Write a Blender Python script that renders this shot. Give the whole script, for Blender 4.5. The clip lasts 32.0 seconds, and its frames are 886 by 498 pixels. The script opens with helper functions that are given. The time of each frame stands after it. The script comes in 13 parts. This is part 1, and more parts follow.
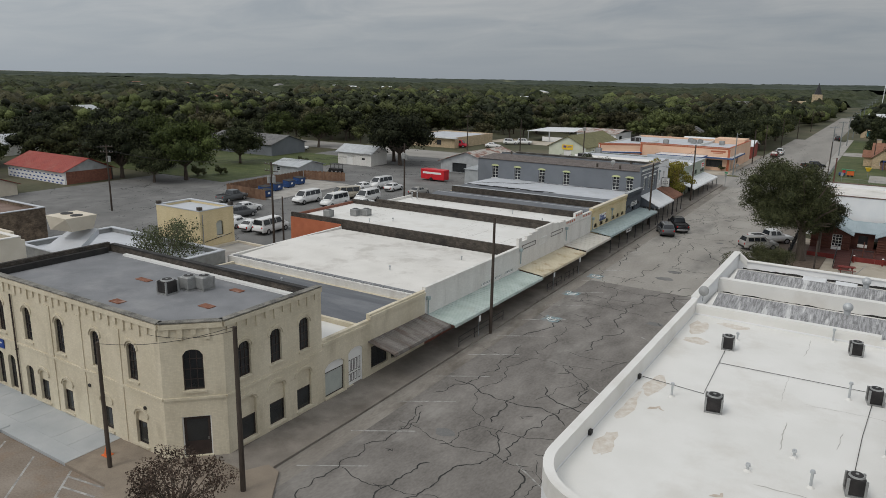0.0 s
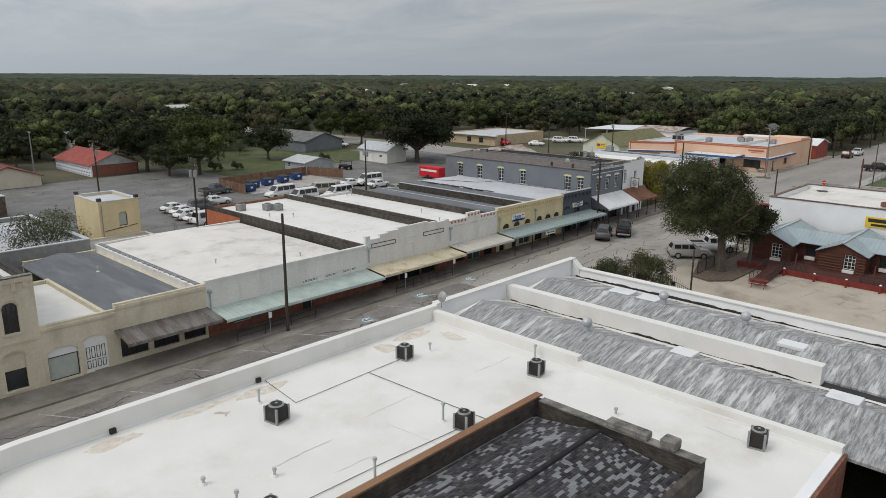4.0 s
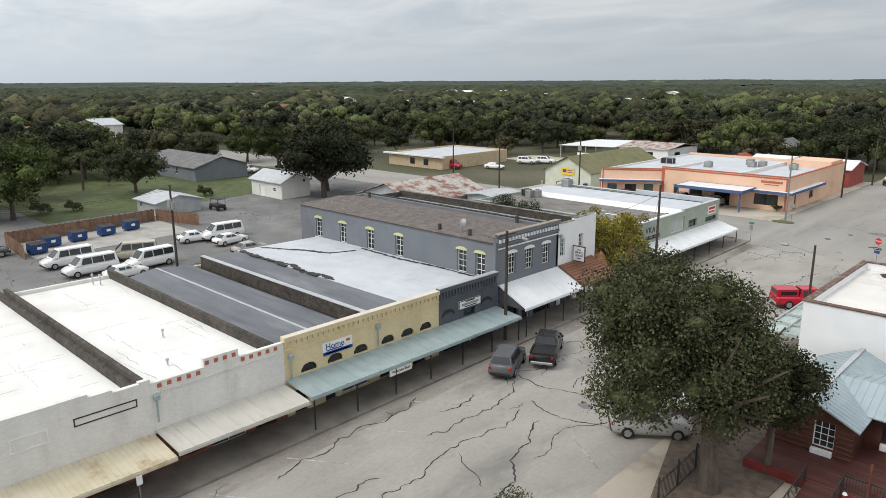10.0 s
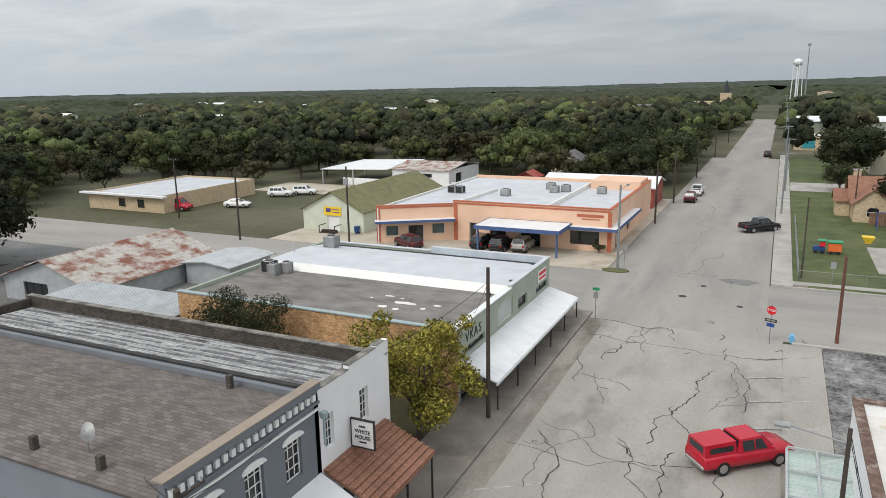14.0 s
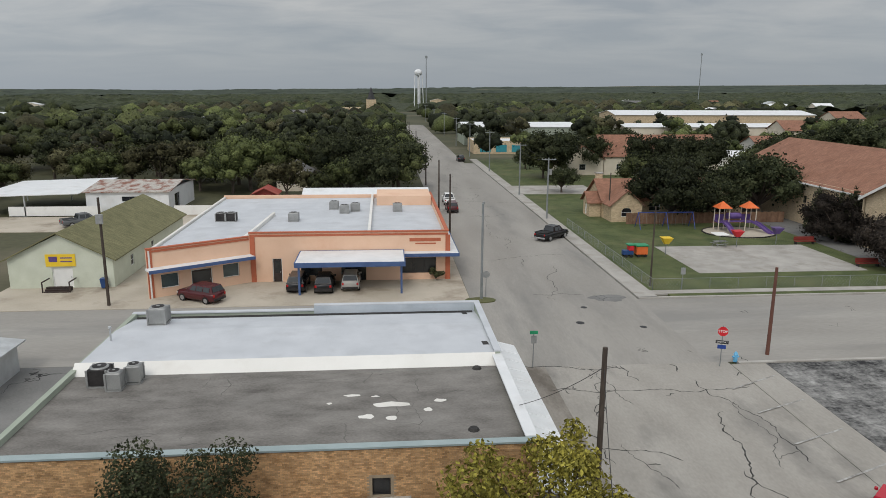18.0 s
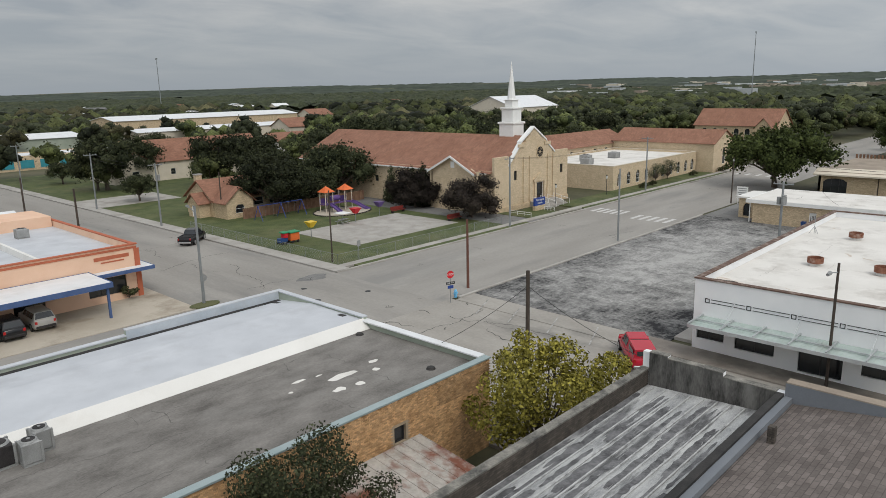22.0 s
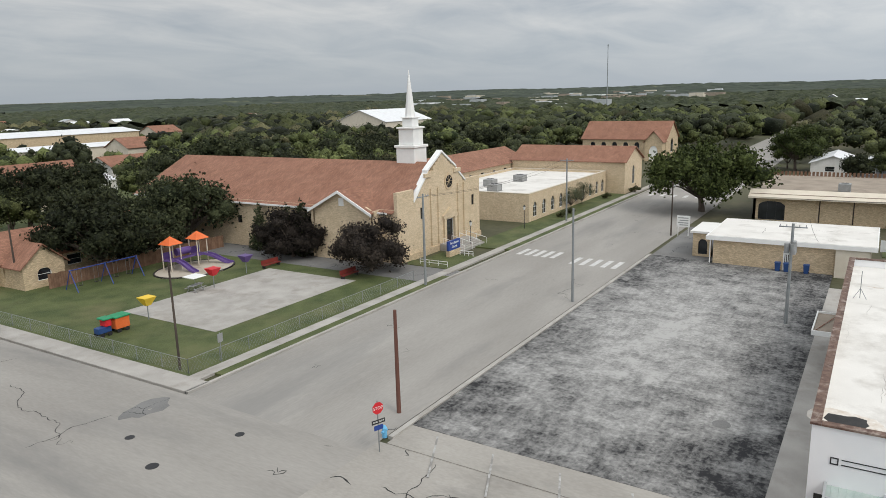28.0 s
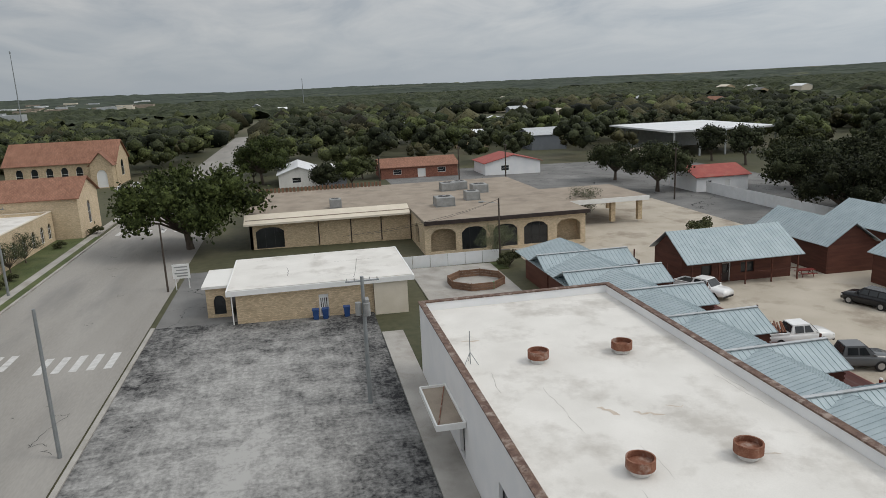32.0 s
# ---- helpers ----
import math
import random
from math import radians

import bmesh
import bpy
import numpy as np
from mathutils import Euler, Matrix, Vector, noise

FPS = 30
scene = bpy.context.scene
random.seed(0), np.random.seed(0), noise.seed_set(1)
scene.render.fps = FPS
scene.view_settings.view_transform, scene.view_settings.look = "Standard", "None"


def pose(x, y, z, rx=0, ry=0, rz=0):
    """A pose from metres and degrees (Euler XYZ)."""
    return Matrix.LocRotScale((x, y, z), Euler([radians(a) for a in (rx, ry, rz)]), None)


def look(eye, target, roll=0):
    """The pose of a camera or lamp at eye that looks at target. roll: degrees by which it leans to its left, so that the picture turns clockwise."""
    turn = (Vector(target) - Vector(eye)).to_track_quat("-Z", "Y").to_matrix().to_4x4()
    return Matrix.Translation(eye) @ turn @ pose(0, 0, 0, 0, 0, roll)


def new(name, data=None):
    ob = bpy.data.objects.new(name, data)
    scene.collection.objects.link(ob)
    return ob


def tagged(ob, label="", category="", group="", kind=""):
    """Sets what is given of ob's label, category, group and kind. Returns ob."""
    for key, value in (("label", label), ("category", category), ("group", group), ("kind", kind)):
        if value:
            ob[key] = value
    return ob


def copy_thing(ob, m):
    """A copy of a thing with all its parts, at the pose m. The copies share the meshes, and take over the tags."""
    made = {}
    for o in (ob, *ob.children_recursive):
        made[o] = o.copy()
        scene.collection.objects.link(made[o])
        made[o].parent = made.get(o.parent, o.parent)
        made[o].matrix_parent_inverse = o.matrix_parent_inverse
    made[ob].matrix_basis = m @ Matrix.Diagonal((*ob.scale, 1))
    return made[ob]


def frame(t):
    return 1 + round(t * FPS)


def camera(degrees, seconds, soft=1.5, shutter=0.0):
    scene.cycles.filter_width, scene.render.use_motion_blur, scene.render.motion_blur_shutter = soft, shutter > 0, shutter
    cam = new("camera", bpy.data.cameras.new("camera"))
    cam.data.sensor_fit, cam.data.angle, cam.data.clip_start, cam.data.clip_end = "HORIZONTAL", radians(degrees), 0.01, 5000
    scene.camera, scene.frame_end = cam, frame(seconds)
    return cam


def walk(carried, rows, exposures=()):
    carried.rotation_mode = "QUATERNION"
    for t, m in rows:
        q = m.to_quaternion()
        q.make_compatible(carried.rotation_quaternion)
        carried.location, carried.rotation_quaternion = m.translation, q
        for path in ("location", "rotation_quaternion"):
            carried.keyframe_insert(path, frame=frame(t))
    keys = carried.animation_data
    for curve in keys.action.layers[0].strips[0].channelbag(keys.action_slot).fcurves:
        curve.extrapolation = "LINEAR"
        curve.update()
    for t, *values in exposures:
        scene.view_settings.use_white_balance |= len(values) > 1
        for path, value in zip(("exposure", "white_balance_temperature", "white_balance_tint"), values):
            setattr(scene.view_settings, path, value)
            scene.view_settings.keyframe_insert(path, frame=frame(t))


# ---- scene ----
cam = camera(64.27, 32.0, 0.5)
# seconds, place, then yaw, pitch and roll
PATH_ROWS = [
    (0.0, -3.05, -1.47, 20.80, 32.06, -13.81, -1.15),
    (0.5, 0.12, 0.24, 20.77, 38.19, -14.01, -0.99),
    (1.0, 3.30, 2.09, 20.74, 43.77, -14.17, -0.84),
    (1.5, 6.38, 4.15, 20.72, 43.73, -14.21, -0.72),
    (2.0, 9.33, 6.41, 20.71, 43.65, -14.18, -0.62),
    (2.5, 12.13, 8.84, 20.71, 43.57, -14.17, -0.55),
    (3.0, 14.70, 11.48, 20.71, 43.48, -14.16, -0.50),
    (3.5, 16.97, 14.38, 20.73, 43.42, -14.13, -0.41),
    (4.0, 18.91, 17.46, 20.76, 43.45, -14.07, -0.29),
    (4.5, 20.57, 20.63, 20.79, 43.67, -13.98, -0.16),
    (6.5, 19.29, 34.42, 20.90, 44.07, -13.87, -0.02),
    (7.0, 17.45, 37.94, 20.89, 44.09, -13.84, -0.01),
    (7.5, 15.44, 41.46, 20.88, 44.21, -13.80, 0.03),
    (8.0, 13.26, 44.96, 20.87, 44.33, -13.76, 0.09),
    (8.5, 10.89, 48.45, 20.86, 44.48, -13.74, 0.15),
    (9.0, 8.38, 51.94, 20.85, 44.61, -13.71, 0.18),
    (9.5, 5.77, 55.45, 20.84, 44.74, -13.67, 0.21),
    (10.0, 3.05, 58.95, 20.82, 44.15, -13.63, 0.26),
    (10.5, 0.28, 62.40, 20.81, 38.39, -13.56, 0.36),
    (11.0, -2.46, 65.83, 20.79, 36.90, -13.49, 0.49),
    (11.5, -5.10, 69.26, 20.78, 32.72, -13.44, 0.65),
    (12.0, -7.60, 72.78, 20.77, 29.26, -13.39, 0.83),
    (12.5, -9.91, 76.45, 20.76, 25.19, -13.33, 1.00),
    (13.0, -11.99, 80.25, 20.76, 25.28, -13.27, 1.10),
    (13.5, -13.87, 84.09, 20.76, 25.32, -13.18, 1.09),
    (14.0, -15.69, 87.77, 20.77, 25.31, -13.08, 0.98),
    (14.5, -17.64, 91.05, 20.77, 21.51, -13.02, 0.85),
    (15.0, -19.79, 93.91, 20.77, 12.48, -13.02, 0.74),
    (15.5, -22.09, 96.50, 20.76, 8.83, -13.06, 0.62),
    (17.5, -36.21, 98.42, 20.69, -4.92, -12.90, -0.30),
    (18.0, -40.02, 98.69, 20.61, -4.79, -12.86, -0.27),
    (18.5, -43.85, 99.01, 20.54, -10.50, -12.80, -0.15),
    (19.0, -47.65, 99.37, 20.46, -21.27, -12.76, 0.09),
    (19.5, -51.28, 99.78, 20.38, -26.75, -12.76, 0.34),
    (20.0, -54.54, 100.24, 20.30, -30.99, -12.79, 0.58),
    (20.5, -57.29, 100.77, 20.24, -36.83, -12.83, 0.81),
    (21.0, -59.45, 101.40, 20.18, -40.07, -12.85, 0.98),
    (21.5, -60.98, 102.17, 20.15, -42.08, -12.85, 1.10),
    (22.0, -61.95, 103.10, 20.14, -47.05, -12.85, 1.21),
    (22.5, -62.42, 104.24, 20.14, -48.24, -12.83, 1.28),
    (23.0, -62.41, 105.53, 20.16, -48.24, -12.79, 1.32),
    (23.5, -61.98, 106.93, 20.19, -48.27, -12.72, 1.33),
    (24.0, -61.21, 108.41, 20.24, -48.28, -12.62, 1.31),
    (24.5, -60.24, 109.93, 20.28, -48.36, -12.51, 1.28),
    (26.5, -52.83, 116.94, 20.46, -48.45, -12.25, 1.19),
    (27.0, -50.30, 118.91, 20.50, -49.17, -12.23, 1.30),
    (27.5, -47.71, 120.86, 20.54, -55.83, -12.21, 1.43),
    (28.0, -45.05, 122.74, 20.59, -58.25, -12.19, 1.53),
    (28.5, -42.32, 124.48, 20.63, -59.10, -12.17, 1.64),
    (29.0, -39.56, 126.07, 20.68, -61.52, -12.24, 1.83),
    (29.5, -36.82, 127.52, 20.73, -75.45, -12.42, 2.13),
    (30.0, -34.12, 128.84, 20.78, -87.28, -12.65, 2.41),
    (30.5, -31.46, 129.95, 20.83, -94.06, -12.81, 2.56),
    (31.0, -28.88, 130.83, 20.89, -98.85, -12.89, 2.60),
    (31.5, -26.38, 131.52, 20.95, -101.29, -12.90, 2.56),
    (32.0, -23.91, 132.10, 21.00, -101.73, -12.88, 2.46),
]
EXPOSURES = [(0.0, -0.79), (2.0, -0.67), (4.0, -0.6), (7.0, -0.31), (9.0, -0.09), (13.0, -0.07), (15.0, -0.25), (17.5, -0.49), (19.5, -0.59), (22.0, -0.49), (24.0, -0.37), (27.0, -0.26), (29.0, -0.2), (30.5, -0.41), (32.0, -0.61)]
walk(cam, [(t, pose(x, y, z, 90 + pitch, roll, yaw)) for t, x, y, z, yaw, pitch, roll in PATH_ROWS], EXPOSURES)

# ---- sky and sun ----
SUN_ELEVATION, SUN_ROTATION = radians(48), radians(200)
world = bpy.data.worlds.new("overcast_sky")
scene.world = world
world.use_nodes = True
wn, wl = world.node_tree.nodes, world.node_tree.links
wn.clear()
w_out, w_bg = wn.new("ShaderNodeOutputWorld"), wn.new("ShaderNodeBackground")
w_sky = wn.new("ShaderNodeTexSky")
w_sky.sky_type, w_sky.sun_disc = "NISHITA", False
w_sky.sun_elevation, w_sky.sun_rotation = SUN_ELEVATION, SUN_ROTATION
w_co, w_sep, w_map = wn.new("ShaderNodeTexCoord"), wn.new("ShaderNodeSeparateXYZ"), wn.new("ShaderNodeMapping")
wl.new(w_co.outputs["Generated"], w_sep.inputs[0])
# cloud layers are flat sheets: project the direction onto a plane overhead
w_add = wn.new("ShaderNodeMath")
w_add.operation, w_add.inputs[1].default_value = "ADD", 0.14
wl.new(w_sep.outputs["Z"], w_add.inputs[0])
w_div = wn.new("ShaderNodeVectorMath")
w_div.operation = "DIVIDE"
w_comb = wn.new("ShaderNodeCombineXYZ")
for s in ("X", "Y", "Z"):
    wl.new(w_add.outputs[0], w_comb.inputs[s])
wl.new(w_co.outputs["Generated"], w_div.inputs[0])
wl.new(w_comb.outputs[0], w_div.inputs[1])
wl.new(w_div.outputs[0], w_map.inputs["Vector"])
w_map.inputs["Scale"].default_value = (0.9, 1.3, 0.0)
w_n1 = wn.new("ShaderNodeTexNoise")
w_n1.inputs["Scale"].default_value, w_n1.inputs["Detail"].default_value, w_n1.inputs["Roughness"].default_value = 1.3, 6.0, 0.56
w_n1.inputs["Distortion"].default_value = 0.5
wl.new(w_map.outputs[0], w_n1.inputs["Vector"])
w_r1 = wn.new("ShaderNodeValToRGB")
w_r1.color_ramp.elements[0].position, w_r1.color_ramp.elements[0].color = 0.33, (0.55, 0.595, 0.645, 1)
w_r1.color_ramp.elements[1].position, w_r1.color_ramp.elements[1].color = 0.67, (0.88, 0.88, 0.87, 1)
wl.new(w_n1.outputs["Fac"], w_r1.inputs[0])
# a paler, bluer band low over the land
w_r2 = wn.new("ShaderNodeValToRGB")
w_r2.color_ramp.elements[0].position, w_r2.color_ramp.elements[0].color = 0.0, (1, 1, 1, 1)
w_r2.color_ramp.elements[1].position, w_r2.color_ramp.elements[1].color = 0.13, (0, 0, 0, 1)
wl.new(w_sep.outputs["Z"], w_r2.inputs[0])
w_mix = wn.new("ShaderNodeMix")
w_mix.data_type = "RGBA"
wl.new(w_r2.outputs[0], w_mix.inputs["Factor"])
wl.new(w_r1.outputs[0], w_mix.inputs["A"])
w_mix.inputs["B"].default_value = (0.58, 0.65, 0.725, 1)
# a little of the clear sky shows through the cloud
w_scale = wn.new("ShaderNodeVectorMath")
w_scale.operation, w_scale.inputs[3].default_value = "SCALE", 0.10
wl.new(w_sky.outputs[0], w_scale.inputs[0])
w_mix2 = wn.new("ShaderNodeMix")
w_mix2.data_type = "RGBA"
w_mix2.inputs["Factor"].default_value = 0.10
wl.new(w_mix.outputs["Result"], w_mix2.inputs["A"])
wl.new(w_scale.outputs[0], w_mix2.inputs["B"])
wl.new(w_mix2.outputs["Result"], w_bg.inputs["Color"])
# an overcast sky is brighter overhead than at its rim
w_zen = wn.new("ShaderNodeMath")
w_zen.operation, w_zen.use_clamp = "MULTIPLY_ADD", False
w_zen.inputs[1].default_value, w_zen.inputs[2].default_value = 0.8, 0.86
wl.new(w_sep.outputs["Z"], w_zen.inputs[0])
# the veiled sun in the south brightens that side of the sky
w_side = wn.new("ShaderNodeMath")
w_side.operation = "MULTIPLY_ADD"
w_side.inputs[1].default_value, w_side.inputs[2].default_value = -0.33, 1.24
wl.new(w_sep.outputs["Y"], w_side.inputs[0])
w_str = wn.new("ShaderNodeMath")
w_str.operation = "MULTIPLY"
wl.new(w_zen.outputs[0], w_str.inputs[0])
wl.new(w_side.outputs[0], w_str.inputs[1])
w_west, w_all = wn.new("ShaderNodeMath"), wn.new("ShaderNodeMath")
w_west.operation, w_all.operation = "MULTIPLY_ADD", "MULTIPLY"
w_west.inputs[1].default_value, w_west.inputs[2].default_value = -0.12, 1.0
wl.new(w_sep.outputs["X"], w_west.inputs[0])
wl.new(w_str.outputs[0], w_all.inputs[0])
wl.new(w_west.outputs[0], w_all.inputs[1])
wl.new(w_all.outputs[0], w_bg.inputs["Strength"])
wl.new(w_bg.outputs[0], w_out.inputs["Surface"])

sun = new("sun", bpy.data.lights.new("sun", "SUN"))
sun.data.energy, sun.data.angle, sun.data.color = 1.5, radians(20), (1.0, 0.945, 0.86)
sun.matrix_world = look((0, 0, 60), (-30 * math.sin(SUN_ROTATION), -30 * math.cos(SUN_ROTATION), 60 - 30 * math.tan(SUN_ELEVATION)))

# ---- materials ----
def nodes_of(name):
    m = bpy.data.materials.new(name)
    m.use_nodes = True
    n, l = m.node_tree.nodes, m.node_tree.links
    return m, n, l, n["Principled BSDF"]


def surf(name, a, b=None, rough=0.8, scale=1.5, fine=24.0, bump=0.3, metal=0.0, stain=None, stain_amount=0.5, stain_scale=0.35, island=0.0, piece=0.0, stretch=(1, 1, 1), spec=0.3, dist=0.01, lo=0.36, hi=0.64, cut=(0.52, 0.68), courses=0.0, tabs=0.0):
    """Base colours a to b by two sizes of noise, with stains of their own shape and a fine relief."""
    b = b or tuple(min(1.0, c * 1.2) for c in a)
    m, n, l, p = nodes_of(name)
    co = n.new("ShaderNodeTexCoord")
    mp = n.new("ShaderNodeMapping")
    mp.inputs["Scale"].default_value = stretch
    geo = n.new("ShaderNodeNewGeometry")
    l.new(geo.outputs["Position"], mp.inputs["Vector"])
    n1, n2 = n.new("ShaderNodeTexNoise"), n.new("ShaderNodeTexNoise")
    for q, s, d in ((n1, scale, 5.0), (n2, fine, 3.0)):
        q.inputs["Scale"].default_value, q.inputs["Detail"].default_value = s, d
        l.new(mp.outputs[0], q.inputs["Vector"])
    mixn = n.new("ShaderNodeMix")
    mixn.inputs["Factor"].default_value = 0.35
    l.new(n1.outputs["Fac"], mixn.inputs["A"])
    l.new(n2.outputs["Fac"], mixn.inputs["B"])
    ramp = n.new("ShaderNodeValToRGB")
    ramp.color_ramp.elements[0].position, ramp.color_ramp.elements[0].color = lo, (*a, 1)
    ramp.color_ramp.elements[1].position, ramp.color_ramp.elements[1].color = hi, (*b, 1)
    l.new(mixn.outputs["Result"], ramp.inputs[0])
    col = ramp.outputs[0]
    if stain:
        n3 = n.new("ShaderNodeTexNoise")
        n3.inputs["Scale"].default_value, n3.inputs["Detail"].default_value, n3.inputs["Roughness"].default_value = stain_scale, 8.0, 0.65
        l.new(mp.outputs[0], n3.inputs["Vector"])
        r3 = n.new("ShaderNodeValToRGB")
        r3.color_ramp.elements[0].position, r3.color_ramp.elements[1].position = cut
        r3.color_ramp.elements[1].color = (stain_amount, stain_amount, stain_amount, 1)
        l.new(n3.outputs["Fac"], r3.inputs[0])
        ms = n.new("ShaderNodeMix")
        ms.data_type = "RGBA"
        l.new(r3.outputs[0], ms.inputs["Factor"])
        l.new(col, ms.inputs["A"])
        ms.inputs["B"].default_value = (*stain, 1)
        col = ms.outputs["Result"]
    for amount, src in ((island, geo.outputs["Random Per Island"]), (piece, n.new("ShaderNodeObjectInfo").outputs["Random"])):
        if amount:
            hv, mr = n.new("ShaderNodeHueSaturation"), n.new("ShaderNodeMapRange")
            mr.inputs["To Min"].default_value, mr.inputs["To Max"].default_value = 1 - amount, 1 + amount
            l.new(src, mr.inputs["Value"])
            l.new(mr.outputs[0], hv.inputs["Value"])
            l.new(col, hv.inputs["Color"])
            col = hv.outputs[0]
    if courses or tabs:
        sp, su, cb, bt = n.new("ShaderNodeSeparateXYZ"), n.new("ShaderNodeMath"), n.new("ShaderNodeCombineXYZ"), n.new("ShaderNodeTexBrick")
        l.new(geo.outputs["Position"], sp.inputs[0])
        l.new(sp.outputs["X"], su.inputs[0])
        l.new(sp.outputs["Y"], su.inputs[1])
        l.new(sp.outputs["X"] if tabs else su.outputs[0], cb.inputs["X"])
        l.new(sp.outputs["Y"] if tabs else sp.outputs["Z"], cb.inputs["Y"])
        l.new(cb.outputs[0], bt.inputs["Vector"])
        for key, v in (("Scale", 1.0), ("Brick Width", 0.5 if tabs else 0.26), ("Row Height", 0.2 if tabs else 0.09), ("Mortar Size", 0.014 if tabs else 0.009), ("Bias", 0.0)):
            bt.inputs[key].default_value = v
        for key, v in (("Color1", 1 + courses + tabs), ("Color2", 1 - courses - tabs), ("Mortar", 1 - 1.4 * courses - 2 * tabs)):
            bt.inputs[key].default_value = (v, v, v, 1)
        mb = n.new("ShaderNodeMix")
        mb.data_type, mb.blend_type = "RGBA", "MULTIPLY"
        mb.inputs["Factor"].default_value = 1.0
        l.new(col, mb.inputs["A"])
        l.new(bt.outputs["Color"], mb.inputs["B"])
        col = mb.outputs["Result"]
    l.new(col, p.inputs["Base Color"])
    p.inputs["Roughness"].default_value, p.inputs["Metallic"].default_value = rough, metal
    p.inputs["Specular IOR Level"].default_value = spec
    if bump:
        bp = n.new("ShaderNodeBump")
        bp.inputs["Strength"].default_value, bp.inputs["Distance"].default_value = bump, dist
        l.new(n2.outputs["Fac"], bp.inputs["Height"])
        l.new(bp.outputs[0], p.inputs["Normal"])
    return m


def cracked(name, a, b, crack=(0.03, 0.03, 0.03), cell=0.16, width=0.018, patch=(0.3, 0.29, 0.27), patch_amount=0.6, more=0.5):
    """Worn paving: two sizes of mottling, pale worn patches and a wandering net of sealed cracks."""
    m = surf(name, a, b, rough=0.9, scale=0.25, fine=9.0, bump=0.25, stain=patch, stain_amount=patch_amount, stain_scale=0.09, spec=0.2)
    n, l = m.node_tree.nodes, m.node_tree.links
    p = n["Principled BSDF"]
    col = p.inputs["Base Color"].links[0].from_socket
    geo = n.new("ShaderNodeNewGeometry")
    dn = n.new("ShaderNodeTexNoise")
    dn.inputs["Scale"].default_value, dn.inputs["Detail"].default_value = 0.45, 5.0
    l.new(geo.outputs["Position"], dn.inputs["Vector"])
    sc, ad = n.new("ShaderNodeVectorMath"), n.new("ShaderNodeVectorMath")
    sc.operation, sc.inputs[3].default_value, ad.operation = "SCALE", 5.0, "ADD"
    l.new(dn.outputs["Color"], sc.inputs[0])
    l.new(sc.outputs[0], ad.inputs[0])
    l.new(geo.outputs["Position"], ad.inputs[1])
    flat = n.new("ShaderNodeMapping")
    flat.inputs["Scale"].default_value = (1, 0.75, 0)
    l.new(ad.outputs[0], flat.inputs["Vector"])
    vo = n.new("ShaderNodeTexVoronoi")
    vo.feature = "DISTANCE_TO_EDGE"
    vo.inputs["Scale"].default_value = cell
    l.new(flat.outputs[0], vo.inputs["Vector"])
    mk = n.new("ShaderNodeTexNoise")
    mk.inputs["Scale"].default_value, mk.inputs["Detail"].default_value = 0.11, 3.0
    l.new(geo.outputs["Position"], mk.inputs["Vector"])
    wid = n.new("ShaderNodeMapRange")
    wid.inputs["From Min"].default_value, wid.inputs["From Max"].default_value = more - 0.12, more + 0.2
    wid.inputs["To Min"].default_value, wid.inputs["To Max"].default_value = 0.0, width
    l.new(mk.outputs["Fac"], wid.inputs["Value"])
    le = n.new("ShaderNodeMath")
    le.operation = "LESS_THAN"
    l.new(vo.outputs["Distance"], le.inputs[0])
    l.new(wid.outputs[0], le.inputs[1])
    mx = n.new("ShaderNodeMix")
    mx.data_type = "RGBA"
    l.new(le.outputs[0], mx.inputs["Factor"])
    l.new(col, mx.inputs["A"])
    mx.inputs["B"].default_value = (*crack, 1)
    l.new(mx.outputs["Result"], p.inputs["Base Color"])
    return m


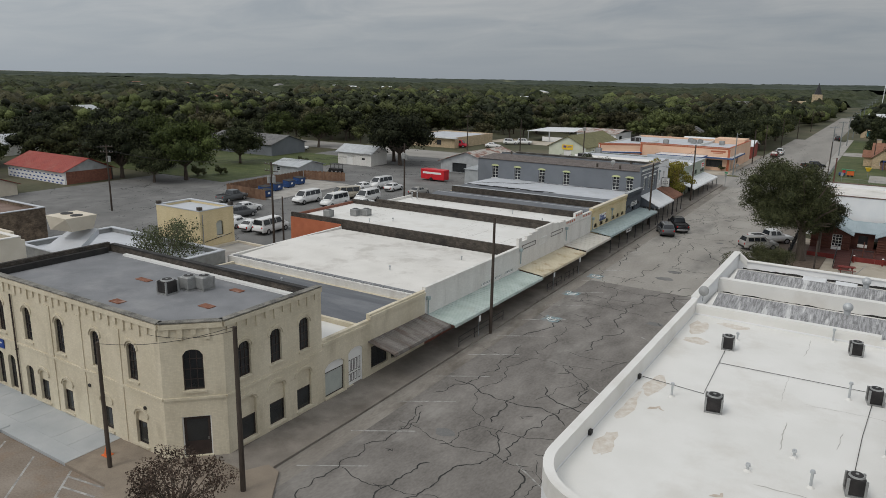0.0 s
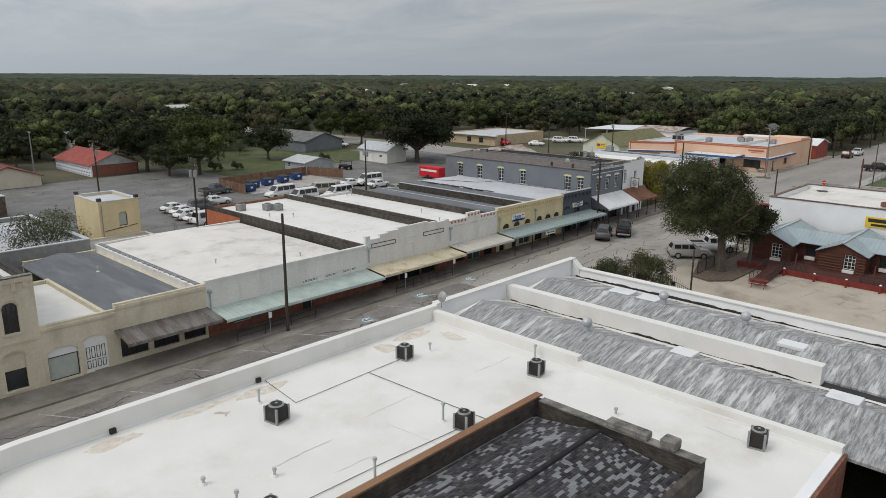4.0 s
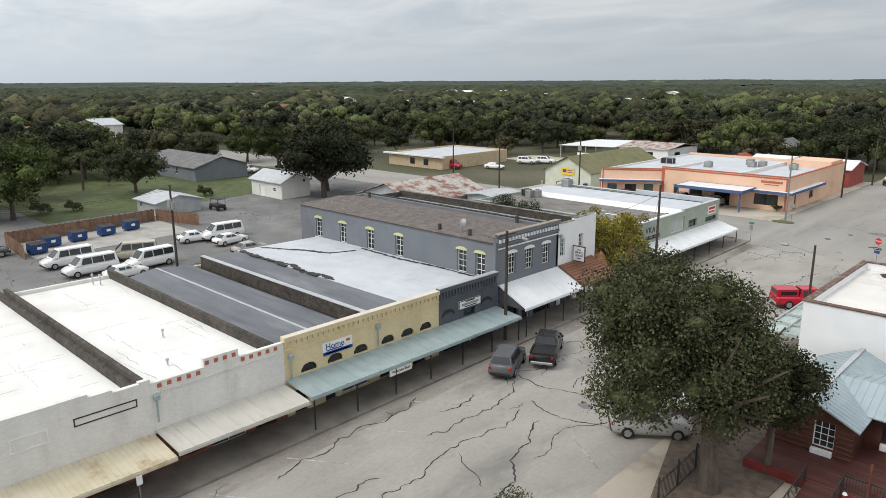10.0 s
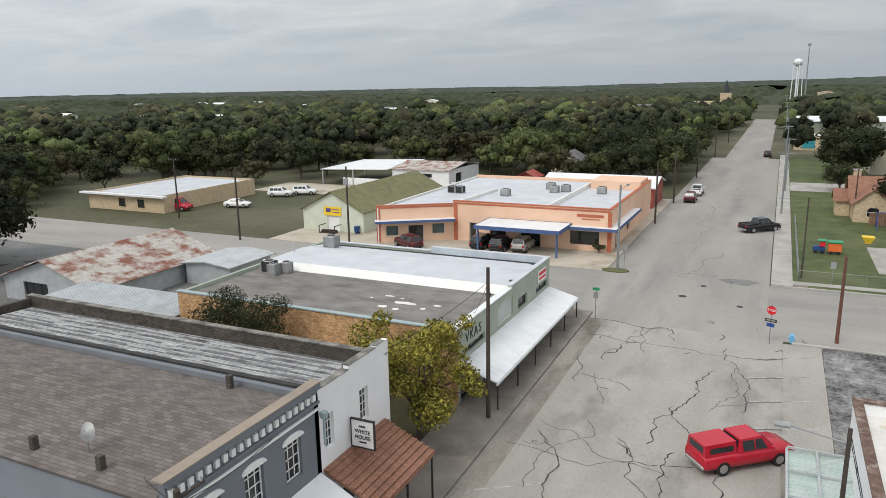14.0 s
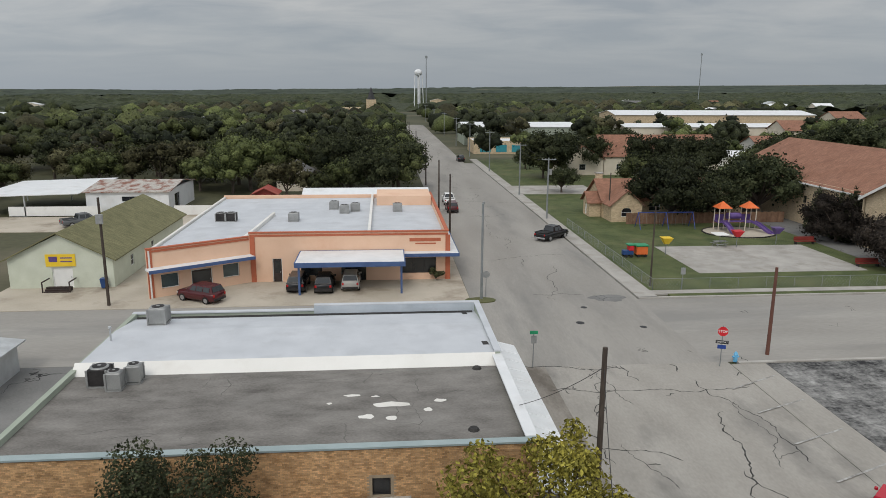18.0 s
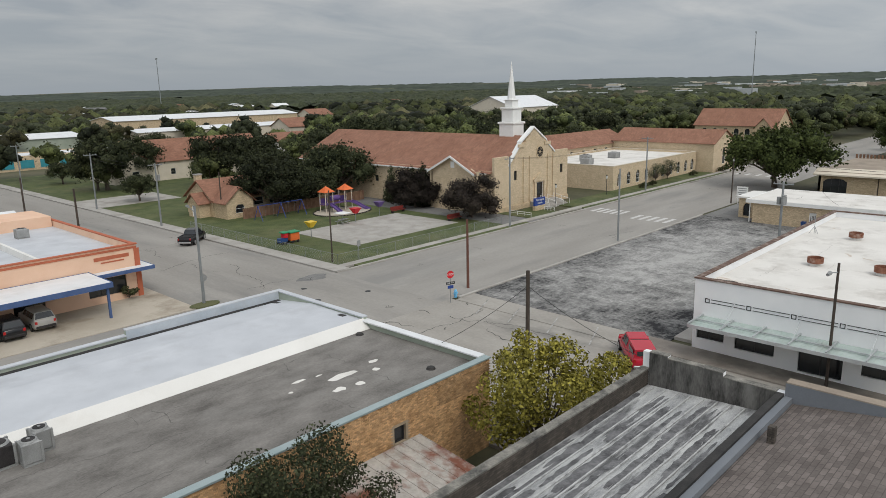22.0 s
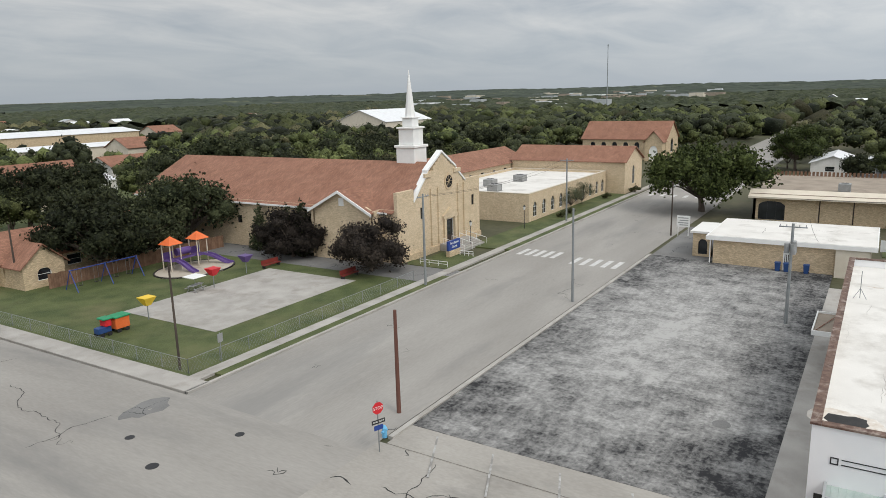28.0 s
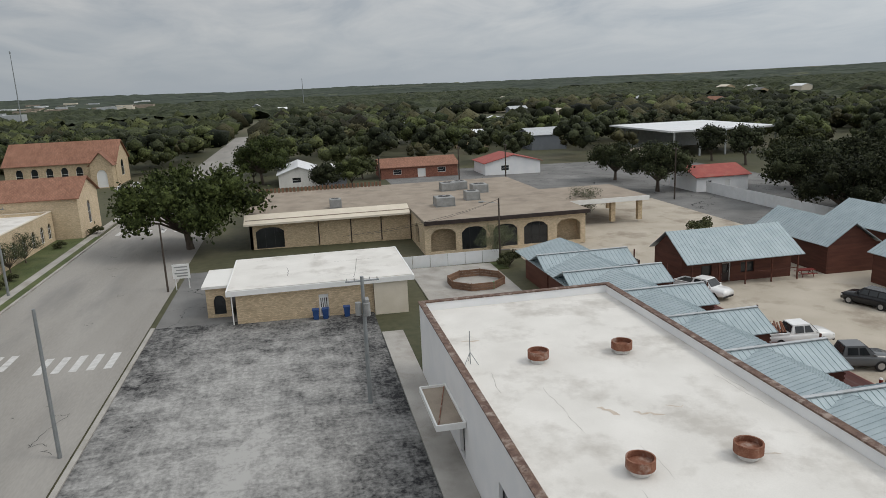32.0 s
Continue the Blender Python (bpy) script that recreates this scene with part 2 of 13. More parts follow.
def leaf_mat(name, dark, light, tip=None, blend=0.55, size=0.22, gap_shade_scale=5.0, relief=0.0):
    m, n, l, p = nodes_of(name)
    geo, nz = n.new("ShaderNodeNewGeometry"), n.new("ShaderNodeTexNoise")
    nz.inputs["Scale"].default_value = size
    oi = n.new("ShaderNodeObjectInfo")
    l.new(geo.outputs["Position"], nz.inputs["Vector"])
    mx = n.new("ShaderNodeMix")
    mx.inputs["Factor"].default_value = blend
    l.new(geo.outputs["Random Per Island"], mx.inputs["A"])
    l.new(nz.outputs["Fac"], mx.inputs["B"])
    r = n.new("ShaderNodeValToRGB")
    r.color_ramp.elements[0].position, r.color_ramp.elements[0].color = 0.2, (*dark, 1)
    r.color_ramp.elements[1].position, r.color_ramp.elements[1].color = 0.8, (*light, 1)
    if tip:
        e = r.color_ramp.elements.new(0.92)
        e.color = (*tip, 1)
    l.new(mx.outputs["Result"], r.inputs[0])
    hv, mr = n.new("ShaderNodeHueSaturation"), n.new("ShaderNodeMapRange")
    mr.inputs["To Min"].default_value, mr.inputs["To Max"].default_value = 0.65, 1.4
    l.new(oi.outputs["Random"], mr.inputs["Value"])
    # noise darkens hollows between leaf clumps: crown self-shade put into the colour
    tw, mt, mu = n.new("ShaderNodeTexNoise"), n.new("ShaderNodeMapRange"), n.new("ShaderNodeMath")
    tw.inputs["Scale"].default_value, tw.inputs["Detail"].default_value, tw.inputs["Roughness"].default_value = gap_shade_scale, 5.0, 0.7
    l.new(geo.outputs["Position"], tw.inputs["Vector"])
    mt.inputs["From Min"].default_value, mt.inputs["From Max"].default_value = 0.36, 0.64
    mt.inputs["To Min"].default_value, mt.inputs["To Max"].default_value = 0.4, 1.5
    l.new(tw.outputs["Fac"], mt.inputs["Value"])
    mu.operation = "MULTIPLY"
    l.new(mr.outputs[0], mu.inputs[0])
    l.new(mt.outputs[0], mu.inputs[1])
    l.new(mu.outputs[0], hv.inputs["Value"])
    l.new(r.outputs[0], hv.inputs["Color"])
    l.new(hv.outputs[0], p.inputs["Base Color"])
    p.inputs["Roughness"].default_value, p.inputs["Specular IOR Level"].default_value = 0.75, 0.15
    if relief:
        bp = n.new("ShaderNodeBump")
        bp.inputs["Strength"].default_value, bp.inputs["Distance"].default_value = 0.9, relief
        l.new(tw.outputs["Fac"], bp.inputs["Height"])
        l.new(bp.outputs[0], p.inputs["Normal"])
    return m


M = {}
M["street"] = surf("worn_street_concrete", (0.265, 0.248, 0.222), (0.385, 0.366, 0.333), rough=0.9, scale=0.35, fine=7.0, stain=(0.185, 0.178, 0.165), stain_amount=0.75, stain_scale=0.22, stretch=(1, 0.45, 1), spec=0.2, lo=0.30, hi=0.70)
M["old_street"] = surf("old_brown_grey_paving", (0.125, 0.115, 0.105), (0.265, 0.248, 0.228), rough=0.9, scale=0.55, fine=7.0, stain=(0.34, 0.325, 0.30), stain_amount=0.65, stain_scale=0.25, stretch=(1, 0.5, 1), spec=0.2, lo=0.30, hi=0.70, cut=(0.54, 0.7))
M["gutter"] = surf("dirty_gutter_paving", (0.19, 0.17, 0.148), (0.32, 0.298, 0.265), rough=0.9, scale=0.5, fine=8.0, stain=(0.10, 0.085, 0.07), stain_amount=0.7, stain_scale=0.3, stretch=(1, 0.4, 1), spec=0.2, lo=0.3, hi=0.7)
M["road"] = surf("smooth_road_paving", (0.245, 0.232, 0.212), (0.345, 0.33, 0.305), rough=0.9, scale=0.22, fine=8.0, stain=(0.215, 0.21, 0.20), stain_amount=0.7, stain_scale=0.2, stretch=(0.22, 1, 1), spec=0.2, lo=0.30, hi=0.70)
M["road_n"] = surf("smooth_street_paving", (0.24, 0.227, 0.207), (0.34, 0.324, 0.298), rough=0.9, scale=0.22, fine=8.0, stain=(0.20, 0.195, 0.185), stain_amount=0.7, stain_scale=0.2, stretch=(1, 0.2, 1), spec=0.2, lo=0.30, hi=0.70)


def blotchy(name, dark, pale):
    """Black sealed asphalt worn through to pale stone in blotches, with streaks both ways."""
    m, n, l, p = nodes_of(name)
    geo = n.new("ShaderNodeNewGeometry")
    total = None
    for stretch, scale, detail, weight in (((1, 0.8, 1), 0.15, 7, 1.2), ((1, 1, 1), 0.55, 10, 1.3), ((0.3, 1.7, 1), 1.3, 8, 0.6), ((1.7, 0.3, 1), 1.2, 8, 0.55), ((1, 1, 1), 3.4, 8, 1.2)):
        mp, nz, mu = n.new("ShaderNodeMapping"), n.new("ShaderNodeTexNoise"), n.new("ShaderNodeMath")
        mp.inputs["Scale"].default_value = stretch
        nz.inputs["Scale"].default_value, nz.inputs["Detail"].default_value, nz.inputs["Roughness"].default_value = scale, detail, 0.62
        nz.inputs["Distortion"].default_value = 0.4
        l.new(geo.outputs["Position"], mp.inputs["Vector"])
        l.new(mp.outputs[0], nz.inputs["Vector"])
        mu.operation, mu.inputs[1].default_value = "MULTIPLY_ADD", weight
        mu.inputs[2].default_value = -0.5 * weight
        l.new(nz.outputs["Fac"], mu.inputs[0])
        if total is None:
            total = mu.outputs[0]
        else:
            ad = n.new("ShaderNodeMath")
            l.new(total, ad.inputs[0])
            l.new(mu.outputs[0], ad.inputs[1])
            total = ad.outputs[0]
    mid, ln, wear, ad = n.new("ShaderNodeMapping"), n.new("ShaderNodeVectorMath"), n.new("ShaderNodeMath"), n.new("ShaderNodeMath")
    mid.inputs["Location"].default_value, mid.inputs["Scale"].default_value = (-14 / 30, -137.6 / 10, 0), (1 / 30, 1 / 10, 0)
    l.new(geo.outputs["Position"], mid.inputs["Vector"])
    ln.operation, wear.operation = "LENGTH", "MULTIPLY_ADD"
    l.new(mid.outputs[0], ln.inputs[0])
    l.new(ln.outputs["Value"], wear.inputs[0])
    wear.inputs[1].default_value, wear.inputs[2].default_value = -0.55, 0.42
    l.new(total, ad.inputs[0])
    l.new(wear.outputs[0], ad.inputs[1])
    mr = n.new("ShaderNodeMapRange")
    mr.inputs["From Min"].default_value, mr.inputs["From Max"].default_value = -0.6, 0.56
    l.new(ad.outputs[0], mr.inputs["Value"])
    r = n.new("ShaderNodeValToRGB")
    r.color_ramp.elements[0].position, r.color_ramp.elements[0].color = 0.12, (*dark, 1)
    r.color_ramp.elements[1].position, r.color_ramp.elements[1].color = 0.92, (*pale, 1)
    l.new(mr.outputs[0], r.inputs[0])
    l.new(r.outputs[0], p.inputs["Base Color"])
    p.inputs["Roughness"].default_value, p.inputs["Specular IOR Level"].default_value = 0.9, 0.2
    bp = n.new("ShaderNodeBump")
    bp.inputs["Strength"].default_value, bp.inputs["Distance"].default_value = 0.4, 0.01
    l.new(nz.outputs["Fac"], bp.inputs["Height"])
    l.new(bp.outputs[0], p.inputs["Normal"])
    return m


M["lot"] = blotchy("worn_sealed_asphalt", (0.028, 0.028, 0.03), (0.39, 0.385, 0.37))
M["seal"] = surf("black_crack_sealing", (0.02, 0.02, 0.02), (0.06, 0.058, 0.055), rough=0.85, scale=2, bump=0)
M["streak_roof"] = surf("weathered_pale_roof_sheet", (0.20, 0.205, 0.21), (0.50, 0.505, 0.50), scale=1.1, fine=14, stain=(0.05, 0.05, 0.052), stain_amount=0.85, stain_scale=0.5, stretch=(0.5, 2.2, 1), rough=0.75, lo=0.34, hi=0.62, cut=(0.5, 0.62))
M["terracotta"] = surf("orange_red_painted_wall", (0.42, 0.13, 0.065), (0.50, 0.17, 0.09), scale=0.8, stain=(0.34, 0.12, 0.07), stain_amount=0.5)
M["rust_canopy"] = surf("rusted_grey_canopy_metal", (0.13, 0.115, 0.105), (0.26, 0.245, 0.23), rough=0.65, metal=0.2, scale=1.5, fine=9, stretch=(0.3, 1.6, 1), stain=(0.12, 0.06, 0.035), stain_amount=0.7, stain_scale=0.8)
M["gravel_streak"] = surf("dark_drip_streak", (0.10, 0.095, 0.088), (0.16, 0.15, 0.14), bump=0, scale=2)
M["old_coping"] = surf("black_stained_concrete", (0.09, 0.088, 0.08), (0.30, 0.285, 0.25), scale=1.4, fine=16, stain=(0.03, 0.03, 0.03), stain_amount=0.8, stain_scale=1.2, bump=0.5)
M["roof_rib"] = surf("pale_roof_rib", (0.34, 0.345, 0.345), (0.50, 0.505, 0.50), rough=0.7, scale=2.5, fine=12, stain=(0.06, 0.06, 0.06), stain_amount=0.7, stain_scale=1.4)
M["soot"] = surf("sooty_roof_streak", (0.06, 0.06, 0.063), (0.20, 0.20, 0.205), rough=0.85, scale=1.5, fine=9, bump=0)
M["soot_wall"] = surf("soot_stained_cement", (0.035, 0.034, 0.032), (0.15, 0.145, 0.135), scale=2.2, fine=16, stretch=(1, 1, 0.3), stain=(0.24, 0.235, 0.22), stain_amount=0.6, stain_scale=0.9, bump=0.5)
M["shingle_tab"] = surf("weathered_shingle_tab", (0.03, 0.029, 0.032), (0.065, 0.062, 0.066), rough=0.9, scale=3, fine=30, island=0.5, piece=0.5)
M["shingle_bed"] = surf("bare_shingle_bed", (0.15, 0.152, 0.16), (0.25, 0.25, 0.255), rough=0.9, scale=3, fine=20)
M["brick_face"] = surf("orange_tan_brick_face", (0.34, 0.20, 0.095), (0.52, 0.33, 0.175), scale=2.5, fine=20, island=0.3, piece=0.3)
M["mortar"] = surf("tan_mortar", (0.30, 0.24, 0.17), (0.40, 0.33, 0.24), scale=3)
M["asphalt"] = cracked("grey_asphalt", (0.135, 0.134, 0.13), (0.205, 0.203, 0.197), cell=0.2, width=0.01, patch=(0.27, 0.265, 0.255), more=0.5)
M["concrete"] = surf("pale_concrete", (0.30, 0.285, 0.26), (0.42, 0.40, 0.37), scale=0.5, stain=(0.22, 0.20, 0.17), stain_amount=0.6)
M["yard"] = surf("sandy_concrete_yard", (0.37, 0.325, 0.26), (0.50, 0.45, 0.375), scale=0.3, fine=12, stain=(0.22, 0.18, 0.135), stain_amount=0.75, stain_scale=0.22, lo=0.3, hi=0.7)
M["dirt_street"] = surf("brown_dirty_side_street", (0.17, 0.135, 0.105), (0.29, 0.25, 0.21), scale=0.3, fine=9, stain=(0.26, 0.15, 0.075), stain_amount=0.8, stain_scale=0.16)
M["slab"] = surf("new_grey_concrete", (0.36, 0.38, 0.39), (0.46, 0.475, 0.48), scale=0.5)
M["walk"] = surf("worn_sidewalk", (0.17, 0.15, 0.13), (0.27, 0.245, 0.215), scale=0.6, stain=(0.11, 0.095, 0.08), stain_amount=0.6)
M["grass"] = surf("lawn_grass", (0.048, 0.068, 0.022), (0.105, 0.122, 0.046), scale=0.5, fine=10, bump=0.8, dist=0.05, stain=(0.15, 0.135, 0.068), stain_amount=0.5, stain_scale=0.12)
M["land"] = surf("open_land", (0.045, 0.05, 0.024), (0.095, 0.09, 0.05), scale=0.03, fine=1.2, stain=(0.17, 0.145, 0.10), stain_amount=0.6, stain_scale=0.02)
M["tan_walk"] = surf("tan_old_sidewalk", (0.20, 0.165, 0.13), (0.31, 0.26, 0.205), scale=0.5, stain=(0.15, 0.12, 0.095), stain_amount=0.6)
M["mulch"] = surf("leaf_litter", (0.09, 0.065, 0.05), (0.17, 0.13, 0.10), scale=2, fine=14, bump=0.8)
M["cream"] = surf("cream_painted_brick", (0.56, 0.50, 0.375), (0.66, 0.60, 0.47), scale=0.8, fine=10, stain=(0.36, 0.31, 0.225), stain_amount=0.45, stretch=(1, 1, 0.35), stain_scale=0.6, courses=0.05)
M["white_paint"] = surf("white_painted_brick", (0.66, 0.645, 0.61), (0.74, 0.725, 0.69), scale=0.8, stain=(0.45, 0.42, 0.38), stain_amount=0.4, stretch=(1, 1, 0.3), stain_scale=0.6, courses=0.05)
M["white_clean"] = surf("fresh_white_paint", (0.75, 0.76, 0.77), (0.82, 0.82, 0.82), scale=0.6)
M["yellow"] = surf("yellow_painted_brick", (0.62, 0.51, 0.30), (0.70, 0.59, 0.37), scale=0.8, stain=(0.45, 0.37, 0.22), stain_amount=0.35, stretch=(1, 1, 0.3), courses=0.05)
M["dgray"] = surf("dark_slate_paint", (0.075, 0.085, 0.10), (0.10, 0.11, 0.125), scale=0.8)
M["gray2"] = surf("blue_grey_paint", (0.155, 0.17, 0.19), (0.19, 0.205, 0.225), scale=0.7, stain=(0.13, 0.14, 0.155), stain_amount=0.5)
M["sage"] = surf("sage_green_paint", (0.30, 0.34, 0.28), (0.36, 0.40, 0.33), scale=0.7)
M["orange"] = surf("peach_stucco", (0.70, 0.465, 0.33), (0.76, 0.525, 0.38), scale=0.5, stain=(0.6, 0.32, 0.2), stain_amount=0.3)
M["rust_trim"] = surf("rust_red_paint", (0.40, 0.115, 0.06), (0.47, 0.14, 0.075))
M["blue_trim"] = surf("blue_fascia_paint", (0.06, 0.10, 0.22), (0.08, 0.13, 0.27))
M["red_brick"] = surf("red_brick", (0.20, 0.085, 0.06), (0.29, 0.125, 0.085), scale=2, fine=18, courses=0.22)
M["tan_brick"] = surf("tan_brick", (0.50, 0.39, 0.255), (0.60, 0.475, 0.32), scale=1.2, fine=14, courses=0.2)
M["buff_brick"] = surf("buff_church_brick", (0.56, 0.445, 0.30), (0.64, 0.52, 0.365), scale=0.8, fine=14, courses=0.16)
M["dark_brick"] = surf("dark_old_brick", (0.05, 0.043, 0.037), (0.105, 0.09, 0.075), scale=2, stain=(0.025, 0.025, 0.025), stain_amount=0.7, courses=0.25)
M["white_roof"] = surf("white_roof_coating", (0.70, 0.69, 0.655), (0.77, 0.76, 0.73), rough=0.6, scale=0.4, stain=(0.50, 0.46, 0.40), stain_amount=0.35, stain_scale=0.22)
M["old_white_roof"] = surf("weathered_white_roof", (0.63, 0.61, 0.57), (0.74, 0.72, 0.68), scale=0.35, stain=(0.36, 0.33, 0.29), stain_amount=0.55, stain_scale=0.25)
M["gravel_roof"] = surf("gravel_roof", (0.095, 0.088, 0.080), (0.25, 0.236, 0.218), scale=0.9, fine=16, stain=(0.30, 0.29, 0.27), stain_amount=0.4, stain_scale=0.35, stretch=(0.5, 1, 1), lo=0.3, hi=0.7)
M["brown_roof"] = surf("brown_gravel_roof", (0.105, 0.088, 0.08), (0.185, 0.16, 0.147), scale=1, fine=12, lo=0.3, hi=0.7, stain=(0.11, 0.09, 0.08), stain_amount=0.5, tabs=0.22)
M["tan_roof"] = surf("tan_gravel_roof", (0.26, 0.215, 0.17), (0.35, 0.295, 0.235), scale=0.4, fine=16, stain=(0.17, 0.14, 0.115), stain_amount=0.5)
M["tar_roof"] = surf("grey_tar_roof", (0.17, 0.175, 0.185), (0.24, 0.245, 0.255), scale=0.5, stain=(0.33, 0.33, 0.33), stain_amount=0.5, stain_scale=0.3)
M["black"] = surf("black_tar", (0.02, 0.02, 0.02), (0.045, 0.042, 0.04), rough=0.7)
M["silver_roof"] = surf("pale_membrane_roof", (0.47, 0.49, 0.52), (0.56, 0.58, 0.61), rough=0.55, scale=0.5, stain=(0.40, 0.41, 0.43), stain_amount=0.5)
M["dark_metal_roof"] = surf("dark_grey_roofing", (0.085, 0.092, 0.105), (0.17, 0.18, 0.195), rough=0.6, scale=0.8, stretch=(0.25, 1.4, 1), lo=0.3, hi=0.7, stain=(0.28, 0.285, 0.29), stain_amount=0.4, stain_scale=0.5)
M["pale_sheet"] = surf("pale_blue_grey_roof_sheet", (0.42, 0.47, 0.52), (0.54, 0.585, 0.63), rough=0.5, metal=0.15, scale=0.6, stain=(0.33, 0.36, 0.39), stain_amount=0.5, stretch=(1, 0.3, 1))
M["stone_old"] = surf("old_brown_stone_wall", (0.10, 0.075, 0.055), (0.24, 0.185, 0.135), scale=1.6, fine=9, stain=(0.05, 0.042, 0.036), stain_amount=0.6, courses=0.25, bump=0.6)
M["brown_gravel"] = surf("red_brown_gravel_roof", (0.155, 0.105, 0.082), (0.23, 0.165, 0.135), scale=0.5, fine=12, stain=(0.33, 0.31, 0.29), stain_amount=0.5, stain_scale=0.2)
M["galv"] = surf("weathered_galvanised_metal", (0.42, 0.44, 0.45), (0.54, 0.56, 0.57), rough=0.45, metal=0.35, scale=1.2, stain=(0.3, 0.29, 0.28), stain_amount=0.4)
M["blue_metal"] = surf("pale_blue_metal_roof", (0.31, 0.375, 0.40), (0.39, 0.455, 0.48), rough=0.4, metal=0.3, scale=0.8)
M["green_metal"] = surf("pale_green_metal", (0.40, 0.48, 0.45), (0.52, 0.59, 0.56), rough=0.5, metal=0.2, scale=1, stain=(0.32, 0.34, 0.31), stain_amount=0.5)
M["chalk_metal"] = surf("chalky_cream_metal", (0.46, 0.44, 0.39), (0.58, 0.56, 0.51), rough=0.6, scale=0.8, stain=(0.34, 0.29, 0.23), stain_amount=0.6, stain_scale=0.8, stretch=(0.4, 1.5, 1))
M["aqua_metal"] = surf("grey_aqua_metal", (0.29, 0.36, 0.365), (0.37, 0.44, 0.445), rough=0.5, metal=0.2, scale=1)
M["tan_metal"] = surf("weathered_cream_metal", (0.50, 0.44, 0.31), (0.62, 0.565, 0.44), rough=0.55, scale=0.8, stain=(0.33, 0.23, 0.12), stain_amount=0.8, stain_scale=0.7)
M["white_metal"] = surf("white_painted_metal", (0.66, 0.68, 0.69), (0.75, 0.76, 0.77), rough=0.45, scale=0.8, stain=(0.5, 0.48, 0.45), stain_amount=0.35)
M["rust_metal"] = surf("rusty_corrugated_metal", (0.33, 0.305, 0.275), (0.50, 0.47, 0.43), rough=0.65, scale=1.6, fine=9, stain=(0.19, 0.062, 0.034), stain_amount=0.95, stain_scale=0.5, cut=(0.46, 0.6), stretch=(1.3, 0.9, 0.4))
M["shingle_brown"] = surf("red_brown_shingle", (0.235, 0.115, 0.075), (0.30, 0.155, 0.105), rough=0.9, scale=0.5, fine=12, stain=(0.20, 0.10, 0.07), stain_amount=0.5, tabs=0.16)
M["shingle_olive"] = surf("olive_shingle", (0.15, 0.145, 0.075), (0.20, 0.19, 0.10), rough=0.9, scale=0.6, tabs=0.16)
M["shingle_gray"] = surf("grey_shingle", (0.13, 0.13, 0.13), (0.20, 0.195, 0.19), rough=0.9, scale=0.6, tabs=0.16)
M["red_roof"] = surf("red_metal_roof", (0.27, 0.055, 0.045), (0.36, 0.08, 0.06), rough=0.6, scale=0.8, stain=(0.35, 0.18, 0.13), stain_amount=0.4)
M["log"] = surf("red_brown_log", (0.075, 0.028, 0.02), (0.125, 0.048, 0.032), rough=0.65, scale=1, fine=12, stretch=(0.4, 0.4, 3), piece=0.12)
M["deck_wood"] = surf("dark_red_deck_boards", (0.055, 0.018, 0.015), (0.10, 0.034, 0.027), rough=0.75, scale=1.2, fine=14, stretch=(0.4, 4, 1), stain=(0.13, 0.09, 0.075), stain_amount=0.5)
M["red_wood"] = surf("red_painted_wood", (0.16, 0.026, 0.022), (0.23, 0.04, 0.032), rough=0.6)
M["wood_fence"] = surf("brown_fence_boards", (0.15, 0.085, 0.055), (0.24, 0.145, 0.095), rough=0.9, piece=0.15, island=0.15, fine=10)
M["pole_wood"] = surf("creosoted_pole", (0.045, 0.035, 0.03), (0.085, 0.068, 0.055), rough=0.9, stretch=(1, 1, 0.2), fine=14)
M["pole_red"] = surf("red_brown_pole", (0.11, 0.05, 0.04), (0.16, 0.075, 0.055), rough=0.9, stretch=(1, 1, 0.2))
M["steel"] = surf("galvanised_pole_steel", (0.24, 0.26, 0.265), (0.32, 0.335, 0.34), rough=0.5, metal=0.5)
M["dark_steel"] = surf("dark_bronze_steel", (0.03, 0.03, 0.032), (0.05, 0.05, 0.052), rough=0.5, metal=0.3)
M["rust"] = surf("rusted_sheet", (0.16, 0.06, 0.035), (0.27, 0.13, 0.085), rough=0.9, scale=3, stain=(0.4, 0.36, 0.32), stain_amount=0.6, stain_scale=1.5)
M["white"] = surf("white_trim", (0.74, 0.74, 0.72), (0.80, 0.80, 0.78), rough=0.5, bump=0.1)
M["beige"] = surf("beige_siding", (0.58, 0.52, 0.42), (0.66, 0.60, 0.50), scale=0.8)
M["pale_green"] = surf("pale_green_siding", (0.52, 0.55, 0.45), (0.60, 0.63, 0.53), scale=0.8)
M["glass"] = surf("dark_window_glass", (0.012, 0.014, 0.016), (0.03, 0.034, 0.038), rough=0.08, scale=0.5, bump=0, spec=0.6)
M["shop_glass"] = surf("shop_window_glass", (0.03, 0.045, 0.05), (0.09, 0.125, 0.13), rough=0.08, scale=0.4, bump=0, spec=0.6)
M["blind"] = surf("pale_blind_behind_glass", (0.36, 0.39, 0.37), (0.44, 0.47, 0.44), rough=0.25, scale=1.5, bump=0)
M["lime"] = surf("lime_window_hood_paint", (0.52, 0.55, 0.28), (0.58, 0.61, 0.34), rough=0.6, bump=0.1)
M["paint_line"] = surf("worn_white_road_paint", (0.32, 0.315, 0.30), (0.47, 0.465, 0.45), rough=0.8, scale=2, stain=(0.23, 0.22, 0.205), stain_amount=0.95, stain_scale=1.6, cut=(0.44, 0.58))
M["cross_paint"] = surf("white_crossing_paint", (0.46, 0.455, 0.44), (0.60, 0.595, 0.58), rough=0.8, scale=2, stain=(0.24, 0.23, 0.215), stain_amount=0.8, stain_scale=1.6, cut=(0.58, 0.72))
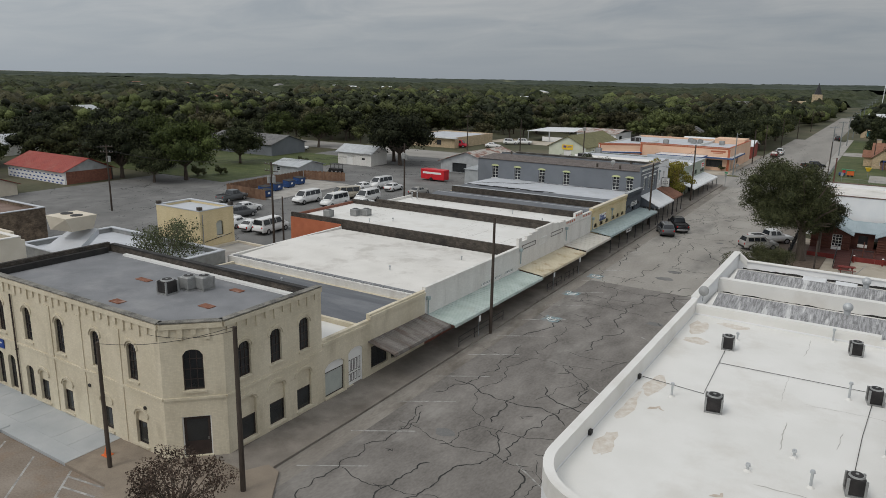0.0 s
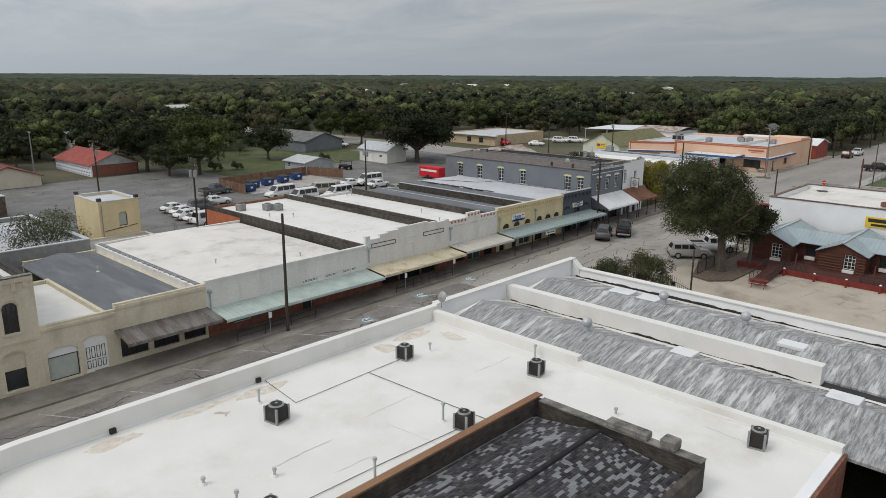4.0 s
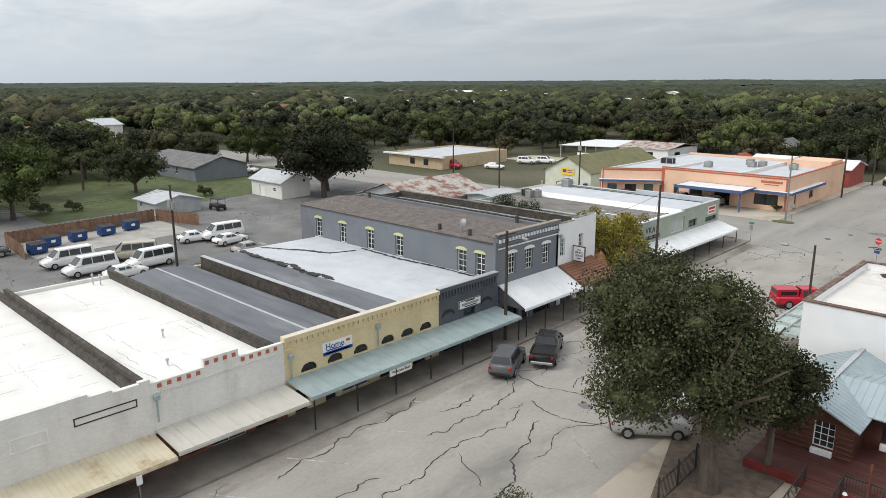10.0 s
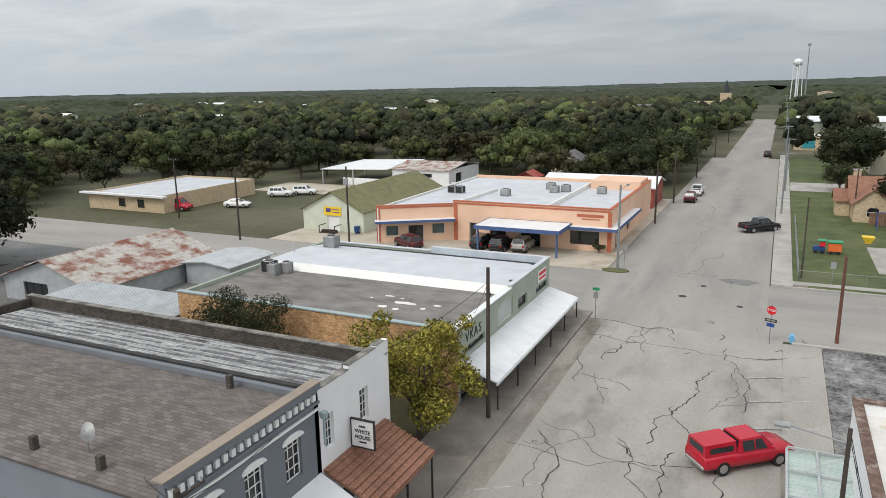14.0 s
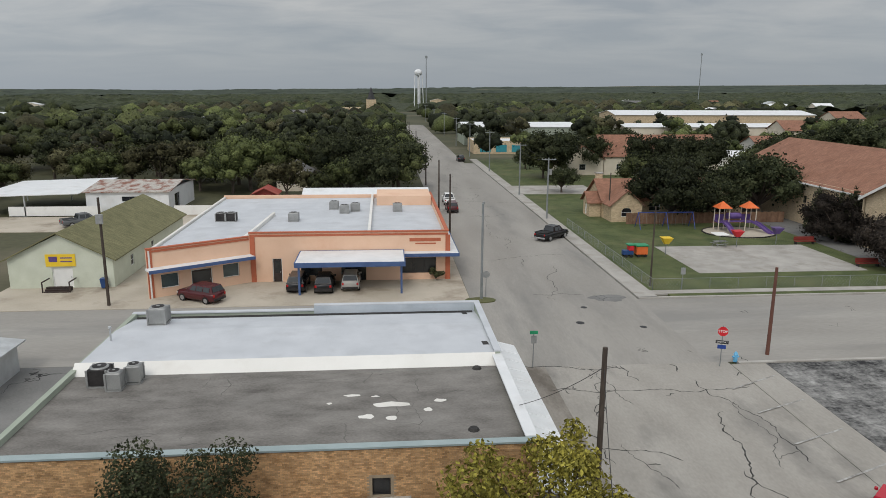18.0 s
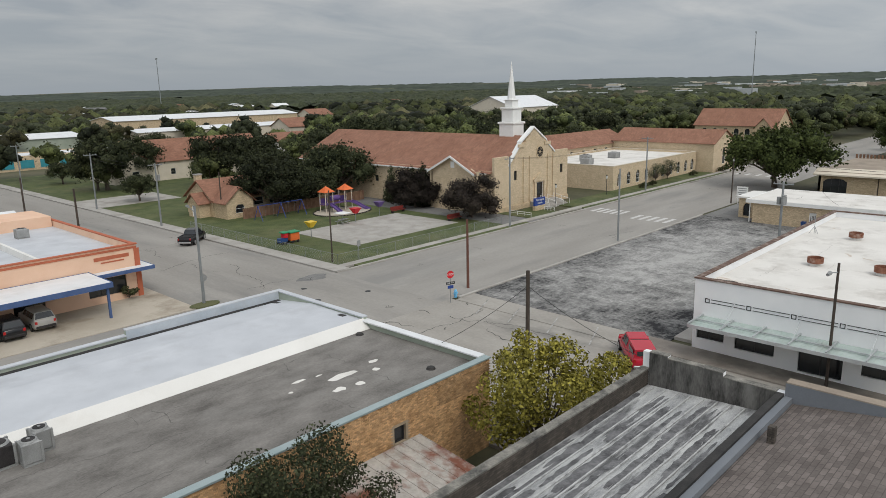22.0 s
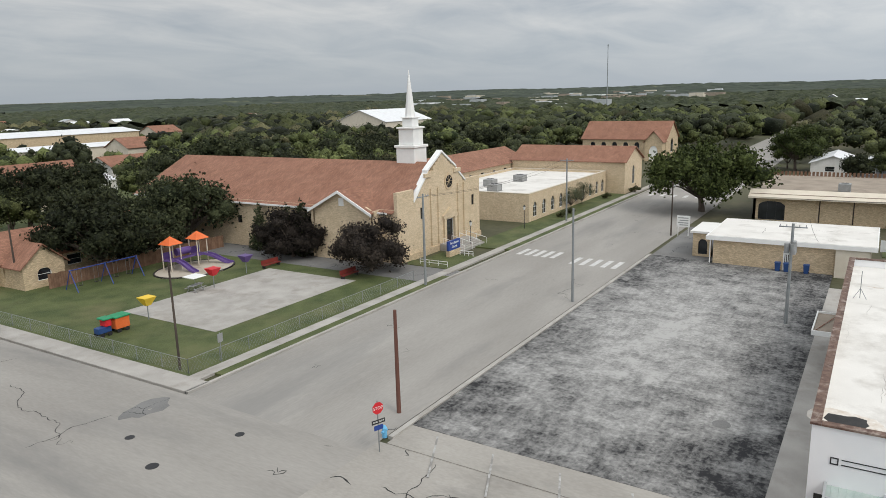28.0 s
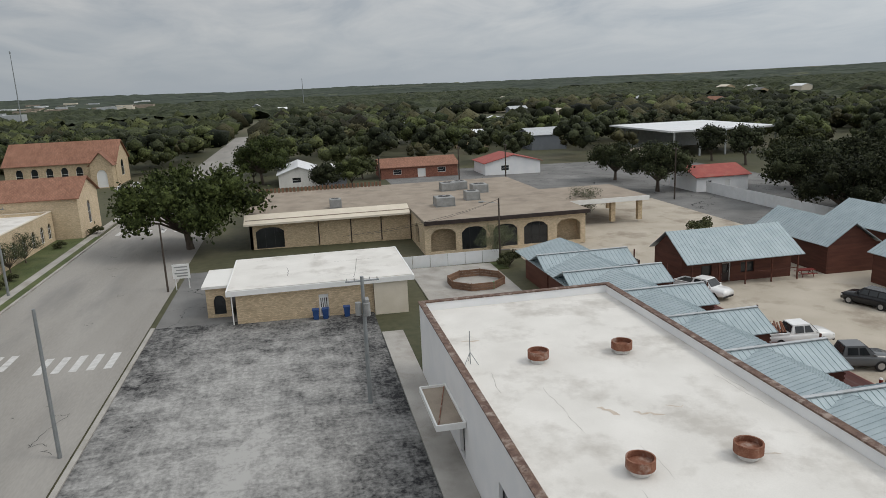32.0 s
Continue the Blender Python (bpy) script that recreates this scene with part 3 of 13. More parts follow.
M["blue_paint"] = surf("blue_road_paint", (0.17, 0.27, 0.30), (0.26, 0.35, 0.37), rough=0.8, stain=(0.24, 0.235, 0.22), stain_amount=0.95, stain_scale=1.5, cut=(0.44, 0.56))
M["sign_blue"] = surf("blue_sign_paint", (0.02, 0.05, 0.22), (0.03, 0.07, 0.28), rough=0.4, bump=0)
M["sign_red"] = surf("red_sign_paint", (0.55, 0.02, 0.03), (0.62, 0.03, 0.04), rough=0.4, bump=0)
M["sign_yellow"] = surf("yellow_sign_paint", (0.75, 0.50, 0.03), (0.80, 0.56, 0.05), rough=0.4, bump=0)
M["sign_green"] = surf("green_sign_paint", (0.02, 0.22, 0.10), (0.03, 0.28, 0.13), rough=0.4, bump=0)
M["purple"] = surf("purple_plastic", (0.10, 0.06, 0.20), (0.14, 0.085, 0.26), rough=0.4, bump=0)
M["orange_plastic"] = surf("orange_plastic", (0.65, 0.13, 0.03), (0.72, 0.17, 0.05), rough=0.45, bump=0)
M["bin_blue"] = surf("blue_bin_plastic", (0.02, 0.055, 0.16), (0.03, 0.075, 0.22), rough=0.5)
M["tyre"] = surf("tyre_rubber", (0.015, 0.015, 0.015), (0.03, 0.03, 0.03), rough=0.9)
M["rim"] = surf("wheel_alloy", (0.35, 0.35, 0.36), (0.5, 0.5, 0.5), rough=0.35, metal=0.7, bump=0)
M["ac_metal"] = surf("grey_air_conditioner_metal", (0.26, 0.265, 0.26), (0.36, 0.365, 0.36), rough=0.5, metal=0.3)
M["ac_dark"] = surf("black_air_conditioner_grille", (0.018, 0.018, 0.018), (0.05, 0.045, 0.045), rough=0.6, metal=0.2)
M["lamp_red"] = surf("red_lamp_lens", (0.35, 0.01, 0.01), (0.45, 0.02, 0.02), rough=0.2, bump=0)
M["lamp_clear"] = surf("clear_lamp_lens", (0.6, 0.6, 0.58), (0.7, 0.7, 0.68), rough=0.15, bump=0)
M["teal"] = surf("teal_panel_paint", (0.03, 0.22, 0.27), (0.05, 0.28, 0.33), rough=0.5)
M["copper"] = surf("brown_timber_coping", (0.19, 0.095, 0.05), (0.29, 0.165, 0.095), rough=0.7, stretch=(1, 0.2, 1))
M["rust_coping"] = surf("dark_red_coping", (0.085, 0.048, 0.038), (0.19, 0.125, 0.095), rough=0.7, scale=3, stain=(0.5, 0.45, 0.4), stain_amount=0.5, stain_scale=1.5)
M["hydrant"] = surf("light_blue_paint", (0.12, 0.38, 0.62), (0.16, 0.45, 0.7), rough=0.5, bump=0)
PAINT = {}
for nm, c in (("white", (0.72, 0.72, 0.71)), ("silver", (0.34, 0.33, 0.31)), ("black", (0.012, 0.012, 0.014)), ("red", (0.42, 0.012, 0.03)),
              ("dark_red", (0.07, 0.012, 0.015)), ("grey", (0.10, 0.105, 0.11)), ("beige", (0.42, 0.38, 0.30))):
    PAINT[nm] = surf(nm + "_car_paint", c, tuple(min(1, v * 1.1) for v in c), rough=0.22, bump=0, spec=0.5)
M["oak"] = leaf_mat("live_oak_leaves", (0.014, 0.02, 0.01), (0.075, 0.085, 0.042))
M["bush_leaf"] = leaf_mat("olive_bush_leaves", (0.028, 0.036, 0.015), (0.12, 0.125, 0.06))
M["yellow_leaf"] = leaf_mat("turning_yellow_leaves", (0.09, 0.085, 0.018), (0.33, 0.29, 0.055), (0.22, 0.10, 0.02))
M["bark"] = surf("grey_brown_bark", (0.07, 0.055, 0.045), (0.13, 0.105, 0.085), rough=0.95, scale=3, fine=18, bump=0.8, dist=0.03, stretch=(1, 1, 0.3))

# ---- building helpers ----
def lay(y):
    """Height of the gently rising ground."""
    return min(0.65, max(-1.0, -0.95 + 0.0125 * (y - 35)))


def thing(name, label, category, group="", at=(0, 0, 0), kind=""):
    ob = new(name)
    ob.empty_display_size = 0.2
    ob.location = at
    return tagged(ob, label, category, group, kind)


def bm_mesh(name, bm):
    me = bpy.data.meshes.new(name)
    bm.normal_update()
    bm.to_mesh(me)
    bm.free()
    return me


def hang(name, me, material, parent=None, label=""):
    """Links a mesh; under a thing its coordinates stay those of the world."""
    if material is not None and not me.materials:
        me.materials.append(material)
    ob = new(name, me)
    if parent is not None:
        ob.parent = parent
        top = parent
        off = Vector((0, 0, 0))
        while top is not None:
            off = off + Vector(top.location)
            top = top.parent
        ob.location = -off
    if label:
        ob["label"] = label
    return ob


def part(name, bm, material, parent, label=""):
    return hang(name, bm_mesh(name, bm), material, parent, label)


def flat(me, on=True):
    for p in me.polygons:
        p.use_smooth = on


def box(bm, x0, x1, y0, y1, z0, z1, m=None):
    x0, x1, y0, y1, z0, z1 = min(x0, x1), max(x0, x1), min(y0, y1), max(y0, y1), min(z0, z1), max(z0, z1)
    c = [(x, y, z) for z in (z0, z1) for x, y in ((x0, y0), (x1, y0), (x1, y1), (x0, y1))]
    v = [bm.verts.new(m @ Vector(q) if m else q) for q in c]
    for f in ((3, 2, 1, 0), (4, 5, 6, 7), (0, 1, 5, 4), (1, 2, 6, 5), (2, 3, 7, 6), (3, 0, 4, 7)):
        bm.faces.new([v[i] for i in f])
    return bm


def bx(*a, m=None):
    return box(bmesh.new(), *a, m=m)


def soft_box(x0, x1, y0, y1, z0, z1, r=0.03, m=None):
    bm = bx(x0, x1, y0, y1, z0, z1, m=m)
    bmesh.ops.bevel(bm, geom=bm.edges[:], offset=r, segments=1, affect="EDGES")
    return bm


def rod(bm, p, q, r0, r1=None, n=8):
    """A tapered round bar from p to q."""
    r1 = r0 if r1 is None else r1
    p, q = Vector(p), Vector(q)
    d = (q - p).normalized()
    a = d.orthogonal().normalized()
    b = d.cross(a)
    ra = [bm.verts.new(p + r0 * (a * math.cos(t) + b * math.sin(t))) for t in (2 * math.pi * k / n for k in range(n))]
    rb = [bm.verts.new(q + r1 * (a * math.cos(t) + b * math.sin(t))) for t in (2 * math.pi * k / n for k in range(n))]
    for k in range(n):
        bm.faces.new((ra[k], ra[(k + 1) % n], rb[(k + 1) % n], rb[k]))
    bm.faces.new(ra[::-1])
    bm.faces.new(rb)
    return bm


def rd(p, q, r0, r1=None, n=8):
    return rod(bmesh.new(), p, q, r0, r1, n)


def prism(bm, pts, z0, z1):
    """An upright block on the outline pts (counter-clockwise)."""
    lo, hi = [bm.verts.new((x, y, z0)) for x, y in pts], [bm.verts.new((x, y, z1)) for x, y in pts]
    k = len(pts)
    for i in range(k):
        bm.faces.new((lo[i], lo[(i + 1) % k], hi[(i + 1) % k], hi[i]))
    bm.faces.new(lo[::-1])
    bm.faces.new(hi)
    return bm


def solid(bm, a, b, c, d, thick):
    """A plate with the corners a to d and a thickness downwards."""
    top = [bm.verts.new(p) for p in (a, b, c, d)]
    low = [bm.verts.new((p[0], p[1], p[2] - thick)) for p in (a, b, c, d)]
    bm.faces.new(top)
    bm.faces.new(low[::-1])
    for i in range(4):
        bm.faces.new((top[i], low[i], low[(i + 1) % 4], top[(i + 1) % 4]))
    return bm


def wall(p, q, z0, z1, holes=(), th=0.3, steps=None):
    """A wall from p to q, outside to the right of that way, with openings cut through it.
    holes: (from, to, foot, head, rise of the arch) along the wall; steps: (from, height) of a stepped top."""
    bm = bmesh.new()
    p, q = Vector((*p, 0)), Vector((*q, 0))
    u = (q - p).normalized()
    n = Vector((u.y, -u.x, 0))
    long = (q - p).length
    cuts = {0.0, long}
    for h in holes:
        cuts |= {h[0], h[1]}
        if len(h) > 4 and h[4]:
            cuts |= {h[0] + (h[1] - h[0]) * k / 6 for k in range(7)}
    for s, _ in steps or ():
        cuts.add(s)
    cuts = sorted(c for c in cuts if -1e-6 <= c <= long + 1e-6)

    def head(h, s):
        if len(h) < 5 or not h[4]:
            return h[3]
        w = 2 * (s - h[0]) / (h[1] - h[0]) - 1
        return h[3] - h[4] + h[4] * math.sqrt(max(0.0, 1 - w * w))

    def block(s0, s1, a0, a1, b0, b1):
        if b0 - a0 < 1e-4 and b1 - a1 < 1e-4:
            return
        vs = []
        for s, a, b in ((s0, a0, b0), (s1, a1, b1)):
            for d in (0, th):
                for z in (a, b):
                    vs.append(bm.verts.new(p + u * s - n * d + Vector((0, 0, z))))
        o0, o1, i0, i1, O0, O1, I0, I1 = vs
        for f in ((o0, O0, O1, o1), (i0, i1, I1, I0), (o1, O1, I1, i1), (o0, i0, I0, O0), (o0, o1, i1, i0), (O0, I0, I1, O1)):
            bm.faces.new(f)

    for s0, s1 in zip(cuts, cuts[1:]):
        if s1 - s0 < 1e-5:
            continue
        top = z1
        for s, zz in steps or ():
            if s0 >= s - 1e-6:
                top = zz
        mid = (s0 + s1) / 2
        here = sorted((h for h in holes if h[0] < mid < h[1]), key=lambda h: h[2])
        z = z0
        za, zb = z0, z0
        for h in here:
            block(s0, s1, za, zb, h[2], h[2])
            za, zb = head(h, s0), head(h, s1)
        block(s0, s1, za, zb, top, top)
    bmesh.ops.remove_doubles(bm, verts=bm.verts[:], dist=0.0005)
    return bm


def on_wall(p, q):
    """The pose whose x runs along the wall from p, y outwards and z up."""
    u = (Vector((*q, 0)) - Vector((*p, 0))).normalized()
    n = Vector((u.y, -u.x, 0))
    return Matrix(((u.x, n.x, 0, p[0]), (u.y, n.y, 0, p[1]), (0, 0, 1, 0), (0, 0, 0, 1)))


def window(parent, p, q, h, glass="glass", frame_mat="white", bars=(1, 1), depth=0.18, sill=None, hood=None, name="window"):
    """A framed pane set back in an opening of a wall; bars: panes across and up."""
    m = on_wall(p, q)
    s0, s1, a, b = h[:4]
    f = 0.06
    bm = bmesh.new()
    for c in ((s0, s0 + f, a, b), (s1 - f, s1, a, b), (s0 + f, s1 - f, a, a + f), (s0 + f, s1 - f, b - f, b)):
        box(bm, c[0], c[1], -depth - 0.05, -depth + 0.03, c[2], c[3], m=m)
    for k in range(1, bars[0]):
        x = s0 + (s1 - s0) * k / bars[0]
        box(bm, x - 0.02, x + 0.02, -depth - 0.03, -depth + 0.02, a + f, b - f, m=m)
    for k in range(1, bars[1]):
        z = a + (b - a) * k / bars[1]
        box(bm, s0 + f, s1 - f, -depth - 0.028, -depth + 0.018, z - 0.02, z + 0.02, m=m)
    w = part(name, bm, M[frame_mat], parent)
    part("pane", bx(s0 + 0.01, s1 - 0.01, -depth - 0.022, -depth - 0.008, a + 0.01, b - 0.01, m=m), M[glass], w)
    if sill:
        part("sill", bx(s0 - 0.1, s1 + 0.1, 0.002, 0.1, a - 0.12, a - 0.01, m=m), M[sill], w)
    if hood:
        bm = bmesh.new()
        c, r = (s0 + s1) / 2, (s1 - s0) / 2 + 0.14
        arc = [(c + r * (k / 5 - 1), b - 0.06 + 0.22 * math.sqrt(max(0, 1 - (k / 5 - 1) ** 2))) for k in range(11)]
        loop = [(c - r, b - 0.12)] + arc + [(c + r, b - 0.12)]
        near = [bm.verts.new(m @ Vector((x, 0.002, z))) for x, z in loop]
        out = [bm.verts.new(m @ Vector((x, 0.09, z))) for x, z in loop]
        bm.faces.new(near)
        bm.faces.new(out[::-1])
        for k in range(len(loop)):
            bm.faces.new((near[k], out[k], out[k - 1], near[k - 1]))
        bmesh.ops.recalc_face_normals(bm, faces=bm.faces[:])
        part("window_hood", bm, M[hood], w)
    return w


def door(parent, p, q, h, mat="dark_steel", glass=None, name="door"):
    m = on_wall(p, q)
    s0, s1, a, b = h[:4]
    bm = bmesh.new()
    box(bm, s0, s0 + 0.07, -0.25, -0.1, a, b, m=m)
    box(bm, s1 - 0.07, s1, -0.25, -0.1, a, b, m=m)
    box(bm, s0 + 0.07, s1 - 0.07, -0.25, -0.1, b - 0.07, b, m=m)
    d = part(name, bm, M["white"], parent)
    part("leaf", bx(s0 + 0.07, s1 - 0.07, -0.22, -0.17, a, b - 0.07, m=m), M[mat], d)
    if glass:
        part("pane", bx(s0 + 0.22, s1 - 0.22, -0.17, -0.16, a + 0.9, b - 0.25, m=m), M[glass], d)
    part("handle", bx(s1 - 0.24, s1 - 0.2, -0.17, -0.11, a + 0.95, a + 1.1, m=m), M["rim"], d)
    return d


def shell(parent, x0, x1, y0, y1, tops, roof, mats, roof_mat, holes=None, cope=None, cope_w=0.42, base=None, th=0.3, roof_fall=0.0):
    """Four walls with parapets and a flat roof. tops, mats: south, east, north, west."""
    holes = holes or {}
    z0 = lay((y0 + y1) / 2) - 0.3 if base is None else base
    ends = dict(S=((x0, y0), (x1, y0)), E=((x1, y0), (x1, y1)), N=((x1, y1), (x0, y1)), W=((x0, y1), (x0, y0)))
    for k, (key, (p, q)) in enumerate(ends.items()):
        if tops[k] is None:
            continue
        pp, qq = p, q
        if key in "EW":
            pp = (p[0], p[1] + (th if key == "E" else -th))
            qq = (q[0], q[1] - (th if key == "E" else -th))
        hs = [(h[0] - (th if key in "EW" else 0), h[1] - (th if key in "EW" else 0), *h[2:5]) for h in holes.get(key, ())]
        part("wall", wall(pp, qq, z0, tops[k], hs, th), M[mats[k]], parent)
        if cope:
            m = on_wall(p, q)
            ln = (Vector(q) - Vector(p)).length
            e = cope_w if key in "EW" else 0
            part("coping", bx(e - 0.06 if key in "EW" else -0.06, ln - e + 0.06 if key in "EW" else ln + 0.06, -cope_w, 0.06, tops[k] + 0.003, tops[k] + 0.09, m=m), M[cope], parent)
    bm = bmesh.new()
    solid(bm, (x0 + th + 0.004, y0 + th + 0.004, roof), (x1 - th - 0.004, y0 + th + 0.004, roof), (x1 - th - 0.004, y1 - th - 0.004, roof + roof_fall), (x0 + th + 0.004, y1 - th - 0.004, roof + roof_fall), 0.25)
    part("roof", bm, M[roof_mat], parent)
    return ends


def ribbed(a, b, c, d, pitch=0.4, h=0.03, w=0.05, thick=0.06):
    """One sheet with raised seams: a, b along its upper edge, d, c along its lower edge."""
    bm = bmesh.new()
    a, b, c, d = (Vector(v) for v in (a, b, c, d))
    long = (b - a).length
    n = max(1, int(long / pitch))
    up = (b - a).cross(d - a).normalized()
    if up.z < 0:
        up = -up
    prof, e = [(0.0, 0.0)], w / long / 2
    for k in range(n + 1):
        s = min(max(k / n, 2 * e), 1 - 2 * e)
        prof += [(s - e, 0.0), (s - e * 0.7, h), (s + e * 0.7, h), (s + e, 0.0)]
    prof.append((1.0, 0.0))
    hi = [bm.verts.new(a.lerp(b, s) + up * z) for s, z in prof]
    lo = [bm.verts.new(d.lerp(c, s) + up * z) for s, z in prof]
    for k in range(len(prof) - 1):
        bm.faces.new((hi[k], lo[k], lo[k + 1], hi[k + 1]))
    u0, u1, l0, l1 = (bm.verts.new(v - Vector((0, 0, thick))) for v in (a, b, d, c))
    bm.faces.new((u0, u1, l1, l0))
    bm.faces.new([u1, u0] + hi)
    bm.faces.new([l0, l1] + lo[::-1])
    bm.faces.new((hi[0], u0, l0, lo[0]))
    bm.faces.new((u1, hi[-1], lo[-1], l1))
    bmesh.ops.recalc_face_normals(bm, faces=bm.faces[:])
    return bm


def canopy(name, label, x_wall, x_out, y0, y1, z_wall, z_out, mat, posts=0, group="shop canopies", thick=0.06, pitch=0.45, fascia=None, post_mat="dark_steel"):
    """A metal awning over the pavement, standing on thin posts."""
    t = thing(name, label, "canopy", group, at=(x_out, (y0 + y1) / 2, lay((y0 + y1) / 2)))
    part("roof_sheet", ribbed((x_wall, y0, z_wall), (x_wall, y1, z_wall), (x_out, y1, z_out), (x_out, y0, z_out), pitch, thick=thick), M[mat], t)
    part("edge_beam", bx(x_out - 0.05, x_out + 0.05, y0, y1, z_out - thick - 0.16, z_out - thick - 0.004), M[fascia or mat], t)
    for k in range(posts):
        y = y0 + 0.25 + (y1 - y0 - 0.5) * k / max(1, posts - 1)
        part("post", rd((x_out - 0.05 * (1 if x_out > x_wall else -1), y, lay(y) + 0.15), (x_out - 0.05 * (1 if x_out > x_wall else -1), y, z_out - thick - 0.165), 0.055), M[post_mat], t)
    return t


def gable(parent, x0, x1, y0, y1, eave, ridge, along, mat, over=0.4, thick=0.12, name="roof"):
    """A gable roof whose ridge runs along 'x' or 'y'."""
    x0, x1, y0, y1 = x0 - over, x1 + over, y0 - over, y1 + over
    bm = bmesh.new()
    if along == "x":
        ym = (y0 + y1) / 2
        solid(bm, (x0, y0, eave), (x1, y0, eave), (x1, ym, ridge), (x0, ym, ridge), thick)
        solid(bm, (x0, ym, ridge), (x1, ym, ridge), (x1, y1, eave), (x0, y1, eave), thick)
    else:
        xm = (x0 + x1) / 2
        solid(bm, (x0, y0, eave), (xm, y0, ridge), (xm, y1, ridge), (x0, y1, eave), thick)
        solid(bm, (xm, y0, ridge), (x1, y0, eave), (x1, y1, eave), (xm, y1, ridge), thick)
    return part(name, bm, M[mat], parent)


def gable_end(parent, x0, x1, y0, y1, z0, z1, ridge, mat, along):
    """The triangles of wall under a gable."""
    for e in (0, 1):
        bm = bmesh.new()
        if along == "x":
            x = (x0, x1 - 0.2)[e]
            a = [(x, y0, z1), (x, y1, z1), (x, (y0 + y1) / 2, ridge)]
            d = Vector((0.2, 0, 0))
        else:
            y = (y0, y1 - 0.2)[e]
            a = [(x0, y, z1), (x1, y, z1), ((x0 + x1) / 2, y, ridge)]
            d = Vector((0, 0.2, 0))
        lo, hi = [bm.verts.new(v) for v in a], [bm.verts.new(Vector(v) + d) for v in a]
        bm.faces.new(lo)
        bm.faces.new(hi[::-1])
        for i in range(3):
            bm.faces.new((lo[i], hi[i], hi[(i + 1) % 3], lo[(i + 1) % 3]))
        bmesh.ops.recalc_face_normals(bm, faces=bm.faces[:])
        part("gable", bm, M[mat], parent)


def house(name, label, x0, x1, y0, y1, height, rise, along, wall_mat, roof_mat, category="house", holes=None, over=0.45, group="", base=None):
    """A gabled house with four walls; holes by side as for shell, each given a window."""
    z0 = lay((y0 + y1) / 2) if base is None else base
    t = thing(name, label, category, group, at=((x0 + x1) / 2, (y0 + y1) / 2, z0))
    e = z0 + height
    ends = dict(S=((x0, y0), (x1, y0)), E=((x1, y0), (x1, y1)), N=((x1, y1), (x0, y1)), W=((x0, y1), (x0, y0)))
    for key, (p, q) in ends.items():
        pp, qq = (p, q) if key in "SN" else ((p[0], p[1] + (0.2 if key == "E" else -0.2)), (q[0], q[1] - (0.2 if key == "E" else -0.2)))
        off = 0.2 if key in "EW" else 0
        hs = [(h[0] - off, h[1] - off, z0 + h[2], z0 + h[3], *h[4:5]) for h in (holes or {}).get(key, ())]
        part("wall", wall(pp, qq, z0 - 0.3, e, hs, 0.2), M[wall_mat], t)
        for h in hs:
            if h[2] - z0 < 0.3:
                door(t, pp, qq, h, "white")
            else:
                window(t, pp, qq, h, depth=0.1, bars=(1, 2))
    if rise:
        gable_end(t, x0, x1, y0, y1, z0, e + 0.002, e + rise - 0.12, wall_mat, along)
        gable(t, x0, x1, y0, y1, e + 0.12 - over * rise / ((y1 - y0) / 2 if along == "x" else (x1 - x0) / 2) , e + rise + 0.12, along, roof_mat, over)
    else:
        part("roof", bx(x0 - over, x1 + over, y0 - over, y1 + over, e + 0.003, e + 0.2), M[roof_mat], t)
    return t

# ---- ground, streets and paving ----
def rolling(x, y):
    """The land: the town's gentle rise, and low hills far off."""
    r = math.hypot(x + 20, y - 90)
    far = min(1.0, max(0.0, (r - 900) / 2600))
    east = min(1.0, max(0.0, 1.3 * (x + 20) / max(r, 1) + 0.3))
    south = max(0.0, (90 - y) / max(r, 1)) * min(1.0, max(0.0, (x + 20) / max(r, 1) * 2))
    return lay(y) - 0.06 + (east * 0.0082 + south * 0.003) * max(0.0, r - 380) + far * far * (10 * east - 3 + 12 * noise.noise((x * 0.0005, y * 0.0005, 0.3)) + 6 * noise.noise((x * 0.0015, y * 0.0015, 4.2)))


def axis(c, near, step, far):
    v, s = [c], step
    while v[-1] - c < far:
        s = step if v[-1] - c < near else s * 1.12
        v.append(v[-1] + s)
    return [2 * c - k for k in v[:0:-1]] + v


def ground_sheet():
    xs, ys = axis(-20, 200, 20, 4700), sorted(set(axis(95, 200, 20, 4700)) | {31.0, 163.0})
    verts = [(x, y, rolling(x, y)) for y in ys for x in xs]
    n = len(xs)
    faces = [(j * n + i, j * n + i + 1, (j + 1) * n + i + 1, (j + 1) * n + i) for j in range(len(ys) - 1) for i in range(n - 1)]
    me = bpy.data.meshes.new("ground")
    me.from_pydata(verts, [], faces)
    tagged(hang("ground", me, M["land"]), "open grassy land running out to low hills", "ground", kind="structure")


ground_sheet()


def sheet(name, label, x0, x1, y0, y1, dz, mat, thick=0.0, category="pavement", parent=None, kind="structure"):
    """A paved area that follows the ground, dz above it, with a kerb face where it is thick."""
    ys = [y0] + [y for y in (31.0, 163.0) if y0 < y < y1] + [y1]
    bm = bmesh.new()
    for a, b in zip(ys, ys[1:]):
        za, zb = lay(a) + dz, lay(b) + dz
        solid(bm, (x0, a, za), (x1, a, za), (x1, b, zb), (x0, b, zb), max(0.02, thick))
    ob = part(name, bm, M[mat], parent)
    return tagged(ob, label, category, kind=kind) if parent is None else ob


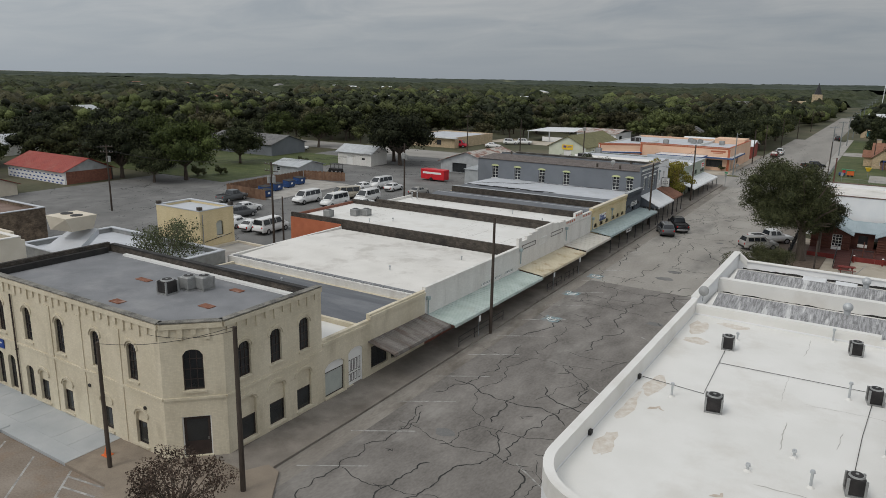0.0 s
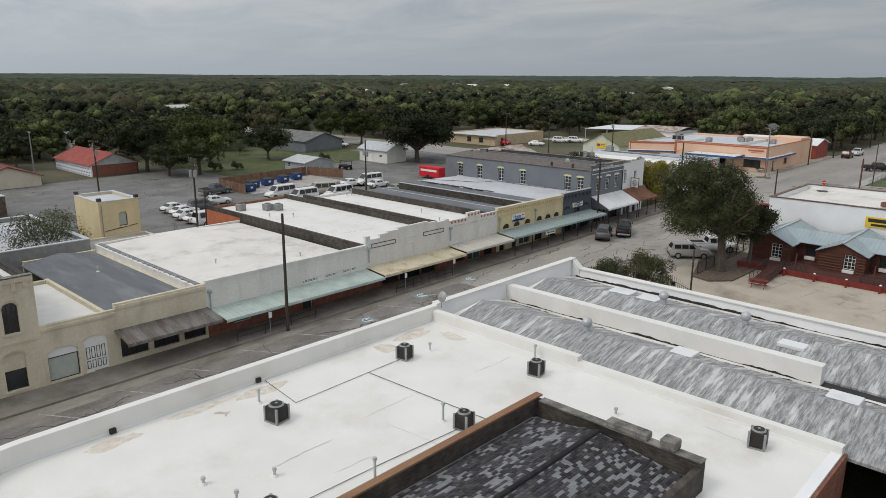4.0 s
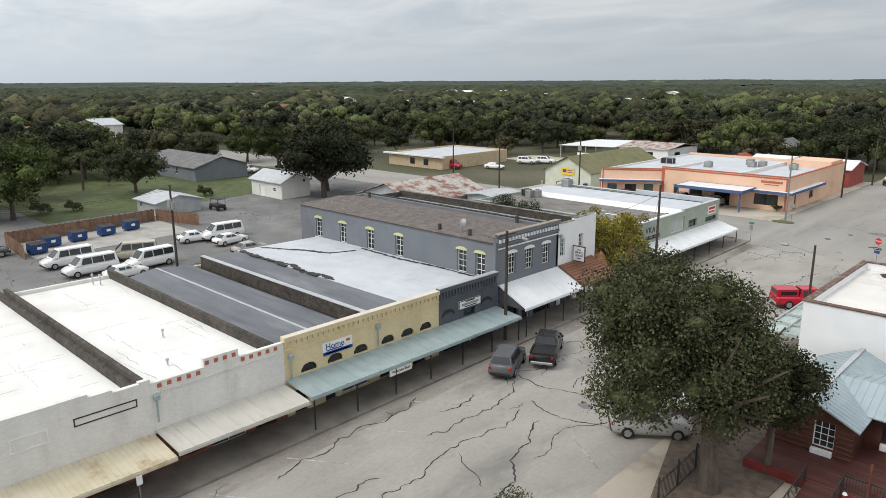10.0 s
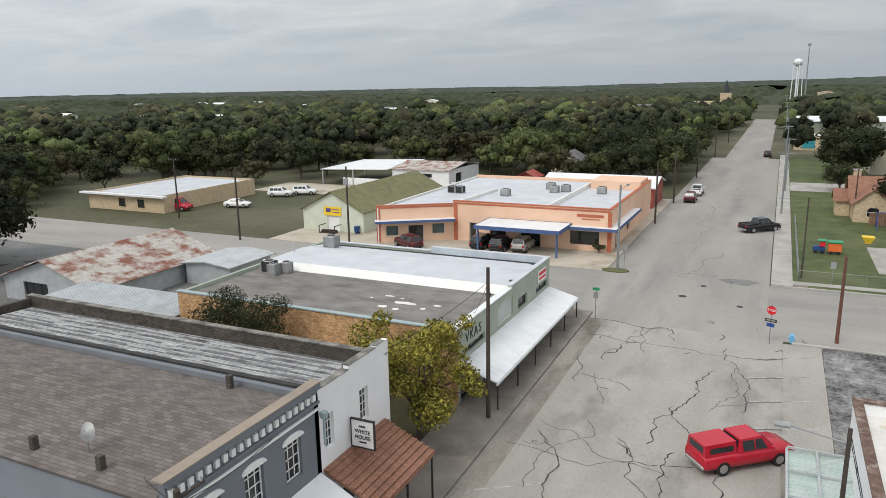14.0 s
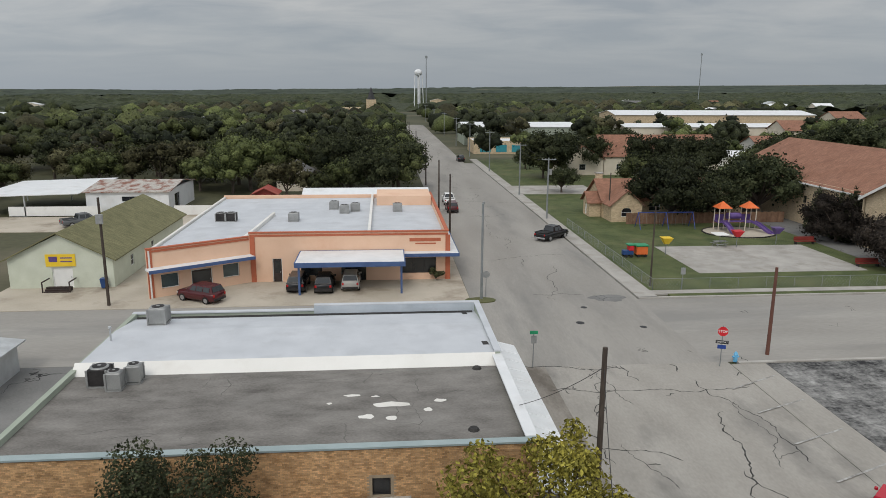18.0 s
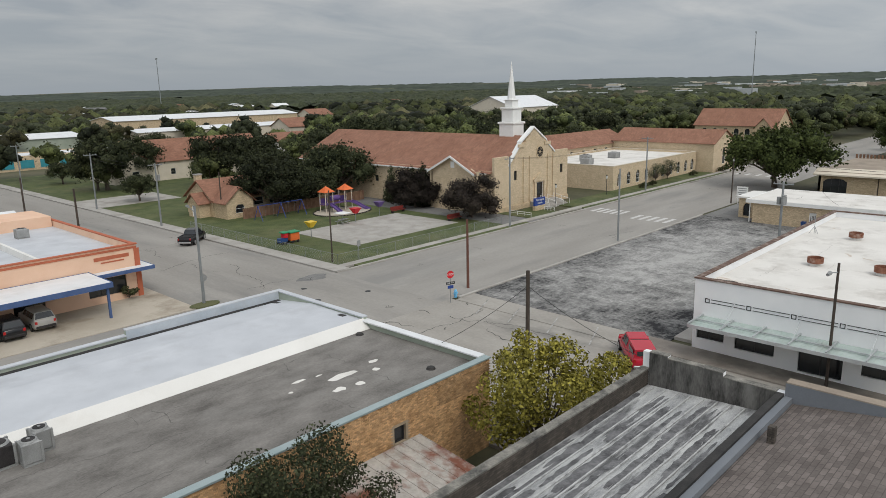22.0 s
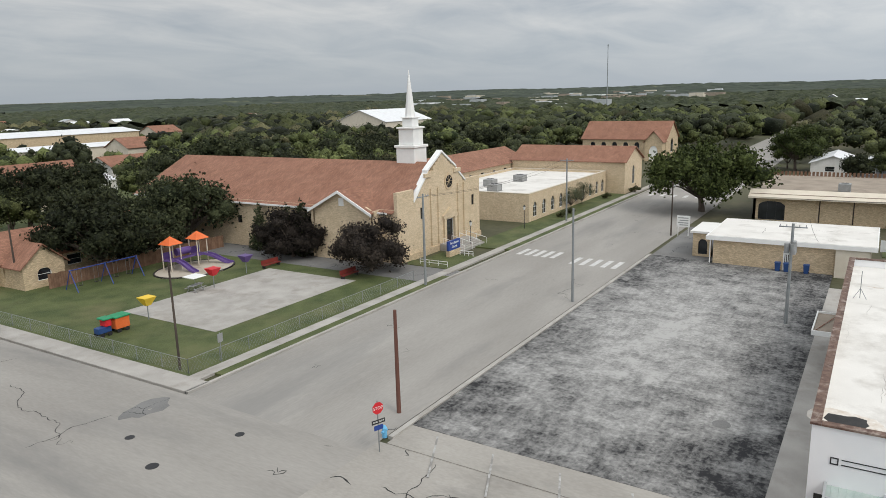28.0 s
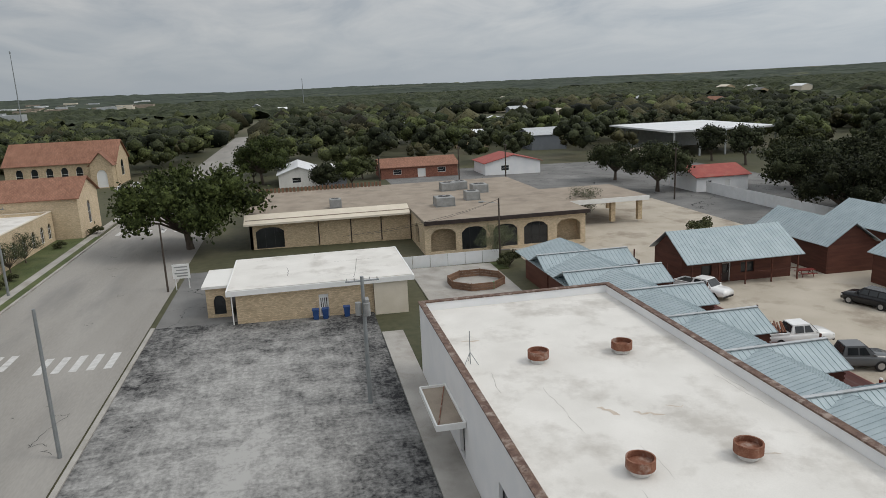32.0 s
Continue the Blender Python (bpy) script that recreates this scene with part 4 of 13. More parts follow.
STREET_W, STREET_E = -29.8, -14.2
sheet("road_main", "cracked pale concrete main street", STREET_W + 1.5, STREET_E, 70, 147, 0.0, "street", category="road")
sheet("road_main_south", "older dark brown-grey stretch of the main street", STREET_W + 1.5, STREET_E, -120, 70, 0.0, "old_street", category="road")
sheet("road_gutter", "dirty brown gutter along the shop side kerb", STREET_W, STREET_W + 1.5, -120, 147, 0.0, "gutter", category="road")
sheet("road_north", "grey paved street running north past the church", STREET_W - 2, STREET_E - 1.3, 147.0, 290, 0.0, "road_n", category="road")
sheet("road_north_far", "narrow grey street running on through the trees", -28.5, -18.0, 290.0, 1100, 0.0, "road_n", category="road")
sheet("road_cross", "smooth grey cross street", STREET_E - 1.3, 420, 147.0, 162.8, 0.0, "road", category="road")
sheet("road_cross_west", "grey cross street running west", -420, STREET_W - 2, 149.5, 162.8, 0.0, "road", category="road")
sheet("road_alley", "grey asphalt alley and car park behind the shops", -130, -62, -60, 149.5, -0.02, "asphalt", category="road")
sheet("road_south", "worn brown side street by the corner building", -130, STREET_W, -40, 17.7, 0.0, "dirt_street", category="road")
sheet("pavement_west", "worn concrete sidewalk along the shop fronts", -33.5, STREET_W, 22.8, 148.5, 0.15, "walk", 0.4)
sheet("pavement_corner", "tan concrete sidewalk at the street corner", -39.7, STREET_W, 17.72, 22.8, 0.15, "tan_walk", 0.4)
plaza = part("pavement_plaza", prism(bmesh.new(), [(-36.0, 17.75), (-34.4, 16.5), (-33.4, 15.4), (-29.7, 15.0), (-27.2, 16.6), (-26.6, 18.5), (-26.75, 20.7), (-27.86, 22.0), (-29.2, 23.8), (-30.2, 24.0), (-31.0, 22.5), (-36.0, 20.0)], -1.3, -0.844), M["tan_walk"], None)
tagged(plaza, "tan concrete sidewalk widening round the street corner", "pavement", kind="structure")
sheet("pavement_side", "new pale grey concrete sidewalk along the side street", -80, -39.72, 17.75, 22.8, 0.16, "slab", 0.4)
sheet("pavement_east", "narrow concrete sidewalk", STREET_E, -11.2, 20, 72.4, 0.12, "concrete", 0.4)
sheet("pavement_store", "concrete sidewalk before the white store", STREET_E, -11.5, 106, 128, 0.12, "walk", 0.4)
sheet("yard", "sandy concrete yard with oil stains", STREET_E, 95, 69, 106, 0.03, "yard", 0.3)
sheet("parking_lot", "blotchy worn black asphalt parking lot", -11.5, 42, 126.3, 146.4, 0.06, "lot", 0.3)
sheet("pavement_lot", "pale concrete strip with parking lines", STREET_E, -11.52, 128.0, 146.4, 0.05, "street", 0.3)
sheet("pavement_store_side", "raised concrete walk beside the white store", -10.5, 34.8, 124.42, 126.28, 0.2, "concrete", 0.5)
sheet("kerb", "pale concrete kerb of the parking lot", -13.6, 42, 146.4, 146.75, 0.16, "concrete", 0.4)
sheet("lot_bank", "cracked grey parking area by the tan offices", 42.02, 63, 128.0, 146.4, 0.05, "asphalt", 0.3)
sheet("lot_offices", "grey car park beyond the tan offices", 63, 160, 30, 112, 0.02, "asphalt", 0.3)
sheet("lawn", "mown lawn with bare patches beside the church", -13.4, 26, 165.2, 200.4, 0.03, "grass", 0.3, category="lawn")
sheet("lawn_strip", "strip of grass along the kerb", -12.0, 20.6, 163.1, 164.0, 0.12, "grass", 0.3, category="lawn")
sheet("pavement_church", "pale concrete sidewalk beside the lawn", -13.4, 130, 164.0, 165.2, 0.14, "concrete", 0.4)
sheet("pavement_lawn", "pale concrete sidewalk beside the lawn", -15.4, -13.4, 163.0, 300, 0.14, "concrete", 0.4)
sheet("kerb_church", "pale concrete kerb", -15.4, 130, 162.8, 163.1, 0.14, "concrete", 0.4)
sheet("court_pad", "pale concrete play court", -5.2, 14.6, 171.8, 185.2, 0.06, "concrete", 0.3)
sheet("driveway_church", "dark asphalt driveway beside the church", 17.5, 23.5, 163.1, 230, 0.045, "asphalt", 0.3)
sheet("lawn_church", "clipped lawn before the church", 23.6, 31, 164.9, 170.6, 0.1, "grass", 0.3, category="lawn")
sheet("lawn_hall", "clipped lawn before the church hall", 36, 92, 165.2, 169.6, 0.1, "grass", 0.3, category="lawn")
sheet("kerb_strip_hall", "strip of grass along the kerb", 36, 92, 163.1, 164.0, 0.15, "grass", 0.3, category="lawn")
sheet("forecourt", "stained sandy concrete forecourt of the peach building", -78, -31.85, 162.8, 215, 0.05, "yard", 0.3)
sheet("lawn_west", "green lawn behind a plank fence", -190, -112, 92, 138, 0.02, "grass", 0.3, category="lawn")
sheet("lawn_houses", "green lawn round the far houses", -13.4, 60, 200.5, 300, 0.01, "grass", 0.2, category="lawn")


isle = part("grass_island", prism(bmesh.new(), [(-30.9 + 1.5 * math.cos(6.283 * k / 14), 163.3 + 0.85 * math.sin(6.283 * k / 14)) for k in range(14)], 0.5, 0.75), M["grass"], None)
tagged(isle, "small tuft of grass round the steel pole", "lawn", kind="structure")


def ribbon(vs, fs, pts, w, rng, z=None):
    """A narrow band of sealing along a wandering line."""
    k0 = len(vs)
    for i, (x, y) in enumerate(pts):
        ax, ay = pts[max(0, i - 1)]
        bx_, by_ = pts[min(len(pts) - 1, i + 1)]
        dx, dy = bx_ - ax, by_ - ay
        q = math.hypot(dx, dy) or 1.0
        h = w * rng.uniform(0.25, 0.75) * (0.35 if i in (0, len(pts) - 1) else 1)
        up = lay(y) + 0.007 if z is None else z(x, y)
        vs += [(x - dy / q * h, y + dx / q * h, up), (x + dy / q * h, y - dx / q * h, up)]
        if i:
            k = k0 + 2 * i
            fs.append((k - 2, k - 1, k + 1, k))


def cracks(name, label, x0, x1, y0, y1, lanes, across, loops, seed, w=0.075):
    """Sealed cracks of a worn street: along the slabs, across them, and loose squiggles."""
    rng = random.Random(seed)
    vs, fs = [], []

    def wander(x, y, a, long, turn):
        pts, aim = [(x, y)], a
        for _ in range(int(long / 0.28)):
            aim += rng.uniform(-0.1, 0.1)
            a = a + 0.55 * (aim - a) + rng.uniform(-turn, turn) * 1.9
            x, y = x + 0.28 * math.cos(a), y + 0.28 * math.sin(a)
            if not (x0 < x < x1 and y0 < y < y1):
                break
            pts.append((x, y))
        if len(pts) > 2:
            ribbon(vs, fs, pts, w * rng.uniform(0.5, 1.25), rng)
        return pts

    for x in lanes:
        y = y0 + rng.uniform(0, 3)
        while y < y1:
            pts = wander(x + rng.uniform(-0.7, 0.7), y, 1.571, rng.uniform(4, 18), 0.38)
            y = pts[-1][1] + rng.choice((0.0, 0.3, 2.0, 5.0))
            if rng.random() < 0.35:
                p = rng.choice(pts)
                wander(p[0], p[1], rng.choice((0.2, 2.9, 0.8, 2.3)), rng.uniform(1, 4), 0.6)
    y = y0 + 2
    while y < y1:
        xa = rng.uniform(x0, x0 + 0.5 * (x1 - x0))
        pts = wander(xa, y, rng.uniform(-0.25, 0.15), rng.uniform(4, 12), 0.26)
        if rng.random() < 0.3:
            p = rng.choice(pts)
            wander(p[0], p[1], rng.choice((1.2, -1.3, 1.9)), rng.uniform(1, 4), 0.7)
        y += rng.uniform(across * 0.4, across * 1.5)
    for _ in range(loops):
        wander(rng.uniform(x0, x1), rng.uniform(y0, y1), rng.uniform(0, 6.28), rng.uniform(0.8, 3.2), 1.1)
    me = bpy.data.meshes.new(name)
    me.from_pydata(vs, [], fs)
    tagged(hang(name, me, M["seal"]), label, "road", kind="stuff")


cracks("crack_sealing", "black sealed cracks wandering over the main street", -29.2, -14.6, 20, 147, (-27.0, -24.2, -21.6, -19.0, -16.6), 5.5, 26, 5)
cracks("crack_sealing", "black sealed cracks at the street crossing", -31, -11.6, 141, 151, (), 4.5, 6, 8)
cracks("crack_sealing", "thin dark cracks in the cross street", -10, 120, 148, 162, (), 14.0, 30, 9, 0.045)
cracks("crack_sealing", "thin dark cracks in the street beside the lawn", -31, -16, 163, 420, (-24,), 12.0, 30, 12, 0.05)
cracks("crack_sealing", "dark cracks in the car park behind the shops", -126, -64, 30, 146, (-110, -92, -76), 7.0, 60, 14, 0.06)
cracks("crack_sealing", "dark cracks in the sandy yard", -13, 60, 73, 96, (0, 14, 30), 6.0, 14, 15, 0.04)
# ---- west row of shops ----
FX = -32.9
W_ROW = "row of old main street shops"
C4 = lambda a: (a, a, a, a)


def fill(t, p, q, holes):
    """Puts the window or door that each opening names into it."""
    for h in holes:
        s = h[5] if len(h) > 5 else "sash"
        if s == "sash":
            window(t, p, q, h, "glass", "dark_wood", (3, 4), sill="cream")
        elif s == "half":
            low = (h[0], h[1], h[2], h[2] + 1.4)
            window(t, p, q, low, "glass", "dark_wood", (1, 1), depth=0.2, sill="cream")
            m = on_wall(p, q)
            part("panel", bx(h[0] + 0.004, h[1] - 0.004, -0.24, -0.16, h[2] + 1.41, h[3] - 0.004, m=m), M["cream"], t)
        elif s == "blindhalf":
            window(t, p, q, (h[0], h[1], h[2], h[2] + 1.75), "blind", "dark_wood", (1, 1), depth=0.2, sill="cream")
            m = on_wall(p, q)
            part("panel", bx(h[0] + 0.004, h[1] - 0.004, -0.24, -0.16, h[2] + 1.76, h[3] - 0.004, m=m), M["white"], t)
        elif s == "white4":
            window(t, p, q, h, "glass", "white", (3, 4), hood="white")
        elif s == "lime4":
            window(t, p, q, h, "glass", "white", (2, 4), hood="lime", sill="white")
        elif s == "plain4":
            window(t, p, q, h, "glass", "white", (3, 4))
        elif s == "shop":
            window(t, p, q, h, "shop_glass", "white", (max(1, round((h[1] - h[0]) / 1.2)), 1), depth=0.2)
        elif s == "dark":
            window(t, p, q, h, "glass", "dark_steel", (max(1, round((h[1] - h[0]) / 1.3)), 1), depth=0.2)
        elif s == "block":
            window(t, p, q, h, "shop_glass", "white", (6, 2), depth=0.08)
        elif s == "arch":
            window(t, p, q, h, "glass", "dark_wood", (2, 2), depth=0.16)
        elif s == "arched_tall":
            window(t, p, q, h, "glass", "white", (2, 3), depth=0.16)
        elif s == "door":
            door(t, p, q, h, "dark_steel", "glass")
        elif s == "white_door":
            d = door(t, p, q, h, "white")
            m = on_wall(p, q)
            for k in range(4):
                for z0, z1 in ((0.25, 0.85), (1.0, 1.9)):
                    w = (h[1] - h[0] - 0.2) / 4
                    s0 = h[0] + 0.1 + k * w
                    bm = bmesh.new()
                    for a, b, c, e in ((s0 + 0.05, s0 + 0.09, z0, z1), (s0 + w - 0.09, s0 + w - 0.05, z0, z1), (s0 + 0.09, s0 + w - 0.09, z0, z0 + 0.04), (s0 + 0.09, s0 + w - 0.09, z1 - 0.04, z1)):
                        box(bm, a, b, -0.169, -0.155, h[2] + c, h[2] + e, m=m)
                    part("door_panel", bm, M["dark_wood"], d)
        elif s == "arch_door":
            window(t, p, q, h, "glass", "dark_wood", (2, 3), depth=0.22)
        elif s == "open":
            continue
        elif s == "brown_door":
            door(t, p, q, h, "dark_wood", "glass")


M["dark_wood"] = surf("dark_brown_window_wood", (0.03, 0.022, 0.02), (0.055, 0.04, 0.035), rough=0.6, bump=0.1)


def side_wall(t, p, q, z0, z1, holes, mat, th=0.3, steps=None):
    part("wall", wall(p, q, z0, z1, [h[:5] for h in holes], th, steps), M[mat], t)
    fill(t, p, q, holes)


def front(t, y0, y1, split, top, low, up, holes, steps=None, x=FX):
    """A street front in two materials: below and above the canopy line."""
    p, q = (x, y0 + 0.003), (x, y1 - 0.003)
    hs = [(h[0] - y0, h[1] - y0, *h[2:]) for h in holes]
    z0 = lay((y0 + y1) / 2) - 0.3
    lo = [h for h in hs if h[3] <= split]
    hi = [h for h in hs if h[3] > split]
    if low == up:
        part("wall", wall(p, q, z0, top, [h[:5] for h in hs], 0.3, steps), M[up], t)
    else:
        part("wall", wall(p, q, z0, split, [h[:5] for h in lo], 0.3), M[low], t)
        part("wall", wall(p, q, split + 0.002, top, [h[:5] for h in hi], 0.3, steps), M[up], t)
    fill(t, p, q, hs)


def shop(name, label, x0, y0, y1, top, roof, mats, roof_mat, side=None, back=None, fall=0.0, x1=FX, sides=(True, True)):
    t = thing(name, label, "shop", W_ROW, at=((x0 + x1) / 2, (y0 + y1) / 2, lay((y0 + y1) / 2)))
    side = side or roof + 0.35
    back = back or roof + 0.3
    shell(t, x0, x1 - 0.302, y0 + 0.003, y1 - 0.003, (side if sides[0] else None, None, side if sides[1] else None, back), roof, mats, roof_mat, roof_fall=fall)
    return t


def row_of(t, name, x, ya, yb, z0, z1, pitch, w, deep, mat, out=1):
    """A dentil course: small blocks under a cornice."""
    bm = bmesh.new()
    y = ya + 0.1
    while y + w < yb - 0.05:
        box(bm, x + 0.002 * out, x + deep * out, y, y + w, z0, z1)
        y += pitch
    o = part(name, bm, M[mat], t)
    o["kind"] = "stuff"


def band(t, x, ya, yb, z0, z1, deep, mat, name="cornice"):
    part(name, bx(x + 0.002, x + deep, ya + 0.004, yb - 0.004, z0, z1), M[mat], t)


def hump(t, x0, x1, y0, y1, eave, ridge, mat, ym=None, thick=0.15):
    """A low two-sided roof with its ridge along x."""
    ym = (y0 + y1) / 2 if ym is None else ym
    bm = bmesh.new()
    solid(bm, (x0, y0, eave), (x1, y0, eave), (x1, ym, ridge), (x0, ym, ridge), thick)
    solid(bm, (x0, ym, ridge), (x1, ym, ridge), (x1, y1, eave), (x0, y1, eave), thick)
    return part("roof", bm, M[mat], t)


def letters(text, parent, mat, size, m, depth=0.015, name="lettering"):
    """Raised letters on the pose m: x along the line, z up, y outwards."""
    c = bpy.data.curves.new(name, "FONT")
    c.body, c.size, c.extrude, c.align_x, c.align_y = text, size, depth, "CENTER", "CENTER"
    tmp = bpy.data.objects.new(name, c)
    me = bpy.data.meshes.new_from_object(tmp)
    bpy.data.objects.remove(tmp)
    bpy.data.curves.remove(c)
    swap = Matrix(((1, 0, 0, 0), (0, 0, 1, 0), (0, 1, 0, 0), (0, 0, 0, 1)))
    me.transform(m @ (swap if m.determinant() < 0 else Matrix.Rotation(math.pi, 4, "Z") @ Matrix.Rotation(radians(90), 4, "X")))
    return hang(name, me, M[mat], parent)


def sign_board(name, label, p, q, z0, z1, mat, out=0.08, text=None, text_mat="white", bars=(), category="sign", edge=None, size=None):
    """A flat board on a wall from p to q; bars: unreadable lines as (from, to, height, thickness) in shares of the board."""
    m = on_wall(p, q)
    ln = (Vector(q) - Vector(p)).length
    t = thing(name, label, category, at=((p[0] + q[0]) / 2, (p[1] + q[1]) / 2, z0))
    part("board", bx(0, ln, out - 0.06, out, z0, z1, m=m), M[mat], t)
    if edge:
        bm = bmesh.new()
        for a, b, c, d in ((0, ln, z0, z0 + 0.05), (0, ln, z1 - 0.05, z1), (0, 0.05, z0 + 0.05, z1 - 0.05), (ln - 0.05, ln, z0 + 0.05, z1 - 0.05)):
            box(bm, a, b, out + 0.002, out + 0.02, c, d, m=m)
        part("border", bm, M[edge], t)
    for line, at, zz, sz in text or ():
        letters(line, t, text_mat, sz, m @ Matrix.Translation((ln * at, out + 0.006, z0 + (z1 - z0) * zz)))
    for a, b, zz, th, bmat in bars:
        part("lettering", bx(ln * a, ln * b, out + 0.002, out + 0.012, z0 + (z1 - z0) * zz - th / 2, z0 + (z1 - z0) * zz + th / 2, m=m), M[bmat], t)
    return t


# corner building
corner = thing("corner_building", "two-storey cream brick corner building with arched windows", "building", at=(-44, 26, lay(26)))
CX = -55.4
s_holes = [(x - CX - 0.45, x - CX + 0.45, 3.35, 5.65, 0.3, "sash") for x in (-54.2, -52.2, -48.9, -45.2, -41.4, -37.9)]
s_holes += [(x - CX - 0.47, x - CX + 0.47, -0.75, 1.75, 0.3, "arch_door") for x in (-54.55, -53.05, -51.55)]
s_holes += [(x - CX - 0.52, x - CX + 0.52, -0.6, 1.55, 0.3, "half") for x in (-47.65, -44.95, -40.85, -37.5)]
s_holes += [(-49.3 - CX - 0.45, -49.3 - CX + 0.45, -0.75, 1.5, 0.25, "arch_door")]
side_wall(corner, (CX, 21.2), (-35.3, 21.2), -1.3, 7.35, s_holes, "cream")
c_len = math.hypot(2.4, 2.4)
side_wall(corner, (-35.3, 21.2), (FX, 23.6), -1.3, 7.35, [(c_len / 2 - 0.55, c_len / 2 + 0.55, 3.3, 5.75, 0.35, "sash"), (c_len / 2 - 0.8, c_len / 2 + 0.8, -0.8, 1.7, 0, "brown_door")], "cream")
e_holes = [(a - 23.6, a + 0.95 - 23.6, 3.5, 5.65, 0.32, "sash") for a in (24.6, 27.1, 29.6)] + [(a - 23.6, a + 1.35 - 23.6, -0.55, 2.15, 0.35, "half") for a in (24.45, 26.85, 29.25)]
side_wall(corner, (FX, 23.6), (FX, 31.7), -1.3, 7.3, e_holes, "cream")
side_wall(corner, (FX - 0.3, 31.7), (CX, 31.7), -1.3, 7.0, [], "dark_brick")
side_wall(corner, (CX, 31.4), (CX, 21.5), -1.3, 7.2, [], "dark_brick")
part("roof", prism(bmesh.new(), [(CX + 0.305, 21.505), (-35.35, 21.505), (FX - 0.305, 23.8), (FX - 0.305, 31.395), (CX + 0.305, 31.395)], 6.2, 6.45), M["tar_roof"], corner)
for p, q in (((CX, 21.2), (-35.3, 21.2)), ((-35.3, 21.2), (FX, 23.6)), ((FX, 23.6), (FX, 31.7))):
    m = on_wall(p, q)
    ln = (Vector(q) - Vector(p)).length
    part("cornice", bx(0.02, ln - 0.02, 0.003, 0.12, 7.0, 7.3, m=m), M["cream"], corner)
    part("string_course", bx(0.02, ln - 0.02, 0.003, 0.07, 2.75, 2.9, m=m), M["cream"], corner)
    part("coping", bx(0.0, ln, -0.33, 0.13, 7.353, 7.41, m=m), M["old_coping"], corner)
    bm = bmesh.new()
    k = 0.25
    while k < ln - 0.3:
        box(bm, k, k + 0.28, 0.003, 0.09, 6.35 if int(k / 0.72) % 2 else 6.6, 6.998, m=m)
        k += 0.72
    part("corbel_row", bm, M["cream"], corner)["kind"] = "stuff"
    bm = bmesh.new()
    for h in (s_holes if p[0] == CX else e_holes if p[0] == FX else ()):
        if h[5] in ("sash", "half"):
            c, r = (h[0] + h[1]) / 2, (h[1] - h[0]) / 2 + 0.2
            bm = bmesh.new()
            out, inn = [], []
            for j in range(9):
                w = math.pi * j / 8
                for q, rr, dz in ((out, r, 0.02), (inn, r - 0.12, -0.12)):
                    q.append([bm.verts.new(m @ Vector((c - rr * math.cos(w), d, h[3] - 0.25 + 0.52 * math.sin(w) + dz))) for d in (0.003, 0.07)])
            for a, b, e, f in zip(out, out[1:], inn, inn[1:]):
                bm.faces.new((a[1], b[1], f[1], e[1]))
                bm.faces.new((a[0], b[0], b[1], a[1]))
                bm.faces.new((e[1], f[1], f[0], e[0]))
                bm.faces.new((a[0], e[0], f[0], b[0]))
            bmesh.ops.recalc_face_normals(bm, faces=bm.faces[:])
            part("window_hood", bm, M["cream"], corner)
part("downpipe", rd((-50.5, 21.1, -0.84), (-50.5, 21.1, 6.3), 0.055, n=8), M["dark_wood"], corner)
part("pipe_bracket", bx(-50.58, -50.42, 21.03, 21.197, 2.4, 2.46), M["dark_wood"], corner)
for x in (-46.35, -43.0, -39.2):
    part("pilaster_strip", bx(x - 0.3, x + 0.3, 21.15, 21.197, -0.84, 2.74), M["cream"], corner)
    part("pilaster_strip", bx(x - 0.3, x + 0.3, 21.15, 21.197, 2.91, 6.3), M["cream"], corner)
for x in (-42.4, -37.0):
    part("tie_plate", rd((x, 21.12, 1.9), (x, 21.198, 1.9), 0.11, n=10), M["black"], corner)
part("coping", bx(CX + 0.4, FX - 0.02, 31.35, 31.75, 7.003, 7.1), M["black"], corner)
part("roof_flashing", bx(CX + 2.5, FX - 0.4, 31.0, 31.36, 6.452, 6.62), M["white"], corner)
part("roof_flashing", bx(CX + 0.3, CX + 0.65, 21.6, 31.0, 6.452, 6.9), M["black"], corner)
for a, b, c, d in ((-46.5, -45.2, 27.6, 28.1), (-43.5, -42.5, 23.6, 24.2), (-38.2, -37.2, 26.2, 26.8), (-39.2, -38.2, 29.6, 30.1)):
    tagged(hang("roof_patch", bm_mesh("roof_patch", bx(a, b, c, d, 6.452, 6.50)), M["rust"]), "rusted sheet patch lying on the tar roof", "roof patch")
sign_board("blue_wall_sign", "small blue sign on the cream wall", (-54.1, 21.2), (-52.2, 21.2), 2.05, 2.68, "sign_blue", bars=((0.1, 0.9, 0.62, 0.1, "white"), (0.25, 0.75, 0.3, 0.08, "white")))

# low cream shops
cream_a = shop("cream_shop", "low cream brick shop with arched window and panelled door", -47, 31.7, 36.8, 3.6, 2.7, C4("cream"), "white_roof", sides=(False, True))
front(cream_a, 31.7, 36.8, 9, 3.55, "cream", "cream", [(31.95, 34.0, -0.7, 1.75, 0.35, "blindhalf"), (34.4, 36.05, -0.8, 2.0, 0.3, "white_door")])
band(cream_a, FX, 31.7, 36.8, 3.15, 3.35, 0.1, "cream")
cream_b = shop("cream_shop", "cream stone shop with large dark display windows", -55, 36.8, 44.1, 4.0, 2.7, C4("cream"), "dark_metal_roof", side=2.75, sides=(False, True))
front(cream_b, 36.8, 44.1, 9, 3.95, "cream", "cream", [(37.0, 39.1, -0.35, 1.4, 0, "dark"), (39.5, 41.6, -0.35, 1.4, 0, "dark"), (42.0, 43.9, -0.35, 1.4, 0, "dark")])
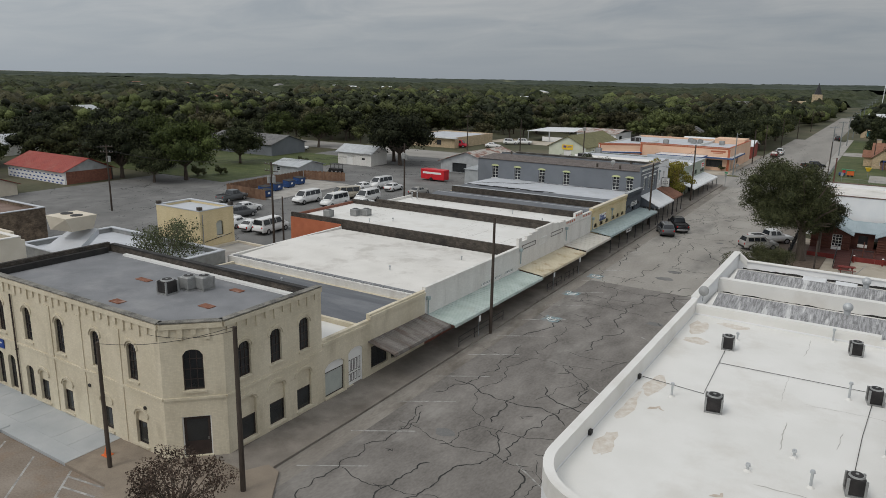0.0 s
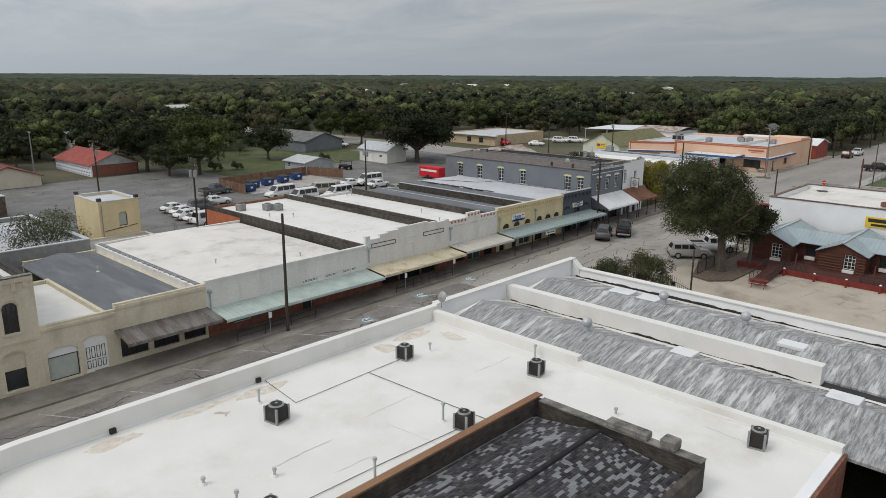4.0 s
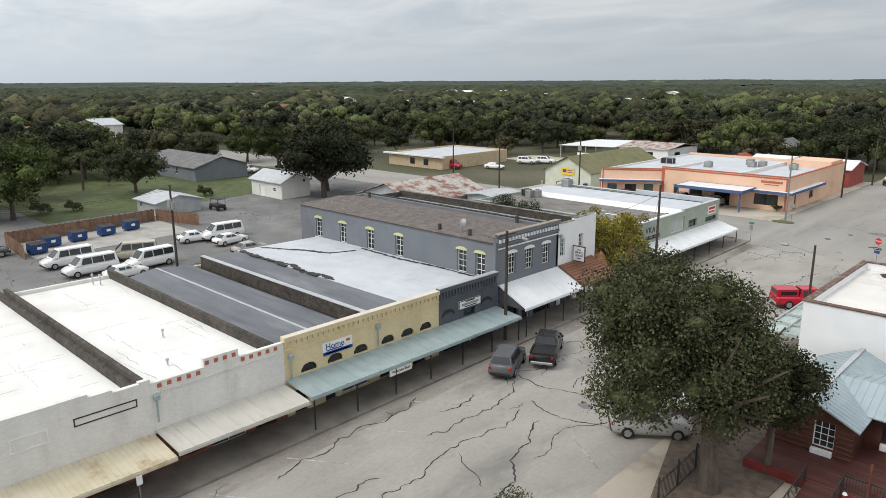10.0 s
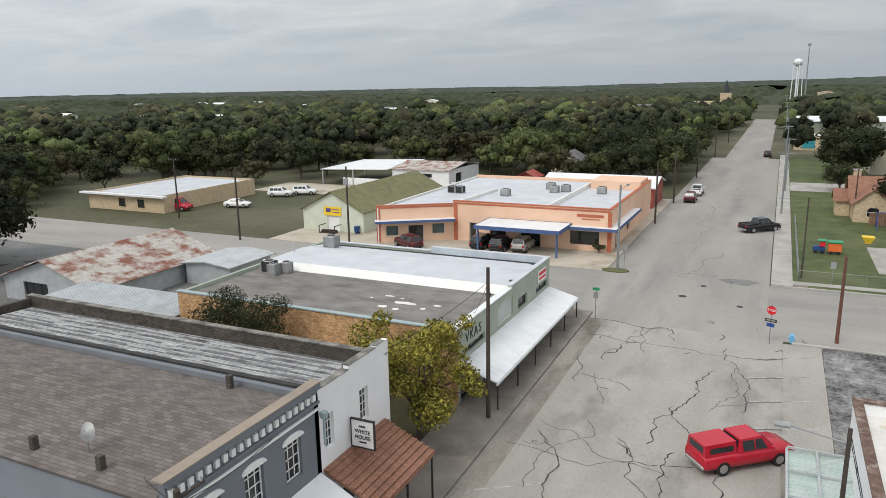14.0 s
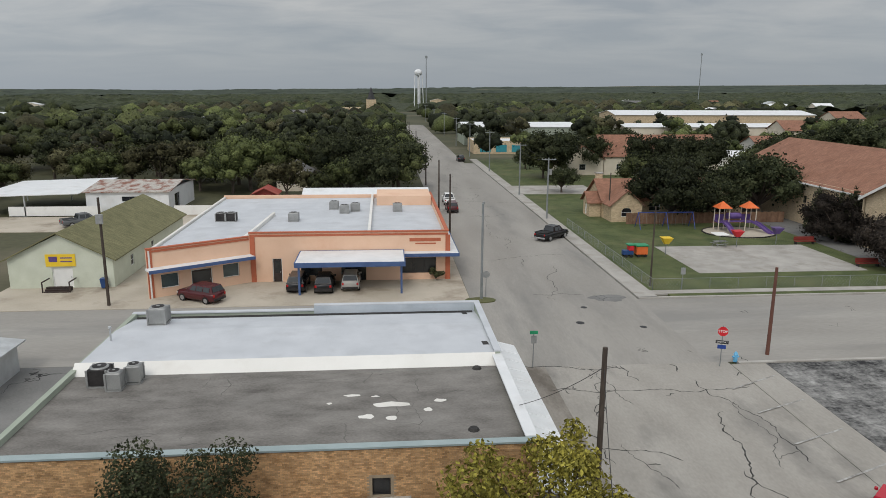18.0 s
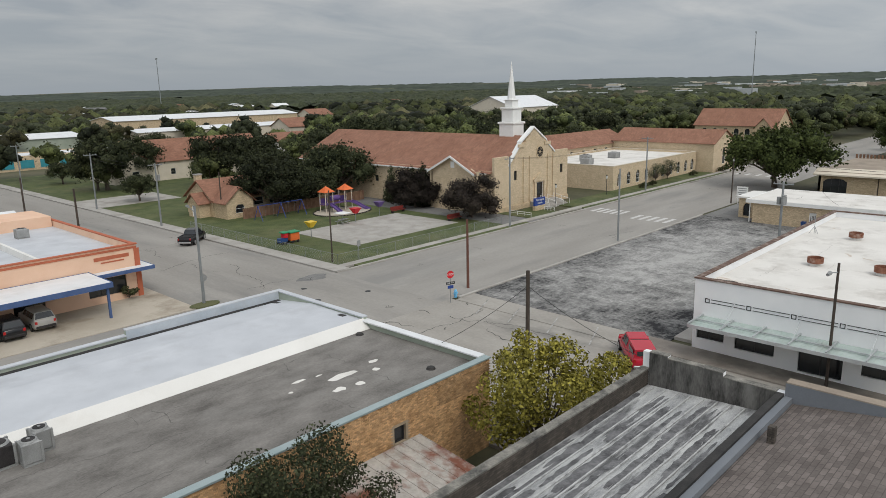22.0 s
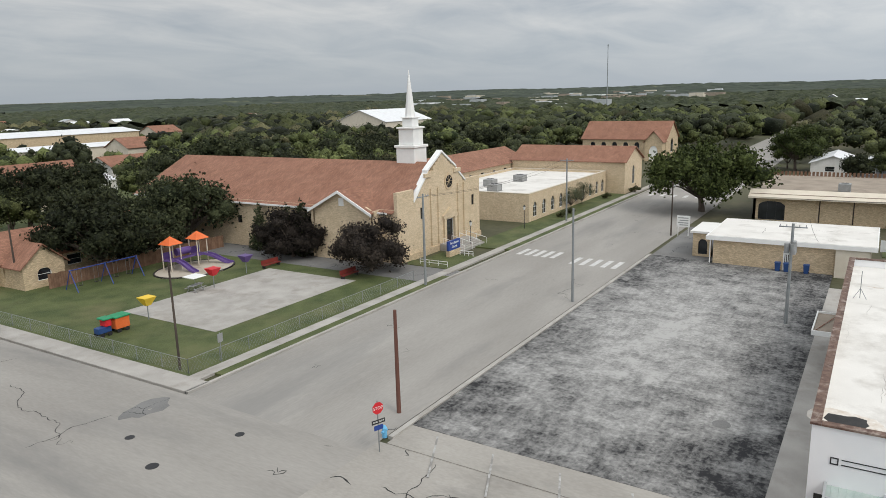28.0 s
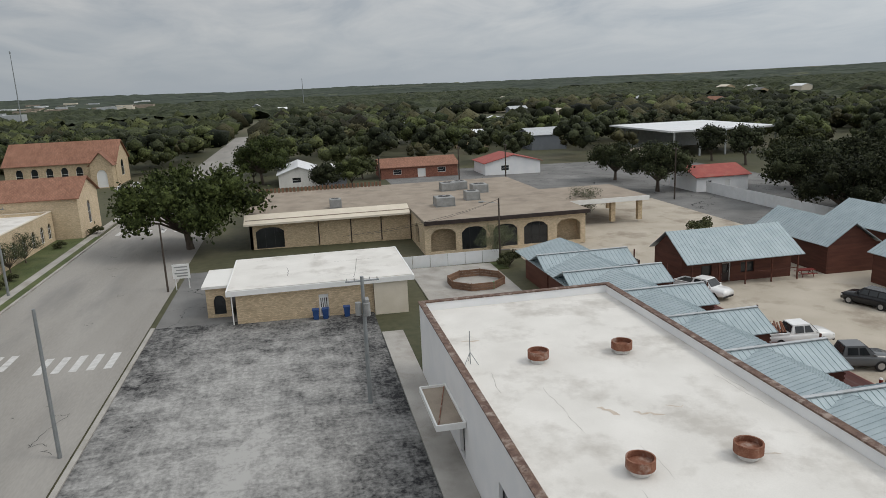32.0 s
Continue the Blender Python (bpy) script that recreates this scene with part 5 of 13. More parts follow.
band(cream_b, FX, 36.8, 44.1, 3.55, 3.8, 0.1, "cream")
hump(cream_b, -54.6, FX - 0.31, 36.82, 43.75, 2.75, 3.35, "dark_metal_roof", 40.3)
canopy("metal_canopy", "weathered grey corrugated metal canopy", FX + 0.01, -30.5, 36.6, 44.2, 1.95, 1.5, "rust_canopy", 0, pitch=0.22)

white_a = shop("white_shop", "long white painted shop with a green metal canopy", -56, 44.1, 61.2, 4.2, 3.1, C4("white_paint"), "old_white_roof", side=3.35, sides=(True, False))
front(white_a, 44.1, 61.2, 1.5, 4.2, "red_brick", "white_paint", [(53.6, 55.4, 1.9, 2.2, 0, "block"), (56.2, 57.6, 1.92, 2.22, 0, "block"), (58.3, 60.0, 1.95, 2.25, 0, "block"),
      (46.5, 48.2, -0.1, 1.2, 0, "shop"), (50.6, 52.0, 0.1, 1.1, 0, "dark"), (53.5, 54.6, -0.75, 1.35, 0, "door"), (58.2, 60.2, 0.1, 1.1, 0, "dark")])
band(white_a, FX, 44.1, 61.2, 4.0, 4.2, 0.07, "white_paint")
hump(white_a, -55.6, FX - 0.31, 44.5, 60.8, 3.15, 3.5, "old_white_roof", 52.5)
part("roof_curb", bx(-55.6, FX - 0.4, 44.35, 44.75, 3.1, 3.42), M["tar_roof"], white_a)
for k in range(20):
    x = -54.6 + 1.08 * k
    part("curb_bracket", bx(x, x + 0.09, 44.22, 44.345, 3.36, 3.56), M["galv"], white_a)
canopy("metal_canopy", "pale green ribbed metal canopy", FX + 0.01, -30.1, 44.3, 61.2, 1.78, 1.5, "green_metal", 0)

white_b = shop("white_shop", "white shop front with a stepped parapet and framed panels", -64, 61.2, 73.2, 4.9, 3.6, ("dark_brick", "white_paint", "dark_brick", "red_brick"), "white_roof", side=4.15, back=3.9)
front(white_b, 61.2, 73.2, 1.7, 4.65, "red_brick", "white_paint", [(63.3, 65.6, -0.35, 0.9, 0, "dark"), (65.8, 68.7, -0.62, 1.4, 0, "dark"), (68.9, 71.1, -0.35, 0.9, 0, "dark")],
      steps=((0, 5.05), (0.6, 4.65), (1.9, 4.98), (3.0, 5.12), (4.4, 5.3), (7.4, 5.32), (8.8, 5.15), (10.0, 5.0), (11.4, 5.1)))
for a, b, c, d in ((61.95, 65.2, 3.75, 4.2), (66.3, 68.0, 3.45, 4.2), (69.2, 72.4, 3.8, 4.25)):
    bm = bmesh.new()
    for y0, y1, z0, z1 in ((a, b, c, c + 0.06), (a, b, d - 0.06, d), (a, a + 0.06, c + 0.06, d - 0.06), (b - 0.06, b, c + 0.06, d - 0.06)):
        box(bm, FX + 0.002, FX + 0.03, y0, y1, z0, z1)
    part("panel_moulding", bm, M["dark_wood" if c > 3.7 else "white"], white_b)
part("painted_wall", bx(-64.03, -56.05, 61.14, 61.198, -0.8, 3.6), M["terracotta"], white_b, "orange-red painted rear wall")
canopy("metal_canopy", "weathered cream ribbed metal canopy", FX + 0.01, -30.15, 61.3, 73.1, 1.95, 1.65, "tan_metal", 0, pitch=0.3)
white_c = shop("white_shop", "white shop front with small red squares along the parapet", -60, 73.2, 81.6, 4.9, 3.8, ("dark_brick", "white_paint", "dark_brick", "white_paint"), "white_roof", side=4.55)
front(white_c, 73.2, 81.6, 1.9, 4.85, "red_brick", "white_paint", [(74.4, 75.9, -0.1, 1.0, 0, "dark"), (76.4, 78.7, -0.3, 1.2, 0, "shop"), (79.3, 80.8, -0.2, 1.1, 0, "dark")],
      steps=((0, 4.85), (3.1, 5.35), (5.3, 4.85)))
for k in range(14):
    y = 73.55 + k * 0.565
    z = 4.95 if 3.1 < y - 73.2 < 5.15 else 4.5
    part("red_square", bx(FX + 0.002, FX + 0.03, y, y + 0.24, z, z + 0.24), M["rust_trim"], white_c)
row_of(white_c, "dentil_course", FX, 73.2, 81.6, 4.15, 4.28, 0.2, 0.1, 0.06, "white_paint")
canopy("metal_canopy", "white ribbed metal canopy", FX + 0.01, -30.15, 73.2, 81.5, 2.1, 1.85, "chalk_metal", 0, pitch=0.9)

yellow = shop("yellow_shop", "yellow painted brick shop with arched windows", -58, 81.6, 95.4, 5.1, 3.6, ("dark_brick", "yellow", "yellow", "yellow"), "black", side=4.5, sides=(False, False))
front(yellow, 81.6, 95.4, 9, 5.1, "yellow", "yellow", [(a, a + 1.25, 2.4, 3.0, 0.35, "arch") for a in (82.8, 84.9, 87.1, 89.6, 91.5, 93.4)] +
      [(82.2, 83.2, -0.3, 1.4, 0, "dark"), (84.6, 85.6, -0.4, 1.6, 0, "door"), (86.0, 88.4, -0.1, 1.5, 0, "shop"), (89.4, 91.0, -0.1, 1.5, 0, "dark"), (92.6, 94.0, -0.1, 1.5, 0, "dark")])
band(yellow, FX, 81.6, 95.4, 4.85, 5.1, 0.14, "yellow")
band(yellow, FX, 81.6, 95.4, 4.2, 4.32, 0.06, "yellow", "string_course")
row_of(yellow, "dentil_course", FX, 81.6, 95.4, 4.55, 4.84, 0.42, 0.18, 0.1, "yellow")
part("coping", bx(FX - 0.34, FX + 0.16, 81.61, 95.39, 5.103, 5.16), M["beige"], yellow)
hump(yellow, -57.6, FX - 0.31, 81.7, 88.0, 4.05, 4.5, "dark_metal_roof", 84.6)
part("ridge_cap", bx(-57.5, FX - 0.4, 84.5, 84.7, 4.46, 4.515), M["galv"], yellow)
part("parapet", bx(-57.7, FX - 0.32, 88.9, 89.25, 3.62, 4.75), M["dark_brick"], yellow)
part("coping", bx(-57.7, FX - 0.32, 88.85, 89.3, 4.753, 4.8), M["galv"], yellow)
bm = bmesh.new()
solid(bm, (-57.6, 89.3, 4.1), (FX - 0.31, 89.3, 4.1), (FX - 0.31, 92.6, 4.62), (-57.6, 92.6, 4.62), 0.12)
part("roof", bm, M["dark_metal_roof"], yellow)
bm = bmesh.new()
solid(bm, (-57.6, 92.6, 4.64), (FX - 0.31, 92.6, 4.64), (FX - 0.31, 102.28, 4.5), (-57.6, 102.28, 4.5), 0.12)
part("roof", bm, M["silver_roof"], yellow)
for k in range(5):
    part("roof_flashing", bx(-55 + k * 2.3, -53.6 + k * 2.3, 92.4 + 0.15 * (k % 2), 92.75 + 0.15 * (k % 2), 4.645, 4.72), M["black"], yellow)
sign_board("shop_sign", "white and blue home goods sign on the yellow wall", (FX, 84.5), (FX, 86.95), 3.05, 3.95, "white", text=(("Home", 0.40, 0.66, 0.62),), text_mat="sign_blue",
           bars=((0.0, 1.0, 0.16, 0.24, "sign_blue"), (0.08, 0.92, 0.16, 0.1, "white"), (0.12, 0.66, 0.38, 0.07, "sign_blue"), (0.78, 0.92, 0.75, 0.16, "rust_trim")))
canopy("metal_canopy", "grey-blue standing seam metal canopy on posts", FX + 0.01, -30.2, 81.6, 102.2, 2.32, 2.02, "aqua_metal", 7, pitch=0.9)
sign_board("hanging_banner", "white welcome banner under the canopy", (-30.3, 88.0), (-30.3, 90.0), 1.3, 1.8, "white", text=(("Welcome Back", 0.5, 0.5, 0.27),), text_mat="dark_steel")
slate = shop("slate_shop", "dark slate painted brick shop with a dentil cornice", -58, 95.4, 102.3, 5.3, 3.6, C4("dgray"), "black", sides=(False, False))
front(slate, 95.4, 102.3, 9, 5.25, "dgray", "dgray", [(98.2, 99.6, 2.35, 2.95, 0, "dark"), (95.9, 97.6, -0.2, 1.6, 0, "dark"), (98.1, 99.2, -0.35, 1.6, 0, "door"), (99.7, 101.8, -0.2, 1.6, 0, "dark")])
band(slate, FX, 95.4, 102.3, 4.95, 5.25, 0.16, "dgray")
band(slate, FX, 95.4, 102.3, 4.2, 4.34, 0.08, "dgray", "string_course")
row_of(slate, "dentil_course", FX, 95.4, 102.3, 4.5, 4.94, 0.34, 0.16, 0.12, "dgray")
part("coping", bx(FX - 0.34, FX + 0.18, 95.41, 102.29, 5.253, 5.31), M["galv"], slate)
for a in (95.75, 100.25):
    bm = bmesh.new()
    low = []
    for k in range(9):
        w = math.pi * (0.15 + 0.7 * k / 8)
        y, z = a + 0.7 - 0.75 * math.cos(w), 2.75 + 0.55 * math.sin(w)
        low.append([bm.verts.new((x, y, z + d)) for x, d in ((FX + 0.002, -0.13), (FX + 0.05, -0.13), (FX + 0.05, 0.13), (FX + 0.002, 0.13))])
    for p, q in zip(low, low[1:]):
        for k in range(4):
            bm.faces.new((p[k - 1], p[k], q[k], q[k - 1]))
    bm.faces.new(low[0])
    bm.faces.new(low[-1][::-1])
    bmesh.ops.recalc_face_normals(bm, faces=bm.faces[:])
    part("blind_arch", bm, M["black"], slate)
sign_board("shop_sign", "white lettered sign on the slate wall", (FX, 97.6), (FX, 100.2), 3.05, 3.75, "white", edge="dark_steel", bars=((0.3, 0.7, 0.82, 0.1, "dark_steel"), (0.12, 0.88, 0.5, 0.18, "ac_metal"), (0.25, 0.8, 0.22, 0.08, "dark_steel")))

GX = -33.1
gray = thing("grey_building", "two-storey blue-grey painted brick building", "building", W_ROW, at=(-47, 106.7, lay(106)))
g_s = [(x + 60.7, x + 61.75, 4.5, 6.6, 0.0, "lime4") for x in (-58.0, -53.9, -49.6, -45.4, -37.4, -35.3)]
side_wall(gray, (-60.7, 102.303), (GX, 102.303), -0.5, 7.6, g_s, "gray2")
g_e = [(a - 102.6, a + 1.1 - 102.6, 4.6, 6.55, 0.2, "white4") for a in (103.9, 106.3, 108.75)] + [(103.2 - 102.6, 105.4 - 102.6, -0.2, 1.9, 0, "dark"), (106 - 102.6, 107 - 102.6, -0.3, 1.9, 0, "door"), (107.6 - 102.6, 110.2 - 102.6, -0.2, 1.9, 0, "dark")]
side_wall(gray, (GX, 102.6), (GX, 111.2), -0.5, 8.3, g_e, "gray2")
side_wall(gray, (GX, 111.2), (-60.7, 111.2), -0.5, 7.75, [], "gray2")
side_wall(gray, (-60.7, 110.9), (-60.7, 102.6), -0.5, 7.7, [], "gray2")
bm = bmesh.new()
solid(bm, (-60.6, 102.2, 7.605), (GX - 0.31, 102.2, 7.605), (GX - 0.31, 107.6, 7.95), (-60.6, 107.6, 7.95), 0.1)
part("roof", bm, M["brown_roof"], gray, "brown shingled roof slope")
bm = bmesh.new()
solid(bm, (-60.4, 107.6, 7.94), (GX - 0.31, 107.6, 7.94), (GX - 0.31, 110.88, 7.5), (-60.4, 110.88, 7.5), 0.1)
part("roof", bm, M["brown_roof"], gray)
band(gray, GX, 102.6, 111.2, 8.0, 8.3, 0.2, "gray2")
band(gray, GX, 102.6, 111.2, 7.3, 7.42, 0.1, "gray2", "string_course")
band(gray, GX, 102.6, 111.2, 7.0, 7.1, 0.08, "white", "string_course")
row_of(gray, "dentil_course", GX, 102.6, 111.2, 7.55, 7.85, 0.42, 0.2, 0.14, "white")
part("coping", bx(GX - 0.3, GX + 0.22, 102.35, 111.19, 8.303, 8.35), M["tan_roof"], gray)
for x, y in ((-40.2, 103.0), (-36.6, 103.0), (-58.5, 110.2), (-37.3, 110.4)):
    part("chimney", soft_box(x - 0.13, x + 0.13, y - 0.13, y + 0.13, 7.45, 8.2, 0.02), M["dark_brick"], gray)
canopy("metal_canopy", "broad white sheet metal canopy on posts", GX + 0.01, -30.2, 102.7, 111.1, 3.95, 2.55, "white_metal", 4, pitch=2.8)
for y in (102.72, 111.0):
    bm = bmesh.new()
    v = [bm.verts.new(c) for c in ((GX, y, 3.85), (GX, y, 2.4), (-30.3, y, 2.4))]
    w = [bm.verts.new((c.co.x, c.co.y + 0.08, c.co.z)) for c in v]
    bm.faces.new(v), bm.faces.new(w[::-1])
    for i in range(3):
        bm.faces.new((v[i], w[i], w[(i + 1) % 3], v[(i + 1) % 3]))
    tagged(hang("canopy_cheek", bm_mesh("canopy_cheek", bm), M["dgray"]), "dark triangular side board of the white canopy", "canopy", "canopy side boards")

whiteh = thing("white_building", "narrow two-storey white painted building", "building", W_ROW, at=(-47, 114.4, lay(114)))
w_e = [(111.5 - 111.2, 112.3 - 111.2, 4.75, 6.45, 0, "plain4"), (114.5 - 111.2, 115.3 - 111.2, 4.75, 6.45, 0, "plain4"), (111.8 - 111.2, 114.0 - 111.2, 0.0, 2.2, 0, "shop"), (114.6 - 111.2, 115.6 - 111.2, -0.2, 2.0, 0, "door")]
side_wall(whiteh, (GX, 111.2), (GX, 117.4), -0.4, 8.1, w_e, "white_clean", steps=((0, 7.85), (2.5, 8.05), (5.0, 8.15)))
side_wall(whiteh, (GX - 0.3, 117.4), (-61, 117.4), -0.4, 7.35, [], "dark_brick")
side_wall(whiteh, (-61, 117.1), (-61, 111.25), -0.4, 7.2, [], "dark_brick")
part("parapet", bx(-60.9, GX - 0.31, 111.21, 111.5, 6.6, 7.85), M["black"], whiteh)
for ya, yb, top in ((111.51, 113.69, 7.86), (113.694, 116.19, 8.06), (116.194, 117.06, 8.16)):
    part("parapet_lining", bx(GX - 0.37, GX - 0.305, ya, yb, 6.5, top), M["soot_wall"], whiteh, "black-stained cement lining")
    part("parapet_cap", bx(GX - 0.38, GX + 0.03, ya, yb, top + 0.003, top + 0.04), M["old_coping"], whiteh)
bm = bmesh.new()
solid(bm, (-60.6, 111.55, 6.85), (GX - 0.31, 111.55, 6.85), (GX - 0.31, 117.08, 6.6), (-60.6, 117.08, 6.6), 0.1)
part("roof", bm, M["streak_roof"], whiteh)
for k in range(9):
    y = 112.0 + 0.58 * k
    part("roof_seam", bx(-60.5, GX - 0.6, y, y + 0.06, 6.83 - 0.026 * k, 6.885 - 0.026 * k), M["roof_rib"], whiteh)
part("coping", bx(-61, GX, 117.05, 117.45, 7.353, 7.42), M["old_coping"], whiteh)
bm = bmesh.new()
solid(bm, (GX + 0.01, 111.3, 4.0), (-30.2, 111.3, 2.7), (-30.2, 116.8, 2.7), (GX + 0.01, 116.8, 4.0), 0.14)
aw = thing("shingle_awning", "brown shingled awning over the shop front", "awning", at=(-31.5, 114, 2.7))
part("shingle_slope", bm, M["shingle_brown"], aw)
for k in range(9):
    f = (k + 0.5) / 9
    x, z = GX + 0.01 + f * 2.9, 4.0 - f * 1.3
    part("shingle_course", bx(x - 0.02, x + 0.14, 111.3, 116.8, z - 0.02, z + 0.035), M["shingle_brown"], aw)
for y in (111.5, 114, 116.6):
    part("post", rd((-30.3, y, lay(y) + 0.15), (-30.3, y, 2.56), 0.06), M["dark_steel"], aw)
hs = thing("hanging_sign", "white shield-shaped shop sign on an iron bracket", "sign", at=(-32, 113.6, 5))
part("board", prism(bmesh.new(), [(-32.95, 113.5), (-31.75, 113.5), (-31.75, 113.58), (-32.95, 113.58)], 4.15, 5.5), M["white"], hs)
m_sign = Matrix(((1, 0, 0, -32.35), (0, -1, 0, 113.49), (0, 0, 1, 4.85), (0, 0, 0, 1)))
bm = bmesh.new()
for a, b, c, d in ((-32.97, -31.73, 5.5, 5.56), (-32.97, -31.73, 4.09, 4.15), (-33.0, -32.95, 4.09, 5.56), (-31.75, -31.7, 4.09, 5.56)):
    box(bm, a, b, 113.47, 113.61, c, d)
part("frame", bm, M["dark_steel"], hs)
for z, w, h in ((5.2, 0.35, 0.08), (4.4, 0.4, 0.07)):
    part("lettering", bx(-32.35 - w / 2, -32.35 + w / 2, 113.485, 113.498, z - h / 2, z + h / 2), M["dark_steel"], hs)
for word, z in (("WHITE", 4.93), ("HOUSE", 4.64)):
    letters(word, hs, "dark_steel", 0.27, Matrix(((1, 0, 0, -32.35), (0, -1, 0, 113.49), (0, 0, 1, z), (0, 0, 0, 1))))

# market building with two roofs
VX = -33.4
market = thing("green_market", "sage green shop building with brick side and two flat roofs", "building", at=(-45, 137, lay(137)))
side_wall(market, (-57.3, 126.6), (VX, 126.6), -0.2, 5.45, [(10.6, 11.5, 1.6, 2.6, 0, "dark"), (16.6, 17.4, 3.1, 4.0, 0, "dark")], "mortar")
m_holes = [(127.2, 130.6, 0.3, 1.9, 0, "dark"), (128.0, 131.4, 3.35, 3.85, 0, "dark"), (131.8, 133.0, 0.1, 2.2, 0, "door"), (134.0, 137.2, 3.3, 4.9, 0, "blind_pane"), (134.2, 137.0, 0.4, 2.1, 0, "dark"),
           (138.4, 140.6, 3.3, 4.2, 0, "dark"), (138.4, 140.6, 0.4, 2.1, 0, "dark"), (141.2, 142.3, 0.1, 2.2, 0, "door"), (143.0, 146.2, 3.3, 3.9, 0, "dark"), (143.0, 146.2, 0.4, 2.1, 0, "dark")]
p, q = (VX, 126.9), (VX, 146.8)
part("wall", wall(p, q, -0.2, 5.5, [(h[0] - 126.9, h[1] - 126.9, *h[2:5]) for h in m_holes], 0.3, ((0, 5.5), (10, 5.7))), M["sage"], market)
for h in m_holes:
    hh = (h[0] - 126.9, h[1] - 126.9, *h[2:])
    if h[5] == "blind_pane":
        window(market, p, q, hh, "blind", "white", (1, 1), depth=0.15)
    else:
        fill(market, p, q, [hh])
side_wall(market, (VX - 0.3, 146.8), (-45.0, 146.8), -0.2, 5.7, [], "sage")
side_wall(market, (-45.004, 146.8), (-57.3, 146.8), -0.2, 5.35, [], "sage")
side_wall(market, (-57.3, 146.5), (-57.3, 126.9), -0.2, 5.4, [], "sage")
part("roof", bx(-57.0, VX - 0.302, 126.905, 136.6, 4.85, 5.1), M["gravel_roof"], market, "grey gravel roof with a white patch")
bm = bmesh.new()
solid(bm, (-57.0, 136.9, 5.58), (VX - 0.302, 136.9, 5.58), (VX - 0.302, 142.4, 5.6), (-57.0, 142.4, 5.6), 0.3)
solid(bm, (-57.0, 142.4, 5.6), (VX - 0.302, 142.4, 5.6), (VX - 0.302, 146.48, 5.1), (-57.0, 146.48, 5.1), 0.3)
part("roof", bm, M["silver_roof"], market, "pale grey membrane roof")
bm = bmesh.new()
solid(bm, (-57.2, 136.25, 5.12), (VX - 0.31, 136.25, 5.12), (VX - 0.31, 136.9, 5.68), (-57.2, 136.9, 5.68), 0.2)
part("roof_curb", bm, M["white_roof"], market)
part("roof_seam", bx(-57.0, VX - 0.32, 137.0, 137.07, 5.584, 5.60), M["tar_roof"], market)
part("coping", bx(-57.35, VX + 0.05, 126.5, 126.95, 5.453, 5.54), M["aqua_metal"], market)
part("coping", bx(VX - 0.5, VX + 0.06, 126.96, 136.9, 5.503, 5.58), M["white_metal"], market)
part("coping", bx(VX - 0.36, VX + 0.06, 136.9, 146.4, 5.703, 5.78), M["silver_roof"], market)
part("coping", bx(-45.0, VX + 0.06, 146.42, 146.86, 5.703, 5.78), M["silver_roof"], market)
part("coping", bx(-57.35, -45.004, 146.42, 146.86, 5.353, 5.43), M["silver_roof"], market)
part("parapet_lining", bx(-45.0, VX - 0.32, 146.44, 146.497, 5.12, 5.70), M["pale_sheet"], market)
bm = bmesh.new()
box(bm, -56.9, VX - 0.5, 145.95, 146.3, 5.13, 5.2)
solid(bm, (VX - 0.8, 138.4, 5.62), (VX - 0.45, 138.4, 5.62), (VX - 0.95, 145.9, 5.21), (VX - 1.3, 145.9, 5.21), 0.06)
part("tar_seam", bm, M["black"], market)
rngp = random.Random(4)
for x, y, w, d in ((-39.8, 131.6, 1.05, 0.28), (-37.3, 131.9, 0.3, 0.2), (-39.8, 130.1, 0.3, 0.26), (-41.0, 130.3, 0.42, 0.22), (-41.8, 132.8, 0.45, 0.14), (-38.0, 130.9, 0.24, 0.2), (-42.9, 131.9, 0.14, 0.1), (-40.6, 132.6, 0.2, 0.08)):
    n = 12
    pts = [(x + w * (0.8 + 0.35 * rngp.random()) * math.cos(6.283 * k / n), y + d * (0.7 + 0.6 * rngp.random()) * math.sin(6.283 * k / n)) for k in range(n)]
    part("roof_patch", prism(bmesh.new(), pts, 5.101, 5.108), M["old_white_roof"], market, "white patch of roof coating")
canopy("metal_canopy", "long white sheet metal canopy", VX + 0.01, -30.7, 126.8, 146.7, 3.05, 2.3, "white_metal", 6, pitch=1.6)
for k, ch in enumerate("VKAS"):
    m = on_wall((VX, 127.2), (VX, 131))
    letters(ch, market, "dark_steel", 0.95, m @ Matrix.Translation((1.1 + 0.75 * k, 0.02, 4.45)))
sign_board("market_sign", "red and white market sign on the green wall", (VX, 143.4), (VX, 145.6), 4.2, 5.2, "white", bars=((0.08, 0.92, 0.72, 0.3, "sign_red"), (0.1, 0.9, 0.28, 0.22, "sign_red")))
shed = thing("lean_to_shed", "lean-to shed with rusty red and grey sheet roof", "shed", at=(-46, 122.5, lay(122)))
bm = ribbed((-49, 126.55, 3.1), (-39, 126.55, 3.1), (-39, 121.8, 2.5), (-49, 121.8, 2.5), 0.6)
part("roof_sheet", bm, M["rust_metal"], shed)
part("roof_sheet", bx(-48.9, -46.4, 121.75, 123.6, 2.62, 2.66, m=Matrix.Translation((0, 0, 0))), M["red_roof"], shed)
for x in (-48.8, -44, -39.2):
    part("post", bx(x - 0.06, x + 0.06, 121.85, 121.97, lay(122), 2.45), M["wood_fence"], shed)

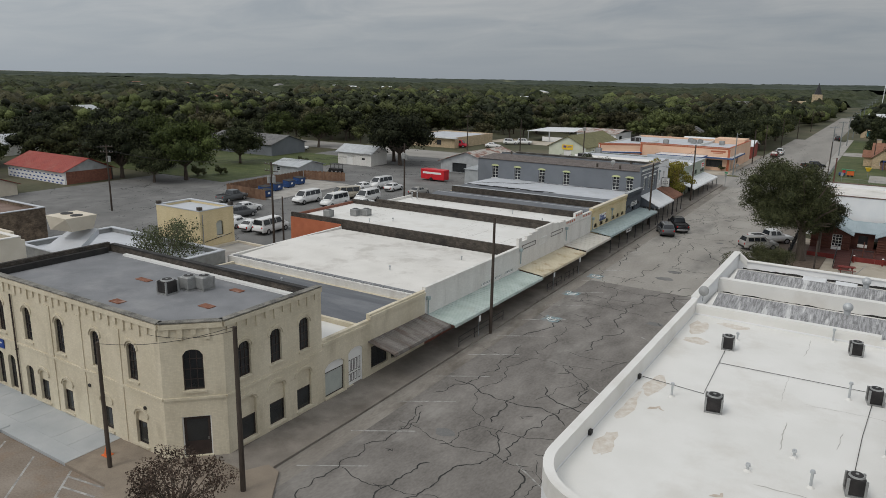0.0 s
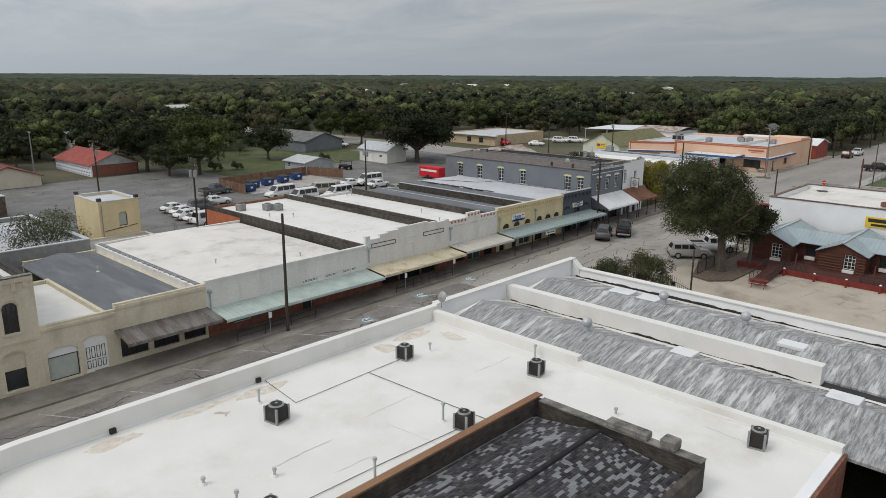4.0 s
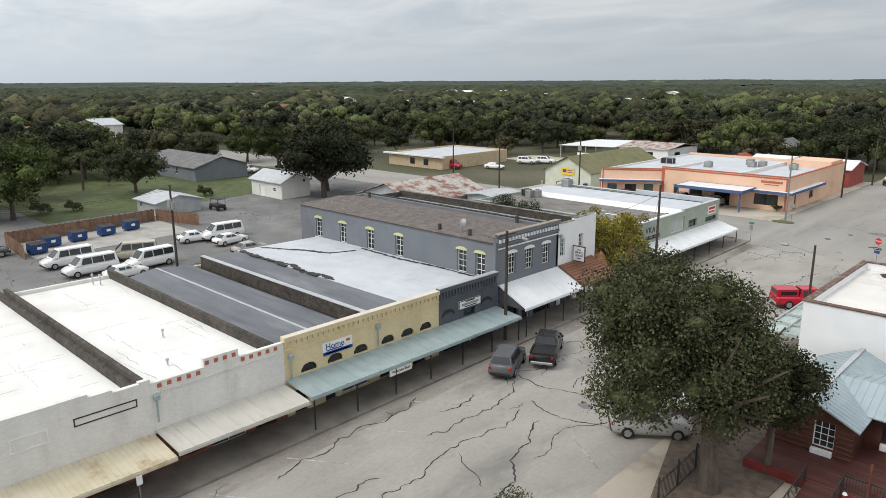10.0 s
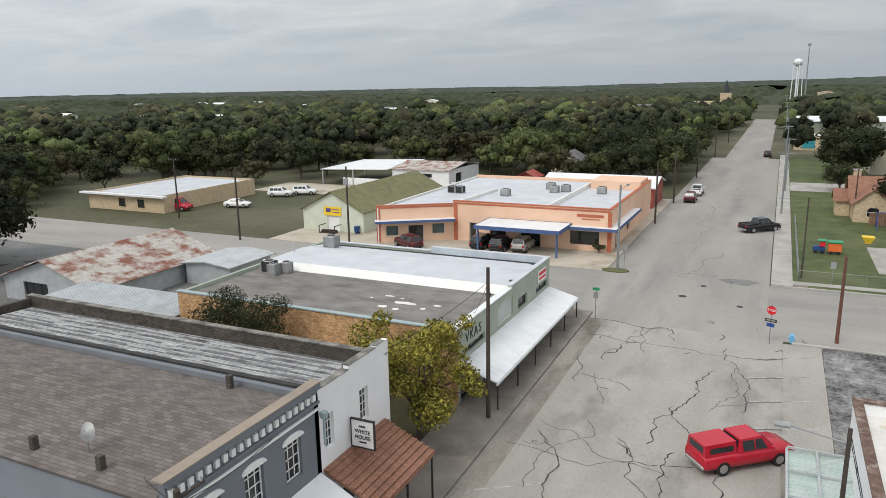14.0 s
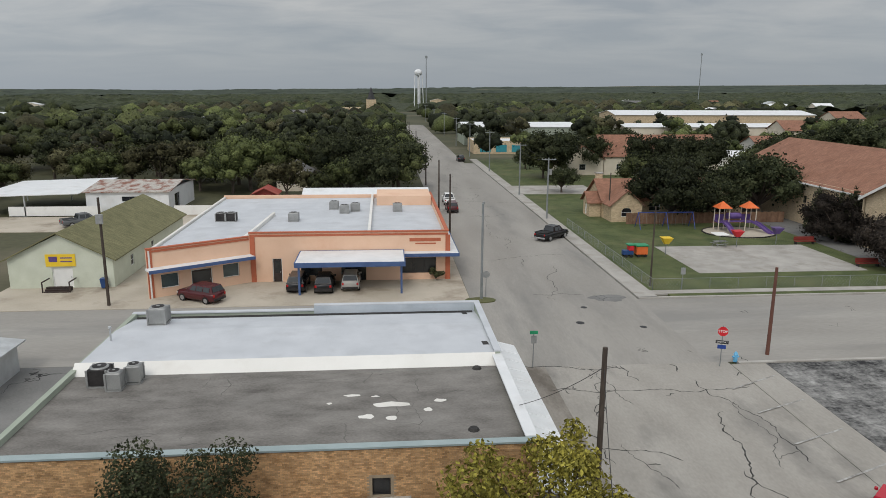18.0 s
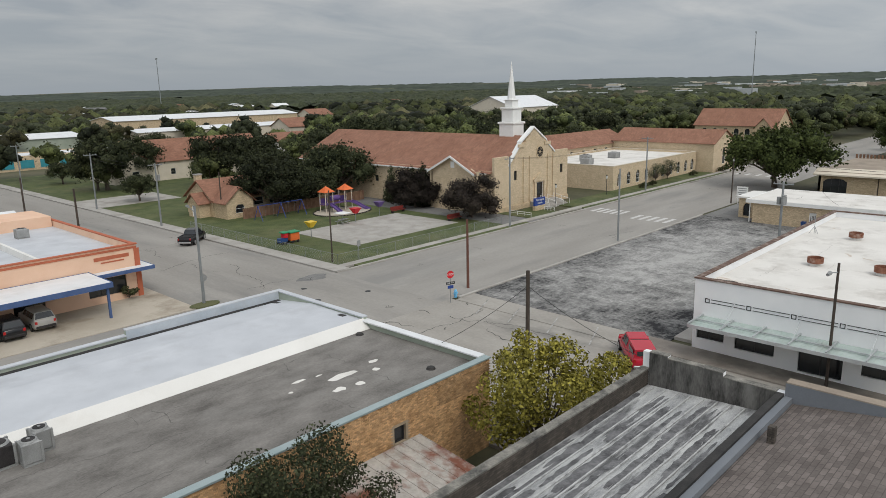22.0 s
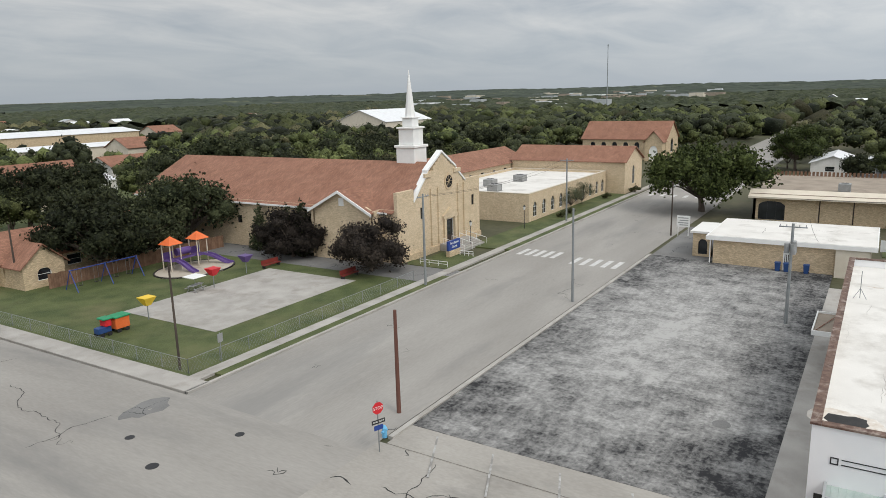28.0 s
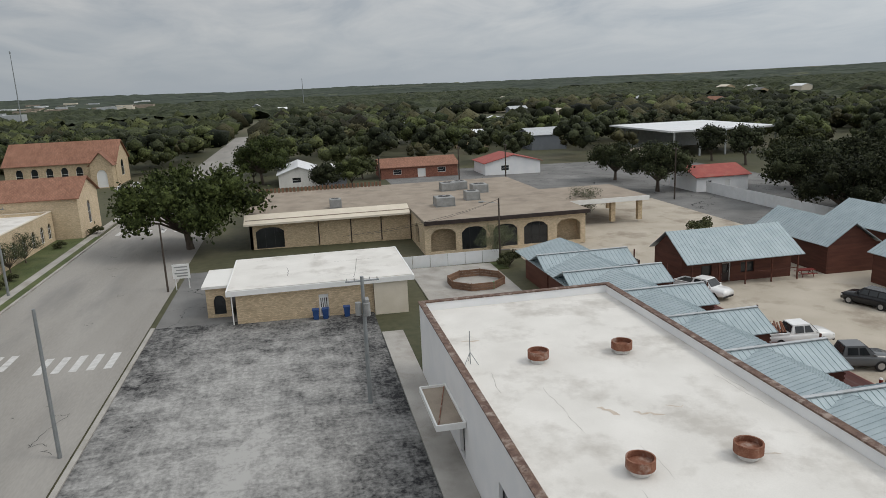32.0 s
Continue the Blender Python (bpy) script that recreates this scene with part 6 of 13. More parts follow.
# ---- east side ----
def ring(outline, th, z0, z1):
    """A wall along a closed outline (counter-clockwise), thickness inwards."""
    bm = bmesh.new()
    n = len(outline)
    P = [Vector((*p, 0)) for p in outline]
    inner = []
    for i in range(n):
        a, b, c = P[i - 1], P[i], P[(i + 1) % n]
        d0, d1 = (b - a).normalized(), (c - b).normalized()
        n0, n1 = Vector((-d0.y, d0.x, 0)), Vector((-d1.y, d1.x, 0))
        mid = (n0 + n1).normalized()
        inner.append(b + mid * th / max(0.3, mid.dot(n0)))
    o = [[bm.verts.new((p.x, p.y, z)) for p in P] for z in (z0, z1)]
    k = [[bm.verts.new((p.x, p.y, z)) for p in inner] for z in (z0, z1)]
    for i in range(n):
        j = (i + 1) % n
        bm.faces.new((o[0][i], o[0][j], o[1][j], o[1][i]))
        bm.faces.new((k[0][j], k[0][i], k[1][i], k[1][j]))
        bm.faces.new((o[1][i], o[1][j], k[1][j], k[1][i]))
        bm.faces.new((o[0][j], o[0][i], k[0][i], k[0][j]))
    return bm


SX = -13.7
R = 3.6
arc = [(SX + R - R * math.cos(a), 21.4 + R - R * math.sin(a)) for a in (math.pi / 2 * k / 10 for k in range(11))]
store_line = arc + [(12.4, 21.4), (12.4, 50.9), (SX, 50.9)]
store = thing("white_roofed_store", "long low store with a white coated roof and rounded corner", "building", at=(-1, 36, lay(36)))
part("wall", ring(store_line, 0.45, -1.3, 4.2), M["white_clean"], store)
par = [(x, y) for x, y in arc] + [(0, 21.4), (0, 21.85), (arc[-1][0], 21.85)]
bm = bmesh.new()
prism(bm, [(SX, 25), (SX + 0.45, 25), (SX + 0.45, 50.9), (SX, 50.9)], 4.202, 5.1)
for k in range(10):
    (x0, y0), (x1, y1) = arc[k], arc[k + 1]
    ox, oy = SX + R, 21.4 + R
    f = 1 - 0.45 / R
    prism(bm, [(x0, y0), (x1, y1), (ox + (x1 - ox) * f, oy + (y1 - oy) * f), (ox + (x0 - ox) * f, oy + (y0 - oy) * f)], 4.202, 5.1)
prism(bm, [(arc[-1][0], 21.4), (12.4, 21.4), (12.4, 21.85), (arc[-1][0], 21.85)], 4.202, 5.1)
part("parapet", bm, M["white_roof"], store)
part("parapet", bx(SX + 0.46, 12.4, 50.45, 50.9, 4.202, 4.55), M["white_roof"], store)
part("parapet", bx(SX + 0.46, -1.5, 50.42, 50.93, 4.552, 4.85), M["white_roof"], store)
inner = [(SX + R - (R - 0.46) * math.cos(a), 21.4 + R - (R - 0.46) * math.sin(a)) for a in (math.pi / 2 * k / 10 for k in range(11))]
part("roof", prism(bmesh.new(), inner + [(12.35, 21.86), (12.35, 50.44), (SX + 0.46, 50.44)], 3.85, 4.07), M["white_roof"], store, "white coated flat roof with brown drain stains")
part("wall_brick", bx(12.402, 12.55, 21.4, 50.9, -1.0, 4.1), M["red_brick"], store)
for y in (28.6, 36.5):
    part("scupper", soft_box(SX + 0.4, SX + 0.6, y, y + 0.3, 4.1, 4.35, 0.02), M["black"], store)

M["stain"] = surf("brown_drain_stain", (0.56, 0.49, 0.41), (0.70, 0.67, 0.62), scale=2.5, fine=9, bump=0)
for x, y, w, d in ((-12.3, 28.4, 0.5, 1.5), (-12.2, 36.2, 0.6, 1.6), (-11.9, 44.8, 0.8, 0.7), (-12.3, 47.8, 0.6, 1.6), (-10.2, 49.3, 1.2, 0.5), (-12.6, 32.6, 0.35, 2.2)):
    n = 14
    pts = [(x + w * (0.6 + 0.6 * rngp.random()) * math.cos(6.283 * k / n), y + d * (0.6 + 0.6 * rngp.random()) * math.sin(6.283 * k / n)) for k in range(n)]
    part("drain_stain", prism(bmesh.new(), pts, 4.071, 4.075), M["stain"], store)

saw = thing("ridged_warehouse", "warehouse with ridged streaky grey metal roofs between white parapets", "building", at=(2, 59.5, lay(60)))
part("wall", bx(SX, SX + 0.45, 50.905, 68.2, -1.2, 5.2), M["white_clean"], saw)
part("wall", bx(SX + 0.452, 15.5, 67.7, 68.2, -1.2, 4.5), M["white_clean"], saw)
part("wall", bx(15.1, 15.5, 50.95, 67.69, -1.2, 4.2), M["white_clean"], saw)
part("coping", bx(SX - 0.05, SX + 0.52, 50.95, 68.25, 5.203, 5.26), M["white_roof"], saw)
part("coping", bx(SX + 0.53, 15.5, 67.58, 68.25, 4.503, 4.58), M["white_roof"], saw)
bm = bmesh.new()
solid(bm, (SX + 0.53, 67.6, 5.2), (SX + 1.25, 67.6, 4.585), (SX + 1.25, 68.2, 4.585), (SX + 0.53, 68.2, 5.2), 0.55)
part("parapet_end", bm, M["white_roof"], saw)
M["streak"] = surf("streaked_silver_coating", (0.17, 0.168, 0.17), (0.40, 0.40, 0.405), rough=0.65, scale=2.4, fine=11.0, stretch=(3.6, 0.42, 0.6), stain=(0.66, 0.66, 0.65), stain_amount=0.7, stain_scale=0.55, lo=0.4, hi=0.6, bump=0.3, cut=(0.54, 0.62))
hump(saw, SX + 1.2, 15.08, 50.95, 57.9, 3.9, 4.75, "streak", 54.9)
hump(saw, SX + 1.2, 15.08, 59.35, 66.9, 3.9, 4.75, "streak", 63.0)
for a, b in ((57.905, 58.6), (66.905, 67.65)):
    part("valley_gutter", bx(SX + 0.5, 15.05, a, b, 3.6, 3.78), M["old_white_roof"], saw)
for y0, y1, ym in ((50.95, 57.9, 54.9), (59.35, 66.9, 63.0)):
    bm = bmesh.new()
    v = [bm.verts.new(c) for c in ((SX + 0.47, y0, 3.9), (SX + 0.47, y1, 3.9), (SX + 1.2, ym, 4.75), (SX + 1.2, y0, 3.9), (SX + 1.2, y1, 3.9))]
    bm.faces.new((v[0], v[3], v[2])), bm.faces.new((v[0], v[2], v[1])), bm.faces.new((v[1], v[2], v[4]))
    bmesh.ops.recalc_face_normals(bm, faces=bm.faces[:])
    part("roof_end", bm, M["white_roof"], saw)
part("parapet", bx(SX + 0.46, 9.2, 58.62, 59.33, 3.7, 4.9), M["white_roof"], saw)
part("valley_gutter", bx(9.3, 15.0, 58.62, 59.33, 3.6, 3.79), M["black"], saw)
for x, y, w, d in ((-6.6, 64.6, 0.9, 0.7), (-4.2, 64.2, 0.8, 0.6), (6.6, 62.0, 0.8, 0.5), (2.2, 56.4, 0.7, 0.6), (11, 56.2, 0.8, 0.6)):
    up = 4.75 - abs(y - (63.0 if y > 59 else 54.9)) * (0.85 / (4.65 if y > 63 else 3.7))
    part("skylight", soft_box(x - w, x + w, y - d, y + d, up - 0.12, up + 0.12, 0.03), M["white_metal"], saw)
for x, y in ((-2.8, 63.6), (-3.7, 54.9), (3.2, 63.2)):
    v = thing("roof_turbine", "galvanised round turbine vent on the metal roof", "roof vent", "roof turbines", at=(x, y, 4.7))
    part("collar", rd((x, y, 4.5), (x, y, 5.05), 0.22, n=14), M["galv"], v)
    bm = bmesh.new()
    bmesh.ops.create_uvsphere(bm, u_segments=16, v_segments=8, radius=0.34, matrix=Matrix.Translation((x, y, 5.25)))
    part("head", bm, M["galv"], v)

tower = thing("shingled_building", "low brick building with a weathered dark shingle roof", "building", at=(4.5, 36, lay(36)))
shell(tower, 0.5, 9.0, 24, 43.6, (5.2, 5.2, 5.45, 5.55), 4.6, ("dark_brick",) * 4, "tar_roof")
part("coping", bx(0.44, 0.82, 24, 43.7, 5.553, 5.64), M["copper"], tower, "brown timber coping")
part("coping", bx(0.96, 9.0, 43.2, 43.68, 5.453, 5.52), M["old_coping"], tower)

big = thing("white_store", "large white store with a flat white roof and dark red coping", "building", at=(7, 117.5, lay(118)))
BZ = 5.75
b_w = [(110.6 - 109.6, 112.9 - 109.6, 1.0, 2.4, 0, "dark"), (114.0 - 109.6, 116.8 - 109.6, 0.3, 2.7, 0, "dark"), (118.4 - 109.6, 121.2 - 109.6, 0.9, 2.4, 0, "dark"), (122.0 - 109.6, 124.4 - 109.6, 1.1, 2.4, 0, "dark")]
side_wall(big, (25.0, 109.6), (25.0, 124.4), -0.2, BZ, [], "white_clean")
side_wall(big, (-11.5, 109.6), (24.7, 109.6), -0.2, BZ, [], "white_clean")
side_wall(big, (24.7, 124.4), (-11.5, 124.4), -0.2, BZ, [(12.3, 13.5, 0.6, 2.7, 0, "door"), (20.4, 24, 2.2, 3.3, 0, "dark")], "white_clean")
side_wall(big, (-11.5, 124.1), (-11.5, 109.9), -0.2, BZ, [(124.1 - (h[1] + 109.6), 124.1 - (h[0] + 109.6), *h[2:]) for h in b_w], "white_clean")
part("roof", bx(-11.19, 24.69, 109.91, 124.09, 4.9, 5.15), M["old_white_roof"], big, "white coated flat roof with grey stains")
for a in ((-11.58, 25.08, 109.52, 109.98), (-11.58, 25.08, 124.04, 124.48), (-11.58, -11.14, 109.99, 124.03), (24.64, 25.08, 109.99, 124.03)):
    part("coping", bx(*a, BZ + 0.003, BZ + 0.1), M["rust_coping"], big)
for k in range(5):
    y = 111.2 + 3.05 * k
    bm = bmesh.new()
    for a, b, c, d in ((-0.17, 0.17, 4.0, 4.05), (-0.17, 0.17, 4.29, 4.34), (-0.17, -0.12, 4.05, 4.29), (0.12, 0.17, 4.05, 4.29)):
        box(bm, -11.53, -11.502, y + a, y + b, c, d)
    part("wall_ornament", bm, M["dark_steel"], big)
    if k < 4:
        bm = bmesh.new()
        box(bm, -11.53, -11.502, y + 0.28, y + 2.77, 4.27, 4.31)
        box(bm, -11.53, -11.502, y + 0.28, y + 2.77, 4.03, 4.07)
        part("wall_ornament", bm, M["dark_steel"], big)
cn = thing("steel_canopy", "flat pale metal canopy on a steel frame with tie rods", "canopy", at=(-12.8, 117, 3))
bm = ribbed((-11.51, 109.8, 2.95), (-11.51, 123.7, 2.95), (-14.15, 123.7, 2.85), (-14.15, 109.8, 2.85), 0.3)
part("roof_sheet", bm, M["green_metal"], cn)
for k in range(7):
    y = 109.85 + 2.3 * k
    part("beam", bx(-14.15, -11.51, y - 0.05, y + 0.05, 2.99, 3.1), M["galv"], cn)
    if k % 2:
        part("tie_rod", rd((-13.4, y, 3.1), (-11.52, y, 4.4), 0.025), M["galv"], cn)
for x in (-14.17, -12.85):
    part("rail", bx(x - 0.05, x + 0.05, 109.8, 123.7, 2.995 if x > -14 else 2.75, 3.08 if x > -14 else 3.0), M["galv"], cn)
ba = thing("side_canopy", "small white box canopy over the side door", "canopy", at=(13, 126, 3))
part("roof_sheet", bx(10.7, 15.9, 124.42, 126.0, 2.95, 3.05), M["tan_roof"], ba)
part("edge_beam", ring([(10.6, 124.42), (16.0, 124.42), (16.0, 126.1), (10.6, 126.1)], 0.1, 2.85, 3.2), M["white"], ba)
part("brace", rd((10.9, 125.9, 3.1), (15.7, 124.6, 3.15), 0.03), M["rust"], ba)
for x, y in ((13.1, 119.4), (13.0, 114.2), (0.4, 119.4), (0.3, 114.5)):
    v = thing("roof_vent", "round rusted sheet metal roof vent", "roof vent", "rusted roof vents", at=(x, y, 5.15))
    part("collar", rd((x, y, 5.15), (x, y, 5.4), 0.42, 0.38, 18), M["white_roof"], v)
    bm = bmesh.new()
    r0, r1 = 0.62, 0.55
    ring_v = [[bm.verts.new((x + r * math.cos(6.2832 * k / 20), y + r * math.sin(6.2832 * k / 20), z)) for r, z in ((r0, 5.4), (r0, 5.85), (r1, 5.85), (r1, 5.4))] for k in range(20)]
    for k in range(20):
        p, q = ring_v[k - 1], ring_v[k]
        for i in range(4):
            bm.faces.new((p[i - 1], p[i], q[i], q[i - 1]))
    bmesh.ops.recalc_face_normals(bm, faces=bm.faces[:])
    part("hood", bm, M["rust"], v)
    part("cap", rd((x, y, 5.55), (x, y, 5.6), 0.545, n=20), M["rust"], v)
for nm, grow, z, mt, lb in (("roof_stain", 1.75, 5.1505, "stain", "brown halo round the tar patch"), ("roof_hole", 1.0, 5.1575, "black", "dark tar patch on the white roof")):
    pts = [(-9.1 + 0.75 * grow * math.cos(6.283 * k / 14) * (0.7 + 0.5 * rngp.random()), 123.1 + 0.95 * grow * math.sin(6.283 * k / 14) * (0.75 + 0.4 * rngp.random())) for k in range(14)]
    part(nm, prism(bmesh.new(), pts, z, z + 0.006), M[mt], big, lb)
sign_board("yellow_wall_sign", "yellow sign with dark lettering on the white wall", (-0.6, 109.6), (5.4, 109.6), 3.6, 4.8, "sign_yellow", bars=((0.04, 0.96, 0.68, 0.42, "dark_steel"), (0.1, 0.9, 0.25, 0.28, "dark_steel")))

# ---- log cabins round the yard ----
def metal_slope(t, a, b, c, d, mat="blue_metal", pitch=0.42, thick=0.07):
    """A standing-seam slope: a, b along the ridge, d, c along the eave."""
    bm = ribbed(a, b, c, d, pitch, thick=thick)
    return part("roof_slope", bm, M[mat], t)


def cabin_unit(k):
    xc, y0 = -7.37 + 7.37 * k, 99.0
    z = lay(98)
    t = thing("log_cabin", "red-brown log cabin with pale blue metal roof and porch", "cabin", "row of log cabins", at=(xc, 101, z))
    xa, xb = xc - 2.2, xc + 2.2
    side_wall(t, (xa, y0), (xb, y0), z, 2.35, [(2.4, 3.5, 0.75, 2.3, 0, "plain4")], "log", 0.18)
    side_wall(t, (xb, y0 + 0.18), (xb, 103), z, 2.35, [], "log", 0.18)
    side_wall(t, (xa, 103), (xa, y0 + 0.18), z, 2.35, [(1.2, 2.1, 0.45, 2.2, 0, "brown_door")] if k else [], "log", 0.18)
    side_wall(t, (xb, 101.6), (xb + 2.6, 101.6), z, 2.35, [(0.8, 1.9, 0.9, 2.0, 0, "dark")], "log", 0.18)
    side_wall(t, (xb + 2.6, 108.4), (xa, 108.4), z, 2.35, [], "log", 0.18)
    if k == 0:
        side_wall(t, (xa - 0.002, 108.2), (xa - 0.002, 103), z, 2.35, [(1, 2, 0.9, 2.0, 0, "dark")], "log", 0.18)
    bm = bmesh.new()
    v = [bm.verts.new(c) for c in ((xa, y0, 2.352), (xb, y0, 2.352), (xc, y0, 3.45))]
    w = [bm.verts.new((c.co.x, c.co.y + 0.15, c.co.z)) for c in v]
    bm.faces.new(v), bm.faces.new(w[::-1])
    for i in range(3):
        bm.faces.new((v[i], w[i], w[(i + 1) % 3], v[(i + 1) % 3]))
    bmesh.ops.recalc_face_normals(bm, faces=bm.faces[:])
    part("gable", bm, M["log"], t)
    for j in range(9):
        zz = z + 0.35 + 0.3 * j
        if zz < 2.2:
            part("log_course", rd((xa - 0.05, y0 - 0.01, zz), (xa + 2.3, y0 - 0.01, zz), 0.07, n=6), M["log"], t)
            part("log_course", rd((xa + 3.6, y0 - 0.01, zz), (xb + 0.05, y0 - 0.01, zz), 0.07, n=6), M["log"], t)
    metal_slope(t, (xc, 98.6, 3.57), (xc, 108.8, 3.57), (xb + 0.35, 108.8, 2.4), (xb + 0.35, 98.6, 2.4))
    metal_slope(t, (xc, 98.6, 3.57), (xc, 108.8, 3.57), (xa - 0.35, 108.8, 2.4), (xa - 0.35, 98.6, 2.4))
    metal_slope(t, (xc, 103.4, 3.56), (xc + 7.37, 103.4, 3.56), (xc + 7.37, 100.9, 2.5), (xc, 100.9, 2.5))
    metal_slope(t, (xc, 103.41, 3.56), (xc + 7.37, 103.41, 3.56), (xc + 7.37, 108.8, 2.45), (xc, 108.8, 2.45))
    part("ridge_cap", bx(xc - 0.14, xc + 0.14, 98.6, 108.8, 3.58, 3.64), M["galv"], t)
    ac = part("window_unit", soft_box(xa + 2.4, xa + 3.5, y0 - 0.3, y0 - 0.02, 0.32, 0.72, 0.03), M["white"], t)
    part("window_unit", soft_box(xb + 0.8, xb + 1.9, 101.35, 101.58, 0.5, 0.9, 0.03), M["white"], t)
    part("porch_deck", bx(xa - (0.0 if k else 0), xa + 7.36, 95.7, 101.58, 0.28, 0.42), M["deck_wood"], t)
    part("porch_skirt", bx(xa, xa + 7.36, 95.62, 95.7, z, 0.41), M["red_wood"], t)
    for j in range(3):
        x = xb + 0.4 + 1.2 * j
        part("porch_post", bx(x - 0.06, x + 0.06, 95.8, 95.92, 0.42, 2.3 if j == 1 else 1.3), M["log"], t)
    part("porch_rail", bx(xb + 0.3, xb + 2.7, 95.83, 95.89, 1.22, 1.3), M["dark_steel"], t)
    bm = bmesh.new()
    for j in range(18):
        x = xb + 0.35 + 0.135 * j
        box(bm, x, x + 0.025, 95.84, 95.87, 0.45, 1.22)
    part("porch_baluster", bm, M["dark_steel"], t)["kind"] = "stuff"


for k in range(8):
    cabin_unit(k)
for k in range(7):
    x = -4.4 + 3.0 * k
    b = thing("bollard", "short red bollard with a white cap", "bollard", "red bollards", at=(x, 95.1, lay(95)))
    part("post", rd((x, 95.1, lay(95)), (x, 95.1, lay(95) + 0.85), 0.12, n=12), M["red_wood"], b)
    part("cap", rd((x, 95.1, lay(95) + 0.852), (x, 95.1, lay(95) + 0.95), 0.13, 0.08, 12), M["white"], b)

ramp = thing("access_ramp", "red wooden ramp with dark iron railings", "ramp", at=(-5.4, 93, lay(93)))
bm = bmesh.new()
solid(bm, (-6.3, 90.6, lay(90) + 0.08), (-4.7, 90.6, lay(90) + 0.08), (-4.7, 95.6, 0.42), (-6.3, 95.6, 0.42), 0.1)
part("deck", bm, M["deck_wood"], ramp)
for x in (-6.35, -4.65):
    part("rail", rd((x, 90.6, lay(90) + 1.0), (x, 95.6, 1.34), 0.035), M["dark_steel"], ramp)
    bm = bmesh.new()
    for j in range(26):
        f = j / 25
        zz = lay(90) + 0.08 + f * (0.42 - lay(90) - 0.08)
        rod(bm, (x, 90.6 + 5 * f, zz), (x, 90.6 + 5 * f, zz + 0.92), 0.03 if j % 6 == 0 else 0.012, n=5)
    part("baluster", bm, M["dark_steel"], ramp)["kind"] = "stuff"


def picnic_table(x, y, turn, mat, label):
    t = thing("picnic_table", label, "table", "picnic tables")
    for dx in (-0.6, -0.36, -0.12, 0.12, 0.36):
        part("top_board", bx(-0.9, 0.9, dx * 0.62 - 0.03, dx * 0.62 + 0.1, 0.72, 0.76), M[mat], t)
    for s in (-0.72, 0.58):
        part("bench_board", bx(-0.9, 0.9, s, s + 0.2, 0.42, 0.46), M[mat], t)
    for sx in (-0.6, 0.6):
        for sy in (-1, 1):
            part("leg", rd((sx, 0.62 * sy, 0.0), (sx, 0.2 * sy, 0.72), 0.035, n=6), M[mat], t)
        part("brace", rd((sx, -0.7, 0.4), (sx, 0.7, 0.4), 0.03, n=6), M[mat], t)
    t.matrix_basis = pose(x, y, lay(y) + 0.04, 0, 0, turn)
    return t


picnic_table(-4.9, 89.3, 10, "red_wood", "red painted picnic table in the yard")
picnic_table(40.0, 80.0, 80, "red_wood", "red painted picnic table by the cabins")


def barn_cabin(x0, x1, y0, y1, along, label):
    z = lay((y0 + y1) / 2)
    t = thing("log_cabin", label, "cabin", "log cabins", at=((x0 + x1) / 2, (y0 + y1) / 2, z))
    hs = {"W": [(2, 3.2, z + 0.9, z + 2.0, 0, "dark"), (4.4, 5.4, z + 0.1, z + 2.1, 0, "brown_door"), (6.6, 8.2, z + 0.9, z + 2.0, 0, "dark")]} if along == "y" else {}
    for key, (p, q) in dict(S=((x0, y0), (x1, y0)), E=((x1, y0 + 0.2), (x1, y1 - 0.2)), N=((x1, y1), (x0, y1)), W=((x0, y1 - 0.2), (x0, y0 + 0.2))).items():
        side_wall(t, p, q, z - 0.2, 2.75, hs.get(key, []), "log", 0.2)
    gable_end(t, x0, x1, y0, y1, z, 2.752, 4.9, "log", along)
    if along == "y":
        xm = (x0 + x1) / 2
        metal_slope(t, (xm, y0 - 0.4, 5.05), (xm, y1 + 0.4, 5.05), (x0 - 1.6, y1 + 0.4, 2.45), (x0 - 1.6, y0 - 0.4, 2.45))
        metal_slope(t, (xm, y0 - 0.4, 5.05), (xm, y1 + 0.4, 5.05), (x1 + 0.5, y1 + 0.4, 2.75), (x1 + 0.5, y0 - 0.4, 2.75))
        for k in range(5):
            y = y0 + 0.3 + (y1 - y0 - 0.6) * k / 4
            part("porch_post", bx(x0 - 1.5, x0 - 1.38, y - 0.06, y + 0.06, z, 2.4), M["log"], t)
        part("porch_rail", bx(x0 - 1.47, x0 - 1.41, y0 + 0.3, y0 + 5, 0.95, 1.03), M["log"], t)
    else:
        ym = (y0 + y1) / 2
        metal_slope(t, (x0 - 0.4, ym, 5.05), (x1 + 0.4, ym, 5.05), (x1 + 0.4, y0 - 0.4, 2.75), (x0 - 0.4, y0 - 0.4, 2.75))
        metal_slope(t, (x0 - 0.4, ym, 5.05), (x1 + 0.4, ym, 5.05), (x1 + 0.4, y1 + 0.4, 2.75), (x0 - 0.4, y1 + 0.4, 2.75))


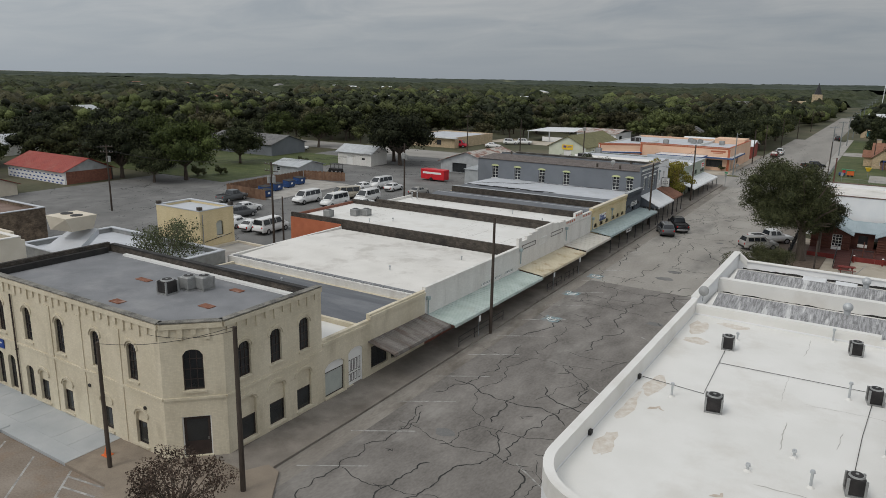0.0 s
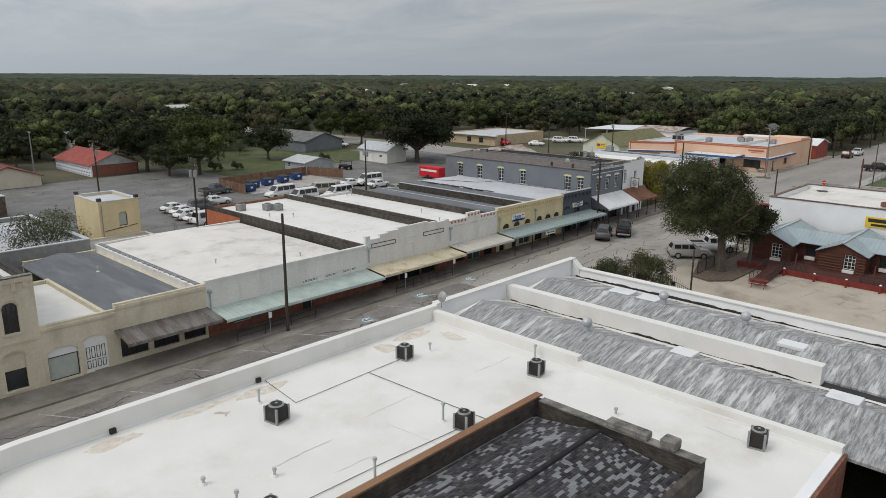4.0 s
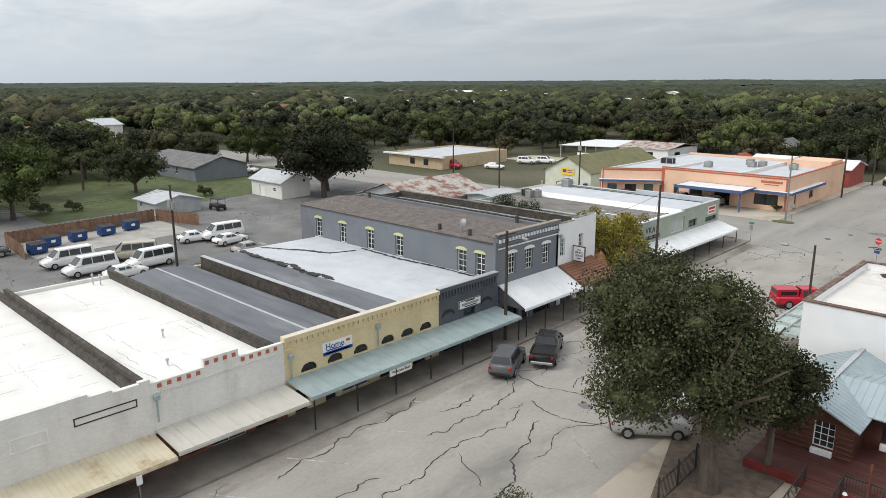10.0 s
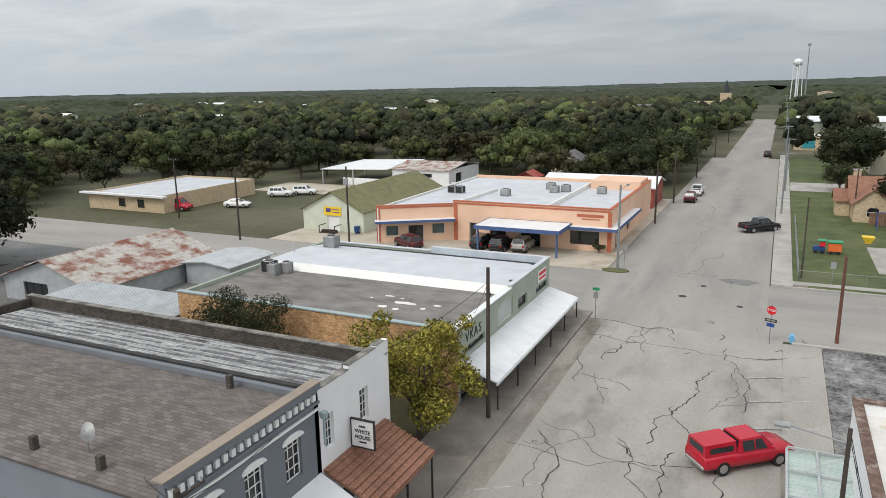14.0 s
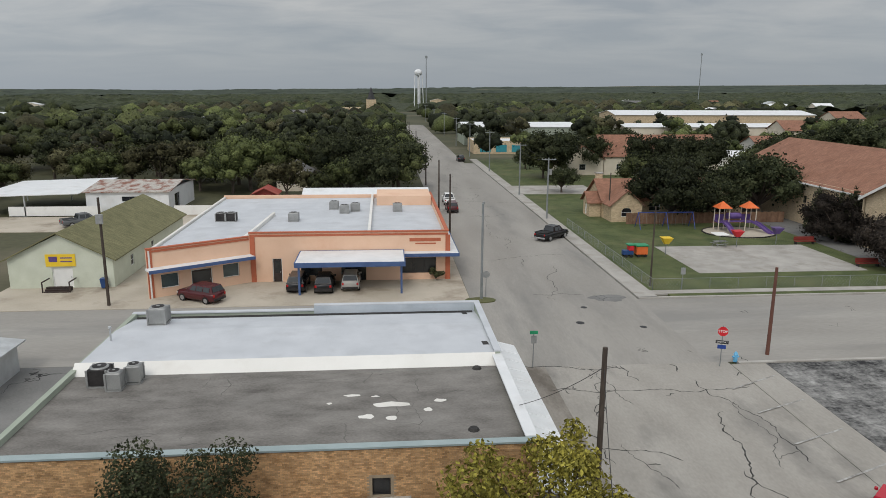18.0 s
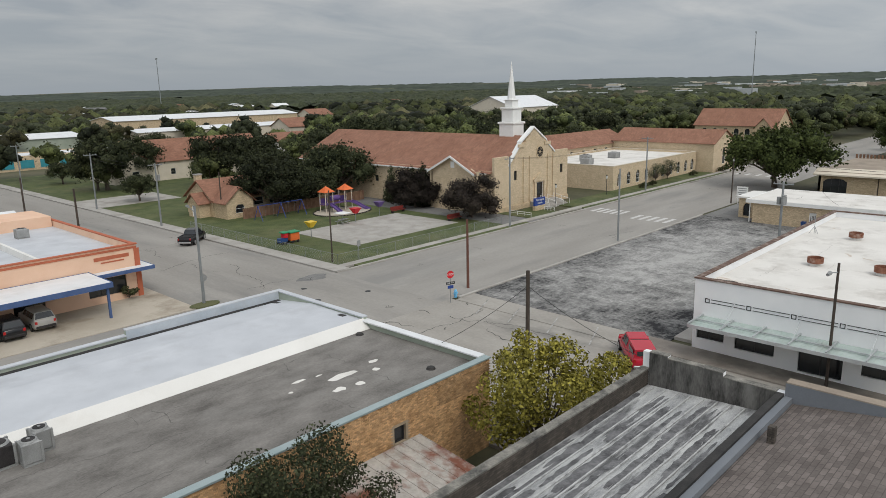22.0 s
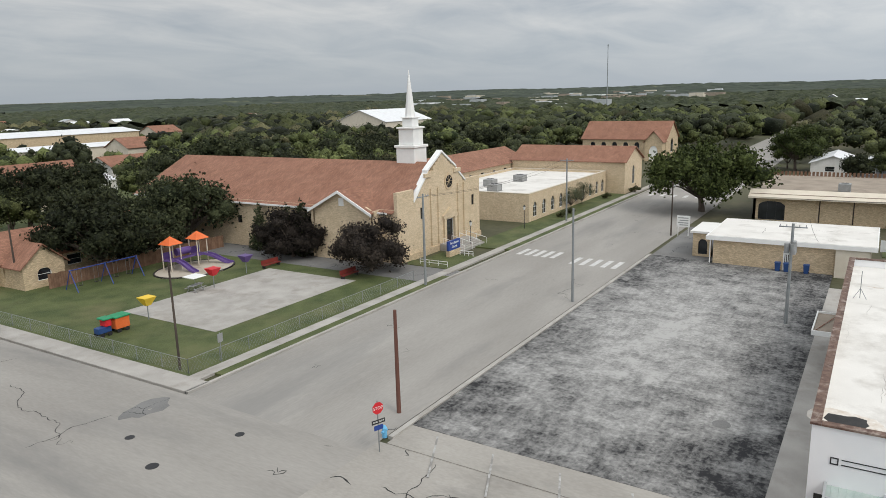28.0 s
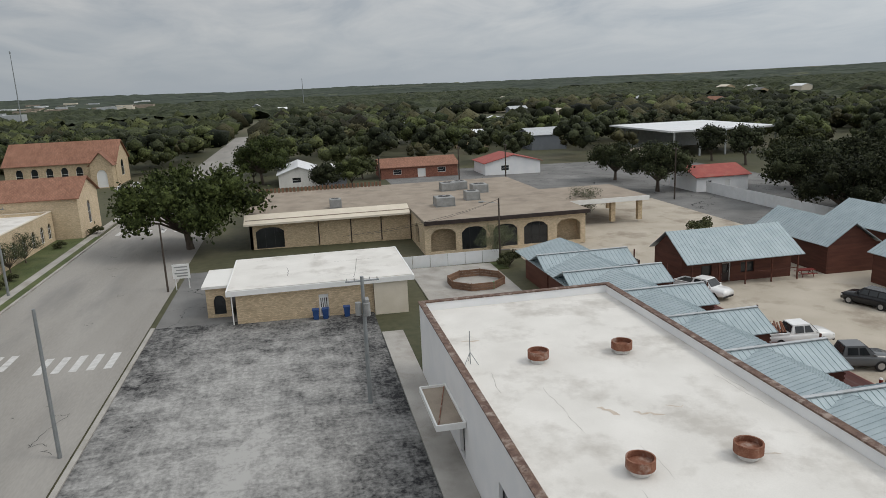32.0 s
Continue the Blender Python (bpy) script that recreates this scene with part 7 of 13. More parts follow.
barn_cabin(40.6, 46.4, 81.4, 94.2, "y", "long log cabin with a covered porch and blue metal roof")
barn_cabin(40, 52, 71.5, 77.5, "x", "log cabin with blue metal roof behind the yard")
barn_cabin(41, 53, 60, 67, "x", "log cabin with blue metal roof at the yard's far side")
barn_cabin(27, 36, 68, 75.5, "x", "log cabin with blue metal roof beside the drive")
for x0, x1 in ((-8.3, 0.5), (2.4, 11.2)):
    t = thing("carport", "low carport with pale blue metal roof", "carport", "carports", at=((x0 + x1) / 2, 72.3, lay(72)))
    metal_slope(t, (x0, 71.4, 2.7), (x1, 71.4, 2.7), (x1, 74.1, 2.2), (x0, 74.1, 2.2))
    metal_slope(t, (x0, 71.39, 2.7), (x1, 71.39, 2.7), (x1, 68.7, 2.3), (x0, 68.7, 2.3))
    part("edge_beam", bx(x0 + 0.1, x1 + 0.5, 73.7, 73.85, 1.95, 2.13), M["log"], t)
    for k in range(4):
        x = x0 + 0.3 + (x1 - x0 - 0.6) * k / 3
        part("post", bx(x - 0.06, x + 0.06, 73.7, 73.82, lay(73), 1.945), M["log"], t)

# ---- peach building and its neighbours ----
peach = thing("peach_building", "peach stucco restaurant building with rust red trim", "building", at=(-45, 182, 0.65))
PZ, PX = 0.35, -33.3
f_h = [(2.3, 3.3, 0.7, 3.2, 0, "brown_door"), (15.8, 19.4, 1.4, 3.1, 0, "dark"), (5.2, 7.4, 1.3, 3.0, 0, "dark"), (9.4, 12.0, 0.7, 3.0, 0, "dark")]
side_wall(peach, (-54.0, 171.3), (PX, 171.3), PZ, 5.9, f_h, "orange")
side_wall(peach, (PX, 171.6), (PX, 200.0), PZ, 5.85, [(3, 4.2, 0.7, 2.9, 0, "brown_door"), (10, 12, 1.5, 2.8, 0, "dark")], "orange")
side_wall(peach, (PX, 200.3), (-62.6, 200.3), PZ, 5.6, [], "orange")
side_wall(peach, (-62.6, 200.0), (-62.6, 165.9), PZ, 5.4, [], "white_paint")
w_p, w_q = (-62.6, 165.9), (-54.0, 171.3)
wl_ = math.hypot(8.6, 5.4)
side_wall(peach, w_p, w_q, PZ, 5.5, [(1.2, 2.9, 1.5, 2.9, 0, "shop"), (4.1, 6.2, 0.7, 2.9, 0, "brown_door"), (7.3, 9.0, 1.6, 3.0, 0, "shop")], "orange")
part("roof", prism(bmesh.new(), [(-62.25, 166.4), (-54.2, 171.65), (PX - 0.31, 171.65), (PX - 0.31, 199.9), (-62.25, 199.9)], 4.95, 5.15), M["silver_roof"], peach, "pale flat roof with air conditioners")
part("coping", bx(-54.0, PX + 0.07, 171.2, 171.62, 5.903, 6.02), M["rust_trim"], peach)
part("coping", bx(PX - 0.32, PX + 0.07, 171.63, 200.0, 5.853, 5.96), M["rust_trim"], peach)
m = on_wall(w_p, w_q)
part("coping", bx(0, wl_, -0.34, 0.08, 5.503, 5.62, m=m), M["rust_trim"], peach)
part("trim_band", bx(-53.9, PX, 171.25, 171.297, 5.55, 5.75), M["rust_trim"], peach)
for x in (-53.9, PX - 0.3):
    part("trim_post", bx(x, x + 0.5, 171.22, 171.295, 0.6, 5.54), M["rust_trim"], peach)
part("trim_post", bx(0.0, 0.5, 0.003, 0.08, 0.6, 5.5, m=m), M["rust_trim"], peach)
part("trim_band", bx(0.5, wl_, 0.003, 0.06, 5.2, 5.4, m=m), M["rust_trim"], peach)
part("eave", bx(-0.2, wl_ + 0.1, 0.003, 1.3, 3.55, 3.72, m=m), M["white_metal"], peach)
part("fascia", bx(-0.2, wl_ + 0.1, 1.302, 1.38, 3.42, 3.74, m=m), M["blue_trim"], peach)
part("eave", bx(-38.2, PX + 1.0, 170.1, 171.29, 3.6, 3.78), M["white_metal"], peach)
part("eave", bx(PX + 0.002, PX + 1.0, 171.3, 186, 3.6, 3.78), M["white_metal"], peach)
part("fascia", bx(-38.2, PX + 1.08, 170.02, 170.098, 3.45, 3.8), M["blue_trim"], peach)
part("fascia", bx(PX + 1.002, PX + 1.08, 170.1, 186, 3.45, 3.8), M["blue_trim"], peach)
part("parapet", bx(-41.8, -41.5, 172, 199.5, 5.15, 5.75), M["white_roof"], peach)
part("roof_block", bx(-41, PX - 0.4, 193, 199.5, 5.152, 6.4), M["orange"], peach)
part("parapet", prism(bmesh.new(), [(-54.6, 171.7), (-54.3, 171.6), (-53.4, 186), (-53.7, 186)], 5.15, 5.55), M["white_roof"], peach)
for a, b, z, h in ((34.9, 35.0, 5.0, 0.3),):
    m2 = on_wall((-54.0, 171.3), (PX, 171.3))
    part("lettering", bx(16.6, 19.9, 0.004, 0.03, 4.85, 5.2, m=m2), M["rust_trim"], peach, "rust red wall lettering, not legible")
    part("lettering", bx(17.2, 19.4, 0.004, 0.03, 4.55, 4.68, m=m2), M["rust_trim"], peach)
cc = thing("drive_canopy", "flat white canopy with blue fascia over parked cars", "canopy", at=(-43.3, 169, 0.65))
part("roof_sheet", bx(-48.7, -38.1, 165.9, 171.2, 3.85, 4.0), M["white_metal"], cc)
part("fascia", ring([(-48.8, 165.8), (-38.0, 165.8), (-38.0, 171.25), (-48.8, 171.25)], 0.09, 3.55, 4.02), M["blue_trim"], cc)
for x in (-48.4, -38.4):
    part("post", bx(x - 0.1, x + 0.1, 166.1, 166.3, 0.7, 3.84), M["blue_trim"], cc)
hall_g = house("green_hall", "pale green clapboard hall with olive shingle roof", -77.6, -67.4, 170.4, 196, 3.1, 2.6, "y", "pale_green", "shingle_olive", "hall", holes={"S": [(4.2, 6.2, 0.1, 2.2, 0)], "E": [(5, 6, 1, 2.2, 0), (12, 13, 1, 2.2, 0)]})
sign_board("yellow_banner", "yellow banner with purple emblem over the door", (-73.9, 170.4), (-71.0, 170.4), 2.95, 4.2, "sign_yellow", bars=((0.12, 0.4, 0.6, 0.55, "purple"), (0.5, 0.9, 0.7, 0.12, "purple"), (0.5, 0.9, 0.4, 0.12, "purple")))
st = thing("porch_steps", "dark wooden porch steps with railings", "steps", at=(-72.4, 169.5, 0.65))
for k in range(3):
    part("tread", bx(-73.6, -71.2, 168.6 + 0.3 * k, 168.95 + 0.3 * k, 0.65, 0.8 + 0.15 * k), M["dark_wood"], st)
for x in (-73.7, -71.1):
    part("railing", bx(x - 0.05, x + 0.05, 168.6, 170.3, 1.7, 1.8), M["dark_wood"], st)
    part("railing_post", bx(x - 0.05, x + 0.05, 168.6, 168.7, 0.65, 1.7), M["dark_wood"], st)
wh = thing("metal_warehouse", "white metal warehouse with rust-stained roof", "warehouse", at=(-80, 222, 0.65))
side_wall(wh, (-87.2, 214), (-74.4, 214), 0.3, 4.3, [(5.5, 9, 2.7, 3.5, 0, "dark")], "white_metal")
side_wall(wh, (-74.4, 214.3), (-74.4, 229), 0.3, 4.3, [(3, 6, 0.7, 3.4, 0, "dark")], "white_metal")
side_wall(wh, (-74.4, 229.3), (-87.2, 229.3), 0.3, 4.3, [], "white_metal")
side_wall(wh, (-87.2, 229), (-87.2, 214.3), 0.3, 4.3, [], "white_metal")
hump(wh, -87.6, -74, 213.6, 229.7, 4.32, 5.3, "rust_metal")
bm = bmesh.new()
solid(bm, (-104, 212.5, 3.8), (-87.7, 212.5, 4.25), (-87.7, 230, 4.6), (-104, 230, 4.1), 0.1)
part("lean_to_roof", bm, M["white_metal"], wh)
for x, y in ((-103.6, 212.8), (-96, 212.8), (-103.6, 229.6), (-96, 229.6)):
    part("post", bx(x - 0.1, x + 0.1, y - 0.1, y + 0.1, 0.4, 3.95), M["galv"], wh)
rs = house("red_shed", "small red wooden shed", -62, -58.2, 219, 223, 2.4, 0.9, "y", "red_wood", "red_roof", "shed", holes={"S": [(1.4, 2.4, 0.05, 1.9, 0)]})
house("beige_cottage", "small beige cottage with brown roof", -61, -54.6, 239, 246, 3.6, 1.8, "y", "beige", "shingle_gray", "house", holes={"S": [(2.4, 3.6, 1.2, 2.4, 0)], "E": [(2, 3, 1.2, 2.4, 0)]})
house("long_store", "long low store with white ribbed roof and red front", -52, -33.5, 204, 214, 3.4, 1.2, "x", "red_roof", "white_metal", "store")
sheet("white_drive", "pale gravel drive behind the hall", -112, -66, 200, 212, 0.02, "yard", 0.2)
wf = thing("white_fence", "low white panel fence before the warehouse", "fence", at=(-80, 212.8, 0.65))
for k in range(13):
    x = -98.5 + 2.8 * k
    if not -87 < x < -74.5:
        part("panel", bx(x, x + 2.78, 212.7, 212.78, 0.7, 2.2), M["white"], wf)
tb = thing("tan_clinic", "low tan brick building with flat pale roof", "building", at=(-117, 184, 0.65))
shell(tb, -126, -108, 173, 196, C4(3.6), 3.3, C4("tan_brick"), "silver_roof", base=0.3)
part("eave", bx(-127, -107, 172, 172.97, 3.3, 3.6), M["white_metal"], tb)
for a, b in ((-118.5, -117), (-114, -112.5)):
    window(tb, (-126, 173), (-108, 173), (a + 126, b + 126, 1.3, 2.7), depth=-0.05, frame_mat="dark_wood")
rm = thing("rusty_barn", "old barn with red rusted corrugated roof", "barn", at=(-81, 141, lay(141)))
side_wall(rm, (-86.4, 131.4), (-73.2, 131.4), -0.2, 2.6, [(3, 6.6, 0.3, 2.3, 0, "dark")], "galv")
side_wall(rm, (-73.2, 131.7), (-73.2, 147), -0.2, 2.6, [], "galv")
side_wall(rm, (-73.2, 147.3), (-86.4, 147.3), -0.2, 2.6, [], "galv")
side_wall(rm, (-86.4, 147), (-86.4, 131.7), -0.2, 2.6, [], "galv")
gable_end(rm, -86.4, -73.2, 131.4, 147.3, -0.2, 2.602, 4.7, "galv", "y")
metal_slope(rm, (-79.8, 130.8, 4.9), (-79.8, 147.9, 4.9), (-72.7, 147.9, 2.5), (-72.7, 130.8, 2.5), "rust_metal", 0.7)
metal_slope(rm, (-79.8, 130.8, 4.9), (-79.8, 147.9, 4.9), (-86.9, 147.9, 2.5), (-86.9, 130.8, 2.5), "rust_metal", 0.7)
house("grey_shed", "small grey shed with flat metal roof", -72.6, -66.5, 142.4, 149, 2.2, 0.35, "y", "galv", "galv", "shed")
rb = thing("rear_annexe", "low annexe with a ribbed grey metal roof behind the white building", "building", at=(-68, 122, lay(122)))
shell(rb, -72.4, -57.4, 118, 130.4, C4(3.0), 2.6, C4("galv"), "gravel_roof")
metal_slope(rb, (-72.6, 130.6, 3.7), (-57.4, 130.6, 3.7), (-57.4, 117.8, 3.15), (-72.6, 117.8, 3.15), "galv", 0.3)

# ---- church block ----
church = thing("church", "buff brick church with red-brown roof, gabled front and white steeple", "church", at=(33.5, 190, 0.65))
X0, X1, CY = 23.4, 43.8, 172.0
cf = [(5.0, 5.8, 5.4, 6.9, 0.0, "dark"), (18.1, 18.9, 5.4, 6.9, 0.0, "dark"), (10.9, 13.1, 1.3, 4.4, 0, "brown_door")]
side_wall(church, (X0, CY), (X1, CY), 0.3, 9.4, cf, "buff_brick", 0.5, steps=((0, 9.4), (3.6, 7.9), (3.9, 8.3), (4.4, 8.8), (4.9, 9.4), (5.5, 10.0), (6.1, 10.6), (6.7, 11.3), (8.2, 11.9), (8.8, 12.3), (9.4, 12.8), (9.9, 13.2), (10.2, 13.5), (10.7, 13.1), (11.2, 12.7), (11.8, 12.2), (12.4, 11.8), (13.8, 11.2), (14.4, 10.5), (15.0, 9.9), (15.6, 9.3), (16.2, 9.4)))
for s, a, b in ((6.6, 11.25, 13.75), (14.0, 13.75, 11.25)):
    pass
bm = bmesh.new()
for (xa, za), (xb, zb) in (((X0 + 3.5, 8.1), (X0 + 6.7, 11.3)), ((X0 + 6.6, 11.5), (X0 + 10.25, 13.8)), ((X0 + 10.25, 13.8), (X0 + 13.9, 11.5)), ((X0 + 13.8, 11.3), (X0 + 16.3, 9.4))):
    v = [bm.verts.new(c) for c in ((xa, CY - 0.15, za), (xb, CY - 0.15, zb), (xb, CY + 0.65, zb), (xa, CY + 0.65, za))]
    w = [bm.verts.new((c.co.x, c.co.y, c.co.z - 0.3)) for c in v]
    bm.faces.new(v), bm.faces.new(w[::-1])
    for i in range(4):
        bm.faces.new((v[i], w[i], w[(i + 1) % 4], v[(i + 1) % 4]))
bmesh.ops.recalc_face_normals(bm, faces=bm.faces[:])
part("raking_cornice", bm, M["white"], church)
mf = on_wall((X0, CY), (X1, CY))
for s in (7.3, 9.0, 15.0 - 0.9, 15.9 - 0.2):
    part("pilaster", bx(s, s + 0.45, 0.003, 0.2, 1.6, 9.0, m=mf), M["buff_brick"], church)
part("plinth", bx(0.0, X1 - X0, 0.003, 0.25, 0.4, 1.4, m=mf), M["tan_brick"], church)
part("capital_band", bx(5.9, 7.6, 0.003, 0.22, 10.6, 11.1, m=mf), M["buff_brick"], church)
part("capital_band", bx(13.2, 14.9, 0.003, 0.22, 10.6, 11.1, m=mf), M["buff_brick"], church)
part("round_window", rd((X0 + 12.0, CY - 0.04, 9.5), (X0 + 12.0, CY - 0.001, 9.5), 0.85, n=24), M["glass"], church)
bm = bmesh.new()
for k in range(24):
    a0, a1 = 6.2832 * k / 24, 6.2832 * (k + 1) / 24
    c = [(X0 + 12.0 + r * math.cos(a), y, 9.5 + r * math.sin(a)) for r, y in ((0.85, CY - 0.1), (1.12, CY - 0.1), (1.12, CY - 0.002), (0.85, CY - 0.002)) for a in (a0, a1)]
    vs = [bm.verts.new(q) for q in c]
    for f in ((0, 1, 3, 2), (2, 3, 5, 4), (6, 7, 1, 0)):
        bm.faces.new([vs[i] for i in f])
bmesh.ops.recalc_face_normals(bm, faces=bm.faces[:])
part("window_surround", bm, M["tan_brick"], church)
bm = bmesh.new()
for a in range(4):
    d = Vector((math.cos(a * math.pi / 4), 0, math.sin(a * math.pi / 4))) * 0.84
    rod(bm, Vector((X0 + 12.0, CY - 0.06, 9.5)) - d, Vector((X0 + 12.0, CY - 0.06, 9.5)) + d, 0.03, n=5)
part("tracery", bm, M["tan_brick"], church)
bm = bmesh.new()
for s0, s1, z0, z1 in ((10.4, 10.9, 1.3, 4.6), (13.1, 13.6, 1.3, 4.6), (10.2, 13.8, 4.6, 5.0)):
    box(bm, s0, s1, 0.003, 0.25, z0, z1, m=mf)
v = [bm.verts.new(mf @ Vector(c)) for c in ((10.1, 0.003, 5.0), (13.9, 0.003, 5.0), (12.0, 0.003, 6.0), (10.1, 0.28, 5.0), (13.9, 0.28, 5.0), (12.0, 0.28, 6.0))]
for f in ((3, 4, 5), (0, 3, 5, 2), (4, 1, 2, 5)):
    bm.faces.new([v[i] for i in f])
bmesh.ops.recalc_face_normals(bm, faces=bm.faces[:])
part("door_surround", bm, M["buff_brick"], church)
side_wall(church, (X1, CY + 0.5), (X1, 222), 0.3, 7.3, [(6 + 6 * k, 7 + 6 * k, 3.6, 5.0, 0, "dark") for k in range(6)], "buff_brick")
side_wall(church, (X0, 222), (X0, CY + 0.5), 0.3, 7.3, [(222 - y - 1.0, 222 - y, 3.9, 5.0, 0, "dark") for y in (192.0, 185.5, 199, 206)], "buff_brick")
side_wall(church, (X1, 222.3), (X0, 222.3), 0.3, 7.3, [], "buff_brick")
gable(church, X0, X1, CY + 1.0, 222, 7.0, 12.2, "y", "shingle_brown", over=0.55)
part("gutter", bx(X0 - 0.68, X0 - 0.55, CY + 1.2, 222, 6.8, 7.02), M["white"], church)
sg = part("side_gable", wall((X0 - 1.2, 184.2), (X0 - 1.2, 175.2), 0.3, 7.3, [], 0.3), M["buff_brick"], church)
bm = bmesh.new()
v = [bm.verts.new(c) for c in ((X0 - 1.2, 184.2, 7.3), (X0 - 1.2, 175.2, 7.3), (X0 - 1.2, 179.7, 9.4), (X0 - 0.9, 184.2, 7.3), (X0 - 0.9, 175.2, 7.3), (X0 - 0.9, 179.7, 9.4))]
for f in ((0, 1, 2), (5, 4, 3), (0, 2, 5, 3), (1, 4, 5, 2)):
    bm.faces.new([v[i] for i in f])
part("side_gable_top", bm, M["buff_brick"], church)
for a, b in (((X0 - 1.2, 184.5), (X0 - 0.0, 184.5)), ((X0, 174.9), (X0 - 1.2, 174.9))):
    part("side_return", wall(a, b, 0.3, 7.2, [], 0.3), M["buff_brick"], church)
bm = bmesh.new()
solid(bm, (X0 - 1.8, 174.7, 7.0), (X0 + 6.5, 174.7, 7.0), (X0 + 6.5, 179.7, 9.6), (X0 - 1.8, 179.7, 9.6), 0.15)
solid(bm, (X0 - 1.8, 179.7, 9.6), (X0 + 6.5, 179.7, 9.6), (X0 + 6.5, 184.7, 7.0), (X0 - 1.8, 184.7, 7.0), 0.15)
part("roof", bm, M["shingle_brown"], church)
bm = bmesh.new()
for (ya, za), (yb, zb) in (((174.6, 6.95), (179.7, 9.6)), ((179.7, 9.6), (184.8, 6.95))):
    v = [bm.verts.new(c) for c in ((X0 - 1.95, ya, za), (X0 - 1.95, yb, zb), (X0 - 1.95, yb, zb - 0.35), (X0 - 1.95, ya, za - 0.35))]
    w = [bm.verts.new((c.co.x + 0.14, c.co.y, c.co.z)) for c in v]
    bm.faces.new(v), bm.faces.new(w[::-1])
    for i in range(4):
        bm.faces.new((v[i], w[i], w[(i + 1) % 4], v[(i + 1) % 4]))
bmesh.ops.recalc_face_normals(bm, faces=bm.faces[:])
part("bargeboard", bm, M["white"], church)
part("gable_vent", bx(X0 - 1.24, X0 - 1.202, 179.3, 180.1, 7.6, 8.6), M["white"], church)
SXc, SYc = 34.6, 177.3
for nm, w, z0, z1 in (("steeple_base", 2.6, 10.2, 14.0), ("steeple_moulding", 2.95, 14.003, 14.35), ("steeple_stage", 2.1, 14.353, 16.5), ("steeple_moulding", 2.45, 16.503, 16.75), ("steeple_stage", 1.4, 16.753, 17.9), ("steeple_moulding", 1.7, 17.903, 18.05)):
    part(nm, soft_box(SXc - w * 0.57, SXc + w * 0.57, SYc - w * 0.57, SYc + w * 0.57, z0, z1, 0.05), M["white"], church)
part("spire", rd((SXc, SYc, 18.053), (SXc, SYc, 24.2), 0.72, 0.04, 8), M["white"], church)
steps = thing("church_steps", "concrete steps with white railings before the church door", "steps", at=(36, 169, 0.65))
for k in range(5):
    part("step", bx(32.4, 38.6, 168.4 + 0.4 * k, 171.7, 0.79 + 0.14 * k if k else 0.6, 0.93 + 0.14 * k), M["concrete"], steps)
for x in (32.5, 34.6, 36.6, 38.5):
    part("railing", rd((x, 168.0, 1.6), (x, 171.2, 2.3), 0.035), M["white"], steps)
    for y, z in ((168.0, 1.6), (169.6, 1.95), (171.2, 2.3)):
        part("railing_post", rd((x, y, 0.7), (x, y, z), 0.03, n=6), M["white"], steps)
for x, y0, y1 in ((24.4, 165.7, 169.6), (30.6, 165.7, 167.6)):
    t = thing("lawn_rail", "low white tubular rail beside the lawn", "railing", "white lawn rails", at=(x, y0, 0.65))
    part("rail", rd((x, y0, 1.35), (x, y1, 1.35), 0.035), M["white"], t)
    part("rail", rd((x, y0, 1.05), (x, y1, 1.05), 0.03), M["white"], t)
    for k in range(4):
        y = y0 + (y1 - y0) * k / 3
        part("rail_post", rd((x, y, 0.65), (x, y, 1.4), 0.035), M["white"], t)
cs = thing("church_sign", "blue church name sign on a brick plinth", "sign", at=(30.2, 168.4, 0.65))
part("plinth", soft_box(28.9, 31.6, 168.1, 168.7, 0.7, 1.5, 0.03), M["tan_brick"], cs)
part("board", soft_box(28.8, 31.7, 168.2, 168.5, 1.52, 2.75, 0.03), M["sign_blue"], cs)
ms = on_wall((28.8, 168.2), (31.7, 168.2))
letters("First Baptist", cs, "white", 0.42, ms @ Matrix.Translation((1.45, 0.01, 2.42)))
letters("Church", cs, "white", 0.42, ms @ Matrix.Translation((1.45, 0.01, 1.92)))
hall = thing("church_hall", "buff brick church hall with arched windows and flat white roof", "building", at=(72, 176, 0.65))
hx = 55.8
side_wall(hall, (hx, 169.7), (92, 169.7), 0.3, 5.2, [(x - hx, x - hx + 1.5, 1.3, 3.7, 0.7, "arched_tall") for x in (57.4, 61.0, 64.6, 68.2, 71.8, 75.4, 79.0, 82.6, 86.2, 89.4)], "buff_brick")
side_wall(hall, (92, 170), (92, 190), 0.3, 5.2, [], "buff_brick")
side_wall(hall, (92, 190.3), (hx, 190.3), 0.3, 5.2, [], "buff_brick")
side_wall(hall, (hx, 190), (hx, 170), 0.3, 5.2, [], "buff_brick")
part("roof", bx(hx + 0.31, 91.69, 170.01, 189.99, 4.6, 4.8), M["old_white_roof"], hall, "flat white roof with grey puddle stains")
part("coping", ring([(hx - 0.05, 169.65), (92.05, 169.65), (92.05, 190.35), (hx - 0.05, 190.35)], 0.4, 5.203, 5.28), M["beige"], hall)
house("church_wing", "two-storey buff brick wing with red-brown roof", 50, 100, 191, 202, 5.8, 2.6, "x", "buff_brick", "shingle_brown", "building", holes={"S": [(4 + 5 * k, 5.2 + 5 * k, 3.4, 4.8, 0) for k in range(9)], "W": [(2, 3.2, 3.2, 4.6, 0), (6, 7.2, 3.2, 4.6, 0)]})
house("church_wing", "tall buff brick gabled wing with arched window", 92.5, 104, 166.0, 190.7, 6.4, 2.6, "y", "buff_brick", "shingle_brown", "building", holes={"S": [(5, 6.6, 1.5, 5.2, 0.8)], "W": []})
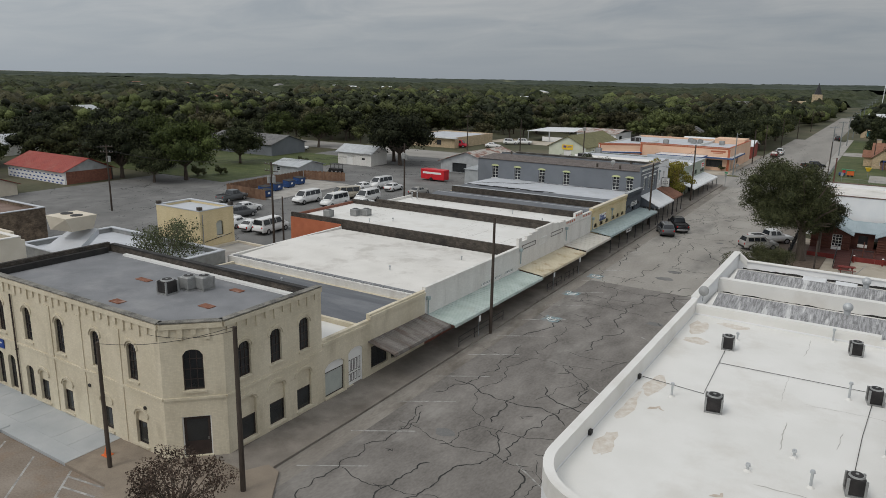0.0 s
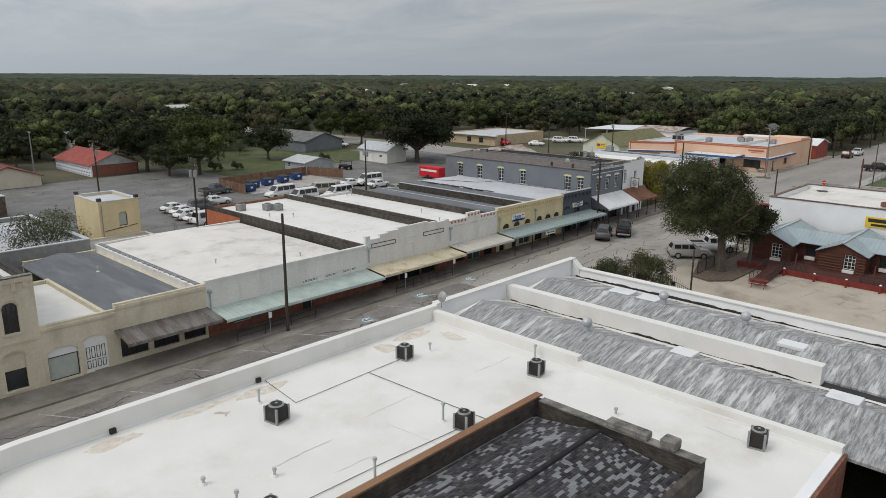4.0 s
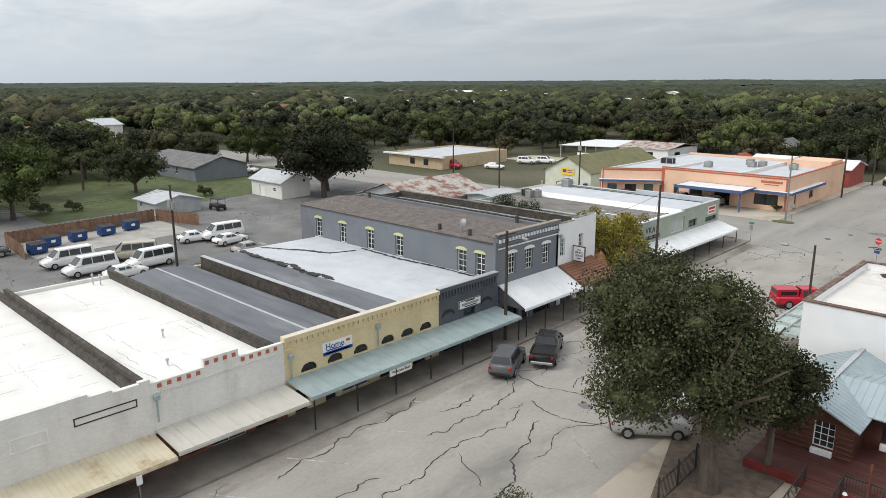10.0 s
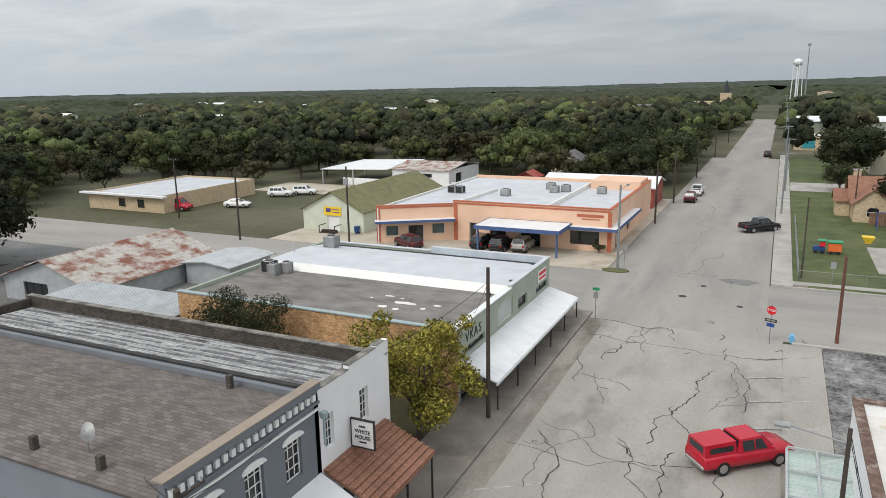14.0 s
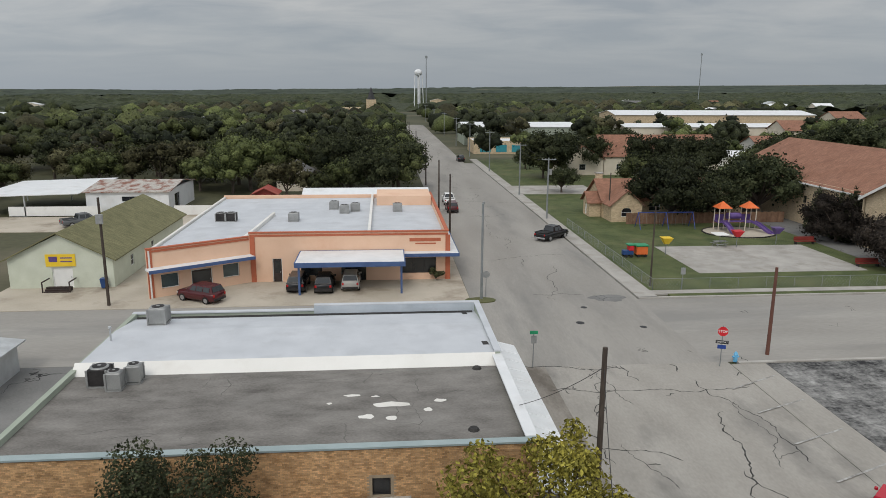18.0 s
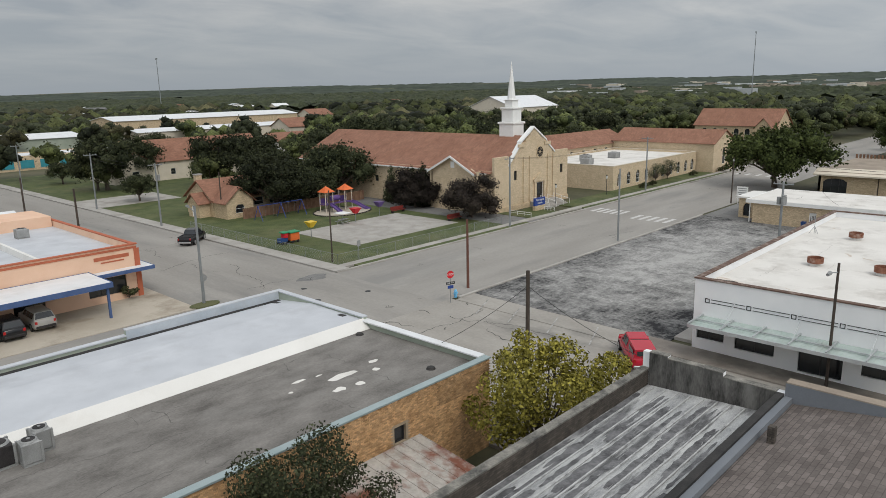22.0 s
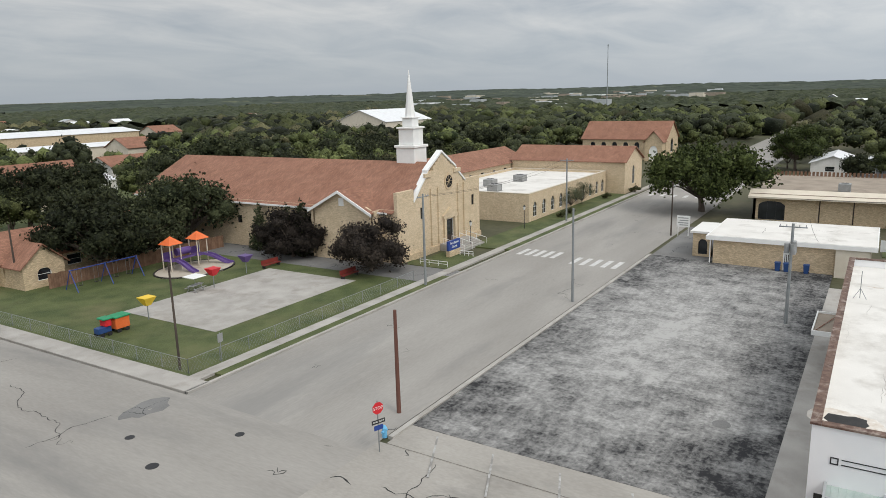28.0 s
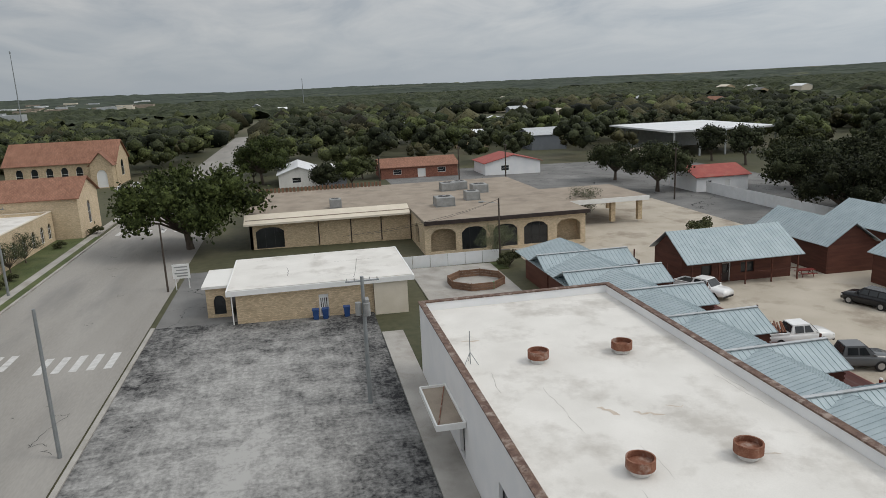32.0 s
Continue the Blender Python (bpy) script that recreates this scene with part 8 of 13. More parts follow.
chapel = house("brick_chapel", "tan brick chapel with tall arched windows and red-brown roof", 165, 179, 176.9, 202.3, 6.2, 4.8, "y", "tan_brick", "shingle_brown", "church", holes={"W": [(2.5 + 3.4 * k, 4.1 + 3.4 * k, 1.8, 5.2, 0.8) for k in range(6)], "S": [(5.5, 8.5, 2, 6, 1.2)]})
house("chapel_porch", "gabled brick porch with a round arched door", 161.5, 164.9, 177.0, 182.0, 5.8, 2.8, "x", "tan_brick", "shingle_brown", "porch", holes={"W": [(1.3, 3.7, 0.1, 4.4, 1.2)]})

# manse beside the lawn
manse = house("brick_cottage", "small brick cottage with red-brown gables and white arched panels", -5.5, 14.5, 206.5, 215, 2.9, 2.7, "x", "tan_brick", "shingle_brown", "house", holes={"S": [(7.5, 9.3, 1.0, 2.3, 0), (10.6, 12, 1.0, 2.3, 0)], "W": [(3, 4.2, 1, 2.3, 0)]})
house("cottage_wing", "gabled brick wing with a white arched panel", -5.4, -0.6, 202.6, 206.4, 2.8, 2.1, "y", "tan_brick", "shingle_brown", "house", holes={"S": [(1.6, 3.2, 0.8, 2.2, 0.5)], "W": []})
house("cottage_wing", "gabled brick wing of the cottage with a white window", 10.0, 16.5, 205.0, 206.45, 2.8, 2.4, "y", "tan_brick", "shingle_brown", "house", holes={"S": [(2.2, 4.2, 0.9, 2.2, 0)]})
house("cottage_porch", "small gabled brick entrance porch", -7.4, -5.55, 207.5, 211, 2.5, 1.3, "x", "tan_brick", "shingle_brown", "porch", holes={"W": [(1, 2, 0.1, 2, 0.3)]})
ch = thing("chimney", "brick chimney of the cottage", "chimney", at=(-4.6, 212.4, 3))
part("stack", soft_box(-5.1, -4.1, 211.9, 212.9, 3.2, 7.0, 0.04), M["tan_brick"], ch)
part("cap", bx(-5.2, -4.0, 211.8, 213.0, 7.002, 7.15), M["concrete"], ch)
house("long_house", "long buff house with red-brown roof behind the trees", 12, 40, 262, 274, 4.6, 4.4, "x", "beige", "shingle_brown", "house", holes={"S": [(3 + 5 * k, 4.2 + 5 * k, 1.2, 2.6, 0) for k in range(5)]})
house("long_house", "gabled wing of the long buff house", 2, 11.8, 262, 276, 3.8, 3.0, "y", "beige", "shingle_brown", "house", holes={"S": [(4, 5.6, 1.2, 2.6, 0)]})
sheet("white_driveway", "pale concrete driveway", -13.3, 2, 232, 244, 0.06, "concrete", 0.2)

# school with teal panels
school = thing("school", "long low school with teal wall panels and white roof", "school", at=(20, 330, 0.65))
shell(school, -12, 62, 318, 334, C4(4.6), 4.3, C4("tan_brick"), "white_metal", base=0.3)
for k in range(14):
    part("teal_panel", bx(-10 + 5 * k, -6.6 + 5 * k, 317.9, 317.99, 1.2, 3.4), M["teal"], school)
house("school_block", "long white roofed school block", -11, 30, 352, 376, 6.4, 1.2, "x", "sage", "white_metal", "school")
house("school_block", "long pale roofed school block", 60, 150, 400, 424, 9.0, 1.6, "x", "tan_brick", "white_metal", "school")
house("school_block", "long pale roofed school block", 48, 130, 352, 366, 6.4, 1.0, "x", "beige", "white_metal", "school")
house("white_hall", "large white metal roofed hall", 205, 241, 307, 335, 10, 5.0, "x", "beige", "white_metal", "hall")
house("red_roof_house", "house with a dark red metal roof behind the church", 108, 124, 252, 262, 3.6, 2.0, "x", "beige", "red_roof", "house")
house("brown_roof_house", "pale house with a brown shingle roof", 72, 88, 303, 314, 3.6, 2.4, "x", "white_paint", "shingle_brown", "house")
house("white_roof_shed", "low shed with a white metal roof", 47, 58, 280, 290, 2.6, 1.0, "x", "white_paint", "white_metal", "shed")
house("brown_roof_house", "beige two-storey house with a brown hipped roof", 170, 184, 415, 428, 7, 3.0, "x", "beige", "shingle_brown", "house")
house("tile_house", "house with a hipped brown roof", 96, 110, 330, 342, 6.5, 3, "x", "beige", "shingle_brown", "house")

# ---- tan offices to the east ----
office = thing("tan_office", "small tan brick office with flat white roof", "building", at=(47, 131, lay(131)))
side_wall(office, (41.2, 122.9), (52.6, 122.9), -0.1, 3.5, [], "beige", 0.25)
side_wall(office, (52.6, 123.15), (52.6, 138.7), -0.1, 3.5, [], "tan_brick", 0.25)
side_wall(office, (52.6, 138.95), (41.2, 138.95), -0.1, 3.5, [(9.3, 10.1, 1.0, 2.6, 0, "dark"), (2, 4, 0.8, 2.6, 0.5, "dark")], "tan_brick", 0.25)
side_wall(office, (41.2, 138.7), (41.2, 126.2), -0.1, 3.5, [(7.3, 8.2, 0.2, 2.5, 0, "white_door")], "tan_brick", 0.25)
side_wall(office, (40.6, 126.2), (40.6, 123.0), -0.1, 3.7, [], "beige", 0.25)
part("roof", bx(40.9, 53.4, 122.4, 139.6, 3.502, 3.75), M["old_white_roof"], office)
part("fascia", ring([(40.4, 122.3), (53.5, 122.3), (53.5, 139.7), (40.4, 139.7)], 0.12, 3.3, 3.78), M["white"], office)
part("roof", bx(43.6, 50.5, 139.72, 142.2, 3.35, 3.6), M["white_roof"], office)
side_wall(office, (50.2, 141.9), (43.9, 141.9), -0.1, 3.34, [(3, 5, 0.7, 2.6, 0.5, "dark")], "tan_brick", 0.25)
side_wall(office, (43.9, 141.65), (43.9, 139.72), -0.1, 3.34, [(0.4, 1.5, 0.7, 2.6, 0.5, "dark")], "tan_brick", 0.25)
part("downpipe", rd((41.1, 139.3, 0.1), (41.1, 139.3, 3.4), 0.06), M["white"], office)
arcade = thing("arcade_office", "long tan brick offices with arched bays and brown gravel roof", "building", at=(82, 117, lay(117)))
side_wall(arcade, (74.5, 139.6), (74.5, 117.3), -0.1, 4.2, [(139.6 - b, 139.6 - a, 0.35, 3.3, 0.6, st) for a, b, st in ((135.0, 138.8, "dark"),)], "tan_brick", 0.4)
for a in (130.5, 126.0, 121.7, 117.5):
    bm = bmesh.new()
    for k in range(10):
        t0, t1 = k / 10 * 2 - 1, (k + 1) / 10 * 2 - 1
        z = 2.7 + 0.55 * (math.sqrt(max(0, 1 - t0 * t0)) + math.sqrt(max(0, 1 - t1 * t1))) / 2
        box(bm, 74.40, 74.497, a + 1.95 + 1.95 * t0, a + 1.95 + 1.95 * t1, z, z + 0.22)
    box(bm, 74.40, 74.497, a - 0.12, a + 0.12, 0.4, 2.9)
    part("blind_arch", bm, M["buff_brick"], arcade)
    part("downpipe", rd((74.4, a - 0.25, 0.3), (74.4, a - 0.25, 4.1), 0.07), M["dark_wood"], arcade)
side_wall(arcade, (63.3, 117.2), (63.3, 95.3), -0.1, 4.1, [(117.2 - a - 3.3, 117.2 - a, 0.35, 3.35, 0.7, st) for a, st in ((113.1, "open"), (109.0, "dark"), (104.8, "dark"), (100.6, "dark"), (96.0, "open"))], "buff_brick", 0.4)
part("wall", bx(65.2, 65.4, 95.4, 117.1, -0.1, 4.0), M["tan_brick"], arcade)
side_wall(arcade, (74.1, 117.2), (63.7, 117.2), -0.1, 4.1, [(3.5, 6.5, 0.35, 3.2, 0.6, "open")], "buff_brick", 0.4)
side_wall(arcade, (63.7, 95.3), (101, 95.3), -0.1, 4.1, [], "buff_brick", 0.4)
side_wall(arcade, (101, 95.7), (101, 139.2), -0.1, 4.1, [], "buff_brick", 0.4)
side_wall(arcade, (101, 139.6), (74.5, 139.6), -0.1, 4.2, [], "tan_brick", 0.4)
part("roof", bx(62.9, 101.4, 94.9, 117.25, 4.102, 4.5), M["tan_roof"], arcade)
part("roof", bx(74.1, 101.4, 117.26, 140.0, 4.202, 4.5), M["tan_roof"], arcade)
part("fascia", bx(62.75, 62.898, 94.8, 117.3, 4.0, 4.52), M["dark_wood"], arcade)
bm = bmesh.new()
solid(bm, (73.2, 117.4, 4.1), (75.8, 117.4, 5.0), (75.8, 140.2, 5.0), (73.2, 140.2, 4.1), 0.25)
part("mansard", bm, M["beige"], arcade)
bm = bmesh.new()
for k in range(34):
    y = 118.2 + 0.65 * k
    box(bm, 100.6, 100.72, y, y + 0.4, 4.5, 5.3)
part("roof_fence", bm, M["wood_fence"], arcade)["kind"] = "stuff"
part("carport_roof", bx(74, 88, 80.6, 94.88, 3.3, 3.75), M["tan_roof"], arcade)
part("carport_fascia", bx(73.85, 73.998, 80.5, 94.8, 3.1, 3.78), M["white"], arcade)
for x, y in ((75, 81.6), (75, 86), (86, 81.6)):
    part("carport_pier", bx(x - 0.35, x + 0.35, y - 0.35, y + 0.35, 0, 3.298), M["tan_brick"], arcade)
house("pale_house", "pale blue house with white roof", 140, 158, 128, 137, 3.0, 1.6, "y" if False else "x", "white_paint", "white_metal", "house", holes={"W": [(3, 5, 1, 2.2, 0)]})
house("pale_house_wing", "gabled wing of the pale blue house", 138.5, 145, 121.8, 127.9, 2.9, 1.6, "x", "gray2", "white_metal", "house", holes={"W": [(2, 4, 0.9, 2.2, 0)]})
house("ranch_house", "low brick ranch house with dark red roof", 146, 158, 94, 113, 2.8, 1.6, "y", "red_brick", "shingle_brown", "house", holes={"W": [(3, 5, 1, 2.2, 0), (9, 11, 0.1, 2.2, 0), (14, 16, 1, 2.2, 0)]})
house("white_house", "white house with red metal roof", 142, 153, 74, 88, 3.0, 1.7, "x", "white_clean", "red_roof", "house", holes={"W": [(4, 6, 1, 2.3, 0)]})
house("red_roof_house", "white house with red metal roof and hedge", 98, 108, 47, 58, 3.0, 1.6, "y", "white_clean", "red_roof", "house", holes={"W": [(2, 3.2, 1, 2.2, 0), (6, 7, 0.1, 2.1, 0)]})
dep = thing("open_depot", "large open-sided metal depot with pale roof", "warehouse", at=(175, 14, 0))
part("roof", bx(158, 198, -4, 30, 6.0, 6.5), M["white_metal"], dep)
for k in range(5):
    part("post", bx(158.3, 158.7, -3.5 + 8 * k, -3.1 + 8 * k, -1, 5.99), M["galv"], dep)
part("wall", bx(190, 190.3, -4, 30, -1, 5.99), M["galv"], dep)
house("depot_office", "low tan depot office", 150, 158, 34, 46, 3.2, 0, "x", "beige", "tan_roof", "building")
wp = thing("panel_fence", "long pale grey panel fence", "fence", at=(72, 56.5, 0))
for k in range(16):
    part("panel", bx(58 + 2.45 * k, 60.4 + 2.45 * k, 56.4, 56.48, -0.6, 1.5), M["white_metal"], wp)
wp = thing("panel_fence", "white panel fence behind the court", "fence", at=(57, 115, 0))
for k in range(6):
    part("panel", bx(56.8, 56.88, 109.2 + 2.15 * k, 111.3 + 2.15 * k, 0.1, 1.6), M["white_metal"], wp)
gp = thing("gaga_pit", "octagonal wooden ball pit with brown boards", "play pit", at=(48, 114.4, 0.1))
for k in range(8):
    a0, a1 = 2 * math.pi * (k + 0.5) / 8, 2 * math.pi * (k + 1.5) / 8
    p0, p1 = (48 + 3.1 * math.cos(a0), 114.4 + 3.1 * math.sin(a0)), (48 + 3.1 * math.cos(a1), 114.4 + 3.1 * math.sin(a1))
    for z in (0.15, 0.42, 0.69):
        part("board", wall(p1, p0, z, z + 0.24, [], 0.08), M["rust"] if False else M["wood_fence"], gp)
    part("post", rd((*p0, 0.1), (*p0, 0.98), 0.07), M["sign_green"] if k == 4 else M["wood_fence"], gp)
sheet("court_slab", "pale concrete court behind the store", 28, 56.5, 110.5, 120.5, 0.08, "concrete", 0.2)
sheet("weeds", "strip of tall weeds by the fence", 53.5, 56.7, 109, 121.8, 0.05, "grass", 0.2, category="grass")

# ---- behind the west row ----
ybx = thing("tan_block", "plain tan plastered block with a flat pale roof", "building", at=(-68.6, 50.3, -0.7))
TB = (-72.3, -65.0, 48.3, 53.0)
side_wall(ybx, (TB[0], TB[2]), (TB[1], TB[2]), -1, 5.95, [], "yellow")
side_wall(ybx, (TB[1], TB[2] + 0.3), (TB[1], TB[3] - 0.3), -1, 5.95, [(1.9, 2.9, 2.9, 4.6, 0.3, "blindhalf")], "yellow")
side_wall(ybx, (TB[1], TB[3]), (TB[0], TB[3]), -1, 5.95, [], "yellow")
side_wall(ybx, (TB[0], TB[3] - 0.3), (TB[0], TB[2] + 0.3), -1, 5.95, [], "yellow")
part("roof", bx(TB[0] + 0.32, TB[1] - 0.32, TB[2] + 0.32, TB[3] - 0.32, 5.5, 5.7), M["silver_roof"], ybx)
part("coping", ring([(TB[0] - 0.06, TB[2] - 0.06), (TB[1] + 0.06, TB[2] - 0.06), (TB[1] + 0.06, TB[3] + 0.06), (TB[0] - 0.06, TB[3] + 0.06)], 0.42, 5.953, 6.05), M["silver_roof"], ybx)
part("downpipe", rd((TB[1] + 0.08, TB[2] + 0.3, -0.9), (TB[1] + 0.08, TB[2] + 0.3, 5.6), 0.05), M["ac_metal"], ybx)
part("wall_pipe", rd((TB[1] + 0.05, TB[2] + 0.5, 2.5), (TB[1] + 0.05, TB[3] - 0.4, 2.9), 0.035), M["dark_steel"], ybx)
for x, y in ((TB[0] + 0.2, TB[2] + 0.2), (TB[1] - 0.2, TB[2] + 0.2), (TB[1] - 0.2, TB[3] - 0.2)):
    part("corner_cap", bx(x - 0.22, x + 0.22, y - 0.22, y + 0.22, 6.053, 6.4), M["dark_brick"], ybx)
annex = thing("low_annex", "low concrete-topped annex behind the white shop", "building", at=(-60.5, 48.5, -0.8))
shell(annex, -64.9, -56.3, 45.0, 53.4, C4(1.9), 1.7, C4("beige"), "concrete", base=-1.2)
for lb, x0, x1, y0, y1, h, wm, rmn in (("low old shop with a pale blue metal roof", -63.6, -55.5, 21.7, 33.6, 4.2, "dark_wood", "pale_sheet"), ("long low shop with patched silver roof", -74, -56, 33.7, 43.8, 3.9, "ac_metal", "silver_roof"),
                                   ("old stone shop with red-brown flat roof", -108, -90.5, 20, 45.6, 3.9, "stone_old", "brown_gravel"), ("low shop with a white coated roof", -124, -108.3, 20, 36, 3.6, "beige", "white_roof"),
                                   ("old dark stone shop with tall windows", -146, -126, 20, 47, 5.2, "stone_old", "silver_roof")):
    t = thing("low_shop", lb, "shop", "old shops behind the corner", at=((x0 + x1) / 2, (y0 + y1) / 2, -1))
    shell(t, x0, x1, y0, y1, C4(h), h - 0.45, C4(wm), rmn, base=-1.3, cope="silver_roof")
t = bpy.data.objects["low_shop"]
for k in range(9):
    x = -63.1 + 0.85 * k
    part("roof_rib", bx(x, x + 0.06, 22.05, 33.25, 3.752, 3.80), M["pale_sheet"], t)
for y in (34.5, 40.8):
    w = thing("wall_window", "tall dark window in the old stone wall", "window", "stone shop windows", at=(-126, y, 2))
    part("pane", bx(-125.98, -125.94, y - 0.6, y + 0.6, 1.9, 4.1), M["glass"], w)
    part("sill", bx(-125.98, -125.86, y - 0.75, y + 0.75, 1.78, 1.89), M["tan_roof"], w)
t = thing("cream_block", "cream two-storey building down the side street", "building", at=(-68.2, 25, -1))
CB = (-72.7, -63.75, 21.2, 29.2)
cb_holes = [(a, a + 0.95, 3.6, 5.75, 0.3, "sash") for a in (1.3, 4.0, 6.9)] + [(0.8, 2.6, -0.6, 1.6, 0, "dark"), (3.6, 4.7, -0.8, 1.5, 0, "brown_door"), (5.8, 8.0, -0.6, 1.6, 0, "dark")]
side_wall(t, (CB[0], CB[2]), (CB[1], CB[2]), -1.3, 7.0, cb_holes, "cream", steps=((0, 7.3), (0.9, 7.0), (8.0, 7.3)))
side_wall(t, (CB[1], CB[2] + 0.3), (CB[1], CB[3] - 0.3), -1.3, 6.9, [], "beige")
side_wall(t, (CB[1], CB[3]), (CB[0], CB[3]), -1.3, 6.6, [], "beige", steps=((0, 6.6), (1.6, 7.1), (7.2, 6.6)))
side_wall(t, (CB[0], CB[3] - 0.3), (CB[0], CB[2] + 0.3), -1.3, 6.9, [], "beige")
part("roof", bx(CB[0] + 0.31, CB[1] - 0.31, CB[2] + 0.31, CB[3] - 0.31, 6.0, 6.2), M["old_white_roof"], t)
part("coping", ring([(CB[0] - 0.04, CB[2] + 0.32), (CB[1] + 0.04, CB[2] + 0.32), (CB[1] + 0.04, CB[3] - 0.32), (CB[0] - 0.04, CB[3] - 0.32)], 0.4, 6.903, 6.98), M["old_white_roof"], t)
part("chimney_strip", bx(CB[1] + 0.003, CB[1] + 0.2, 24.3, 24.9, 3.0, 7.25), M["beige"], t)
part("cornice", bx(CB[0] + 0.1, CB[1] - 0.1, CB[2] - 0.14, CB[2] - 0.003, 6.3, 6.55), M["cream"], t)
part("string_course", bx(CB[0] + 0.1, CB[1] - 0.1, CB[2] - 0.1, CB[2] - 0.003, 2.7, 2.85), M["cream"], t)
canopy_s = thing("metal_canopy", "pale corrugated metal canopy over the side street walk", "canopy", "shop canopies", at=(-63, 19.5, 0))
bm = ribbed((-76, 21.15, 2.0), (-55.6, 21.15, 2.0), (-55.6, 18.4, 1.35), (-76, 18.4, 1.35), 0.4)
part("roof_sheet", bm, M["blue_metal"], canopy_s)
for x in (-75.5, -71, -66, -61, -56):
    part("post", rd((x, 18.55, -0.85), (x, 18.55, 1.3), 0.05), M["dark_steel"], canopy_s)
part("fascia", bx(-76, -55.6, 18.36, 18.398, 1.2, 1.35), M["dark_steel"], canopy_s)
for x, w in ((-57.2, 0.95), (-60.4, 1.0), (-62.3, 0.9)):
    d = thing("shop_door", "dark brown glazed door under the side street canopy", "door", "side street doors", at=(x, 21.67, -0.84))
    part("door_leaf", bx(x - w / 2, x + w / 2, 21.63, 21.69, -0.84, 1.1), M["dark_wood"], d)
    part("pane", bx(x - w / 2 + 0.14, x + w / 2 - 0.14, 21.615, 21.628, -0.2, 0.95), M["glass"], d)
    part("door_frame", bx(x + w / 2, x + w / 2 + 0.12, 21.6, 21.69, -0.84, 1.2), M["cream"], d)
    part("door_frame", bx(x - w / 2 - 0.12, x - w / 2, 21.6, 21.69, -0.84, 1.2), M["cream"], d)
rr = thing("red_roofed_barn", "long shed with red metal roof and white wrapped wall", "barn", at=(-142.5, 77, -0.8))
side_wall(rr, (-152.5, 72.5), (-132.5, 72.5), -1.4, 1.8, [], "white_clean")
side_wall(rr, (-132.5, 72.8), (-132.5, 82), -1.4, 1.8, [], "red_brick")
side_wall(rr, (-132.5, 82.3), (-152.5, 82.3), -1.4, 1.8, [], "dark_brick")
side_wall(rr, (-152.5, 82), (-152.5, 72.8), -1.4, 1.8, [], "galv")
gable_end(rr, -152.5, -132.5, 72.5, 82.3, -1.4, 1.81, 3.9, "galv", "x")
metal_slope(rr, (-152.9, 77.4, 4.1), (-132.1, 77.4, 4.1), (-132.1, 72.0, 1.8), (-152.9, 72.0, 1.8), "red_roof", 0.6)
metal_slope(rr, (-152.9, 77.4, 4.1), (-132.1, 77.4, 4.1), (-132.1, 82.8, 1.8), (-152.9, 82.8, 1.8), "red_roof", 0.6)
for r, z in ((0, 0.9), (1, 0.2), (2, -0.4)):
    for k in range(14):
        x = -152 + 1.38 * k + 0.5 * (r % 2)
        part("wall_mark", bx(x, x + 0.6, 72.45, 72.495, z, z + 0.22), M["sign_blue"], rr)
M["dull_red_roof"] = surf("dull_dark_red_roof", (0.13, 0.032, 0.026), (0.19, 0.05, 0.04), rough=0.7, scale=0.8)
house("red_house", "house with dark red roof", -150, -129, 51, 62, 2.0, 2.0, "x", "beige", "dull_red_roof")
house("grey_shed", "small grey metal-roofed shed", -112, -104.6, 105.6, 113, 2.0, 0.9, "x", "galv", "galv", "shed", holes={"S": [(1, 2, 0.8, 1.6, 0)]})
house("white_shed", "white wooden shed with grey metal roof", -112.3, -102.5, 127, 133, 2.9, 1.4, "x", "white_paint", "galv", "shed", holes={"S": [(2.6, 4.4, 0.05, 2.0, 0), (7, 8, 1.2, 1.8, 0)]})
house("grey_house", "grey timber house with grey metal roof", -158, -134, 127, 139, 2.8, 1.9, "x", "gray2", "shingle_gray", "house", holes={"S": [(3, 4.2, 1, 2.2, 0), (15, 16.2, 1, 2.2, 0)]})
house("white_cottage", "small white cottage among trees", -196, -184, 88, 96, 2.8, 1.8, "y", "white_paint", "galv")

# ---- vehicles ----
def loft(bm, sections):
    """A closed skin over cross-sections: each (x, [(y, z), ...])."""
    rows = [[bm.verts.new((x, y, z)) for y, z in pts] for x, pts in sections]
    n = len(rows[0])
    for a, b in zip(rows, rows[1:]):
        for i in range(n):
            bm.faces.new((a[i], a[(i + 1) % n], b[(i + 1) % n], b[i]))
    bm.faces.new(rows[0][::-1])
    bm.faces.new(rows[-1])
    bmesh.ops.recalc_face_normals(bm, faces=bm.faces[:])
    return bm


def sect(w, z0, z1, tuck=0.06):
    """Half widths of a car body section: sill, belly, shoulder, top."""
    return [(-w + tuck, z0), (-w, z0 + 0.25 * (z1 - z0)), (-w + 0.02, z0 + 0.7 * (z1 - z0)), (-w + tuck + 0.05, z1), (w - tuck - 0.05, z1), (w - 0.02, z0 + 0.7 * (z1 - z0)), (w, z0 + 0.25 * (z1 - z0)), (w - tuck, z0)]


